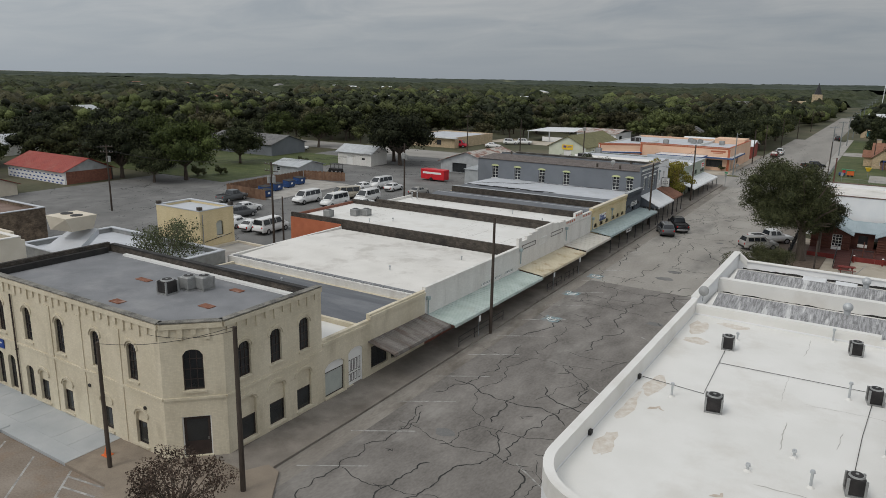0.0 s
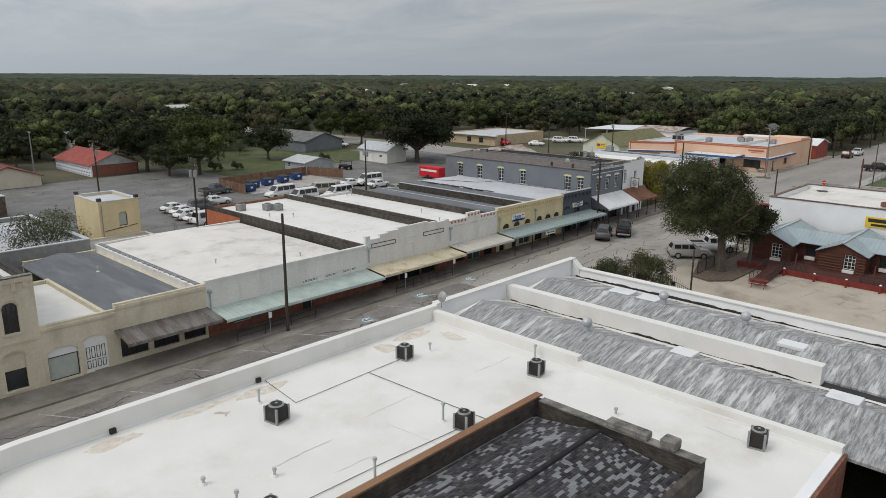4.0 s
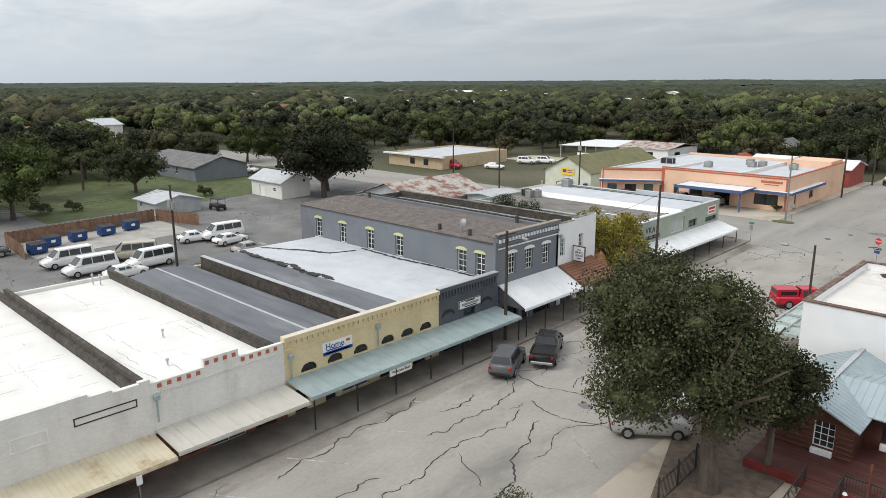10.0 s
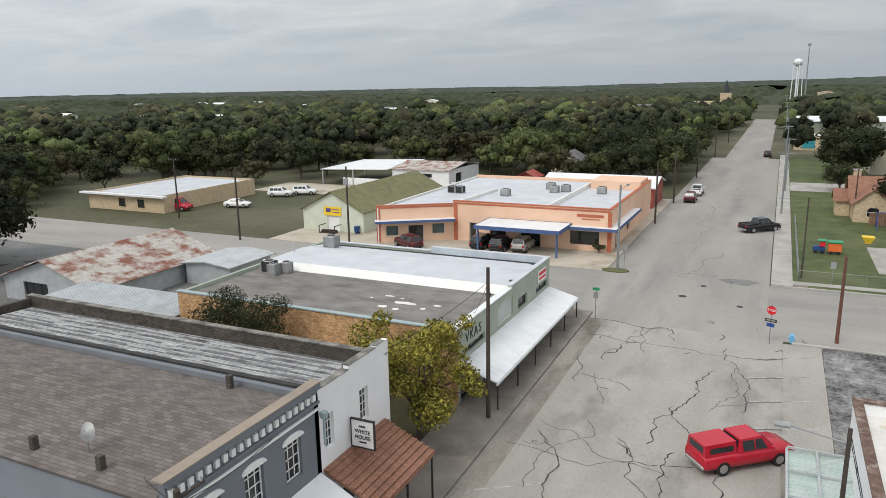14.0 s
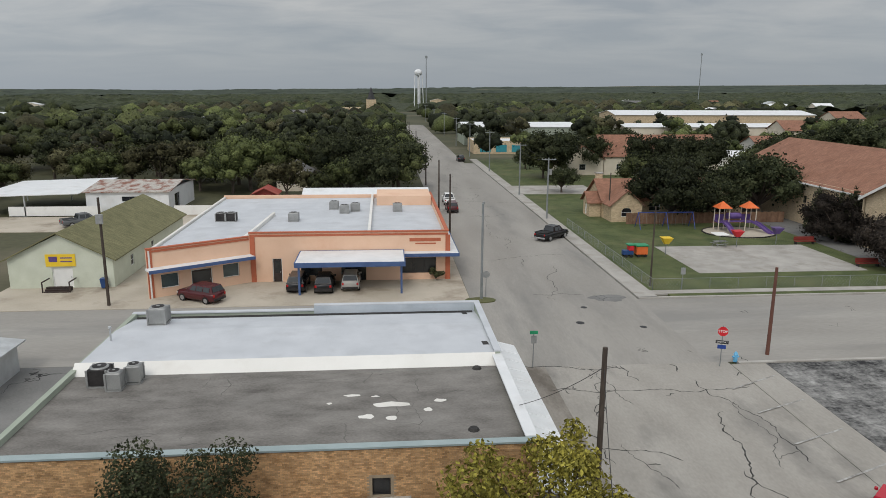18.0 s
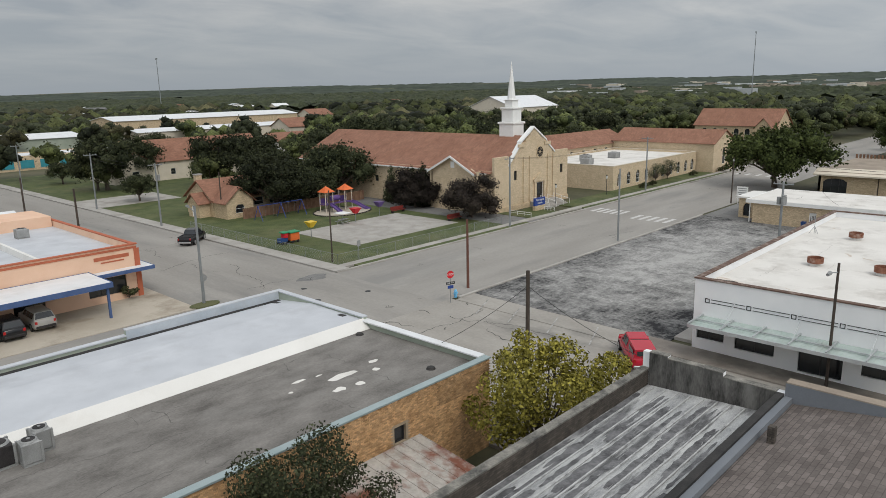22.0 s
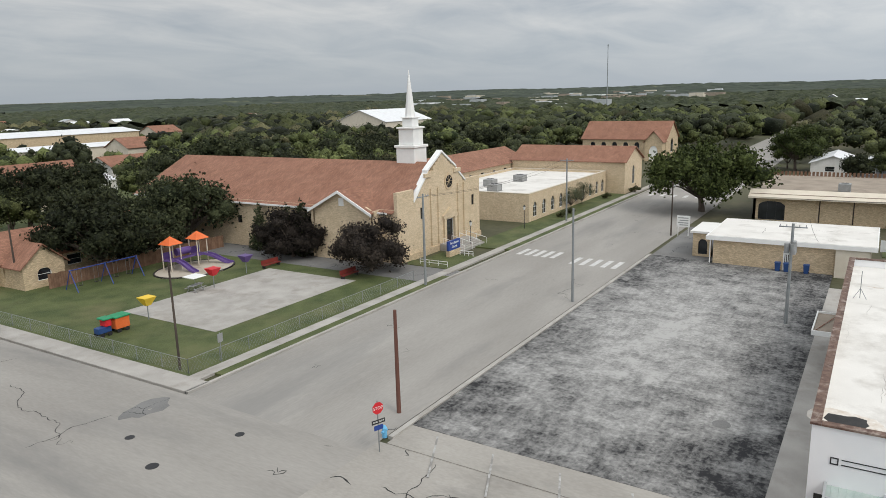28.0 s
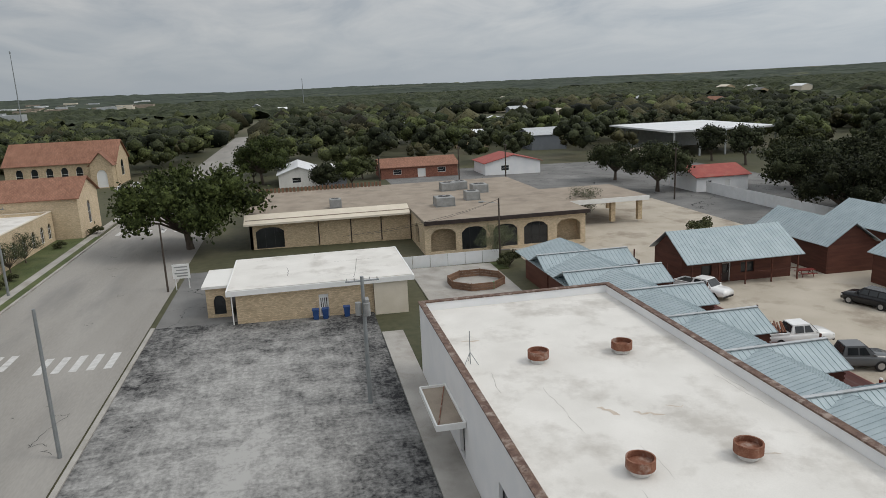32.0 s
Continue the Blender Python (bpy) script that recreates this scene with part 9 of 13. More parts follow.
SHAPES = {
    # body sections (x, half width, low, high); cabin (x, half width low, half width high, top)
    "sedan": (4.7, 0.9, [(-2.35, 0.72, 0.35, 0.85), (-2.2, 0.86, 0.26, 0.98), (-1.2, 0.9, 0.24, 1.0), (0.9, 0.9, 0.24, 0.98), (1.9, 0.86, 0.26, 0.88), (2.35, 0.68, 0.35, 0.72)],
              [(-1.85, 0.98), (-1.15, 1.42), (0.15, 1.45), (1.1, 0.96)], 0.33),
    "suv": (4.7, 0.94, [(-2.35, 0.8, 0.42, 1.05), (-2.25, 0.9, 0.32, 1.12), (-1.0, 0.94, 0.3, 1.14), (1.0, 0.94, 0.3, 1.12), (1.95, 0.9, 0.32, 1.05), (2.35, 0.74, 0.42, 0.86)],
            [(-2.25, 1.12), (-1.95, 1.72), (0.3, 1.76), (1.1, 1.1)], 0.37),
    "van": (5.7, 1.0, [(-2.85, 0.92, 0.4, 1.2), (-2.75, 0.98, 0.34, 1.28), (-1.0, 1.0, 0.32, 1.28), (1.2, 1.0, 0.32, 1.25), (2.35, 0.95, 0.34, 1.12), (2.85, 0.8, 0.42, 0.92)],
            [(-2.78, 1.27), (-2.62, 2.12), (1.0, 2.15), (1.95, 1.2)], 0.38),
    "pickup": (5.7, 0.98, [(-2.85, 0.9, 0.55, 1.1), (-2.78, 0.96, 0.42, 1.14), (-0.9, 0.98, 0.4, 1.16), (1.0, 0.98, 0.4, 1.15), (2.3, 0.95, 0.42, 1.1), (2.85, 0.82, 0.5, 0.95)],
               [(-0.85, 1.14), (-0.6, 1.82), (0.75, 1.86), (1.5, 1.13)], 0.4),
}


def car(shape, paint, label, category="car", cap=None, bed=True):
    """A vehicle at the origin facing +x, on its wheels."""
    ln, hw, body, cabin, wr = SHAPES[shape]
    t = thing({"suv": "suv", "van": "van", "pickup": "pickup_truck"}.get(shape, "car"), label, category, "parked vehicles")
    b = part("body", loft(bmesh.new(), [(x, sect(w, a, c)) for x, w, a, c in body]), PAINT[paint], t)
    flat(b.data)
    ctop = max(z for _, z in cabin)
    secs = []
    for x, z in cabin:
        base = cabin[0][1] - 0.06
        wl, wh = hw - 0.08, hw - 0.08 - 0.3 * max(0, z - base) / (ctop - base) * 0.75
        secs.append((x, [(-wl, base), (-wh, max(z, base + 0.02)), (wh, max(z, base + 0.02)), (wl, base)]))
    part("cabin", loft(bmesh.new(), secs), PAINT[paint], t)
    (x0, z0), (x1, z1), (x2, z2), (x3, z3) = cabin
    base = cabin[0][1]
    # side glass, screens
    for s in (-1, 1):
        n = 3 if shape in ("suv", "van") else 2
        xa, xb = x1 - 0.06 + (0.12 if shape != "van" else 0.2), x2 + 0.3
        for k in range(n):
            a = xa + (xb - xa) * k / n + 0.05
            c = xa + (xb - xa) * (k + 1) / n - 0.05
            zl, zh = base + 0.08, ctop - 0.14
            yl, yh = hw - 0.068, hw - 0.08 - 0.225 * (zh - base + 0.06) / (ctop - base + 0.06) + 0.012
            bm = bmesh.new()
            c2 = c if k < n - 1 else c - 0.28
            v = [bm.verts.new(q) for q in ((a, s * yl, zl), (c, s * yl, zl), (c2, s * yh, zh), (a, s * yh, zh))]
            w = [bm.verts.new((q.co.x, q.co.y - s * 0.02, q.co.z)) for q in v]
            bm.faces.new(v), bm.faces.new(w[::-1])
            for i in range(4):
                bm.faces.new((v[i], w[i], w[(i + 1) % 4], v[(i + 1) % 4]))
            bmesh.ops.recalc_face_normals(bm, faces=bm.faces[:])
            part("side_window", bm, M["glass"], t)
    for nm, (xa, za), (xb, zb) in (("windscreen", (x3, z3), (x2, z2)), ("rear_window", (x0, z0), (x1, z1))):
        bm = bmesh.new()
        s = 1 if nm == "windscreen" else -1
        pa = Vector((xa, 0, za)).lerp(Vector((xb, 0, zb)), 0.12) + Vector((0.03 * s, 0, 0.03))
        pb = Vector((xa, 0, za)).lerp(Vector((xb, 0, zb)), 0.88) + Vector((0.03 * s, 0, 0.03))
        v = [bm.verts.new(q) for q in ((pa.x, -hw + 0.2, pa.z), (pa.x, hw - 0.2, pa.z), (pb.x, hw - 0.36, pb.z), (pb.x, -hw + 0.36, pb.z))]
        w = [bm.verts.new((q.co.x - 0.02 * s, q.co.y, q.co.z - 0.015)) for q in v]
        bm.faces.new(v), bm.faces.new(w[::-1])
        for i in range(4):
            bm.faces.new((v[i], w[i], w[(i + 1) % 4], v[(i + 1) % 4]))
        bmesh.ops.recalc_face_normals(bm, faces=bm.faces[:])
        part(nm, bm, M["glass"], t)
    if shape == "pickup":
        if cap:
            part("bed_cap", loft(bmesh.new(), [(-2.8, [(-0.86, 1.12), (-0.72, 1.76), (0.72, 1.76), (0.86, 1.12)]), (-0.9, [(-0.88, 1.12), (-0.74, 1.82), (0.74, 1.82), (0.88, 1.12)])]), PAINT[paint], t)
            for s in (-1, 1):
                part("side_window", bx(-2.5, -1.1, s * 0.835 - 0.012, s * 0.835 + 0.012, 1.3, 1.62), M["glass"], t)
            part("rear_window", bx(-2.815, -2.79, -0.6, 0.6, 1.3, 1.65), M["glass"], t)
        else:
            part("bed", bx(-2.66, -0.98, -0.78, 0.78, 1.165, 1.18), M["tyre"], t)
            for s in (-1, 1):
                part("bed_rail", bx(-2.75, -0.95, s * 0.86 - 0.06, s * 0.86 + 0.06, 1.15, 1.26), PAINT[paint], t)
            part("tailgate", bx(-2.84, -2.74, -0.8, 0.8, 0.8, 1.26), PAINT[paint], t)
    fx = ln / 2
    for s in (-1, 1):
        part("headlight", soft_box(fx - 0.3, fx - 0.06, s * (hw - 0.3) - 0.16, s * (hw - 0.3) + 0.16, body[-1][3] - 0.22, body[-1][3] - 0.05, 0.03), M["lamp_clear"], t)
        part("tail_light", soft_box(-fx - 0.01, -fx + 0.12, s * (hw - 0.22) - 0.1, s * (hw - 0.22) + 0.1, body[0][3] - 0.28, body[0][3] - 0.03, 0.02), M["lamp_red"], t)
        part("mirror", soft_box(x2 + 0.42, x2 + 0.56, s * (hw + 0.05) - 0.08, s * (hw + 0.05) + 0.08, base + 0.03, base + 0.2, 0.03), PAINT[paint], t)
    part("front_bumper", soft_box(fx - 0.14, fx + 0.03, -hw + 0.2, hw - 0.2, 0.36, 0.58, 0.04), M["ac_dark"], t)
    part("rear_bumper", soft_box(-fx - 0.05, -fx + 0.12, -hw + 0.16, hw - 0.16, 0.38, 0.6, 0.04), M["ac_dark"] if shape != "pickup" else M["rim"], t)
    for x in (-ln * 0.30, ln * 0.315):
        for s in (-1, 1):
            w = part("wheel", rd((x, s * (hw - 0.22), wr), (x, s * (hw + 0.005), wr), wr, n=18), M["tyre"], t)
            part("rim", rd((x, s * (hw - 0.02), wr), (x, s * (hw + 0.015), wr), wr * 0.62, n=14), M["rim"], w)
    return t


def park(ob, x, y, turn, z=None):
    ob.matrix_basis = pose(x, y, (lay(y) if z is None else z) + 0.01, 0, 0, turn)
    return ob


white_van = park(car("van", "white", "white passenger van parked in the rear car park", "van"), -84, 85.6, 180 + 92)
for x, y, a in ((-78.4, 86.1, 272), (-76.3, 92, 274)):
    copy_thing(white_van, pose(x, y, lay(y) + 0.01, 0, 0, a))
park(car("van", "beige", "pale cream passenger van parked in the rear car park", "van"), -81.2, 92, 246)
copy_thing(white_van, pose(-83.1, 104.8, lay(104) + 0.01, 0, 0, 268))
white_sedan = park(car("sedan", "white", "white saloon car in the rear car park"), -79.5, 104.0, 95)
for x, y, a in ((-74, 88.2, 95), (-84.2, 101.6, 80), (-85.9, 67.5, 100), (-82.4, 67.2, 100), (-79.5, 66.4, 100), (-76.2, 66.3, 98), (-86.7, 75.0, 82)):
    copy_thing(white_sedan, pose(x, y, lay(y) + 0.01, 0, 0, a))
park(car("suv", "grey", "dark grey car in the rear car park"), -84.0, 71.2, 85)
copy_thing(white_van, pose(-73.2, 66.8, lay(66) + 0.01, 0, 0, 95))
park(car("sedan", "silver", "silver saloon car in the rear car park"), -73.2, 103.2, 90)
dark_pickup = park(car("pickup", "grey", "dark grey pickup truck by the plank fence", "truck"), -95.3, 79.6, 92)
park(car("pickup", "black", "black pickup truck parked at the kerb", "truck"), -26.9, 101.2, 180 - 62)
park(car("suv", "grey", "dark grey car parked at the kerb"), -27.6, 97.3, 180 - 65)
park(car("pickup", "red", "red pickup truck with a red bed cap", "truck", cap=True), -16.3, 126.5, 40)
park(car("pickup", "black", "black pickup truck stopped on the north street", "truck"), -17.3, 191.2, 42)
silver_suv = park(car("suv", "silver", "silver estate car parked beneath the oak"), -15.2, 95.6, 37)
park(car("pickup", "white", "white pickup truck parked beneath the oak", "truck"), -14.4, 100.2, 40)
park(car("suv", "dark_red", "dark red car on the forecourt"), -57.6, 165.2, 150)
black_suv = park(car("suv", "black", "black four-wheel drive with a rear spare wheel"), -48.8, 168.9, 88)
copy_thing(black_suv, pose(-46.1, 168.4, 0.66, 0, 0, 90))
park(car("suv", "silver", "grey car beneath the drive canopy"), -43.5, 169.2, 90)
white_pickup = park(car("pickup", "white", "white pickup truck in the cabin yard", "truck"), 37.1, 93.9, 204)
ut = park(car("pickup", "white", "white utility truck with a loaded bed", "truck"), 22.9, 94.5, 263)
bm = bmesh.new()
for k in range(7):
    rod(bm, (-2.4 + 0.22 * k, -0.5, 1.2), (-2.2 + 0.2 * k, 0.4 - 0.1 * (k % 3), 1.75 + 0.12 * (k % 2)), 0.08, n=6)
load = new("load", bm_mesh("load", bm))
load.data.materials.append(M["rust"])
load.parent = ut
copy_thing(dark_pickup, pose(17.7, 94.0, lay(94) + 0.04, 0, 0, 252))["label"] = "dark grey pickup truck beside the cabins"
park(car("suv", "black", "black car in the cabin yard"), 29.5, 81.5, 20)
ws = park(car("suv", "white", "white car angle-parked by the corner building"), -49.8, 15.7, 127)
copy_thing(ws, pose(-54.3, 16.0, -0.99, 0, 0, 127))
copy_thing(dark_pickup, pose(-60.8, 16.2, -0.99, 0, 0, 127))["label"] = "dark pickup angle-parked on the side street"
park(car("van", "red", "red van by the tan clinic", "van"), -108.6, 176.2, 10)
copy_thing(white_sedan, pose(-100.5, 182.4, 0.66, 0, 0, 15))
copy_thing(ws, pose(-101, 195, 0.66, 0, 0, 20))
copy_thing(ws, pose(-98, 198.5, 0.66, 0, 0, 20))
copy_thing(ws, pose(-138.3, 141.8, 0.4, 0, 0, 25))
copy_thing(dark_pickup, pose(-84.2, 204.6, 0.66, 0, 0, 40))["label"] = "grey pickup truck on the gravel drive"
copy_thing(white_pickup, pose(-28.6, 222, 0.66, 0, 0, 90))["label"] = "white pickup truck on the north street"
park(car("suv", "dark_red", "dark red car on the north street"), -28.8, 214, 90)
park(car("suv", "black", "black car far along the north street"), -18.5, 296, 92)
for x, y in ((140, 168), (146, 172), (152, 170)):
    copy_thing(white_pickup, pose(x, y, 0.66, 0, 0, 20))["label"] = "white pickup truck near the chapel"
gator = thing("utility_buggy", "dark green open utility buggy", "vehicle", at=(-102.5, 114.8, lay(114)))
part("body", soft_box(-104, -101, 114, 115.4, lay(114) + 0.5, lay(114) + 1.0, 0.08), M["ac_dark"], gator)
for x in (-103.7, -101.4):
    for y in (114.0, 115.3):
        part("wheel", rd((x, y, lay(114) + 0.35), (x, y + 0.2, lay(114) + 0.35), 0.35, n=12), M["tyre"], gator)
        part("frame_post", rd((x + 0.2, y + 0.1, lay(114) + 1.0), (x + 0.2, y + 0.1, lay(114) + 1.9), 0.04), M["ac_dark"], gator)
part("roof", bx(-103.7, -101.0, 114, 115.5, lay(114) + 1.9, lay(114) + 1.96), M["ac_dark"], gator)
sgn = thing("red_trailer", "red and white advertising trailer behind the grey building", "trailer", at=(-80, 118.5, lay(118)))
part("body", soft_box(-82.5, -77, 117.6, 119.6, 0.4, 2.4, 0.06), M["sign_red"], sgn)
part("wheel", rd((-80, 117.5, 0.45), (-80, 117.75, 0.45), 0.38, n=12), M["tyre"], sgn)
part("lettering", bx(-82, -77.6, 117.57, 117.598, 1.5, 1.9), M["white"], sgn)

# ---- poles, lamps and wires ----
def pole(x, y, h, label, mat="pole_wood", r=0.15, arms=0, cans=0, turn=0, top_box=False, lamp=None):
    z = lay(y)
    t = thing("utility_pole", label, "utility pole", "street poles", at=(x, y, z))
    part("shaft", rd((x, y, z - 0.1), (x, y, z + h), r, r * 0.72, 10), M[mat], t)
    u = Vector((math.cos(radians(turn)), math.sin(radians(turn)), 0))
    c = Vector((x, y, 0))
    for k in range(arms):
        zz = z + h - 0.3 - 0.85 * k
        bm = bmesh.new()
        rod(bm, c - u * 1.1 + Vector((0, 0, zz)), c + u * 1.1 + Vector((0, 0, zz)), 0.06, n=6)
        part("crossarm", bm, M[mat], t)
        for s in (-1.0, -0.5, 0.5, 1.0):
            q = c + u * s + Vector((0, 0, zz + 0.06))
            part("insulator", rd(q, q + Vector((0, 0, 0.16)), 0.04, 0.025, 6), M["ac_metal"], t)
    for k in range(cans):
        q = c + Matrix.Rotation(radians(120 * k + turn), 3, "Z") @ Vector((0.36, 0, z + h - 2.6))
        part("transformer", rd(q, q + Vector((0, 0, 0.85)), 0.22, n=12), M["ac_metal"], t)
    if top_box:
        part("meter_box", soft_box(x - 0.3, x + 0.3, y - 0.35, y - 0.05, z + h - 2.4, z + h - 1.5, 0.04), M["ac_metal"], t)
    if lamp is not None:
        d = Vector((math.cos(radians(lamp)), math.sin(radians(lamp)), 0))
        a = c + Vector((0, 0, z + h - 0.6))
        b = a + d * 1.9 + Vector((0, 0, 0.35))
        part("lamp_arm", rd(a, b, 0.035, n=6), M["steel"], t)
        part("lamp_head", rd(b, b + d * 0.55 - Vector((0, 0, 0.02)), 0.14, 0.1, 8), M["ac_metal"], t)
    return t


P_TOPS = [(-29.7, 49.6, 9.2), (-31.2, 101.3, 9.4), (-31.0, 125.8, 9.7), (-29.2, 21.5, 9.6)]
pole(-29.4, 21.4, 9.4, "dark wooden utility pole at the corner", arms=0, top_box=False)
pole(-37.3, 18.9, 7.6, "dark wooden pole beside the side street", r=0.13)
pole(-29.75, 49.7, 10.2, "tall dark wooden utility pole at the kerb")
pole(-31.2, 101.4, 9.2, "wooden utility pole with street lamp arm", arms=1, turn=90, lamp=-10)
pole(-30.9, 125.8, 9.9, "tall dark wooden utility pole by the market")
pole(-12.6, 114.6, 8.6, "thin dark pole before the white store", r=0.11, lamp=180)
pole(-10.4, 148.2, 7.0, "short red-brown wooden pole at the lot corner", "pole_red")
pole(-12.6, 167.2, 8.4, "thin dark lawn pole with a lamp head", r=0.1)
pole(-7.6, 79.3, 5.4, "slim dark pole beside the gate", r=0.1)
pole(18.4, 147.6, 9.3, "tall grey steel street lamp beside the parking lot", "steel", 0.13)
pole(16.4, 163.6, 10.0, "grey steel power pole with crossarm at the church kerb", "steel", 0.15, arms=1, turn=0)
pole(58.8, 164.6, 10.0, "grey steel power pole with crossarm near the hall", "steel", 0.15, arms=1, turn=90)
pole(55.3, 147.4, 7.6, "dark pole with curved street lamp", r=0.12, lamp=200)
pole(20.9, 128.75, 9.0, "grey pole carrying transformers and meter boxes", "steel", 0.16, arms=1, cans=3, turn=90, top_box=True)
pole(55.8, 109.4, 8.0, "dark wooden pole behind the court", r=0.12, lamp=90)
pole(-30.75, 163.7, 9.4, "grey steel pole at the forecourt corner", "steel", 0.14, lamp=80)
pole(-14.7, 205.6, 9.6, "grey pole with crossarm on the north street", "steel", 0.15, arms=1, cans=1)
for y in (231, 270, 310, 350, 400, 460, 530, 620):
    pole(-14.2, y, 9.8, "grey pole with crossarm on the north street", "steel", 0.15, arms=1)
for y in (191.8, 211, 246, 290, 340):
    pole(-31.2, y, 8.8, "dark wooden pole on the north street")
pole(-65.7, 164, 10.2, "dark wooden pole with a meter box by the hall", top_box=True)
pole(-81.4, 161, 10, "dark wooden pole on the west street")
pole(-102.5, 170.8, 9.6, "dark wooden pole with crossarm by the clinic", arms=1)
pole(-68.2, 91.4, 10.4, "wooden pole with lamp and sign behind the shops", cans=1, top_box=True)
pole(-67.4, 61.5, 10.6, "wooden pole with crossarms and transformers in the alley", arms=2, cans=3, turn=0)
pole(-66.6, 62.4, 6.2, "short dark pole in the alley", r=0.12)
pole(-103.6, 62.9, 10.2, "wooden pole with crossarm and transformers near the red barn", arms=2, cans=2, turn=20)
pole(-146, 66, 9, "grey wooden pole with crossarm", "steel", arms=1)
pole(-5.2, 204.4, 7.4, "dark pole beside the cottage", r=0.12)
for k, (x, y) in enumerate(((104, 118), (118, 100), (118, 90), (92, 66), (86, 44))):
    pole(x, y, 9.4, "dark wooden pole among the eastern houses", arms=1)
cur = bpy.data.curves.new("wires", "CURVE")
cur.dimensions, cur.bevel_depth = "3D", 0.014


def wire(p, q, sag=0.5):
    s = cur.splines.new("POLY")
    s.points.add(8)
    for k in range(9):
        f = k / 8
        v = Vector(p).lerp(Vector(q), f)
        s.points[k].co = (v.x, v.y, v.z - sag * 4 * f * (1 - f), 1)


for o in (-0.9, 0.9):
    wire((-75.1 + o, 65.7, 9.3), (-114.2 + o, 67.3, 8.4), 1.2)
    wire((-75.1 + o, 65.7, 9.3), (-68.2 + o * 0.4, 91.4, 9.7), 0.8)
    wire((16.4 + o, 163.6, 10.4), (58.8, 164.6 + o, 10.4), 0.9)
    wire((-14.7 + o, 205.6, 9.9), (-14.2 + o, 231, 10.1), 0.6)
    wire((31.2, 128.3 + o, 9.9), (55.8, 109.4, 7.9), 0.5)
wire((-29.4, 21.4, 8.2), (-36, 21.1, 6.6), 0.3)
wire((-29.4, 21.4, 8.4), (-37.3, 18.9, 6.5), 0.4)
wire((-31.2, 101.4, 8.6), (-33, 108, 7.2), 0.2)
wire((-31.2, 101.4, 8.6), (-34.5, 103, 7.8), 0.1)
wire((-30.9, 125.8, 9.2), (-33.6, 130, 5.6), 0.2)
wire((-30.9, 125.8, 9.2), (-33.2, 117, 7.6), 0.3)
wire((31.2, 128.3, 8), (41.5, 128, 3.8), 0.3)
wobj = new("power_lines", cur)
cur.materials.append(M["black"])
tagged(wobj, "thin black power lines between the poles", "power lines", kind="stuff")

# ---- roof machines ----
def ac_unit(x, y, z, s=0.42, h=0.8, label="dark square air conditioner on the white roof", dark=True, turn=0):
    t = thing("air_conditioner", label, "air conditioner", "rooftop air conditioners")
    part("pad", bx(-s * 1.1, s * 1.1, -s * 1.1, s * 1.1, 0, 0.08), M["ac_metal"], t)
    part("casing", soft_box(-s, s, -s, s, 0.081, h, 0.05), M["ac_dark" if dark else "ac_metal"], t)
    for sx in (-1, 1):
        for sy in (-1, 1):
            part("corner_post", bx(sx * s - 0.05, sx * s + 0.05, sy * s - 0.05, sy * s + 0.05, 0.1, h - 0.02), M["ac_metal"], t)
    part("top_ring", rd((0, 0, h), (0, 0, h + 0.06), s * 0.98, s * 0.9, 18), M["ac_metal"], t)
    part("fan_grille", rd((0, 0, h + 0.061), (0, 0, h + 0.08), s * 0.72, n=16), M["ac_dark"], t)
    part("fan_hub", rd((0, 0, h + 0.081), (0, 0, h + 0.11), s * 0.2, n=10), M["ac_metal"], t)
    t.matrix_basis = pose(x, y, z, 0, 0, turn)
    return t


for x, y in ((-8.75, 34.9), (-9.85, 44.6), (-2.8, 48.2), (-1.6, 40.7), (-2.1, 30.2), (9.3, 48.8)):
    ac_unit(x, y, 4.07, 0.34 if x != -8.75 else 0.4, 0.85, turn=10)
for x, y in ((-55.2, 135.2), (-54.2, 134.5), (-53.5, 135.4)):
    ac_unit(x, y, 5.1, 0.5 if x == -55.2 else 0.36, 1.0, "grey air conditioner on the gravel roof", x == -55.2)
ac_unit(-54.9, 144.4, 5.4, 0.55, 1.1, "pale metal roof fan box", False)
for x, y in ((-41.6, 28.3), (-40.8, 28.9), (-42.0, 26.9)):
    ac_unit(x, y, 6.45, 0.45, 0.9, "grey air conditioner on the tar roof", y < 28)
for x, y in ((-58, 66.3), (-57, 67.2), (-60.2, 63.8)):
    ac_unit(x, y, 3.6, 0.42, 0.85, "grey air conditioner on the white shop roof", False)
for x, y in ((-59.2, 182.6), (-58.0, 182.6), (-50.7, 182.2), (-45, 187.4), (-43.7, 188.8), (-38.3, 188.4), (-46.5, 190.5)):
    ac_unit(x, y, 5.15, 0.55, 1.0, "grey air conditioner on the peach building", x < -55)
for x, y, s in ((79.9, 127.4, 0.8), (74.5, 112.2, 1.3), (89.2, 108.6, 1.1), (90, 106.4, 1.1), (78.1, 107.2, 1.0), (85, 104.3, 1.2)):
    ac_unit(x, y, 4.5, s, 1.3, "large pale grey roof air conditioner", False)
for x, y in ((66, 182), (74, 180), (60, 178)):
    ac_unit(x, y, 4.8, 0.9, 1.2, "pale grey air conditioner on the hall roof", False)
cu = thing("evaporative_cooler", "large pale boxy cooler on a roof frame", "cooler", at=(-67, 36, 3.45))
bm = bmesh.new()
v0 = [bm.verts.new(c) for c in ((-69.0, 34.3, 5.9), (-66.4, 34.9, 5.9), (-66.4, 37.0, 5.9), (-69.0, 37.0, 5.9))]
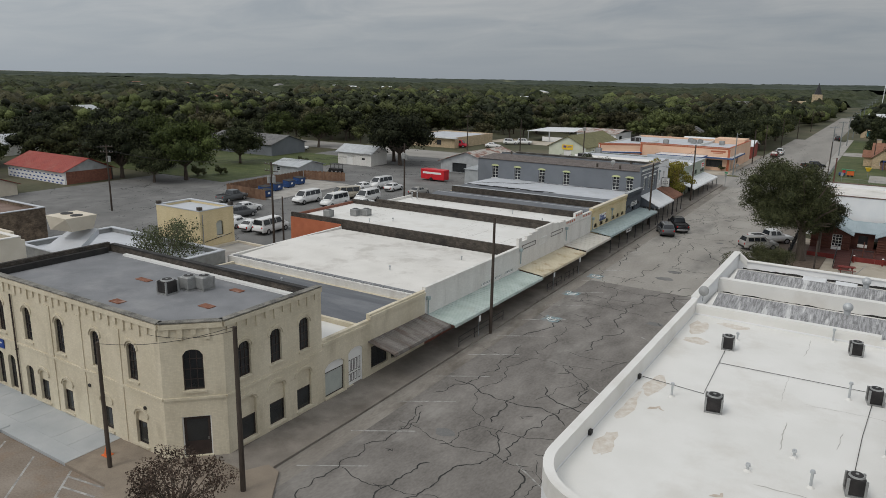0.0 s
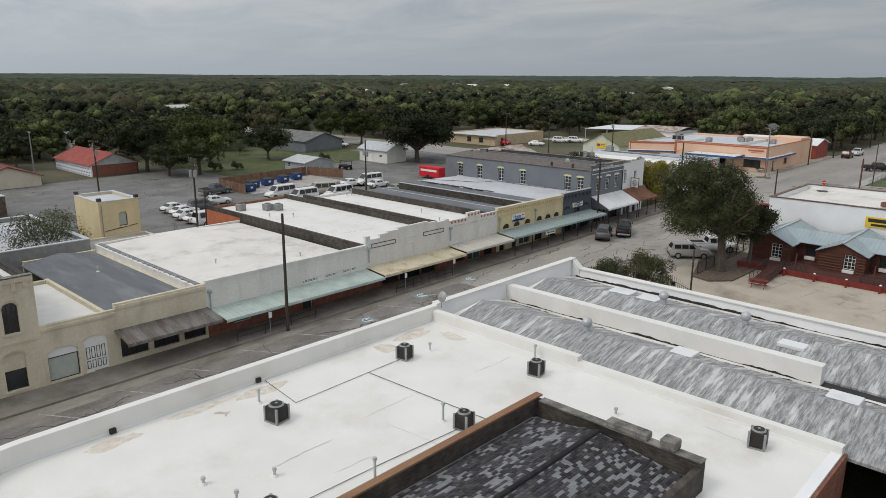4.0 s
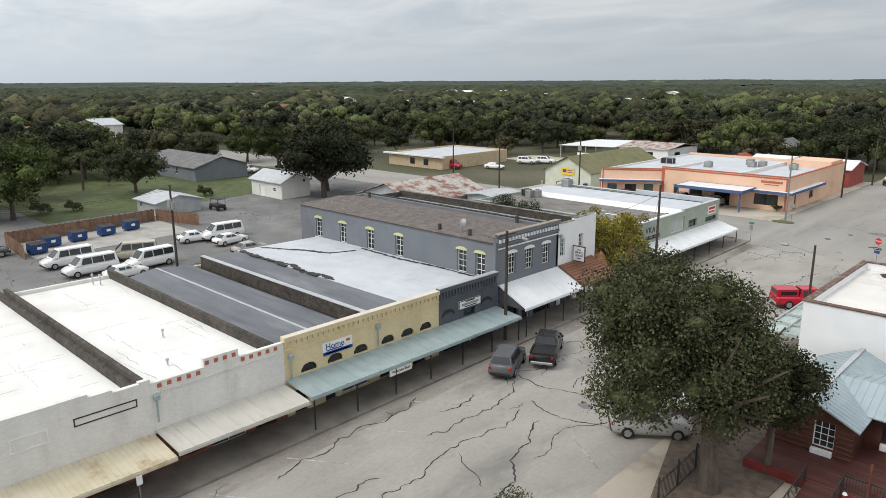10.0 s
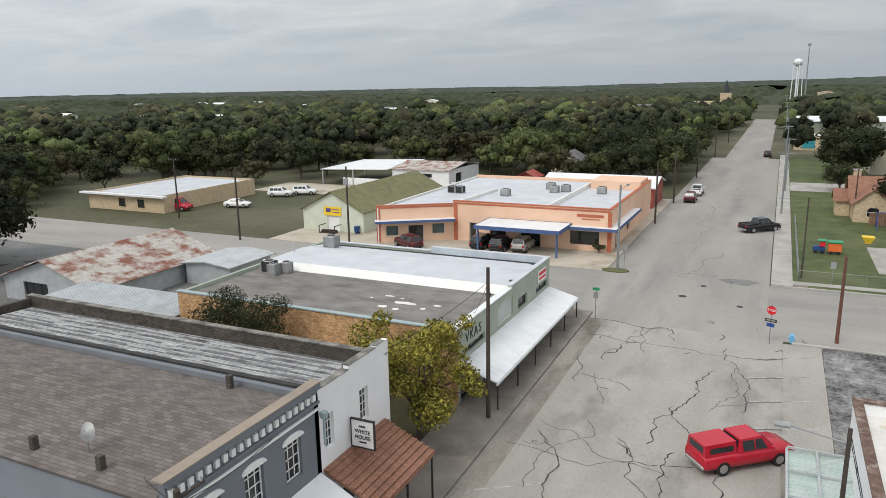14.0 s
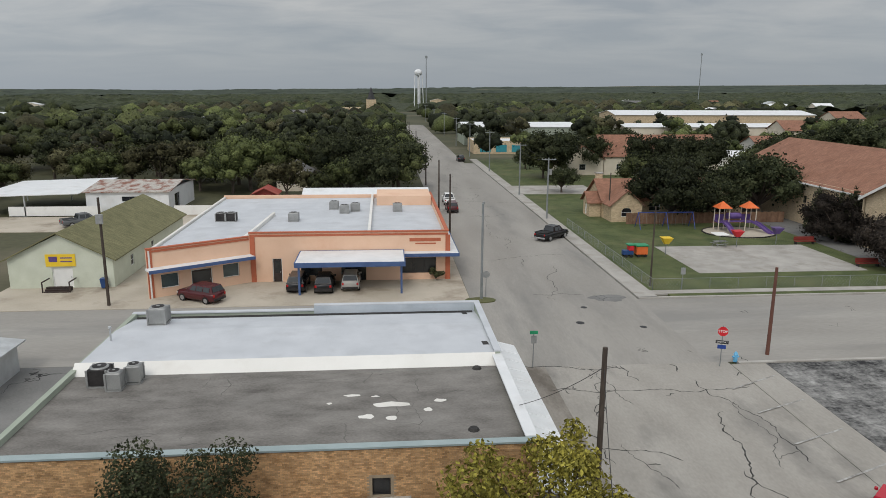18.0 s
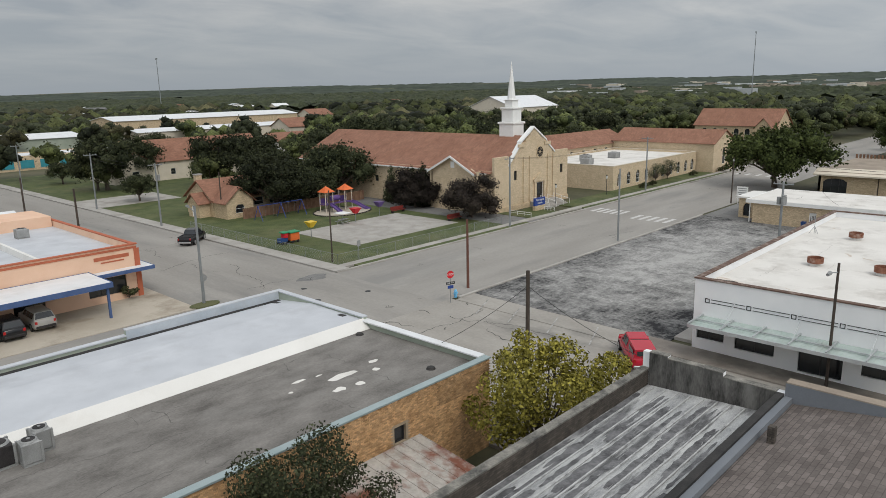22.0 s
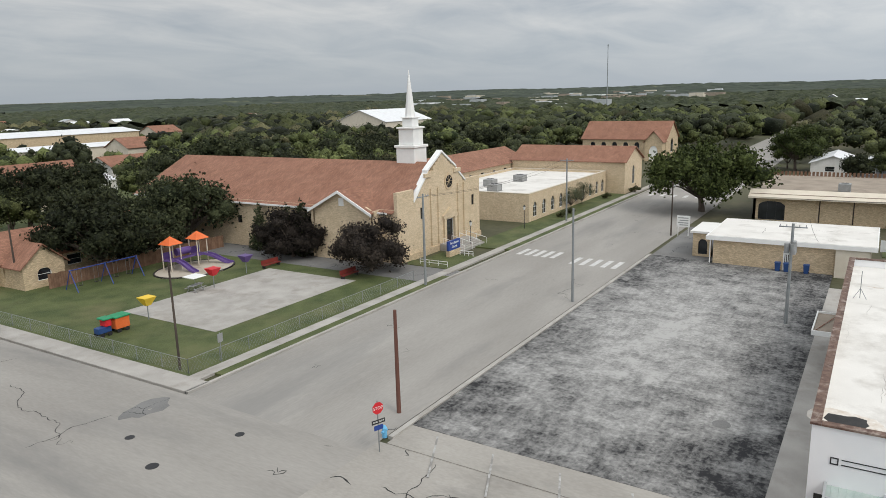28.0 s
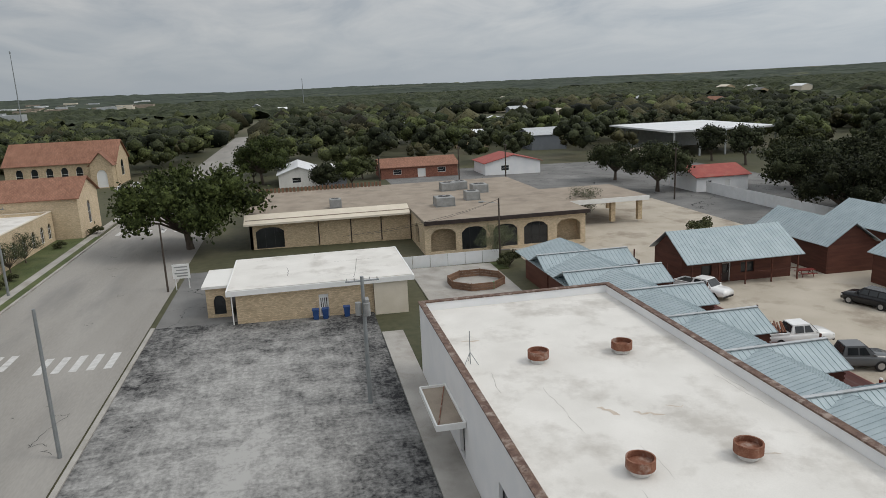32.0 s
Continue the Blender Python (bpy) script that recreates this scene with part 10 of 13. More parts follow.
v1 = [bm.verts.new(c) for c in ((-69.2, 34.1, 7.3), (-65.9, 34.1, 7.3), (-65.9, 37.2, 7.3), (-69.2, 37.2, 7.3))]
bm.faces.new(v0[::-1]), bm.faces.new(v1)
for k in range(4):
    bm.faces.new((v0[k - 1], v0[k], v1[k], v1[k - 1]))
part("casing", bm, M["beige"], cu)
for x in (-68.4, -66.8):
    part("fan_opening", rd((x, 35.7, 7.302), (x, 35.7, 7.36), 0.55, n=16), M["ac_dark"], cu)
part("intake", bx(-69.15, -69.0, 34.6, 36.6, 6.1, 7.1), M["ac_dark"], cu)
bm = bmesh.new()
solid(bm, (-70.0, 33.8, 3.9), (-65.2, 33.8, 3.9), (-65.9, 37.2, 5.89), (-69.4, 37.2, 5.89), 0.6)
part("stand", bm, M["silver_roof"], cu)
for x, y in ((-59.2, 33.2), (-58.2, 33.5)):
    ac_unit(x, y, 3.75, 0.5, 1.1, "pale air conditioner behind the parapet", False)


def pipe_vent(x, y, z, h, label="thin metal vent pipe with a cap", r=0.06):
    t = thing("vent_pipe", label, "vent pipe", "roof vent pipes", at=(x, y, z))
    part("pipe", rd((x, y, z), (x, y, z + h), r, n=8), M["galv"], t)
    part("cap", rd((x, y, z + h), (x, y, z + h + 0.12), r * 1.9, r * 1.5, 10), M["galv"], t)
    part("boot", rd((x, y, z), (x, y, z + 0.1), r * 3.0, r * 1.4, 10), M["white_roof"], t)


for x, y, h in ((-11.0, 35.3, 0.7), (-9.6, 46.5, 0.45), (-4.2, 50.0, 0.8), (-2.8, 40.5, 0.9), (-3.7, 29.7, 0.7), (-1.0, 34.5, 1.2), (-6.2, 29.6, 0.25), (3.0, 47.0, 0.3), (-4.6, 32.0, 0.3)):
    pipe_vent(x, y, 4.07, h)
for x, y, z, h in ((-40, 49, 3.3, 0.4), (-36.5, 56, 3.3, 0.4), (-45, 40.3, 3.35, 0.4), (-54, 64, 3.6, 0.4), (-52, 66, 3.6, 0.4), (-42, 78, 3.8, 0.5), (-58.5, 79.5, 3.8, 0.9), (-57.9, 79.9, 3.8, 0.9), (-37, 76, 3.8, 0.4), (-56.6, 140.6, 5.4, 1.0)):
    pipe_vent(x, y, z, h)
for x, y in ((-36.0, 128.6), (-34.9, 135.9)):
    t = thing("roof_drain", "small dark roof drain cover", "roof drain", "roof drains", at=(x, y, 5.1))
    part("cover", rd((x, y, 5.101), (x, y, 5.22), 0.28, 0.2, 10), M["black"], t)
cd = bpy.data.curves.new("conduit", "CURVE")
cd.dimensions, cd.bevel_depth = "3D", 0.015
for line in (((-13.1, 37.0), (-9.6, 36.6), (-9.8, 41.7), (-9.9, 44.2)), ((-9.8, 41.7), (-5.4, 41.9), (-1.1, 42.1)), ((-1.7, 40.3), (-2.0, 36), (-2.2, 31.0))):
    s = cd.splines.new("POLY")
    s.points.add(len(line) - 1)
    for k, (x, y) in enumerate(line):
        s.points[k].co = (x, y, 4.12, 1)
tagged(new("roof_conduit", cd), "thin dark conduit lying across the white roof", "conduit", kind="stuff")
cd.materials.append(M["ac_dark"])
for x, y, z in ((-38.0, 103.6, 7.9), (-12.9, 51.0, 5.2)):
    t = thing("satellite_dish", "small grey satellite dish", "satellite dish", at=(x, y, z))
    part("mast", rd((x, y, z - 0.2), (x, y, z + 0.5), 0.03), M["steel"], t)
    bm = bmesh.new()
    bmesh.ops.create_cone(bm, cap_ends=True, segments=18, radius1=0.38, radius2=0.1, depth=0.14, matrix=Matrix.Translation((x, y, z + 0.6)) @ Matrix.Rotation(radians(70), 4, "X"))
    part("dish", bm, M["ac_metal"], t)
an = thing("roof_antenna", "thin roof antenna on a tripod", "antenna", at=(13.9, 123.3, 5.15))
part("mast", rd((13.9, 123.3, 5.15), (13.9, 123.3, 7.2), 0.025), M["steel"], an)
for k in range(3):
    a = 2.094 * k
    part("leg", rd((13.9 + 0.5 * math.cos(a), 123.3 + 0.5 * math.sin(a), 5.15), (13.9, 123.3, 5.9), 0.02), M["steel"], an)

# ---- street signs and markings ----
def post_sign(name, label, x, y, h, group="street signs"):
    t = thing(name, label, "sign", group, at=(x, y, lay(y)))
    part("post", rd((x, y, lay(y)), (x, y, lay(y) + h), 0.035), M["steel"], t)
    return t


sx, sy = -15.2, 146.2
t = post_sign("stop_sign", "red stop sign over a one way plate", sx, sy, 3.2)
nd = Vector((-0.35, -0.94, 0)).normalized()
uu = Vector((nd.y, -nd.x, 0))
zc = lay(sy) + 2.75
bm = bmesh.new()
ring8 = [(0.38 * math.cos(math.pi / 8 + math.pi / 4 * k), 0.38 * math.sin(math.pi / 8 + math.pi / 4 * k)) for k in range(8)]
c0 = Vector((sx, sy, zc)) + nd * 0.05
f0 = [bm.verts.new(c0 + uu * a + Vector((0, 0, b))) for a, b in ring8]
f1 = [bm.verts.new(c0 - nd * 0.015 + uu * a + Vector((0, 0, b))) for a, b in ring8]
bm.faces.new(f0), bm.faces.new(f1[::-1])
for k in range(8):
    bm.faces.new((f0[k], f1[k], f1[(k + 1) % 8], f0[(k + 1) % 8]))
bmesh.ops.recalc_face_normals(bm, faces=bm.faces[:])
part("plate", bm, M["sign_red"], t, "red eight-sided plate")
pr = (sx - 0.5 * -uu.x, sy)
m_s = Matrix(((-uu.x, nd.x, 0, c0.x), (-uu.y, nd.y, 0, c0.y), (0, 0, 1, zc), (0, 0, 0, 1)))
letters("STOP", t, "white", 0.27, m_s @ Matrix.Translation((0, 0.012, 0)), 0.004)
part("street_plate", bx(-0.45, 0.45, -0.02, 0.0, -0.95, -0.7, m=m_s), M["dark_steel"], t)
letters("ONE WAY", t, "white", 0.16, m_s @ Matrix.Translation((0, 0.006, -0.825)), 0.003)
part("street_plate", bx(-0.3, 0.3, -0.02, 0.0, -1.35, -1.05, m=m_s), M["sign_blue"], t)
t = post_sign("street_sign", "pole with green street name plates", -29.2, 147.0, 2.9)
part("name_plate", bx(-29.5, -28.9, 146.96, 146.99, lay(147) + 2.6, lay(147) + 2.85), M["sign_green"], t)
part("plate", bx(-29.4, -29.0, 146.9, 146.93, lay(147) + 1.9, lay(147) + 2.5), M["ac_metal"], t)
t = post_sign("street_sign", "small grey sign plate on a post by the lawn", -9.9, 165.6, 2.4)
part("plate", bx(-10.15, -9.65, 165.53, 165.57, 2.3, 3.0), M["ac_metal"], t)
t = post_sign("street_sign", "round grey sign on a post at the forecourt", -30.2, 164.5, 2.5)
part("plate", rd((-30.2, 164.42, 2.95), (-30.2, 164.45, 2.95), 0.36, n=16), M["ac_metal"], t)
for y in (63.9, 71.0, 48.2):
    t = post_sign("parking_sign", "small parking sign on a thin post", -30.1, y, 2.0)
    part("plate", bx(-30.03, -30.0, y - 0.15, y + 0.15, lay(y) + 1.5, lay(y) + 2.0), M["white"], t)
t = thing("billboard", "white lettered sign board on two posts", "sign", at=(55.9, 145.9, 0.3))
part("board", bx(55.85, 55.95, 145.0, 146.8, 1.7, 3.3), M["white"], t)
for y in (145.2, 146.6):
    part("post", rd((55.97, y, 0.2), (55.97, y, 3.3), 0.05), M["white"], t)
for k, z in enumerate((3.0, 2.65, 2.3, 2.0)):
    part("lettering", bx(55.835, 55.849, 145.2, 146.6 - 0.2 * (k % 2), z - 0.07, z + 0.07), M["ac_metal"], t)
hy = thing("fire_hydrant", "light blue fire hydrant", "hydrant", at=(-13.6, 147.0, 0.5))
part("barrel", rd((-13.6, 147.0, 0.45), (-13.6, 147.0, 1.05), 0.16, 0.14, 12), M["hydrant"], hy)
part("bonnet", rd((-13.6, 147.0, 1.051), (-13.6, 147.0, 1.25), 0.18, 0.05, 12), M["hydrant"], hy)
part("outlet", rd((-13.85, 147.0, 0.85), (-13.35, 147.0, 0.85), 0.08, n=8), M["hydrant"], hy)


def line(name, pts, w, mat, dz, label, category="road marking", group="road markings"):
    """A painted line on the paving."""
    bm = bmesh.new()
    for (xa, ya), (xb, yb) in pts:
        d = Vector((xb - xa, yb - ya, 0))
        n = Vector((-d.y, d.x, 0)).normalized() * w / 2
        cs_ = [(xa + n.x, ya + n.y), (xb + n.x, yb + n.y), (xb - n.x, yb - n.y), (xa - n.x, ya - n.y)]
        top = [bm.verts.new((x, y, lay(y) + dz + 0.004)) for x, y in cs_]
        low = [bm.verts.new((x, y, lay(y) + dz - 0.004)) for x, y in cs_]
        bm.faces.new(top), bm.faces.new(low[::-1])
        for i in range(4):
            bm.faces.new((top[i], low[i], low[(i + 1) % 4], top[(i + 1) % 4]))
    bmesh.ops.recalc_face_normals(bm, faces=bm.faces[:])
    tagged(hang(name, bm_mesh(name, bm), M[mat]), label, category, group)


for k in range(20):
    y = 25 + 4.9 * k
    line("parking_line", [((-29.0, y), (-25.6, y + 2.2))], 0.1, "paint_line", 0.0, "worn white parking stall line")
for k in range(8):
    y = 30 + 12 * k
    line("parking_line", [((-15.2, y), (-18.6, y + 2.2))], 0.1, "paint_line", 0.0, "worn white parking stall line")
for a, b in (((-12.0, 144.2), (-16.2, 142.2)), ((-12.2, 140.3), (-16.3, 138.6)), ((-12.2, 136.2), (-16.2, 134.6)), ((-12.2, 132.2), (-16.2, 130.6))):
    line("parking_line", [(a, b)], 0.12, "paint_line", 0.055, "white parking stall line beside the lot")
for k in range(5):
    y = 161.4 - 1.15 * k
    line("crosswalk_bar", [((34.6, y), (38.2, y))], 0.6, "cross_paint", 0.0, "worn white painted crosswalk bar")
for k in range(5):
    y = 153.6 - 1.3 * k
    line("crosswalk_bar", [((33.0, y), (36.6, y))], 0.6, "cross_paint", 0.0, "worn white painted crosswalk bar")
for k in range(6):
    line("crosswalk_bar", [((92.5, 161 - 2.2 * k), (95.5, 161 - 2.2 * k))], 0.7, "cross_paint", 0.0, "worn white painted crosswalk bar")
for x, y in ((-28.2, 64.2), (-28.3, 71.6), (-26.8, 56)):
    line("accessible_bay", [((x - 0.8, y), (x + 0.8, y))], 1.5, "blue_paint", 0.0, "faded blue accessible parking symbol")
    bm = bmesh.new()
    z = lay(y) + 0.008
    rod(bm, (x - 0.2, y, z), (x + 0.3, y, z), 0.05, n=4)
    rod(bm, (x + 0.3, y, z), (x + 0.55, y + 0.35, z), 0.05, n=4)
    rod(bm, (x - 0.2, y, z), (x - 0.25, y + 0.5, z), 0.05, n=4)
    for k in range(9):
        a0, a1 = 2.6 + k * 0.5, 3.1 + k * 0.5
        rod(bm, (x + 0.02 + 0.42 * math.cos(a0), y + 0.42 * math.sin(a0), z), (x + 0.02 + 0.42 * math.cos(a1), y + 0.42 * math.sin(a1), z), 0.045, n=4)
    tagged(hang("accessible_symbol", bm_mesh("accessible_symbol", bm), M["white"]), "white wheelchair symbol painted on the street", "road marking", "road markings")
for k in range(5):
    line("parking_line", [((-3.0 + 3.3 * k, 94.3), (-4.0 + 3.3 * k, 88.6))], 0.1, "paint_line", 0.03, "faint white stall line in the yard")
for k in range(7):
    line("parking_line", [((-42.15 - 3.1 * k, 17.3), (-38.46 - 3.4 * k, 13.4))], 0.12, "paint_line", 0.002, "white angled parking line by the corner")
line("hatched_bay", [((-38.95, 17.6), (-35.06, 13.36)), ((-35.06, 13.4), (-33.8, 15.1))] + [((-38.5 + 0.69 * k, 17.2 - 0.75 * k), (-35.9 + 0.35 * k, 17.6 - 0.75 * k)) for k in range(5)], 0.13, "paint_line", 0.002, "white hatched no parking bay by the corner")
for a, b in (((-86.5, 98), (-86.5, 110)), ((-70, 99.5), (-74, 108))):
    line("parking_line", [(a, b)], 0.1, "paint_line", -0.02, "white car park line")
for x, y, r in ((-23.0, 156.4, 0.38), (-21.5, 160.6, 0.3), (-1.9, 129.8, 0.55), (-17.8, 155, 0.3)):
    dz = 0.06 if y < 147 else 0.0
    t = thing("manhole_cover", "round iron manhole cover", "manhole", "manhole covers", at=(x, y, lay(y)))
    part("lid", rd((x, y, lay(y) + dz - 0.05), (x, y, lay(y) + dz + 0.012), r, n=18), M["dark_steel"] if dz == 0 else M["asphalt"], t)
rg = random.Random(9)
for x, y, w, d in ((-21.4, 78.3, 0.8, 0.6), (-21.6, 75.0, 1.0, 0.7), (-20, 96, 0.5, 0.4), (-22, 112, 0.6, 0.4), (-18.5, 60, 0.8, 0.5), (-18.4, 163.4, 1.9, 1.2), (-24, 33, 0.7, 0.5)):
    n = 14
    pts = [(x + w * (0.75 + 0.4 * rg.random()) * math.cos(6.283 * k / n), y + d * (0.75 + 0.4 * rg.random()) * math.sin(6.283 * k / n)) for k in range(n)]
    bm = bmesh.new()
    top = [bm.verts.new((px, py, lay(py) + 0.006)) for px, py in pts]
    low = [bm.verts.new((px, py, lay(py) - 0.01)) for px, py in pts]
    bm.faces.new(top), bm.faces.new(low[::-1])
    for i in range(n):
        bm.faces.new((top[i], low[i], low[(i + 1) % n], top[(i + 1) % n]))
    bmesh.ops.recalc_face_normals(bm, faces=bm.faces[:])
    tagged(hang("road_patch", bm_mesh("road_patch", bm), M["asphalt"]), "dark asphalt patch in the street", "road patch", "road patches")

# ---- fences, bins, playground ----
fence = thing("plank_fence", "brown vertical plank fence round the bin yard", "fence", at=(-97, 93, -0.2))
k = 0
for (xa, ya), (xb, yb) in (((-91.0, 83.0), (-101.2, 83.6)), ((-101.2, 83.6), (-102.0, 104.2)), ((-102.0, 104.2), (-93.2, 106.8))):
    ln = math.hypot(xb - xa, yb - ya)
    for j in range(int(ln / 0.3)):
        f = (j + 0.5) * 0.3 / ln
        x, y = xa + (xb - xa) * f, ya + (yb - ya) * f
        a = math.atan2(yb - ya, xb - xa)
        part("plank", bx(-0.14, 0.14, -0.015, 0.015, 0, 1.75 + 0.06 * math.sin(j * 2.3), m=Matrix.Translation((x, y, lay(y))) @ Matrix.Rotation(a, 4, "Z")), M["wood_fence"], fence)
sheet("bin_pad", "pale concrete pad before the plank fence", -101, -90.2, 84, 104.4, 0.02, "concrete", 0.2)


def dumpster(x, y, turn, s=1.0):
    t = thing("dumpster", "dark blue metal dumpster", "dumpster", "blue dumpsters")
    bm = bmesh.new()
    loft(bm, [(-0.95, [(-0.6, 0.15), (-0.75, 1.2), (0.6, 1.35), (0.6, 0.15)]), (0.95, [(-0.6, 0.15), (-0.75, 1.2), (0.6, 1.35), (0.6, 0.15)])])
    part("bin", bm, M["bin_blue"], t)
    bm = bmesh.new()
    solid(bm, (-0.97, -0.78, 1.24), (0.0, -0.78, 1.24), (0.0, 0.63, 1.4), (-0.97, 0.63, 1.4), 0.04)
    part("lid", bm, M["ac_dark"], t)
    bm = bmesh.new()
    solid(bm, (0.02, -0.78, 1.24), (0.97, -0.78, 1.24), (0.97, 0.63, 1.4), (0.02, 0.63, 1.4), 0.04)
    part("lid", bm, M["ac_dark"], t)
    for a in (-0.7, 0.7):
        for b in (-0.45, 0.45):
            part("caster", rd((a, b - 0.04, 0.09), (a, b + 0.04, 0.09), 0.09, n=8), M["tyre"], t)
        part("lift_pocket", bx(a * 1.45 - 0.06, a * 1.45 + 0.06, -0.4, 0.4, 0.6, 0.8), M["bin_blue"], t)
    part("lettering", bx(-0.25, 0.25, -0.71, -0.69, 0.6, 0.95), M["white"], t)
    t.matrix_basis = pose(x, y, lay(y) + 0.03, 0, 0, turn) @ Matrix.Scale(s, 4)
    return t


dumpster(-8.9, 78.2, 155)
for x, y, a in ((-93.0, 85, 95), (-95.8, 87.5, 95), (-96.5, 91, 95), (-97.2, 95, 95), (-98.2, 98.8, 95)):
    dumpster(x, y, a, 1.05)


def wheelie(x, y, z):
    t = thing("wheelie_bin", "blue wheeled rubbish bin", "bin", "wheeled bins")
    bm = bmesh.new()
    loft(bm, [(z_, [(-w, -w), (-w, w), (w, w), (w, -w)]) for z_, w in ((0.06, 0.22), (0.95, 0.3))])
    bmesh.ops.rotate(bm, cent=(0, 0, 0), matrix=Matrix.Rotation(radians(-90), 3, "Y"), verts=bm.verts[:])
    bmesh.ops.scale(bm, vec=(-1, 1, 1), verts=bm.verts[:])
    part("bin", bm, M["bin_blue"], t)
    part("lid", soft_box(-0.33, 0.33, -0.33, 0.33, 0.96, 1.05, 0.03), M["bin_blue"], t)
    for s in (-0.25, 0.25):
        part("wheel", rd((0.22, s - 0.03, 0.1), (0.22, s + 0.03, 0.1), 0.1, n=10), M["tyre"], t)
    t.matrix_basis = pose(x, y, z, 0, 0, 0)


for x, y in ((40.4, 131.8), (40.4, 130.9), (40.5, 128.9), (-68.3, 170.0)):
    wheelie(x, y, lay(y) + 0.06)

gate = thing("iron_gate", "black iron drive gate with an arched top", "gate", at=(-10.5, 81, lay(81)))
for k in range(17):
    f = k / 16
    x, y = -12.4 + 4.6 * f, 82.6 - 3.0 * f
    part("bar", rd((x, y, lay(81) + 0.1), (x, y, lay(81) + 1.5 + 0.4 * math.sin(math.pi * f)), 0.018, n=5), M["dark_steel"], gate)
for z in (0.2, 1.4):
    part("rail", rd((-12.4, 82.6, lay(81) + z), (-7.8, 79.6, lay(81) + z), 0.025), M["dark_steel"], gate)
part("plate", bx(-10.3, -9.9, 80.95, 81.0, lay(81) + 1.0, lay(81) + 1.4), M["dark_steel"], gate)
ifn = thing("iron_fence", "black iron fence round the oak bed", "fence", at=(-12.5, 95, lay(95)))
for (xa, ya), (xb, yb) in (((-11.2, 89.0), (-11.6, 106)), ((-13.6, 70.5), (-13.6, 82.5))):
    n = int(math.hypot(xb - xa, yb - ya) / 0.16)
    for j in range(n):
        f = j / n
        x, y = xa + (xb - xa) * f, ya + (yb - ya) * f
        part("picket" if j % 14 else "post", rd((x, y, lay(y)), (x, y, lay(y) + (1.5 if j % 14 else 1.7)), 0.012 if j % 14 else 0.05, n=4), M["dark_steel"], ifn)
    for z in (0.2, 1.35):
        part("rail", rd((xa, ya, lay(ya) + z), (xb, yb, lay(yb) + z), 0.022, n=5), M["dark_steel"], ifn)
bm = bmesh.new()
pts = [(-11.4, 88.2), (-9.4, 87.6), (-7.6, 89.4), (-7.3, 96.5), (-8.6, 106), (-13.8, 106), (-13.9, 96)]
prism(bm, pts, lay(95) - 0.3, lay(95) + 0.12)
tagged(hang("planting_bed", bm_mesh("planting_bed", bm), M["mulch"]), "brown leaf-strewn bed under the oak", "planting bed", kind="structure")

cl = thing("chain_link_fence", "chain link fence round the church lawn", "fence", at=(0, 166, 0.65))
for (xa, ya), (xb, yb) in (((-12.9, 165.8), (17.3, 165.8)), ((-12.9, 165.8), (-12.9, 200))):
    ln = math.hypot(xb - xa, yb - ya)
    n = int(ln / 3)
    for j in range(n + 1):
        f = j / n
        part("post", rd((xa + (xb - xa) * f, ya + (yb - ya) * f, 0.6), (xa + (xb - xa) * f, ya + (yb - ya) * f, 1.85), 0.03, n=6), M["steel"], cl)
    part("rail", rd((xa, ya, 1.82), (xb, yb, 1.82), 0.022, n=5), M["steel"], cl)
    bm = bmesh.new()
    d = Vector((xb - xa, yb - ya, 0)).normalized()
    m_ = int(ln / 0.35)
    for j in range(m_):
        p0 = Vector((xa, ya, 0.68)) + d * (j * 0.35)
        rod(bm, p0, p0 + d * 0.9 + Vector((0, 0, 1.1)), 0.006, n=3)
        rod(bm, p0 + d * 0.9, p0 + Vector((0, 0, 1.1)), 0.006, n=3)
    part("mesh", bm, M["steel"], cl)["kind"] = "stuff"
pf = thing("plank_fence", "brown wooden fence behind the playground", "fence", at=(8, 201, 0.65))
for j in range(86):
    x = -3.6 + 0.29 * j
    part("plank", bx(x, x + 0.27, 200.9, 200.94, 0.6, 2.35 + 0.04 * math.sin(j * 1.7)), M["wood_fence"], pf)
play = thing("play_structure", "playground frame with orange roofs and purple slides", "playground", at=(11, 194.5, 0.65))
for x in (8.6, 12.6):
    for dx in (-0.75, 0.75):
        for dy in (-0.75, 0.75):
            part("post", rd((x + dx, 195.4 + dy, 0.6), (x + dx, 195.4 + dy, 4.0), 0.07), M["beige"], play)
    part("platform", bx(x - 0.8, x + 0.8, 194.6, 196.2, 1.9, 2.02), M["purple"], play)
    bm = bmesh.new()
    v = [bm.verts.new((x + a, 195.4 + b, 4.0)) for a, b in ((-1.05, -1.05), (1.05, -1.05), (1.05, 1.05), (-1.05, 1.05))]
    t_ = bm.verts.new((x, 195.4, 4.95))
    for i in range(4):
        bm.faces.new((v[i], v[(i + 1) % 4], t_))
    bm.faces.new(v[::-1])
    part("roof", bm, M["orange_plastic"], play)
    part("guard_panel", bx(x - 0.8, x + 0.8, 196.2, 196.26, 2.05, 2.9), M["purple"], play)
part("bridge", bx(9.45, 11.75, 195.0, 195.9, 1.92, 2.02), M["purple"], play)
part("tunnel", rd((9.6, 195.9, 2.7), (11.6, 195.9, 2.7), 0.45, n=14), M["purple"], play)
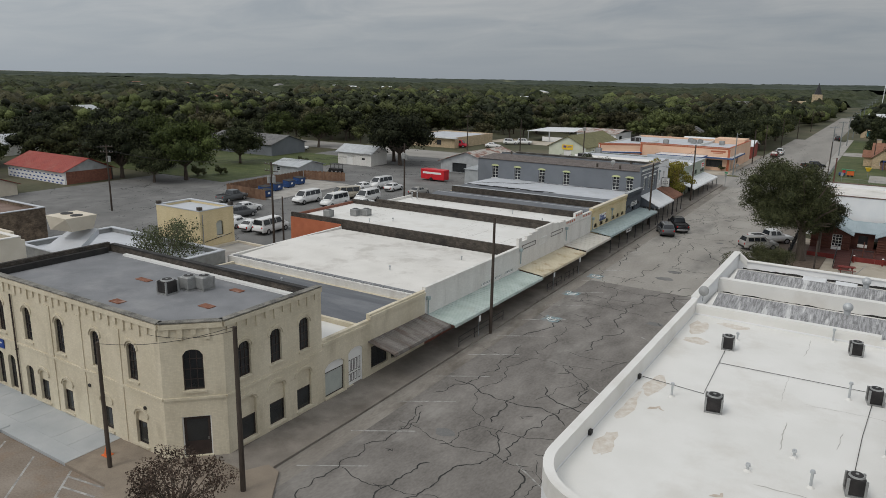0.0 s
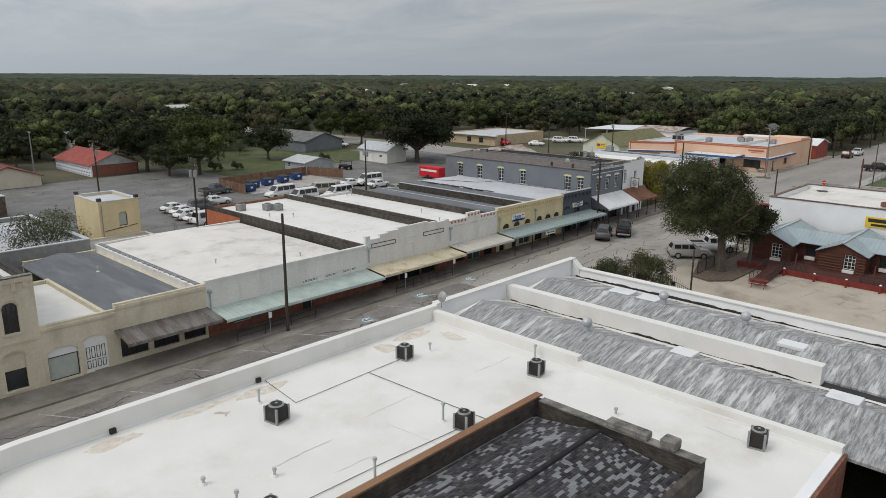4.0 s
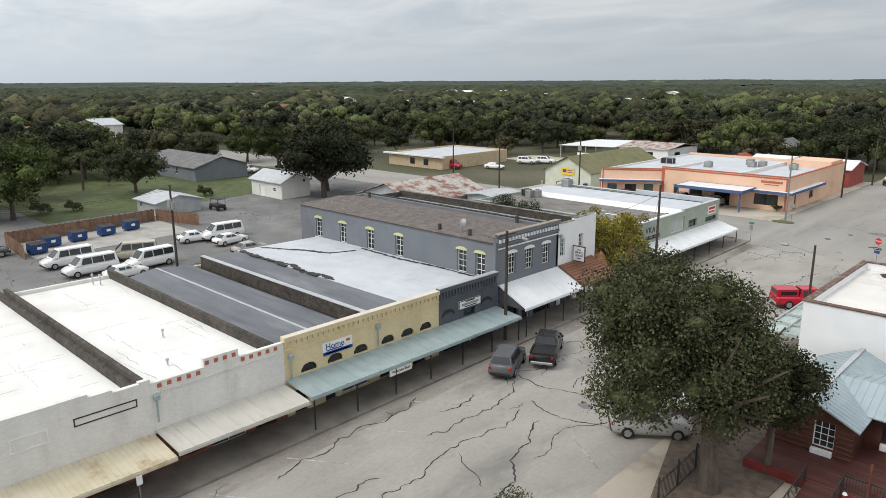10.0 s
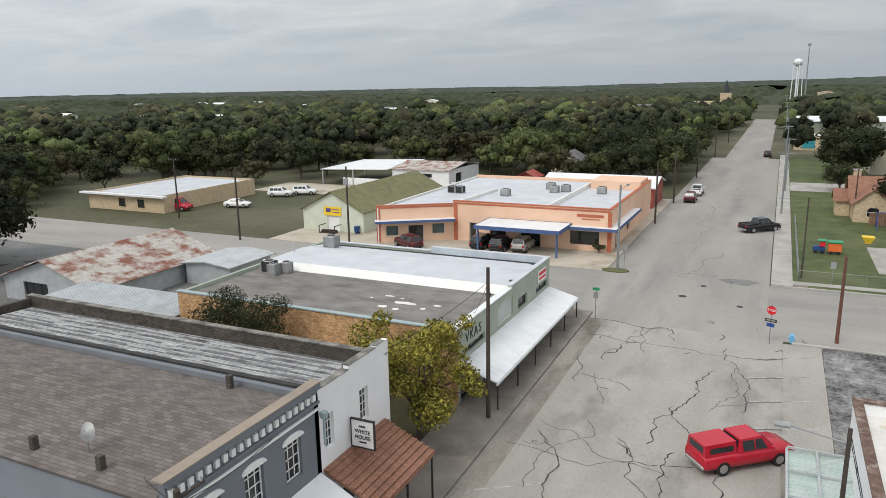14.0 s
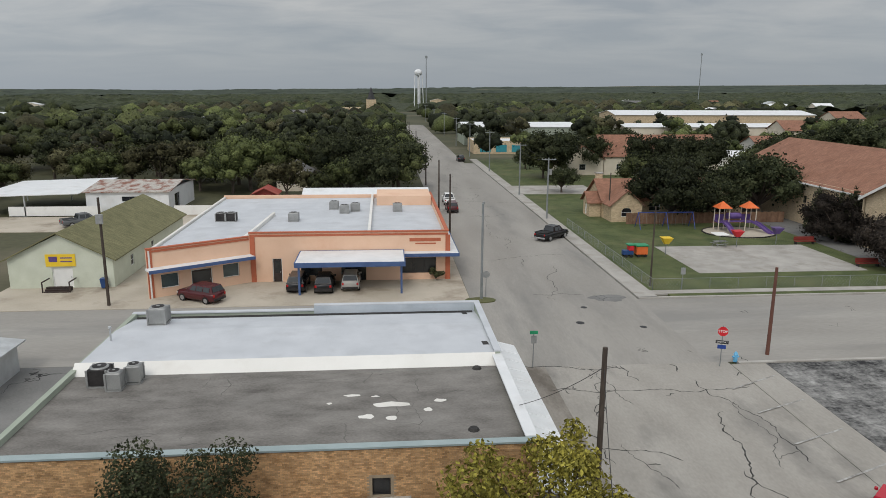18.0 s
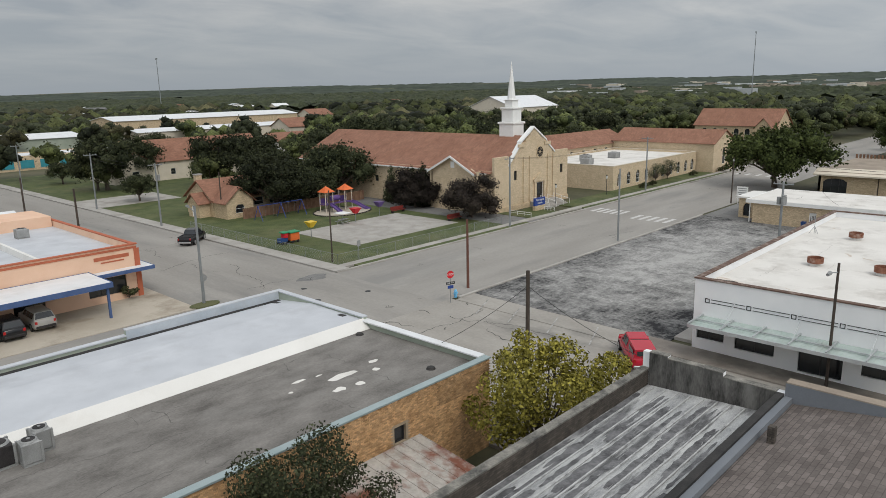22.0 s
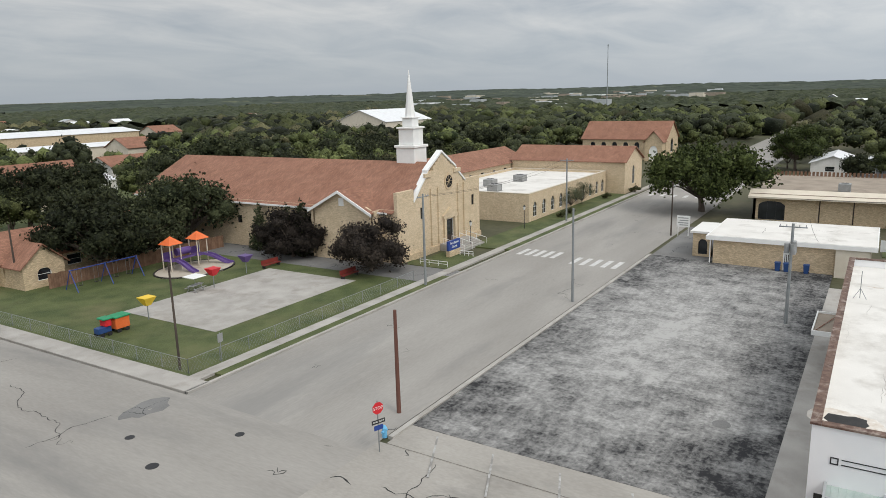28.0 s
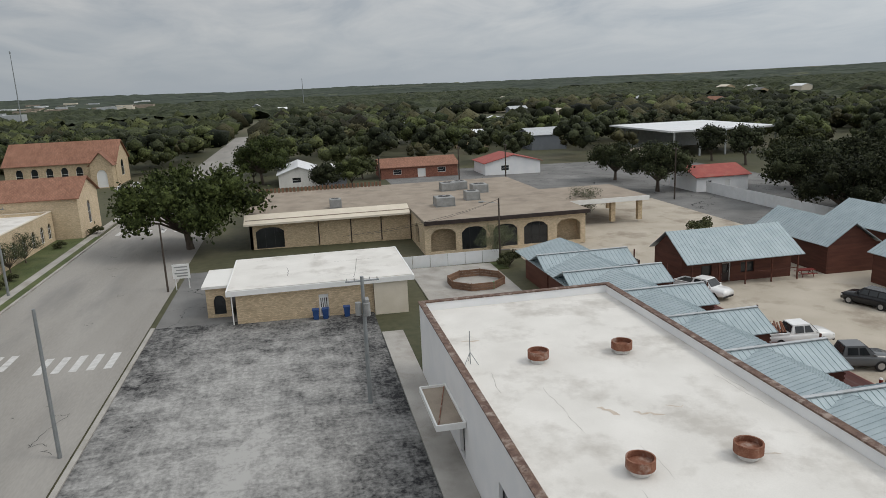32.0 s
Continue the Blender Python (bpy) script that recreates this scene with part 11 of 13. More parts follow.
for x0, s in ((8.6, 0.4), (12.9, 1.6)):
    bm = bmesh.new()
    rings = []
    for k in range(10):
        f = k / 9
        p = Vector((x0 + s * f, 194.5 - 2.9 * f, 2.0 - 1.25 * f + 0.1 * math.sin(6 * f)))
        rings.append([bm.verts.new(p + Vector((w, 0, h))) for w, h in ((-0.36, 0.25), (-0.3, 0.25), (-0.3, 0), (0.3, 0), (0.3, 0.25), (0.36, 0.25), (0.36, -0.06), (-0.36, -0.06))])
    for a, b in zip(rings, rings[1:]):
        for k in range(8):
            bm.faces.new((a[k - 1], a[k], b[k], b[k - 1]))
    bm.faces.new(rings[0])
    bm.faces.new(rings[-1][::-1])
    bmesh.ops.recalc_face_normals(bm, faces=bm.faces[:])
    part("slide", bm, M["purple"], play)
ring_pts = [(10.4 + 5.2 * math.cos(6.2832 * k / 32), 193.6 + 4.1 * math.sin(6.2832 * k / 32)) for k in range(32)]
tagged(hang("play_surface", bm_mesh("play_surface", prism(bmesh.new(), ring_pts, 0.5, 0.76)), M["yard"]), "oval sandy play surface with dark edging", "play surface", kind="structure")
tagged(hang("play_edging", bm_mesh("play_edging", ring(ring_pts, 0.18, 0.5, 0.82)), M["ac_dark"]), "dark rubber edging round the play surface", "edging", kind="structure")
for x, y, mt, lb in ((-5.6, 180.6, "sign_yellow", "yellow funnel ball game on a post"), (5.3, 184.2, "sign_red", "red funnel ball game on a post"), (11.6, 185.9, "purple", "purple funnel ball game on a post")):
    t = thing("funnel_game", lb, "play equipment", "funnel games", at=(x, y, 0.65))
    part("post", rd((x, y, 0.6), (x, y, 2.1), 0.05), M["steel"], t)
    bm = bmesh.new()
    loft(bm, [(2.1, [(-0.25, -0.25), (-0.25, 0.25), (0.25, 0.25), (0.25, -0.25)]), (2.9, [(-0.65, -0.65), (-0.65, 0.65), (0.65, 0.65), (0.65, -0.65)])])
    for v in bm.verts:
        v.co = Vector((x + v.co.y, y + v.co.z, v.co.x))
    bmesh.ops.recalc_face_normals(bm, faces=bm.faces[:])
    part("funnel", bm, M[mt], t)
tr = thing("play_train", "small orange and green toy train climbing frame", "play equipment", at=(-9.6, 180.2, 0.65))
part("carriage", soft_box(-9.6, -8.2, 179.6, 180.7, 1.0, 2.0, 0.05), M["orange_plastic"], tr)
part("carriage_roof", soft_box(-9.7, -8.1, 179.5, 180.8, 2.01, 2.2, 0.06), M["sign_green"], tr)
part("engine", soft_box(-11.2, -9.9, 179.8, 180.5, 0.95, 1.5, 0.05), M["bin_blue"], tr)
part("cab", soft_box(-10.5, -9.9, 179.7, 180.6, 1.5, 2.1, 0.05), M["sign_red"], tr)
part("cab_roof", soft_box(-10.7, -9.8, 179.6, 180.7, 2.12, 2.28, 0.05), M["sign_green"], tr)
for x in (-10.9, -10.2, -9.3, -8.5):
    for y in (179.6, 180.6):
        part("wheel", rd((x, y, 0.85), (x, y + 0.08, 0.85), 0.2, n=12), M["tyre"], tr)
sw = thing("swing_set", "blue metal swing frame on the lawn", "swing", at=(0, 197, 0.65))
for x in (-3, 1.2, 5.2):
    for s in (-1, 1):
        part("leg", rd((x, 197.5 + 1.2 * s, 0.65), (x, 197.5, 3.0), 0.05), M["sign_blue"], sw)
part("beam", rd((-3.1, 197.5, 3.0), (5.3, 197.5, 3.0), 0.06), M["sign_blue"], sw)
for x in (-2, 0, 2.4, 4):
    for dx in (-0.25, 0.25):
        part("chain", rd((x + dx, 197.5, 1.15), (x + dx, 197.5, 2.95), 0.012, n=4), M["steel"], sw)
    part("seat", bx(x - 0.3, x + 0.3, 197.4, 197.6, 1.1, 1.15), M["tyre"], sw)
picnic_table(3.3, 184.8, 10, "ac_metal", "grey picnic table on the play court")
t = thing("table_umbrella", "white square umbrella over the picnic table", "umbrella", at=(3.3, 184.8, 0.7))
part("pole", rd((3.3, 184.8, 1.45), (3.3, 184.8, 2.4), 0.03), M["steel"], t)
part("canopy", soft_box(2.4, 4.2, 183.9, 185.7, 2.3, 2.42, 0.05), M["white"], t)
for x, y, lb in ((15.7, 173.5, "red bench beside the court"), (15.4, 185.6, "red bench at the court corner")):
    t = thing("bench", lb, "bench", "red benches", at=(x, y, 0.65))
    part("seat", bx(x - 1.4, x + 1.4, y - 0.25, y + 0.25, 1.05, 1.12), M["red_wood"], t)
    part("back", bx(x - 1.4, x + 1.4, y + 0.26, y + 0.33, 1.15, 1.65), M["red_wood"], t)
    for dx in (-1.2, 1.2):
        part("leg", bx(x + dx - 0.05, x + dx + 0.05, y - 0.2, y + 0.3, 0.6, 1.05), M["dark_steel"], t)
for x, y in ((35.7, 168.9), (50.5, 171.0 - 3.0)):
    t = thing("lamp_post", "short dark iron lamp post", "lamp post", "church lamp posts", at=(x, y, 0.65))
    part("shaft", rd((x, y, 0.6), (x, y, 3.6), 0.06, 0.04), M["dark_steel"], t)
    part("lantern", rd((x, y, 3.6), (x, y, 4.1), 0.12, 0.2, 6), M["lamp_clear"], t)
    part("cap", rd((x, y, 4.1), (x, y, 4.35), 0.22, 0.03, 6), M["dark_steel"], t)

# railings along the shop fronts
for y0, y1 in ((45.2, 53.0), (62.8, 66.4), (67.4, 71.0)):
    t = thing("sidewalk_railing", "dark iron pipe railing along the sidewalk ramp", "railing", "sidewalk railings", at=(-30.2, y0, lay(y0)))
    for z in (0.55, 1.0):
        part("rail", rd((-30.25, y0, lay(y0) + z), (-30.25, y1, lay(y1) + z), 0.025, n=6), M["dark_steel"], t)
    for k in range(4):
        y = y0 + (y1 - y0) * k / 3
        part("rail_post", rd((-30.25, y, lay(y) + 0.1), (-30.25, y, lay(y) + 1.02), 0.03, n=6), M["dark_steel"], t)
# rainwater heads and pipes on the fronts
for y, z in ((61.5, 4.0), (73.4, 4.2), (44.4, 3.4), (82.0, 4.0), (89.2, 4.1), (111.1, 7.0)):
    t = thing("rainwater_pipe", "grey rainwater head and pipe on the shop front", "drain pipe", "rainwater pipes", at=(FX + 0.15, y, z))
    part("head", soft_box(FX + 0.01, FX + 0.3, y - 0.16, y + 0.16, z - 0.3, z, 0.03), M["aqua_metal"], t)
    part("pipe", rd((FX + 0.14, y, z - 0.3), (FX + 0.14, y, z - 1.6), 0.06), M["aqua_metal"], t)
t = thing("planting_bed", "dark soil square cut into the corner pavement", "planting bed", at=(-28.9, 17.1, -0.85))
part("soil", prism(bmesh.new(), [(-29.75, 17.2), (-28.92, 16.37), (-28.13, 17.02), (-28.85, 17.95)], -0.95, -0.835), M["mulch"], t)
t = thing("plant_pot", "round brown clay pot with a low plant on the corner", "plant pot", at=(-27.83, 17.81, -0.84))
part("pot", rd((-27.83, 17.81, -0.843), (-27.83, 17.81, -0.35), 0.24, 0.34, 14), M["rust"], t)
part("rim", rd((-27.83, 17.81, -0.35), (-27.83, 17.81, -0.27), 0.37, 0.37, 14), M["rust"], t)
part("plant", rd((-27.83, 17.81, -0.27), (-27.8, 17.83, -0.1), 0.28, 0.12, 9), M["bush_leaf"], t)
t = thing("sandwich_board", "white folding sandwich board standing on the corner", "sign", at=(-26.95, 18.2, -0.84))
for d in (-1, 1):
    bm = bmesh.new()
    solid(bm, (-27.2, 18.0 + 0.28 * d, -0.84), (-26.75, 18.35 + 0.28 * d, -0.84), (-26.75, 18.35 + 0.04 * d, 0.05), (-27.2, 18.0 + 0.04 * d, 0.05), 0.03)
    part("board", bm, M["white"], t)
cone = thing("traffic_cone", "small orange traffic cone on the side walk", "cone", at=(-38.6, 19.6, -0.85))
part("cone", rd((-38.6, 19.6, -0.82), (-38.6, 19.6, -0.2), 0.2, 0.03, 12), M["orange_plastic"], cone)
part("base", bx(-38.85, -38.35, 19.35, 19.85, -0.85, -0.82), M["orange_plastic"], cone)
# far water tower, masts and church tower on the skyline
TX, TY = -7.7, 752
wt = thing("water_tower", "pale water tower on legs far along the street", "water tower", at=(TX, TY, 0))
bm = bmesh.new()
bmesh.ops.create_uvsphere(bm, u_segments=20, v_segments=10, radius=3.6, matrix=Matrix.Translation((TX, TY, 34)) @ Matrix.Diagonal((1, 1, 0.85, 1)))
part("tank", bm, M["white_metal"], wt)
for k in range(5):
    a = 6.283 * k / 5
    part("leg", rd((TX + 4.8 * math.cos(a), TY + 4.8 * math.sin(a), 0), (TX + 3.6 * math.cos(a), TY + 3.6 * math.sin(a), 32), 0.35, n=6), M["white_metal"], wt)
part("riser", rd((TX, TY, 0), (TX, TY, 31), 0.7, n=8), M["white_metal"], wt)
for x, y, h, lb in ((-0.5, 752, 49, "tall thin radio mast beside the water tower"), (748, 395, 73, "tall thin radio mast on the skyline"), (336, 932, 62, "thin grey radio mast above the woods"), (900, 120, 40, "thin grey far radio mast")):
    t = thing("radio_mast", lb, "mast", "far masts", at=(x, y, 0))
    part("mast", rd((x, y, 0), (x, y, h), 0.6, 0.3, 6), M["steel"], t)
    part("antenna", bx(x - 1.2, x + 1.2, y - 0.3, y + 0.3, h - 2.5, h - 0.4), M["steel"], t)
tw = thing("church_tower", "far tan church tower with dark spire", "church", at=(-47, 545, 0))
part("tower", bx(-50, -44, 542, 548, 0, 13.5), M["tan_brick"], tw)
part("spire", rd((-47, 545, 13.51), (-47, 545, 21), 2.5, 0.1, 8), M["dark_steel"], tw)
part("nave", bx(-66, -40, 548.1, 560, 0, 8.5), M["tan_brick"], tw)
rf = random.Random(21)
FAR_HOMES = []
FAR_ROOFS = ("white_metal", "galv", "shingle_brown", "shingle_gray", "beige", "white_clean")
for k in range(120):
    a, r = rf.uniform(0, 6.283), rf.uniform(220, 900)
    x, y = -20 + r * math.cos(a), 95 + r * math.sin(a)
    if -40 < x < -8 or (x > 30 and y > 120 and r < 420 and y < 440) or (x > 0 and 140 < y < 170):
        continue
    w, d = rf.uniform(9, 20), rf.uniform(8, 13)
    FAR_HOMES.append((x + w / 2, y + d / 2))
    house("far_house", "small far house among the trees", x, x + w, y, y + d, rf.uniform(3.2, 5.2), rf.uniform(1.6, 2.8), rf.choice("xy"), rf.choice(("white_paint", "beige", "tan_brick", "gray2")), rf.choice(FAR_ROOFS), "house", group="far houses", base=rolling(x, y))
for k in range(60):
    a = rf.uniform(0.2, 0.62)
    r = rf.uniform(800, 2000)
    x, y = -20 + r * math.cos(a), 95 + r * math.sin(a)
    w, d = rf.uniform(10, 34), rf.uniform(10, 22)
    t = thing("far_building", "pale flat far building on the edge of town", "building", "far buildings", at=(x, y, rolling(x, y)))
    z = rolling(x, y)
    part("block", bx(x, x + d, y, y + w, z - 1, z + rf.uniform(6, 10)), M[rf.choice(("white_metal", "galv", "beige", "tan_roof", "galv"))], t)
# ---- trees ----
def leaf_mesh(name, seed, lobes, count, leaf, mat, lie=0.45):
    """Many small leaf blades scattered through the outer part of some lobes. lobes: (x, y, z, radius)."""
    rng = np.random.default_rng(seed)
    lo = np.array(lobes, float)
    w = lo[:, 3] ** 2
    pick = rng.choice(len(lo), count, p=w / w.sum())
    d = rng.normal(size=(count, 3))
    d /= np.linalg.norm(d, axis=1)[:, None]
    r = lo[pick, 3] * (0.55 + 0.55 * rng.random(count) ** 0.7)
    c = lo[pick, :3] + d * r[:, None] * np.array([1, 1, 0.75])
    u = rng.normal(size=(count, 3))
    u = u - lie * d * (u * d).sum(1)[:, None]
    u /= np.linalg.norm(u, axis=1)[:, None]
    v = np.cross(d + (1.0 - lie) * rng.normal(size=(count, 3)), u)
    v /= np.linalg.norm(v, axis=1)[:, None] + 1e-9
    s = leaf * (0.5 + 0.9 * rng.random(count))[:, None]
    quad = np.stack([c - u * s, c + v * s * 0.6, c + u * s, c - v * s * 0.6], 1).reshape(-1, 3)
    me = bpy.data.meshes.new(name)
    me.from_pydata(quad.tolist(), [], np.arange(count * 4).reshape(-1, 4).tolist())
    me.materials.append(mat)
    return me


def ico(level):
    bm = bmesh.new()
    bmesh.ops.create_icosphere(bm, subdivisions=level, radius=1.0)
    v, f = np.array([q.co[:] for q in bm.verts]), np.array([[q.index for q in t.verts] for t in bm.faces])
    bm.free()
    return v, f


ICO = {1: ico(1), 2: ico(2), 3: ico(3)}


def clump_arrays(seed, lobes, level, leaves, leaf, rough=0.3, spread=None, core=1.0):
    """A crown as knobbly clumps of foliage with loose leaf blades standing off them."""
    spread = spread or 1.3 * leaf
    rng = np.random.default_rng(seed)
    base, tri = ICO[level]
    vs, fs, k = [], [], 0
    for x, y, z, r in lobes:
        ways = rng.normal(size=(5, 3)) * np.array([2.2, 3.5, 5.0, 7.0, 9.0])[:, None]
        bumps = sum(a * np.sin(base @ w + rng.uniform(0, 6.28)) for a, w in zip((0.3, 0.3, 0.26, 0.22, 0.2), ways))
        v = base * (1 + rough * bumps + 0.35 * rough * rng.normal(size=len(base)))[:, None]
        vs.append(v * r * np.array([1.08, 1.08, 0.86]) + np.array([x, y, z]))
        fs.append(tri + k)
        k += len(base)
    v, faces = np.concatenate(vs), np.concatenate(fs)
    mids = np.array(lobes)[:, :3]
    weight = np.repeat(np.array(lobes)[:, 3] ** 2, len(tri))
    pick = rng.choice(len(faces), leaves, p=weight / weight.sum())
    share = rng.dirichlet((1, 1, 1), leaves)[:, :, None]
    on = (v[faces[pick]] * share).sum(1)
    d = on - mids[pick // len(tri)]
    d /= np.linalg.norm(d, axis=1)[:, None] + 1e-9
    inner = np.repeat(mids, len(base), axis=0)
    v = inner + (v - inner) * core
    c = on + rng.normal(size=(leaves, 3)) * spread + d * spread * 0.4
    u = rng.normal(size=(leaves, 3))
    u /= np.linalg.norm(u, axis=1)[:, None]
    w = np.cross(d + 0.7 * rng.normal(size=(leaves, 3)), u)
    w /= np.linalg.norm(w, axis=1)[:, None] + 1e-9
    s = leaf * (0.5 + rng.random(leaves))[:, None]
    quad = np.stack([c - u * s, c + w * s * 0.75, c + u * s, c - w * s * 0.75], 1).reshape(-1, 3)
    q = np.arange(leaves * 4).reshape(-1, 4) + len(v)
    return np.concatenate([v, quad]), faces, q


def clump_mesh(name, mat, v, tri, quads):
    me = bpy.data.meshes.new(name)
    me.from_pydata(v.tolist(), [], tri.tolist() + quads.tolist())
    me.polygons.foreach_set("use_smooth", [True] * len(tri) + [False] * len(quads))
    me.materials.append(mat)
    return me


def lobes_of(seed, rx, rz, zc, k, low=-0.5, small=0.24, big=0.42):
    rng = random.Random(seed)
    out = [(0, 0, zc, 0.5 * rz)]
    for i in range(k):
        a, e = 2.4 * i + rng.uniform(-0.5, 0.5), rng.uniform(low, 1.2)
        q = rng.uniform(0.5, 0.9)
        out.append((rx * q * math.cos(a) * math.cos(e), rx * q * math.sin(a) * math.cos(e), zc + rz * q * math.sin(e), rng.uniform(small, big) * min(rx, rz * 1.2)))
    return out


def tree_parts(name, seed, rx, rz, trunk, count, leaf, mat, k=12, thick=0.22, low=-0.5, small=0.24, big=0.42, lean=0.2, limbs=99, level=0, spread=None, core=0.78):
    """Meshes of a tree: trunk with limbs, and crown; foot at the origin."""
    rng = random.Random(seed)
    zc = trunk + rz * 0.75
    lobes = lobes_of(seed, rx, rz, zc, k, low, small, big)
    bm = bmesh.new()
    fork = Vector((rng.uniform(-lean, lean), rng.uniform(-lean, lean), trunk * 0.9))
    rod(bm, (0, 0, -0.2), fork * 0.45, thick * 1.3, thick)
    rod(bm, fork * 0.45, fork, thick, thick * 0.85)
    for x, y, z, r in lobes[1:limbs]:
        mid = fork.lerp(Vector((x, y, z)), 0.5) + Vector((rng.uniform(-0.2, 0.2), rng.uniform(-0.2, 0.2), rz * 0.1))
        rod(bm, fork, mid, thick * 0.5, thick * 0.3, 5)
        rod(bm, mid, (x, y, z), thick * 0.3, thick * 0.1, 4)
    wood = bm_mesh(name + "_trunk", bm)
    wood.materials.append(M["bark"])
    if level:
        return wood, clump_mesh(name + "_crown", mat, *clump_arrays(seed, lobes, level, count, leaf, 0.34, spread, core))
    return wood, leaf_mesh(name + "_crown", seed, lobes, count, leaf, mat)


def conifer_parts(name, seed, rad, high, count, leaf, mat):
    lobes = [(0.15 * rad * math.cos(2.4 * k), 0.15 * rad * math.sin(2.4 * k), 0.5 + high * k / 14, rad * (1.02 - k / 14) + 0.12) for k in range(14)]
    bm = rd((0, 0, -0.2), (0, 0, high * 0.9), 0.16, 0.03)
    wood = bm_mesh(name + "_trunk", bm)
    wood.materials.append(M["bark"])
    return wood, leaf_mesh(name + "_crown", seed, lobes, count, leaf, mat)


def tree(name, label, meshes, x, y, s=1.0, turn=0.0, z=None, group="town trees", category="tree", flat_s=1.0):
    t = thing(name, label, category, group)
    a = new("trunk", meshes[0])
    b = new("crown", meshes[1])
    a.parent = b.parent = t
    t.matrix_basis = pose(x, y, lay(y) if z is None else z, 0, 0, turn) @ Matrix.Diagonal((s, s, s * flat_s, 1))
    return t


def frond_mesh(name, seed, n, long, mat):
    """Drooping palm fronds, each a strip of narrow leaflets."""
    rng = random.Random(seed)
    vs, fs = [], []
    for k in range(n):
        a, e = rng.uniform(0, 6.283), rng.uniform(-0.5, 1.3)
        d, sd = Vector((math.cos(a), math.sin(a), 0)), Vector((-math.sin(a), math.cos(a), 0))
        for i in range(9):
            f = i / 8
            p = d * (long * f * math.cos(e)) + Vector((0, 0, long * (f * math.sin(e) - 0.55 * f * f)))
            w = 0.5 * math.sin(0.3 + 2.6 * f)
            for g in (-1, 1):
                j = len(vs)
                q = p + sd * g * w + d * 0.25 - Vector((0, 0, 0.25 * w))
                vs += [tuple(p), tuple(q), tuple(p + d * 0.12)]
                fs.append((j, j + 1, j + 2))
    me = bpy.data.meshes.new(name)
    me.from_pydata(vs, [], fs)
    me.materials.append(mat)
    return me


M["olive_leaf"] = leaf_mat("grey_olive_leaves", (0.05, 0.06, 0.03), (0.14, 0.155, 0.085))
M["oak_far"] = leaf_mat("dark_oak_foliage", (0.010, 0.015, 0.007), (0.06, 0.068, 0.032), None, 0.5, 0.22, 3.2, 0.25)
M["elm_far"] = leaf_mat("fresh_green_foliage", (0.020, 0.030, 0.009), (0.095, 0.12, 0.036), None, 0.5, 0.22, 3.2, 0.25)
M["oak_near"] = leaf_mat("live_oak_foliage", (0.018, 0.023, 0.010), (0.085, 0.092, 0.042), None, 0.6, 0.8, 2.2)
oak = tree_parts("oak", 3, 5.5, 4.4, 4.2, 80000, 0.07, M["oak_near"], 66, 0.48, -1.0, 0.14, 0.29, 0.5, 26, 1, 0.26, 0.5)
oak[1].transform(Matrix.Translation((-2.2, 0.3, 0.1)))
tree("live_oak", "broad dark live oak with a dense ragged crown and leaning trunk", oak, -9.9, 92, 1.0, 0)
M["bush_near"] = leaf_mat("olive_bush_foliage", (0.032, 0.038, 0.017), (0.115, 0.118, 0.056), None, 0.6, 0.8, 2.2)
oak_b = tree_parts("small_oak", 6, 2.6, 2.2, 3.5, 20000, 0.07, M["oak_near"], 36, 0.2, -1.0, 0.14, 0.3, 0.3, 99, 1, 0.2, 0.62)
tree("live_oak", "smaller dark live oak leaning over the log cabin", oak_b, -8.4, 95.8, 1.0, 40)
shrub = tree_parts("shrub", 5, 2.7, 2.1, 0.25, 22000, 0.05, M["bush_near"], 34, 0.12, -0.9, 0.18, 0.34)
tree("small_tree", "round olive green small tree beside the yard gate", shrub, -12.2, 79.0, 1.15, 0)
tree("small_tree", "round olive green small tree beside the warehouse wall", shrub, -14.0, 75.6, 1.05, 130)
ytree = tree_parts("yellow", 8, 3.7, 3.0, 1.3, 13000, 0.085, M["yellow_leaf"], 30, 0.14, -0.85, 0.12, 0.27)
tree("turning_tree", "sparse tree with yellow and green autumn leaves", ytree, -33.9, 122.2, 1.28, 0)
M["plum_far"] = leaf_mat("dark_plum_foliage", (0.012, 0.010, 0.009), (0.05, 0.040, 0.032), None, 0.45, 0.3, 4.0, 0.2)
plum = tree_parts("plum", 9, 5.0, 3.2, 0.8, 13000, 0.12, M["plum_far"], 34, 0.2, -0.7, 0.18, 0.32, level=1, spread=0.24)
tree("plum_tree", "dense dark plum-leaved tree beside the court", plum, 20.6, 187.0, 1.0, 20)
tree("plum_tree", "dense dark plum-leaved tree beside the court", plum, 18.9, 172.8, 1.0, 140)
con = conifer_parts("conifer", 12, 1.5, 6.6, 2600, 0.17, M["oak"])
for x, y, s in ((22.4, 194.6, 0.95), (22.2, 189.2, 1.0), (22.3, 186.6, 1.1)):
    tree("conifer", "narrow dark evergreen against the church wall", con, x, y, s, 60 * s)
darko = tree_parts("dark_oak", 14, 5.2, 3.9, 2.0, 7500, 0.17, M["oak_far"], 34, 0.32, -0.6, 0.16, 0.32, level=1, spread=0.34)
greeno = tree_parts("green_tree", 15, 5.4, 4.2, 2.4, 7500, 0.17, M["elm_far"], 34, 0.3, -0.5, 0.16, 0.32, level=1, spread=0.34)
flat_oak = tree_parts("spreading_oak", 24, 5.4, 3.1, 1.3, 9500, 0.15, M["oak_far"], 36, 0.32, -0.6, 0.16, 0.34, level=1, spread=0.3)
broad = tree_parts("broad_tree", 25, 5.8, 2.9, 1.4, 11000, 0.15, M["elm_far"], 38, 0.26, -0.55, 0.16, 0.34, level=1, spread=0.3)
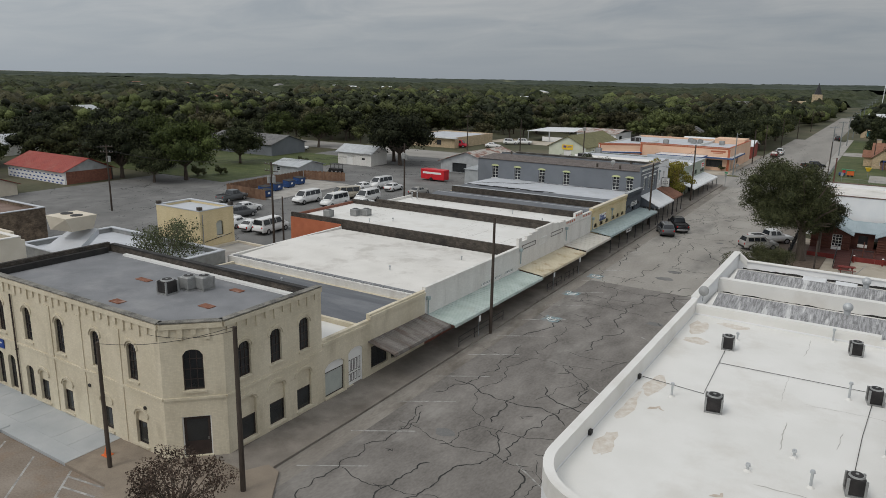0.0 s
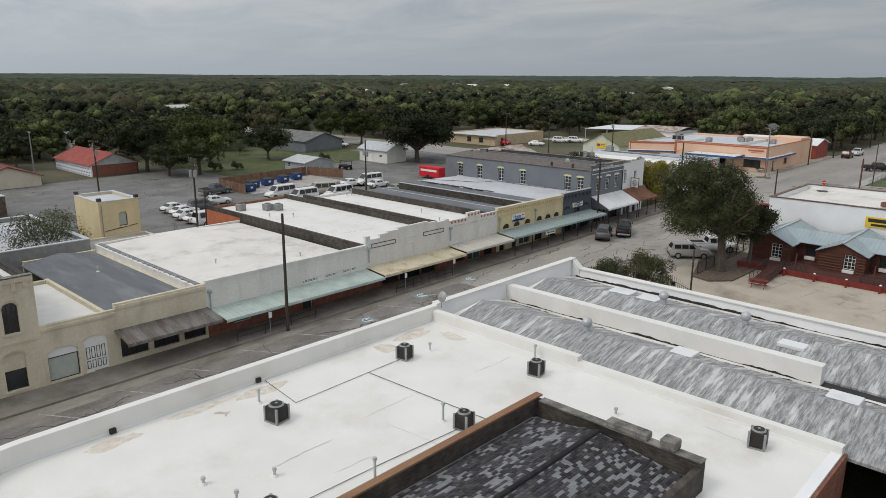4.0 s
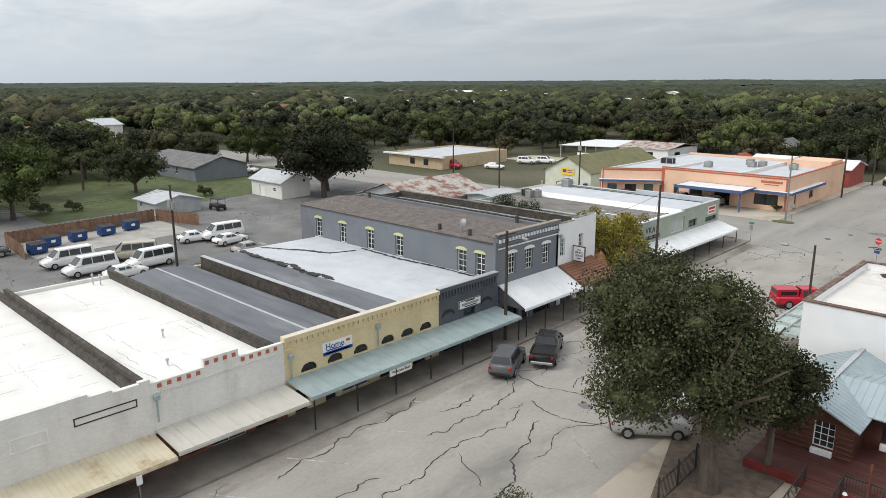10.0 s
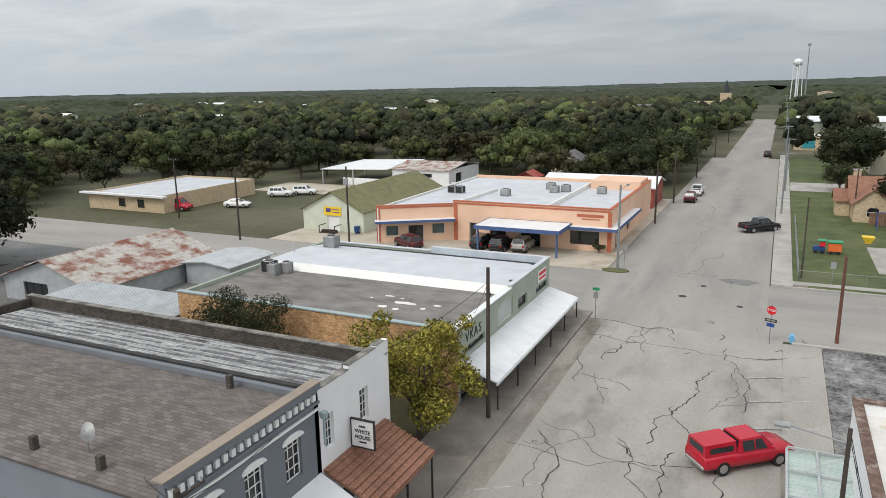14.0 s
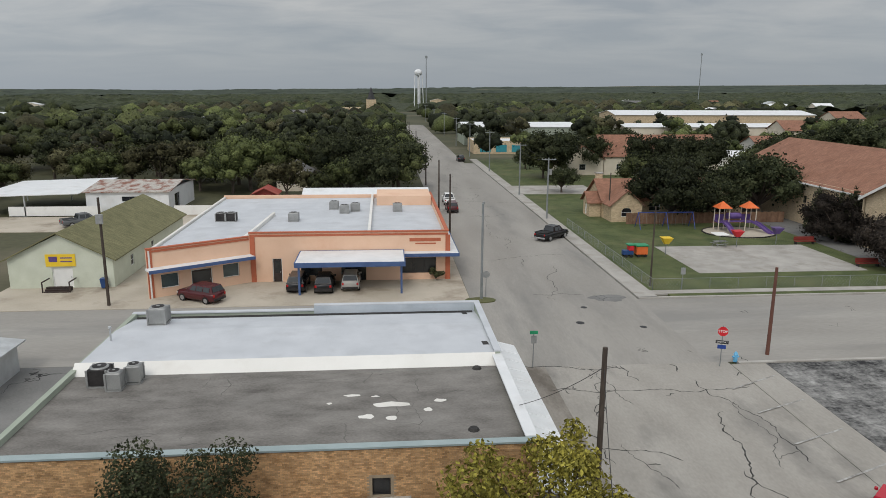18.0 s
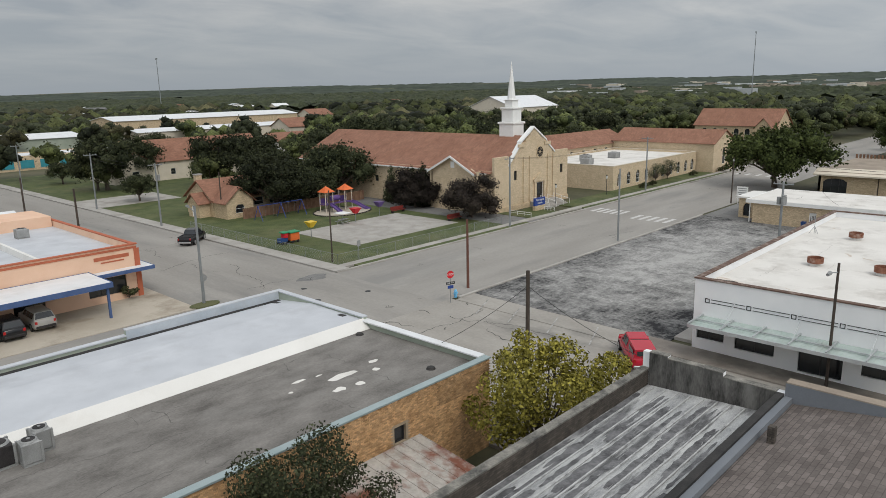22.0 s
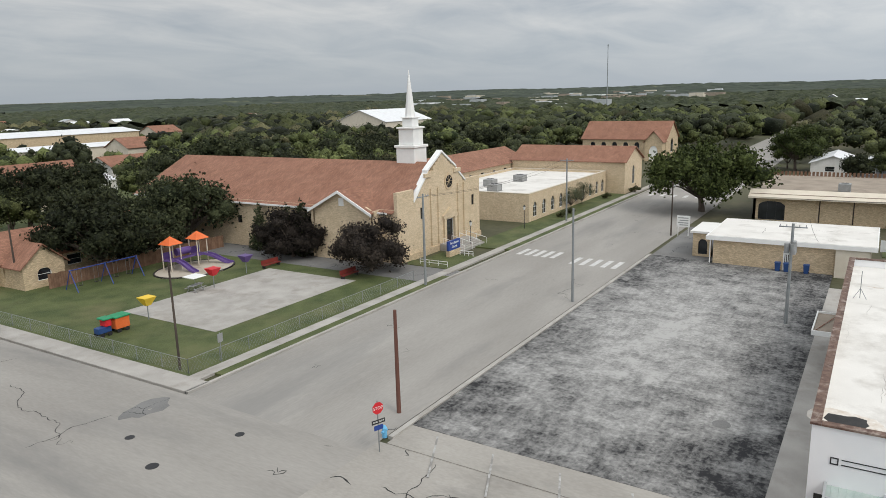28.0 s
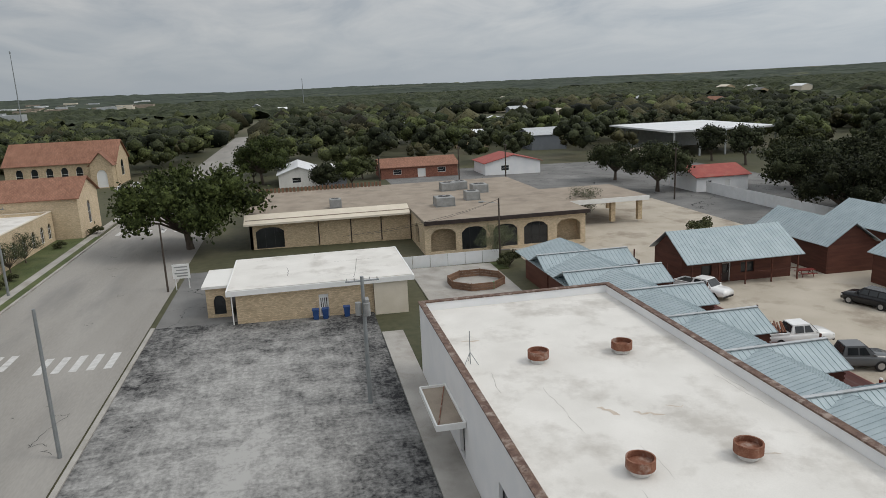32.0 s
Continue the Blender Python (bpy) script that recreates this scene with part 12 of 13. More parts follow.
bush = tree_parts("bush", 16, 1.9, 1.3, 0.3, 1800, 0.14, M["bush_leaf"], 14, 0.08, -0.6, 0.25, 0.42)
spiky = tree_parts("sparse_tree", 17, 2.9, 2.6, 1.0, 5600, 0.065, M["olive_leaf"], 34, 0.1, -0.6, 0.16, 0.34)
for x, y, s, m, r in ((4.2, 203.2, 1.3, flat_oak, 0), (9.8, 202.9, 1.0, flat_oak, 90), (20.5, 207, 1.45, flat_oak, 40), (25.5, 217, 1.3, flat_oak, 200), (13, 219, 1.1, darko, 310), (-5.2, 234, 0.6, darko, 70),
                      (-2.2, 255.8, 1.3, darko, 15), (9.2, 265, 1.1, darko, 120), (16, 241, 1.3, darko, 210), (43, 238, 1.35, darko, 290), (30, 250, 1.2, darko, 5), (66, 252, 1.5, darko, 60),
                      (86, 226, 1.3, darko, 330), (105, 240, 1.35, darko, 140), (128, 240, 1.1, darko, 80), (142, 224, 1.25, darko, 110), (-4, 276, 0.6, darko, 33), (27, 296, 1.1, darko, 250), (78.0, 148.0, 1.8, broad, 10), (149, 141, 1.15, greeno, 100),
                      (102, 64, 1.15, darko, 10), (121, 64, 1.0, darko, 160), (62, 56, 1.2, darko, 30), (79, 50, 1.3, darko, 220), (84, 33, 1.3, darko, 300), (70, 40, 1.2, darko, 80), (95, 38, 1.2, darko, 120), (56, 46, 1.1, darko, 200),
                      (-99, 133.5, 1.45, darko, 25), (-104, 138, 1.25, darko, 125), (-139, 150, 1.0, greeno, 45), (-156, 152, 0.95, greeno, 145), (-157, 140.5, 0.9, darko, 245), (-119.5, 89.5, 1.2, greeno, 200), (-122, 84, 0.8, darko, 300),
                      (-143, 113, 0.8, spiky, 0), (-130, 113, 1.0, darko, 170), (-138, 96, 1.2, greeno, 260), (-132, 84, 1.25, darko, 350),
                      (-42, 228, 1.05, darko, 50), (-37, 240, 1.2, darko, 10), (-47, 243, 1.25, darko, 130), (-38, 256, 1.1, darko, 250), (-50, 258, 1.2, darko, 310), (-40, 274, 1.15, darko, 190), (-52, 280, 1.1, darko, 280),
                      (-66, 262, 1.2, darko, 20), (-38, 292, 1.1, darko, 77), (-50, 300, 1.2, darko, 99)):
    tree("shade_tree", "full leafy shade tree" if m in (greeno, broad) else "dark dense live oak among the houses", m, x, y, s, r, group="shade trees")
for x, y, s, m in ((-60.5, 40.6, 1.5, spiky), (-63.0, 42.5, 1.3, spiky), (71, 168.6, 0.75, spiky), (76.3, 168.6, 0.8, spiky), (58.5, 109, 0.85, spiky), (76.5, 90, 1.1, spiky)):
    tree("sparse_tree", "thin sparse tree with grey-green leaves", m, x, y, s, 40 * s, group="sparse trees")
for x, y, s in ((-121.5, 94, 0.9), (-120, 98.5, 0.75), (61.7, 79.3, 1.1), (99.5, 167.5, 0.8), (95, 164.6, 0.6), (54.5, 108.6, 0.8), (-117, 120, 0.8), (-36.2, 119.4, 0.6), (-40.2, 118.6, 0.6), (66, 166.8, 0.45), (62, 166.6, 0.5), (85, 167, 0.5), (-34.6, 171.2, 0.55)):
    tree("bush", "rounded olive green bush", bush, x, y, s, 70 * s, group="bushes", category="bush")
M["brown_leaf"] = leaf_mat("dull_red_brown_leaves", (0.03, 0.022, 0.018), (0.12, 0.085, 0.065))
dense = tree_parts("brown_shrub", 19, 3.3, 2.6, 1.0, 6500, 0.07, M["brown_leaf"], 46, 0.1, -0.5, 0.1, 0.24)
yard_oak = tree_parts("yard_oak", 27, 3.9, 3.2, 1.7, 20000, 0.07, M["oak"], 34, 0.2, -0.7, 0.16, 0.32)
tree("live_oak", "dark dense live oak in the gap behind the brick wall", yard_oak, -48.3, 123.2, 1.0, 30)
tree("brown_shrub", "dull red-brown shrub on the corner pavement", dense, -29.4, 17.3, 0.84, 200, group="brown shrubs", category="shrub")
palm_w = bm_mesh("palm_trunk", rd((0, 0, -0.2), (0.2, 0.1, 6.4), 0.26, 0.18))
palm_w.materials.append(M["bark"])
palm_f = frond_mesh("palm_fronds", 2, 46, 2.2, M["bush_leaf"])
for x, y, h in ((-141.5, 107.6, 1.0), (-190, 150, 1.5), (-193, 153, 1.4)):
    t = thing("palm_tree", "tall palm with a round head of fronds", "tree", "palms")
    a, b = new("trunk", palm_w), new("crown", palm_f)
    a.parent = b.parent = t
    b.location = (0.2, 0.1, 6.4)
    t.matrix_basis = pose(x, y, lay(y), 0, 0, 30 * h) @ Matrix.Scale(h, 4)

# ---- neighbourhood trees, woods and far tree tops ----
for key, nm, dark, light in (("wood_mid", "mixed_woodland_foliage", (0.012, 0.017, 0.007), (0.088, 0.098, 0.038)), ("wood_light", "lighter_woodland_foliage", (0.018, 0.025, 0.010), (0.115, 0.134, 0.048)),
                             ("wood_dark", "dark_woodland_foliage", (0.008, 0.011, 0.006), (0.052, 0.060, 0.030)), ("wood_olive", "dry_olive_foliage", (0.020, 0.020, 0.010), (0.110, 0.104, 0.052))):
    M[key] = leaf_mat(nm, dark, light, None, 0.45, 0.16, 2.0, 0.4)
WOODS = ("wood_mid", "wood_light", "wood_dark", "wood_olive")
SHAPES = ((5.0, 3.6, 1.7), (5.6, 4.0, 1.9), (4.5, 4.3, 2.1), (6.2, 3.7, 1.7))
NEAR = [tree_parts("near%d" % k, 40 + k, rx, rz, tk, 2500, 0.2, M[WOODS[k]], 21, 0.28, -0.5, 0.18, 0.36, 0.2, 6, 1, 0.34, 0.85) for k, (rx, rz, tk) in enumerate(SHAPES)]
WOOD = [clump_arrays(60 + k, lobes_of(60 + k, rx, rz, tk + 0.75 * rz, 8, -0.1, 0.28, 0.46), 1, 300, 0.3, 0.36, 0.34, 0.95) for k, (rx, rz, tk) in enumerate(SHAPES)]
DOME = [clump_arrays(80 + k, [(0, 0, 3.6, 4.3 + 0.3 * k)], 1, 70, 0.42, 0.5, 0.3) for k in range(5)]
bpy.context.view_layer.update()
SOLID = []
for ob in bpy.data.objects:
    if ob.type == "MESH" and ob.name.split(".")[0] not in ("crown", "trunk", "ground", "wire") and "lawn" not in ob.name:
        c = [ob.matrix_world @ Vector(v) for v in ob.bound_box]
        lo3, hi3 = [min(v[i] for v in c) for i in range(3)], [max(v[i] for v in c) for i in range(3)]
        if hi3[0] - lo3[0] < 110 and hi3[1] - lo3[1] < 110 and max(hi3[0] - lo3[0], hi3[1] - lo3[1]) > 2.5:
            SOLID.append((lo3[0], hi3[0], lo3[1], hi3[1]))
SOLID = np.array(SOLID)


def hashed(i, j, k):
    v = np.sin(i * 127.1 + j * 311.7 + k * 74.7) * 43758.5453
    return v - np.floor(v)


def smooth_noise(x, y, k):
    """Soft random field between 0 and 1."""
    i, j = np.floor(x), np.floor(y)
    u, v = x - i, y - j
    u, v = u * u * (3 - 2 * u), v * v * (3 - 2 * v)
    return (hashed(i, j, k) * (1 - u) + hashed(i + 1, j, k) * u) * (1 - v) + (hashed(i, j + 1, k) * (1 - u) + hashed(i + 1, j + 1, k) * u) * v


def wooded(x, y):
    """How thickly trees stand: none on streets and yards, some among houses, woods beyond."""
    if -34.5 < x < -12.5 and y < 300 or -33 < x < -13.5 or 145 < y < 167:
        return 0.0
    if -112 < x < 62 and -80 < y < 145 or -150 < x < -100 and 88 < y < 152:
        return 0.0
    if -116 < x < -62 and -80 < y < 92 or -128 < x < -100 and 40 < y < 84 or -150 < x < -124 and 60 < y < 84 or -190 < x < -160 and 140 < y < 165:
        return 0.0
    if -130 < x < -33 and y < 226:
        return 0.0 if y < 205 or x > -95 else 0.5
    if -100 < x < -33 and y < 300:
        return 0.7 if x < -62 else 0.35
    if -13 < x < 60 and y < 215:
        return 0.0
    if -13 < x < 60 and y < 345:
        return 0.16 if y < 270 else 0.07
    if 40 < x < 165 and 160 < y < 205 or 60 < x < 126 and 66 < y < 146:
        return 0.0
    if 120 < x < 200 and y < 180:
        return 0.5 if y > 60 else 0.25
    if 60 < x < 140 and y < 66:
        return 0.55 if y < 60 else 0.0
    return 0.82


def in_view(x, y):
    a = math.degrees(math.atan2(y - 95, x + 20))
    return -62 < a or a < -140


def plant_woods():
    rng = np.random.default_rng(11)
    found = []
    for i in range(-44, 45):
        for j in range(-26, 45):
            x, y = -20 + 8.2 * (i + 0.8 * (rng.random() - 0.5)), 95 + 8.2 * (j + 0.8 * (rng.random() - 0.5))
            u, r = rng.random(), math.hypot(x + 20, y - 95)
            if 60 < r < 300 and in_view(x, y) and u < wooded(x, y):
                m = 3.2
                if not np.any((SOLID[:, 0] - m < x) & (x < SOLID[:, 1] + m) & (SOLID[:, 2] - m < y) & (y < SOLID[:, 3] + m)):
                    found.append((r, x, y, int(rng.choice(4, p=(0.34, 0.24, 0.3, 0.12))), 0.62 + 0.62 * rng.random(), 6.28 * rng.random()))
    found.sort()
    for r, x, y, k, s, a in found[:240]:
        tree("leafy_tree", "full green tree among the houses", NEAR[k], x, y, s, math.degrees(a), rolling(x, y), group="neighbourhood trees")
    plant(found[240:], WOOD, "woods", "dense mixed green woodland round the town")


def plant(trees, kinds, name, label):
    """Joins many trees into a few large pieces of woodland, one for each sector and leaf colour."""
    packs = {}
    for f in trees:
        packs.setdefault((int((math.atan2(f[2] - 95, f[1] + 20) + 3.1416) * 1.6), f[3] % 4), []).append(f)
    for (_, kind_), group_ in packs.items():
        vs, ts, qs, k0 = [], [], [], 0
        for r, x, y, k, s, a in group_:
            v, tri, quads = kinds[k % len(kinds)]
            rot = np.array([[math.cos(a), -math.sin(a), 0], [math.sin(a), math.cos(a), 0], [0, 0, 1]])
            vs.append((v * s) @ rot.T + np.array([x, y, rolling(x, y)]))
            ts.append(tri + k0)
            qs.append(quads + k0)
            k0 += len(v)
        ob = new(name, clump_mesh(name, M[WOODS[kind_]], np.concatenate(vs), np.concatenate(ts), np.concatenate(qs)))
        tagged(ob, label, "trees", kind="stuff")


def plant_far(r0, r1, gap):
    """Tree tops of the woods past the houses, with clearings and streets between them."""
    rng = np.random.default_rng(17)
    n = int(r1 / gap) + 1
    found = []
    for i in range(-n, n + 1):
        for j in range(-n, n + 1):
            x, y = -20 + gap * (i + 0.85 * (rng.random() - 0.5)), 95 + gap * (j + 0.85 * (rng.random() - 0.5))
            pick = (int(rng.choice(20)), 0.7 + 0.6 * rng.random() ** 1.5, 6.28 * rng.random())
            r = math.hypot(x + 20, y - 95)
            if not (r0 < r < r1 and in_view(x, y)) or -33 < x < -13.5 or y > 95 and 146 < y < 166 and x > 0:
                continue
            if -14 < x < 170 and 210 < y < 430 and hashed(i, j, 5) < 0.7:
                continue
            if float(smooth_noise(x * 0.008, y * 0.008, 9)) * 0.6 + float(smooth_noise(x * 0.03, y * 0.03, 10)) * 0.4 > 0.66:
                continue
            if 42 < x < 158 and 340 < y < 432 or -16 < x < 68 and 308 < y < 382:
                continue
            if any((x - fx) ** 2 + (y - fy) ** 2 < 120 for fx, fy in FAR_HOMES):
                continue
            tone = float(smooth_noise(x * 0.02, y * 0.02, 12)) + 0.5 * rng.random() - 0.25
            found.append((r, x, y, (0 if tone < 0.55 else 1 if tone < 0.78 else 3) if pick[0] % 3 else 2, pick[1], pick[2]))
    plant(found, DOME[:4], "far_woods", "far dark green woods of rounded tree tops")


plant_woods()


def tree_tops(name, r0, r1, cell, gap, mat):
    """Far woods as the bumpy surface of their crowns, with clearings, streets and fields."""
    n = int(r1 / cell) + 1
    i, j = np.meshgrid(np.arange(-n, n + 1), np.arange(-n, n + 1), indexing="ij")
    x = -20 + (i + 0.5 * (hashed(i, j, 1) - 0.5)) * cell
    y = 95 + (j + 0.5 * (hashed(i, j, 2) - 0.5)) * cell
    r, a = np.hypot(x + 20, y - 95), np.degrees(np.arctan2(y - 95, x + 20))
    keep = (r > r0) & (r < r1) & ((a > -62) | (a < -140))
    gi, gj = np.floor(x / gap), np.floor(y / gap)
    h = np.zeros_like(x)
    for di in (-1, 0, 1):
        for dj in (-1, 0, 1):
            ti, tj = gi + di, gj + dj
            tx, ty = (ti + 0.15 + 0.7 * hashed(ti, tj, 3)) * gap, (tj + 0.15 + 0.7 * hashed(ti, tj, 4)) * gap
            rad, top = gap * (0.5 + 0.42 * hashed(ti, tj, 5)), 4.2 + 4.2 * hashed(ti, tj, 6)
            open_ = smooth_noise(tx * 0.006, ty * 0.006, 9) * 0.65 + smooth_noise(tx * 0.022, ty * 0.022, 10) * 0.35
            here = (open_ < 0.70 - 0.00005 * r) & (hashed(ti, tj, 7) < 0.93) & ~((tx > -38) & (tx < -9))
            d2 = ((x - tx) ** 2 + (y - ty) ** 2) / rad ** 2
            h = np.maximum(h, np.where(here & (d2 < 1), top * np.sqrt(np.maximum(0, 1 - d2)), 0))
    h = h + np.where(h > 0.5, 1.5 * (hashed(i, j, 8) - 0.5) * min(1.0, cell / 2.5), 0) + 0.03
    for fx, fy in FAR_HOMES:
        if r0 - 30 < math.hypot(fx + 20, fy - 95) < r1 + 30:
            h = np.where((x - fx) ** 2 + (y - fy) ** 2 < 200, np.minimum(h, 0.4), h)
    ids = -np.ones(x.shape, int)
    ids[keep] = np.arange(keep.sum())
    px, py, ph = x[keep], y[keep], h[keep]
    verts = [(u, v, rolling(u, v) + w) for u, v, w in zip(px.tolist(), py.tolist(), ph.tolist())]
    q = np.stack([ids[:-1, :-1], ids[1:, :-1], ids[1:, 1:], ids[:-1, 1:]], -1).reshape(-1, 4)
    q = q[(q >= 0).all(1)]
    me = bpy.data.meshes.new(name)
    me.from_pydata(verts, [], q.tolist())
    me.materials.append(mat)
    tagged(new(name, me), "far dark green woods reaching to the horizon", "trees", kind="stuff")


M["far_woods"] = surf("far_tree_tops", (0.014, 0.020, 0.012), (0.070, 0.083, 0.042), rough=0.95, scale=0.10, fine=0.5, bump=1.0, dist=1.5, stain=(0.075, 0.078, 0.036), stain_amount=0.4, stain_scale=0.03, lo=0.3, hi=0.7)
# slightly bluer than the nearer woods: distance haze put into the base colour
M["farthest_woods"] = surf("hazed_farthest_tree_tops", (0.018, 0.026, 0.020), (0.062, 0.078, 0.052), rough=0.95, scale=0.012, fine=0.07, bump=0.6, dist=3.0, stain=(0.16, 0.165, 0.095), stain_amount=0.7, stain_scale=0.004, lo=0.3, hi=0.7, cut=(0.62, 0.68))
plant_far(293, 620, 8.8)
tree_tops("far_woods", 600, 1400, 6.0, 12.0, M["far_woods"])
tree_tops("farthest_woods", 1380, 4400, 24, 48.0, M["farthest_woods"])
# ---- marks on the roofs ----
def roof_marks(name, label, parent, x0, x1, y0, y1, z, lines, mat, seed, w=0.05, long=(1.0, 5.0), ways=(0.0, 1.571), wobble=0.12):
    """Thin seams, tears and drip lines lying on a roof."""
    rng = random.Random(seed)
    vs, fs = [], []
    for _ in range(lines):
        x, y, a = rng.uniform(x0, x1), rng.uniform(y0, y1), rng.choice(ways)
        pts = []
        for _ in range(int(rng.uniform(*long) / 0.25)):
            if not (x0 < x < x1 and y0 < y < y1):
                break
            pts.append((x, y))
            b = a + rng.uniform(-wobble, wobble) * 2
            x, y = x + 0.25 * math.cos(b), y + 0.25 * math.sin(b)
        if len(pts) > 2:
            ribbon(vs, fs, pts, w * rng.uniform(0.4, 1.3), rng, z)
    me = bpy.data.meshes.new(name)
    me.from_pydata(vs, [], fs)
    ob = hang(name, me, M[mat], parent)
    ob["kind"] = "stuff"
    return ob


def tar_edge(parent, pts, w, seed, z, mat="black", label="ragged black tar edge", name="tar_edge"):
    """A ragged smear of tar or coating along a roof's edge."""
    rng = random.Random(seed)
    vs, fs, fine = [], [], []
    for (xa, ya), (xb, yb) in zip(pts, pts[1:]):
        n = max(2, int(math.hypot(xb - xa, yb - ya) / 0.3))
        fine += [(xa + (xb - xa) * k / n + rng.uniform(-0.09, 0.09), ya + (yb - ya) * k / n + rng.uniform(-0.09, 0.09)) for k in range(n)]
    ribbon(vs, fs, fine, w, rng, z)
    me = bpy.data.meshes.new(name)
    me.from_pydata(vs, [], fs)
    hang(name, me, M[mat], parent, label)


M["roof_seam"] = surf("grey_roof_seam", (0.36, 0.34, 0.31), (0.50, 0.48, 0.45), bump=0, scale=2)
M["rust_stain"] = surf("faint_rust_stain", (0.46, 0.37, 0.29), (0.62, 0.56, 0.49), bump=0, scale=2)
roof_marks("roof_seams", "", big, -10.8, 24.3, 110.2, 123.8, lambda x, y: 5.154, 12, "roof_seam", 1, 0.03, (1.5, 6), (0.0, 0.0, 1.571))
roof_marks("roof_stains", "", big, -10.8, 24.3, 110.2, 123.8, lambda x, y: 5.157, 7, "rust_stain", 2, 0.16, (0.6, 2.2), (0.0, 1.571, 0.7), 0.5)
roof_marks("roof_seams", "", store, -10.5, 9, 24, 49.5, lambda x, y: 4.078, 12, "roof_seam", 3, 0.03, (1, 5))
roof_marks("roof_stains", "", store, -12.2, 9, 24, 49.5, lambda x, y: 4.081, 10, "rust_stain", 4, 0.16, (0.5, 1.8), (0.0, 1.571, 0.7), 0.6)
roof_marks("roof_seams", "", white_b, -63, -33.5, 61.8, 72.6, lambda x, y: 3.604, 40, "roof_seam", 5, 0.05, (1, 6))
roof_marks("roof_seams", "", white_c, -59, -33.5, 73.8, 81.0, lambda x, y: 3.804, 30, "roof_seam", 6, 0.05, (1, 6))
roof_marks("roof_cracks", "", market, -56.5, -34.2, 127.2, 136, lambda x, y: 5.104, 34, "gravel_streak", 7, 0.05, (0.8, 4), (0.0, 0.1, 1.571), 0.3)
roof_marks("roof_seams", "", office, 41, 53.2, 122.6, 139.4, lambda x, y: 3.755, 7, "gravel_streak", 13, 0.05, (1, 6))
silver_z = lambda x, y: 4.646 - 0.0145 * (y - 92.6)
roof_marks("roof_seams", "", yellow, -57, -33.6, 93.2, 101.8, silver_z, 16, "roof_seam", 8, 0.03, (2, 9), (0.0, 1.571), 0.05)
tar_edge(yellow, ((-57.4, 92.9), (-52, 92.7), (-49, 93.3), (-46.5, 92.6), (-44, 93.1), (-42, 92.7)), 0.5, 9, lambda x, y: silver_z(x, y) + 0.012)
tar_edge(yellow, ((-50, 101.9), (-44, 101.6), (-40, 102.0), (-34, 101.9)), 0.28, 10, lambda x, y: silver_z(x, y) + 0.012)
tar_edge(yellow, ((-57.2, 95), (-53, 97.4), (-50.5, 98.4), (-49.4, 101.4)), 0.4, 11, lambda x, y: silver_z(x, y) + 0.016)
tar_edge(corner, ((-44, 22.6), (-39, 22.4), (-37, 22.8)), 0.3, 12, lambda x, y: 6.462)

white_z = lambda x, y: 6.856 - 0.0452 * (y - 111.55)
rw_ = random.Random(44)
for k in range(9):
    vs, fs, x = [], [], -60.4
    while x < -35.6 - 1.6 * abs(k - 3) / 4:
        e = min(x + rw_.uniform(1.5, 6), GX - 1.2)
        for _ in range(3):
            y = 112.08 + 0.58 * k + rw_.uniform(0.0, 0.34)
            n = max(3, int((e - x) / 0.3))
            ribbon(vs, fs, [(x + (e - x) * q / n + rw_.uniform(-0.05, 0.05), y + rw_.uniform(-0.014, 0.014)) for q in range(n + 1)], rw_.uniform(0.05, 0.24), rw_, white_z)
        x = e + rw_.choice((-1.5, -0.6, 0.3, 0.8))
    me = bpy.data.meshes.new("soot_streaking")
    me.from_pydata(vs, [], fs)
    hang("soot_streaking", me, M["soot"], whiteh, "sooty streaks between the roof ribs")["kind"] = "stuff"
for ym, y0 in ((54.9, 57.95), (63.0, 66.95)):
    for a, b, w, k in ((SX + 1.4, -8.6, 0.34, 1), (-8.2, -1.0, 0.16, 2), (-1.0, 6.0, 0.24, 3), (6.4, 14.8, 0.3, 4)):
        tar_edge(saw, ((a, y0 + 0.08), ((a + b) / 2, y0 + 0.2), (b, y0 + 0.1)), w, k + int(ym), lambda x, y: 3.785)

# tar flashing at the foot of the warehouse parapets
rt_ = random.Random(12)
for yf, xe in ((58.615, 9.1), (67.695, 15.0)):
    n = int((xe - SX - 0.9) / 0.22)
    xs, up = [SX + 0.9 + 0.22 * k for k in range(n)], 0.06
    vs, fs = [], []
    for k, x in enumerate(xs):
        up = min(0.2, max(0.01, up + rt_.uniform(-0.055, 0.055)))
        vs += [(x, yf - 0.02, 3.78), (x, yf - 0.02, 3.79 + up), (x, yf, 3.79 + up), (x, yf, 3.78)]
        if k:
            fs += [(4 * k - 4 + q, 4 * k + q, 4 * k + (q + 1) % 4, 4 * k - 4 + (q + 1) % 4) for q in range(4)]
    me = bpy.data.meshes.new("tar_flashing")
    me.from_pydata(vs, [], fs)
    hang("tar_flashing", me, M["black"], saw, "ragged black tar at the parapet foot")

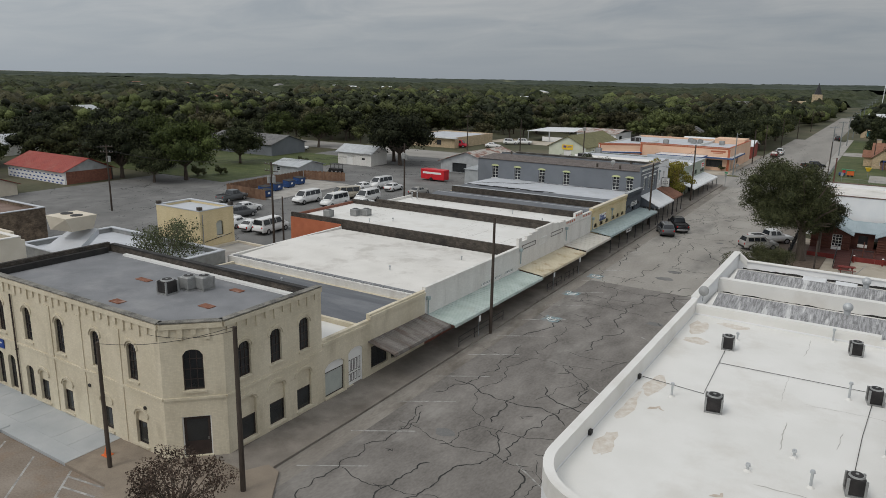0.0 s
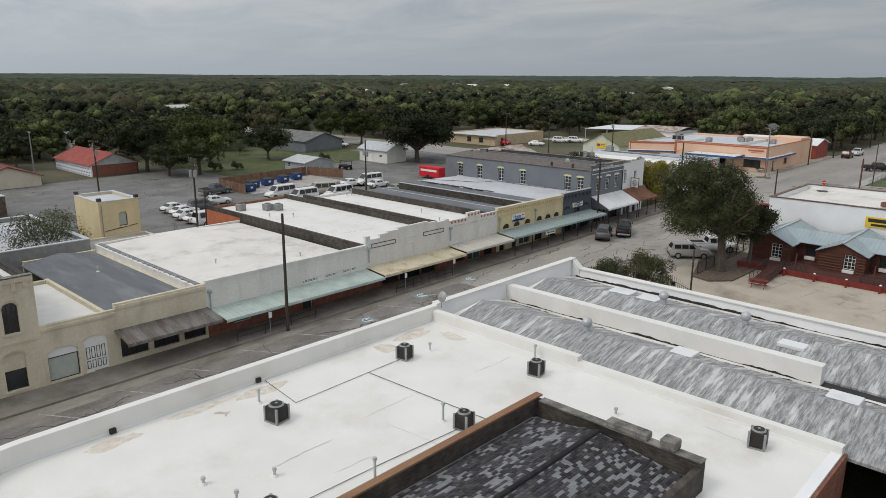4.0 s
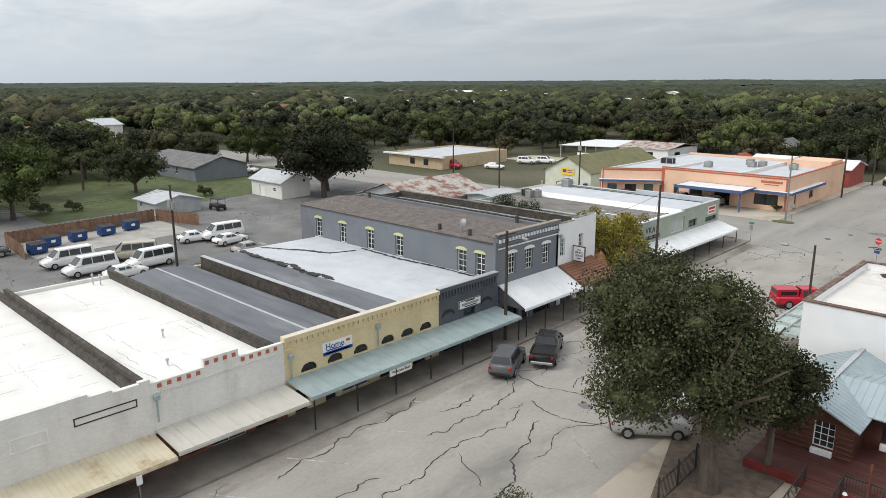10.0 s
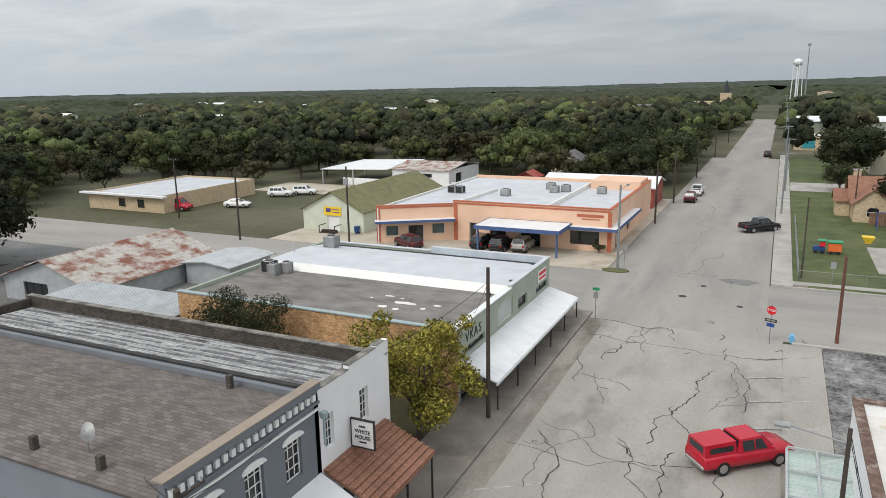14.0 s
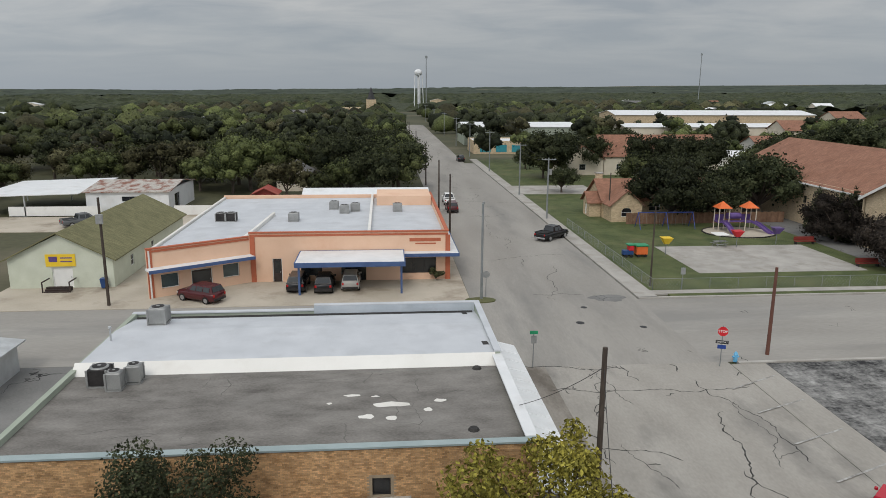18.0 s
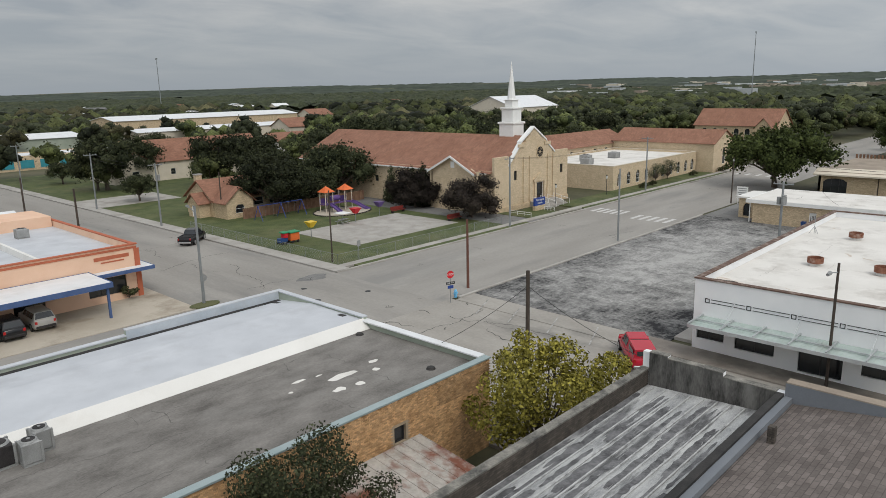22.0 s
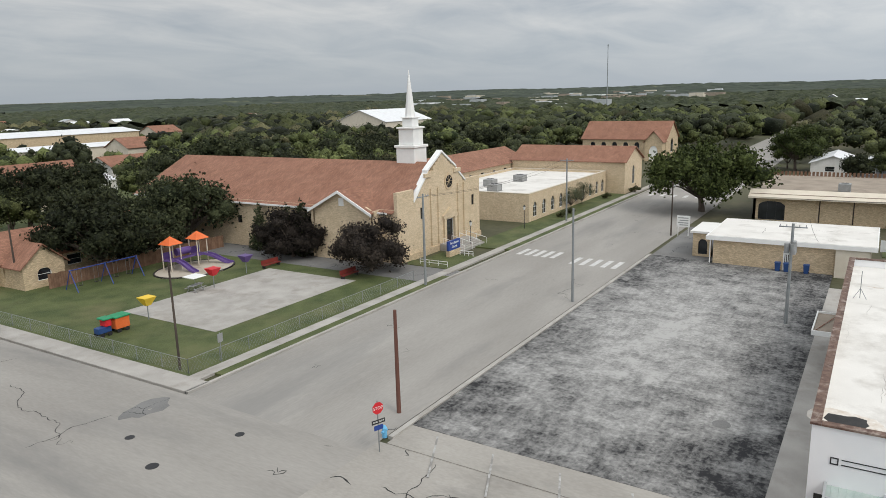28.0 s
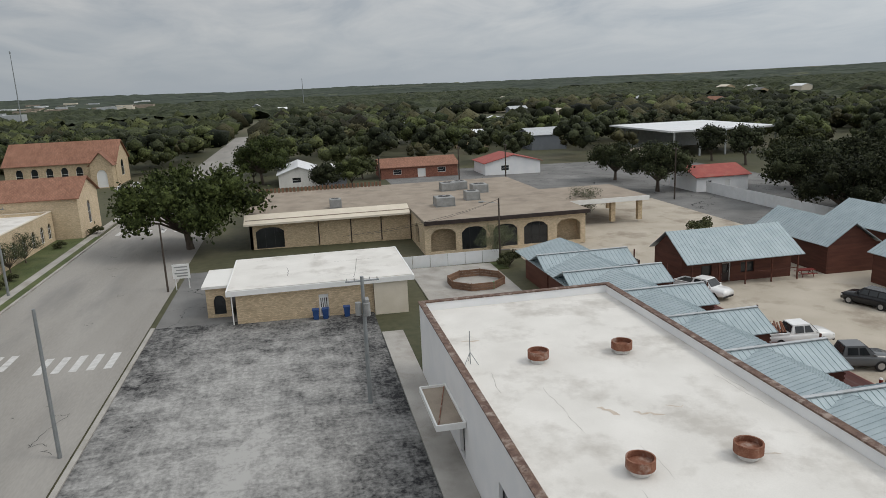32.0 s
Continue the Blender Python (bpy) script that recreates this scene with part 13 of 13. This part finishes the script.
# ---- shingles and bricks, piece by piece ----
def block_mesh(name, boxes, mat):
    """Many small blocks in one mesh: x, y, z of the middle, half sizes, and a fall along x."""
    vs, fs = [], []
    for x, y, z, hx, hy, hz, fall in boxes:
        k = len(vs)
        for dz in (-hz, hz):
            for dx, dy in ((-hx, -hy), (hx, -hy), (hx, hy), (-hx, hy)):
                vs.append((x + dx, y + dy, z + dz + fall * dx))
        fs += [(k + 4, k + 5, k + 6, k + 7), (k, k + 1, k + 5, k + 4), (k + 1, k + 2, k + 6, k + 5), (k + 2, k + 3, k + 7, k + 6), (k + 3, k, k + 4, k + 7)]
    me = bpy.data.meshes.new(name)
    me.from_pydata(vs, [], fs)
    me.materials.append(mat)
    return me


RIDGE_X, EAVE_W, EAVE_E, RIDGE_Z, EAVE_Z = 4.4, 0.85, 8.65, 5.3, 4.75
bm = bmesh.new()
solid(bm, (EAVE_W, 24.4, EAVE_Z), (RIDGE_X, 24.4, RIDGE_Z), (RIDGE_X, 42.9, RIDGE_Z), (EAVE_W, 42.9, EAVE_Z), 0.1)
part("roof_slope", bm, M["shingle_bed"], tower, "bare grey bed under the worn shingles")
bm = bmesh.new()
solid(bm, (RIDGE_X, 24.4, RIDGE_Z), (EAVE_E, 24.4, EAVE_Z), (EAVE_E, 42.9, EAVE_Z), (RIDGE_X, 42.9, RIDGE_Z), 0.1)
part("roof_slope", bm, M["shingle_bed"], tower, "bare grey bed under the worn shingles")
part("ridge_cap", rd((RIDGE_X, 24.4, RIDGE_Z + 0.01), (RIDGE_X, 42.9, RIDGE_Z + 0.01), 0.13, n=8), M["shingle_tab"], tower)
part("ledge_step", soft_box(4.6, 6.6, 43.15, 43.7, 5.525, 5.85, 0.05), M["old_coping"], tower)
part("ledge_step", soft_box(7.2, 7.9, 43.1, 43.75, 5.525, 5.98, 0.06), M["old_coping"], tower)
rs_ = random.Random(31)
tabs = {-1: [], 1: []}
for side, edge in ((-1, EAVE_W), (1, EAVE_E)):
    run = abs(edge - RIDGE_X)
    fall = -side * (RIDGE_Z - EAVE_Z) / run
    for c in range(int(run / 0.155)):
        x = RIDGE_X + side * (0.12 + 0.155 * c)
        y = 24.5 + rs_.uniform(0, 0.3)
        while y < 42.7:
            w = rs_.uniform(0.24, 0.34)
            if noise.noise((x * 0.9, y * 0.5, 3.0)) * 0.7 + rs_.uniform(-0.7, 0.7) < 0.34:
                tabs[side].append((x, y + w / 2, RIDGE_Z - abs(x - RIDGE_X) / run * (RIDGE_Z - EAVE_Z) + 0.014, 0.066, w / 2 - 0.012, 0.012, fall))
            y += w
tab_me = {sd: block_mesh("shingle", [(0, 0, 0, 0.066, 0.135, 0.012, -sd * (RIDGE_Z - EAVE_Z) / abs(ed - RIDGE_X))], M["shingle_tab"]) for sd, ed in ((-1, EAVE_W), (1, EAVE_E))}
rest = []
near = sorted(tabs[1], key=lambda b: b[1])
for b in near[-300:]:
    ob = new("shingle", tab_me[1])
    ob.parent = tower
    ob.location = Vector(b[:3]) - Vector(tower.location)
tagged(hang("shingles", block_mesh("shingles", near[:-300] + tabs[-1], M["shingle_tab"]), None, tower), kind="stuff")

# orange brick side of the market
rows_b = []
z, odd = -0.15, 0
while z < 5.36:
    x = -57.25 + (0.105 if odd else 0)
    while x < -33.5:
        s = x + 57.3
        if not (10.35 < s < 11.6 and 1.5 < z < 2.7 or 16.35 < s < 17.5 and 3.0 < z < 4.1):
            rows_b.append((x + 0.1, 126.597, z + 0.035))
        x += 0.212
    z += 0.077
    odd = 1 - odd
brick_me = block_mesh("brick", [(0, 0, 0, 0.1, 0.011, 0.033, 0)], M["brick_face"])
near_b = [b for b in rows_b if -37.6 < b[0] and b[2] > 4.0][:300]
for b in near_b:
    ob = new("brick", brick_me)
    ob.parent = market
    ob.location = Vector(b) - Vector(market.location)
taken = set(near_b)
rb_ = random.Random(7)
tagged(hang("bricks", block_mesh("bricks", [(b[0], b[1] - rb_.uniform(0, 0.004), b[2], 0.1, 0.011, 0.033, 0) for b in rows_b if b not in taken], M["brick_face"]), None, market), kind="stuff")


# ---- new slabs of the side street walk ----
side_slab = []
for k, w in enumerate((1.62, 1.62, 1.62, 1.5)):
    me = block_mesh("paving_slab", [(0, 0, 0, w / 2 - 0.012, 1.13 if k < 3 else 1.0, 0.03, 0)], M["slab"])
    side_slab.append(me)
side_walk = bpy.data.objects["pavement_side"]
for k in range(22):
    for j, (y, me) in enumerate(((20.02, side_slab[k % 3]),)):
        o = new("paving_slab", me)
        o.parent = side_walk
        o.matrix_basis = pose(-40.6 - 1.64 * k, y, lay(y) + 0.135 + 0.004 * ((k * 7) % 3))
for x0, x1, y0, y1 in ((-48.3, -46.6, 17.4, 18.3),):
    ramp = thing("kerb_step", "pale concrete step set against the kerb", "step", at=((x0 + x1) / 2, y0, -1))
    part("step", soft_box(x0, x1, y0, y1, -1.02, -0.78, 0.04), M["slab"], ramp)
    part("landing", soft_box(x0 - 0.9, x0 - 0.004, y0 - 0.35, y1, -1.02, -0.9, 0.03), M["concrete"], ramp)
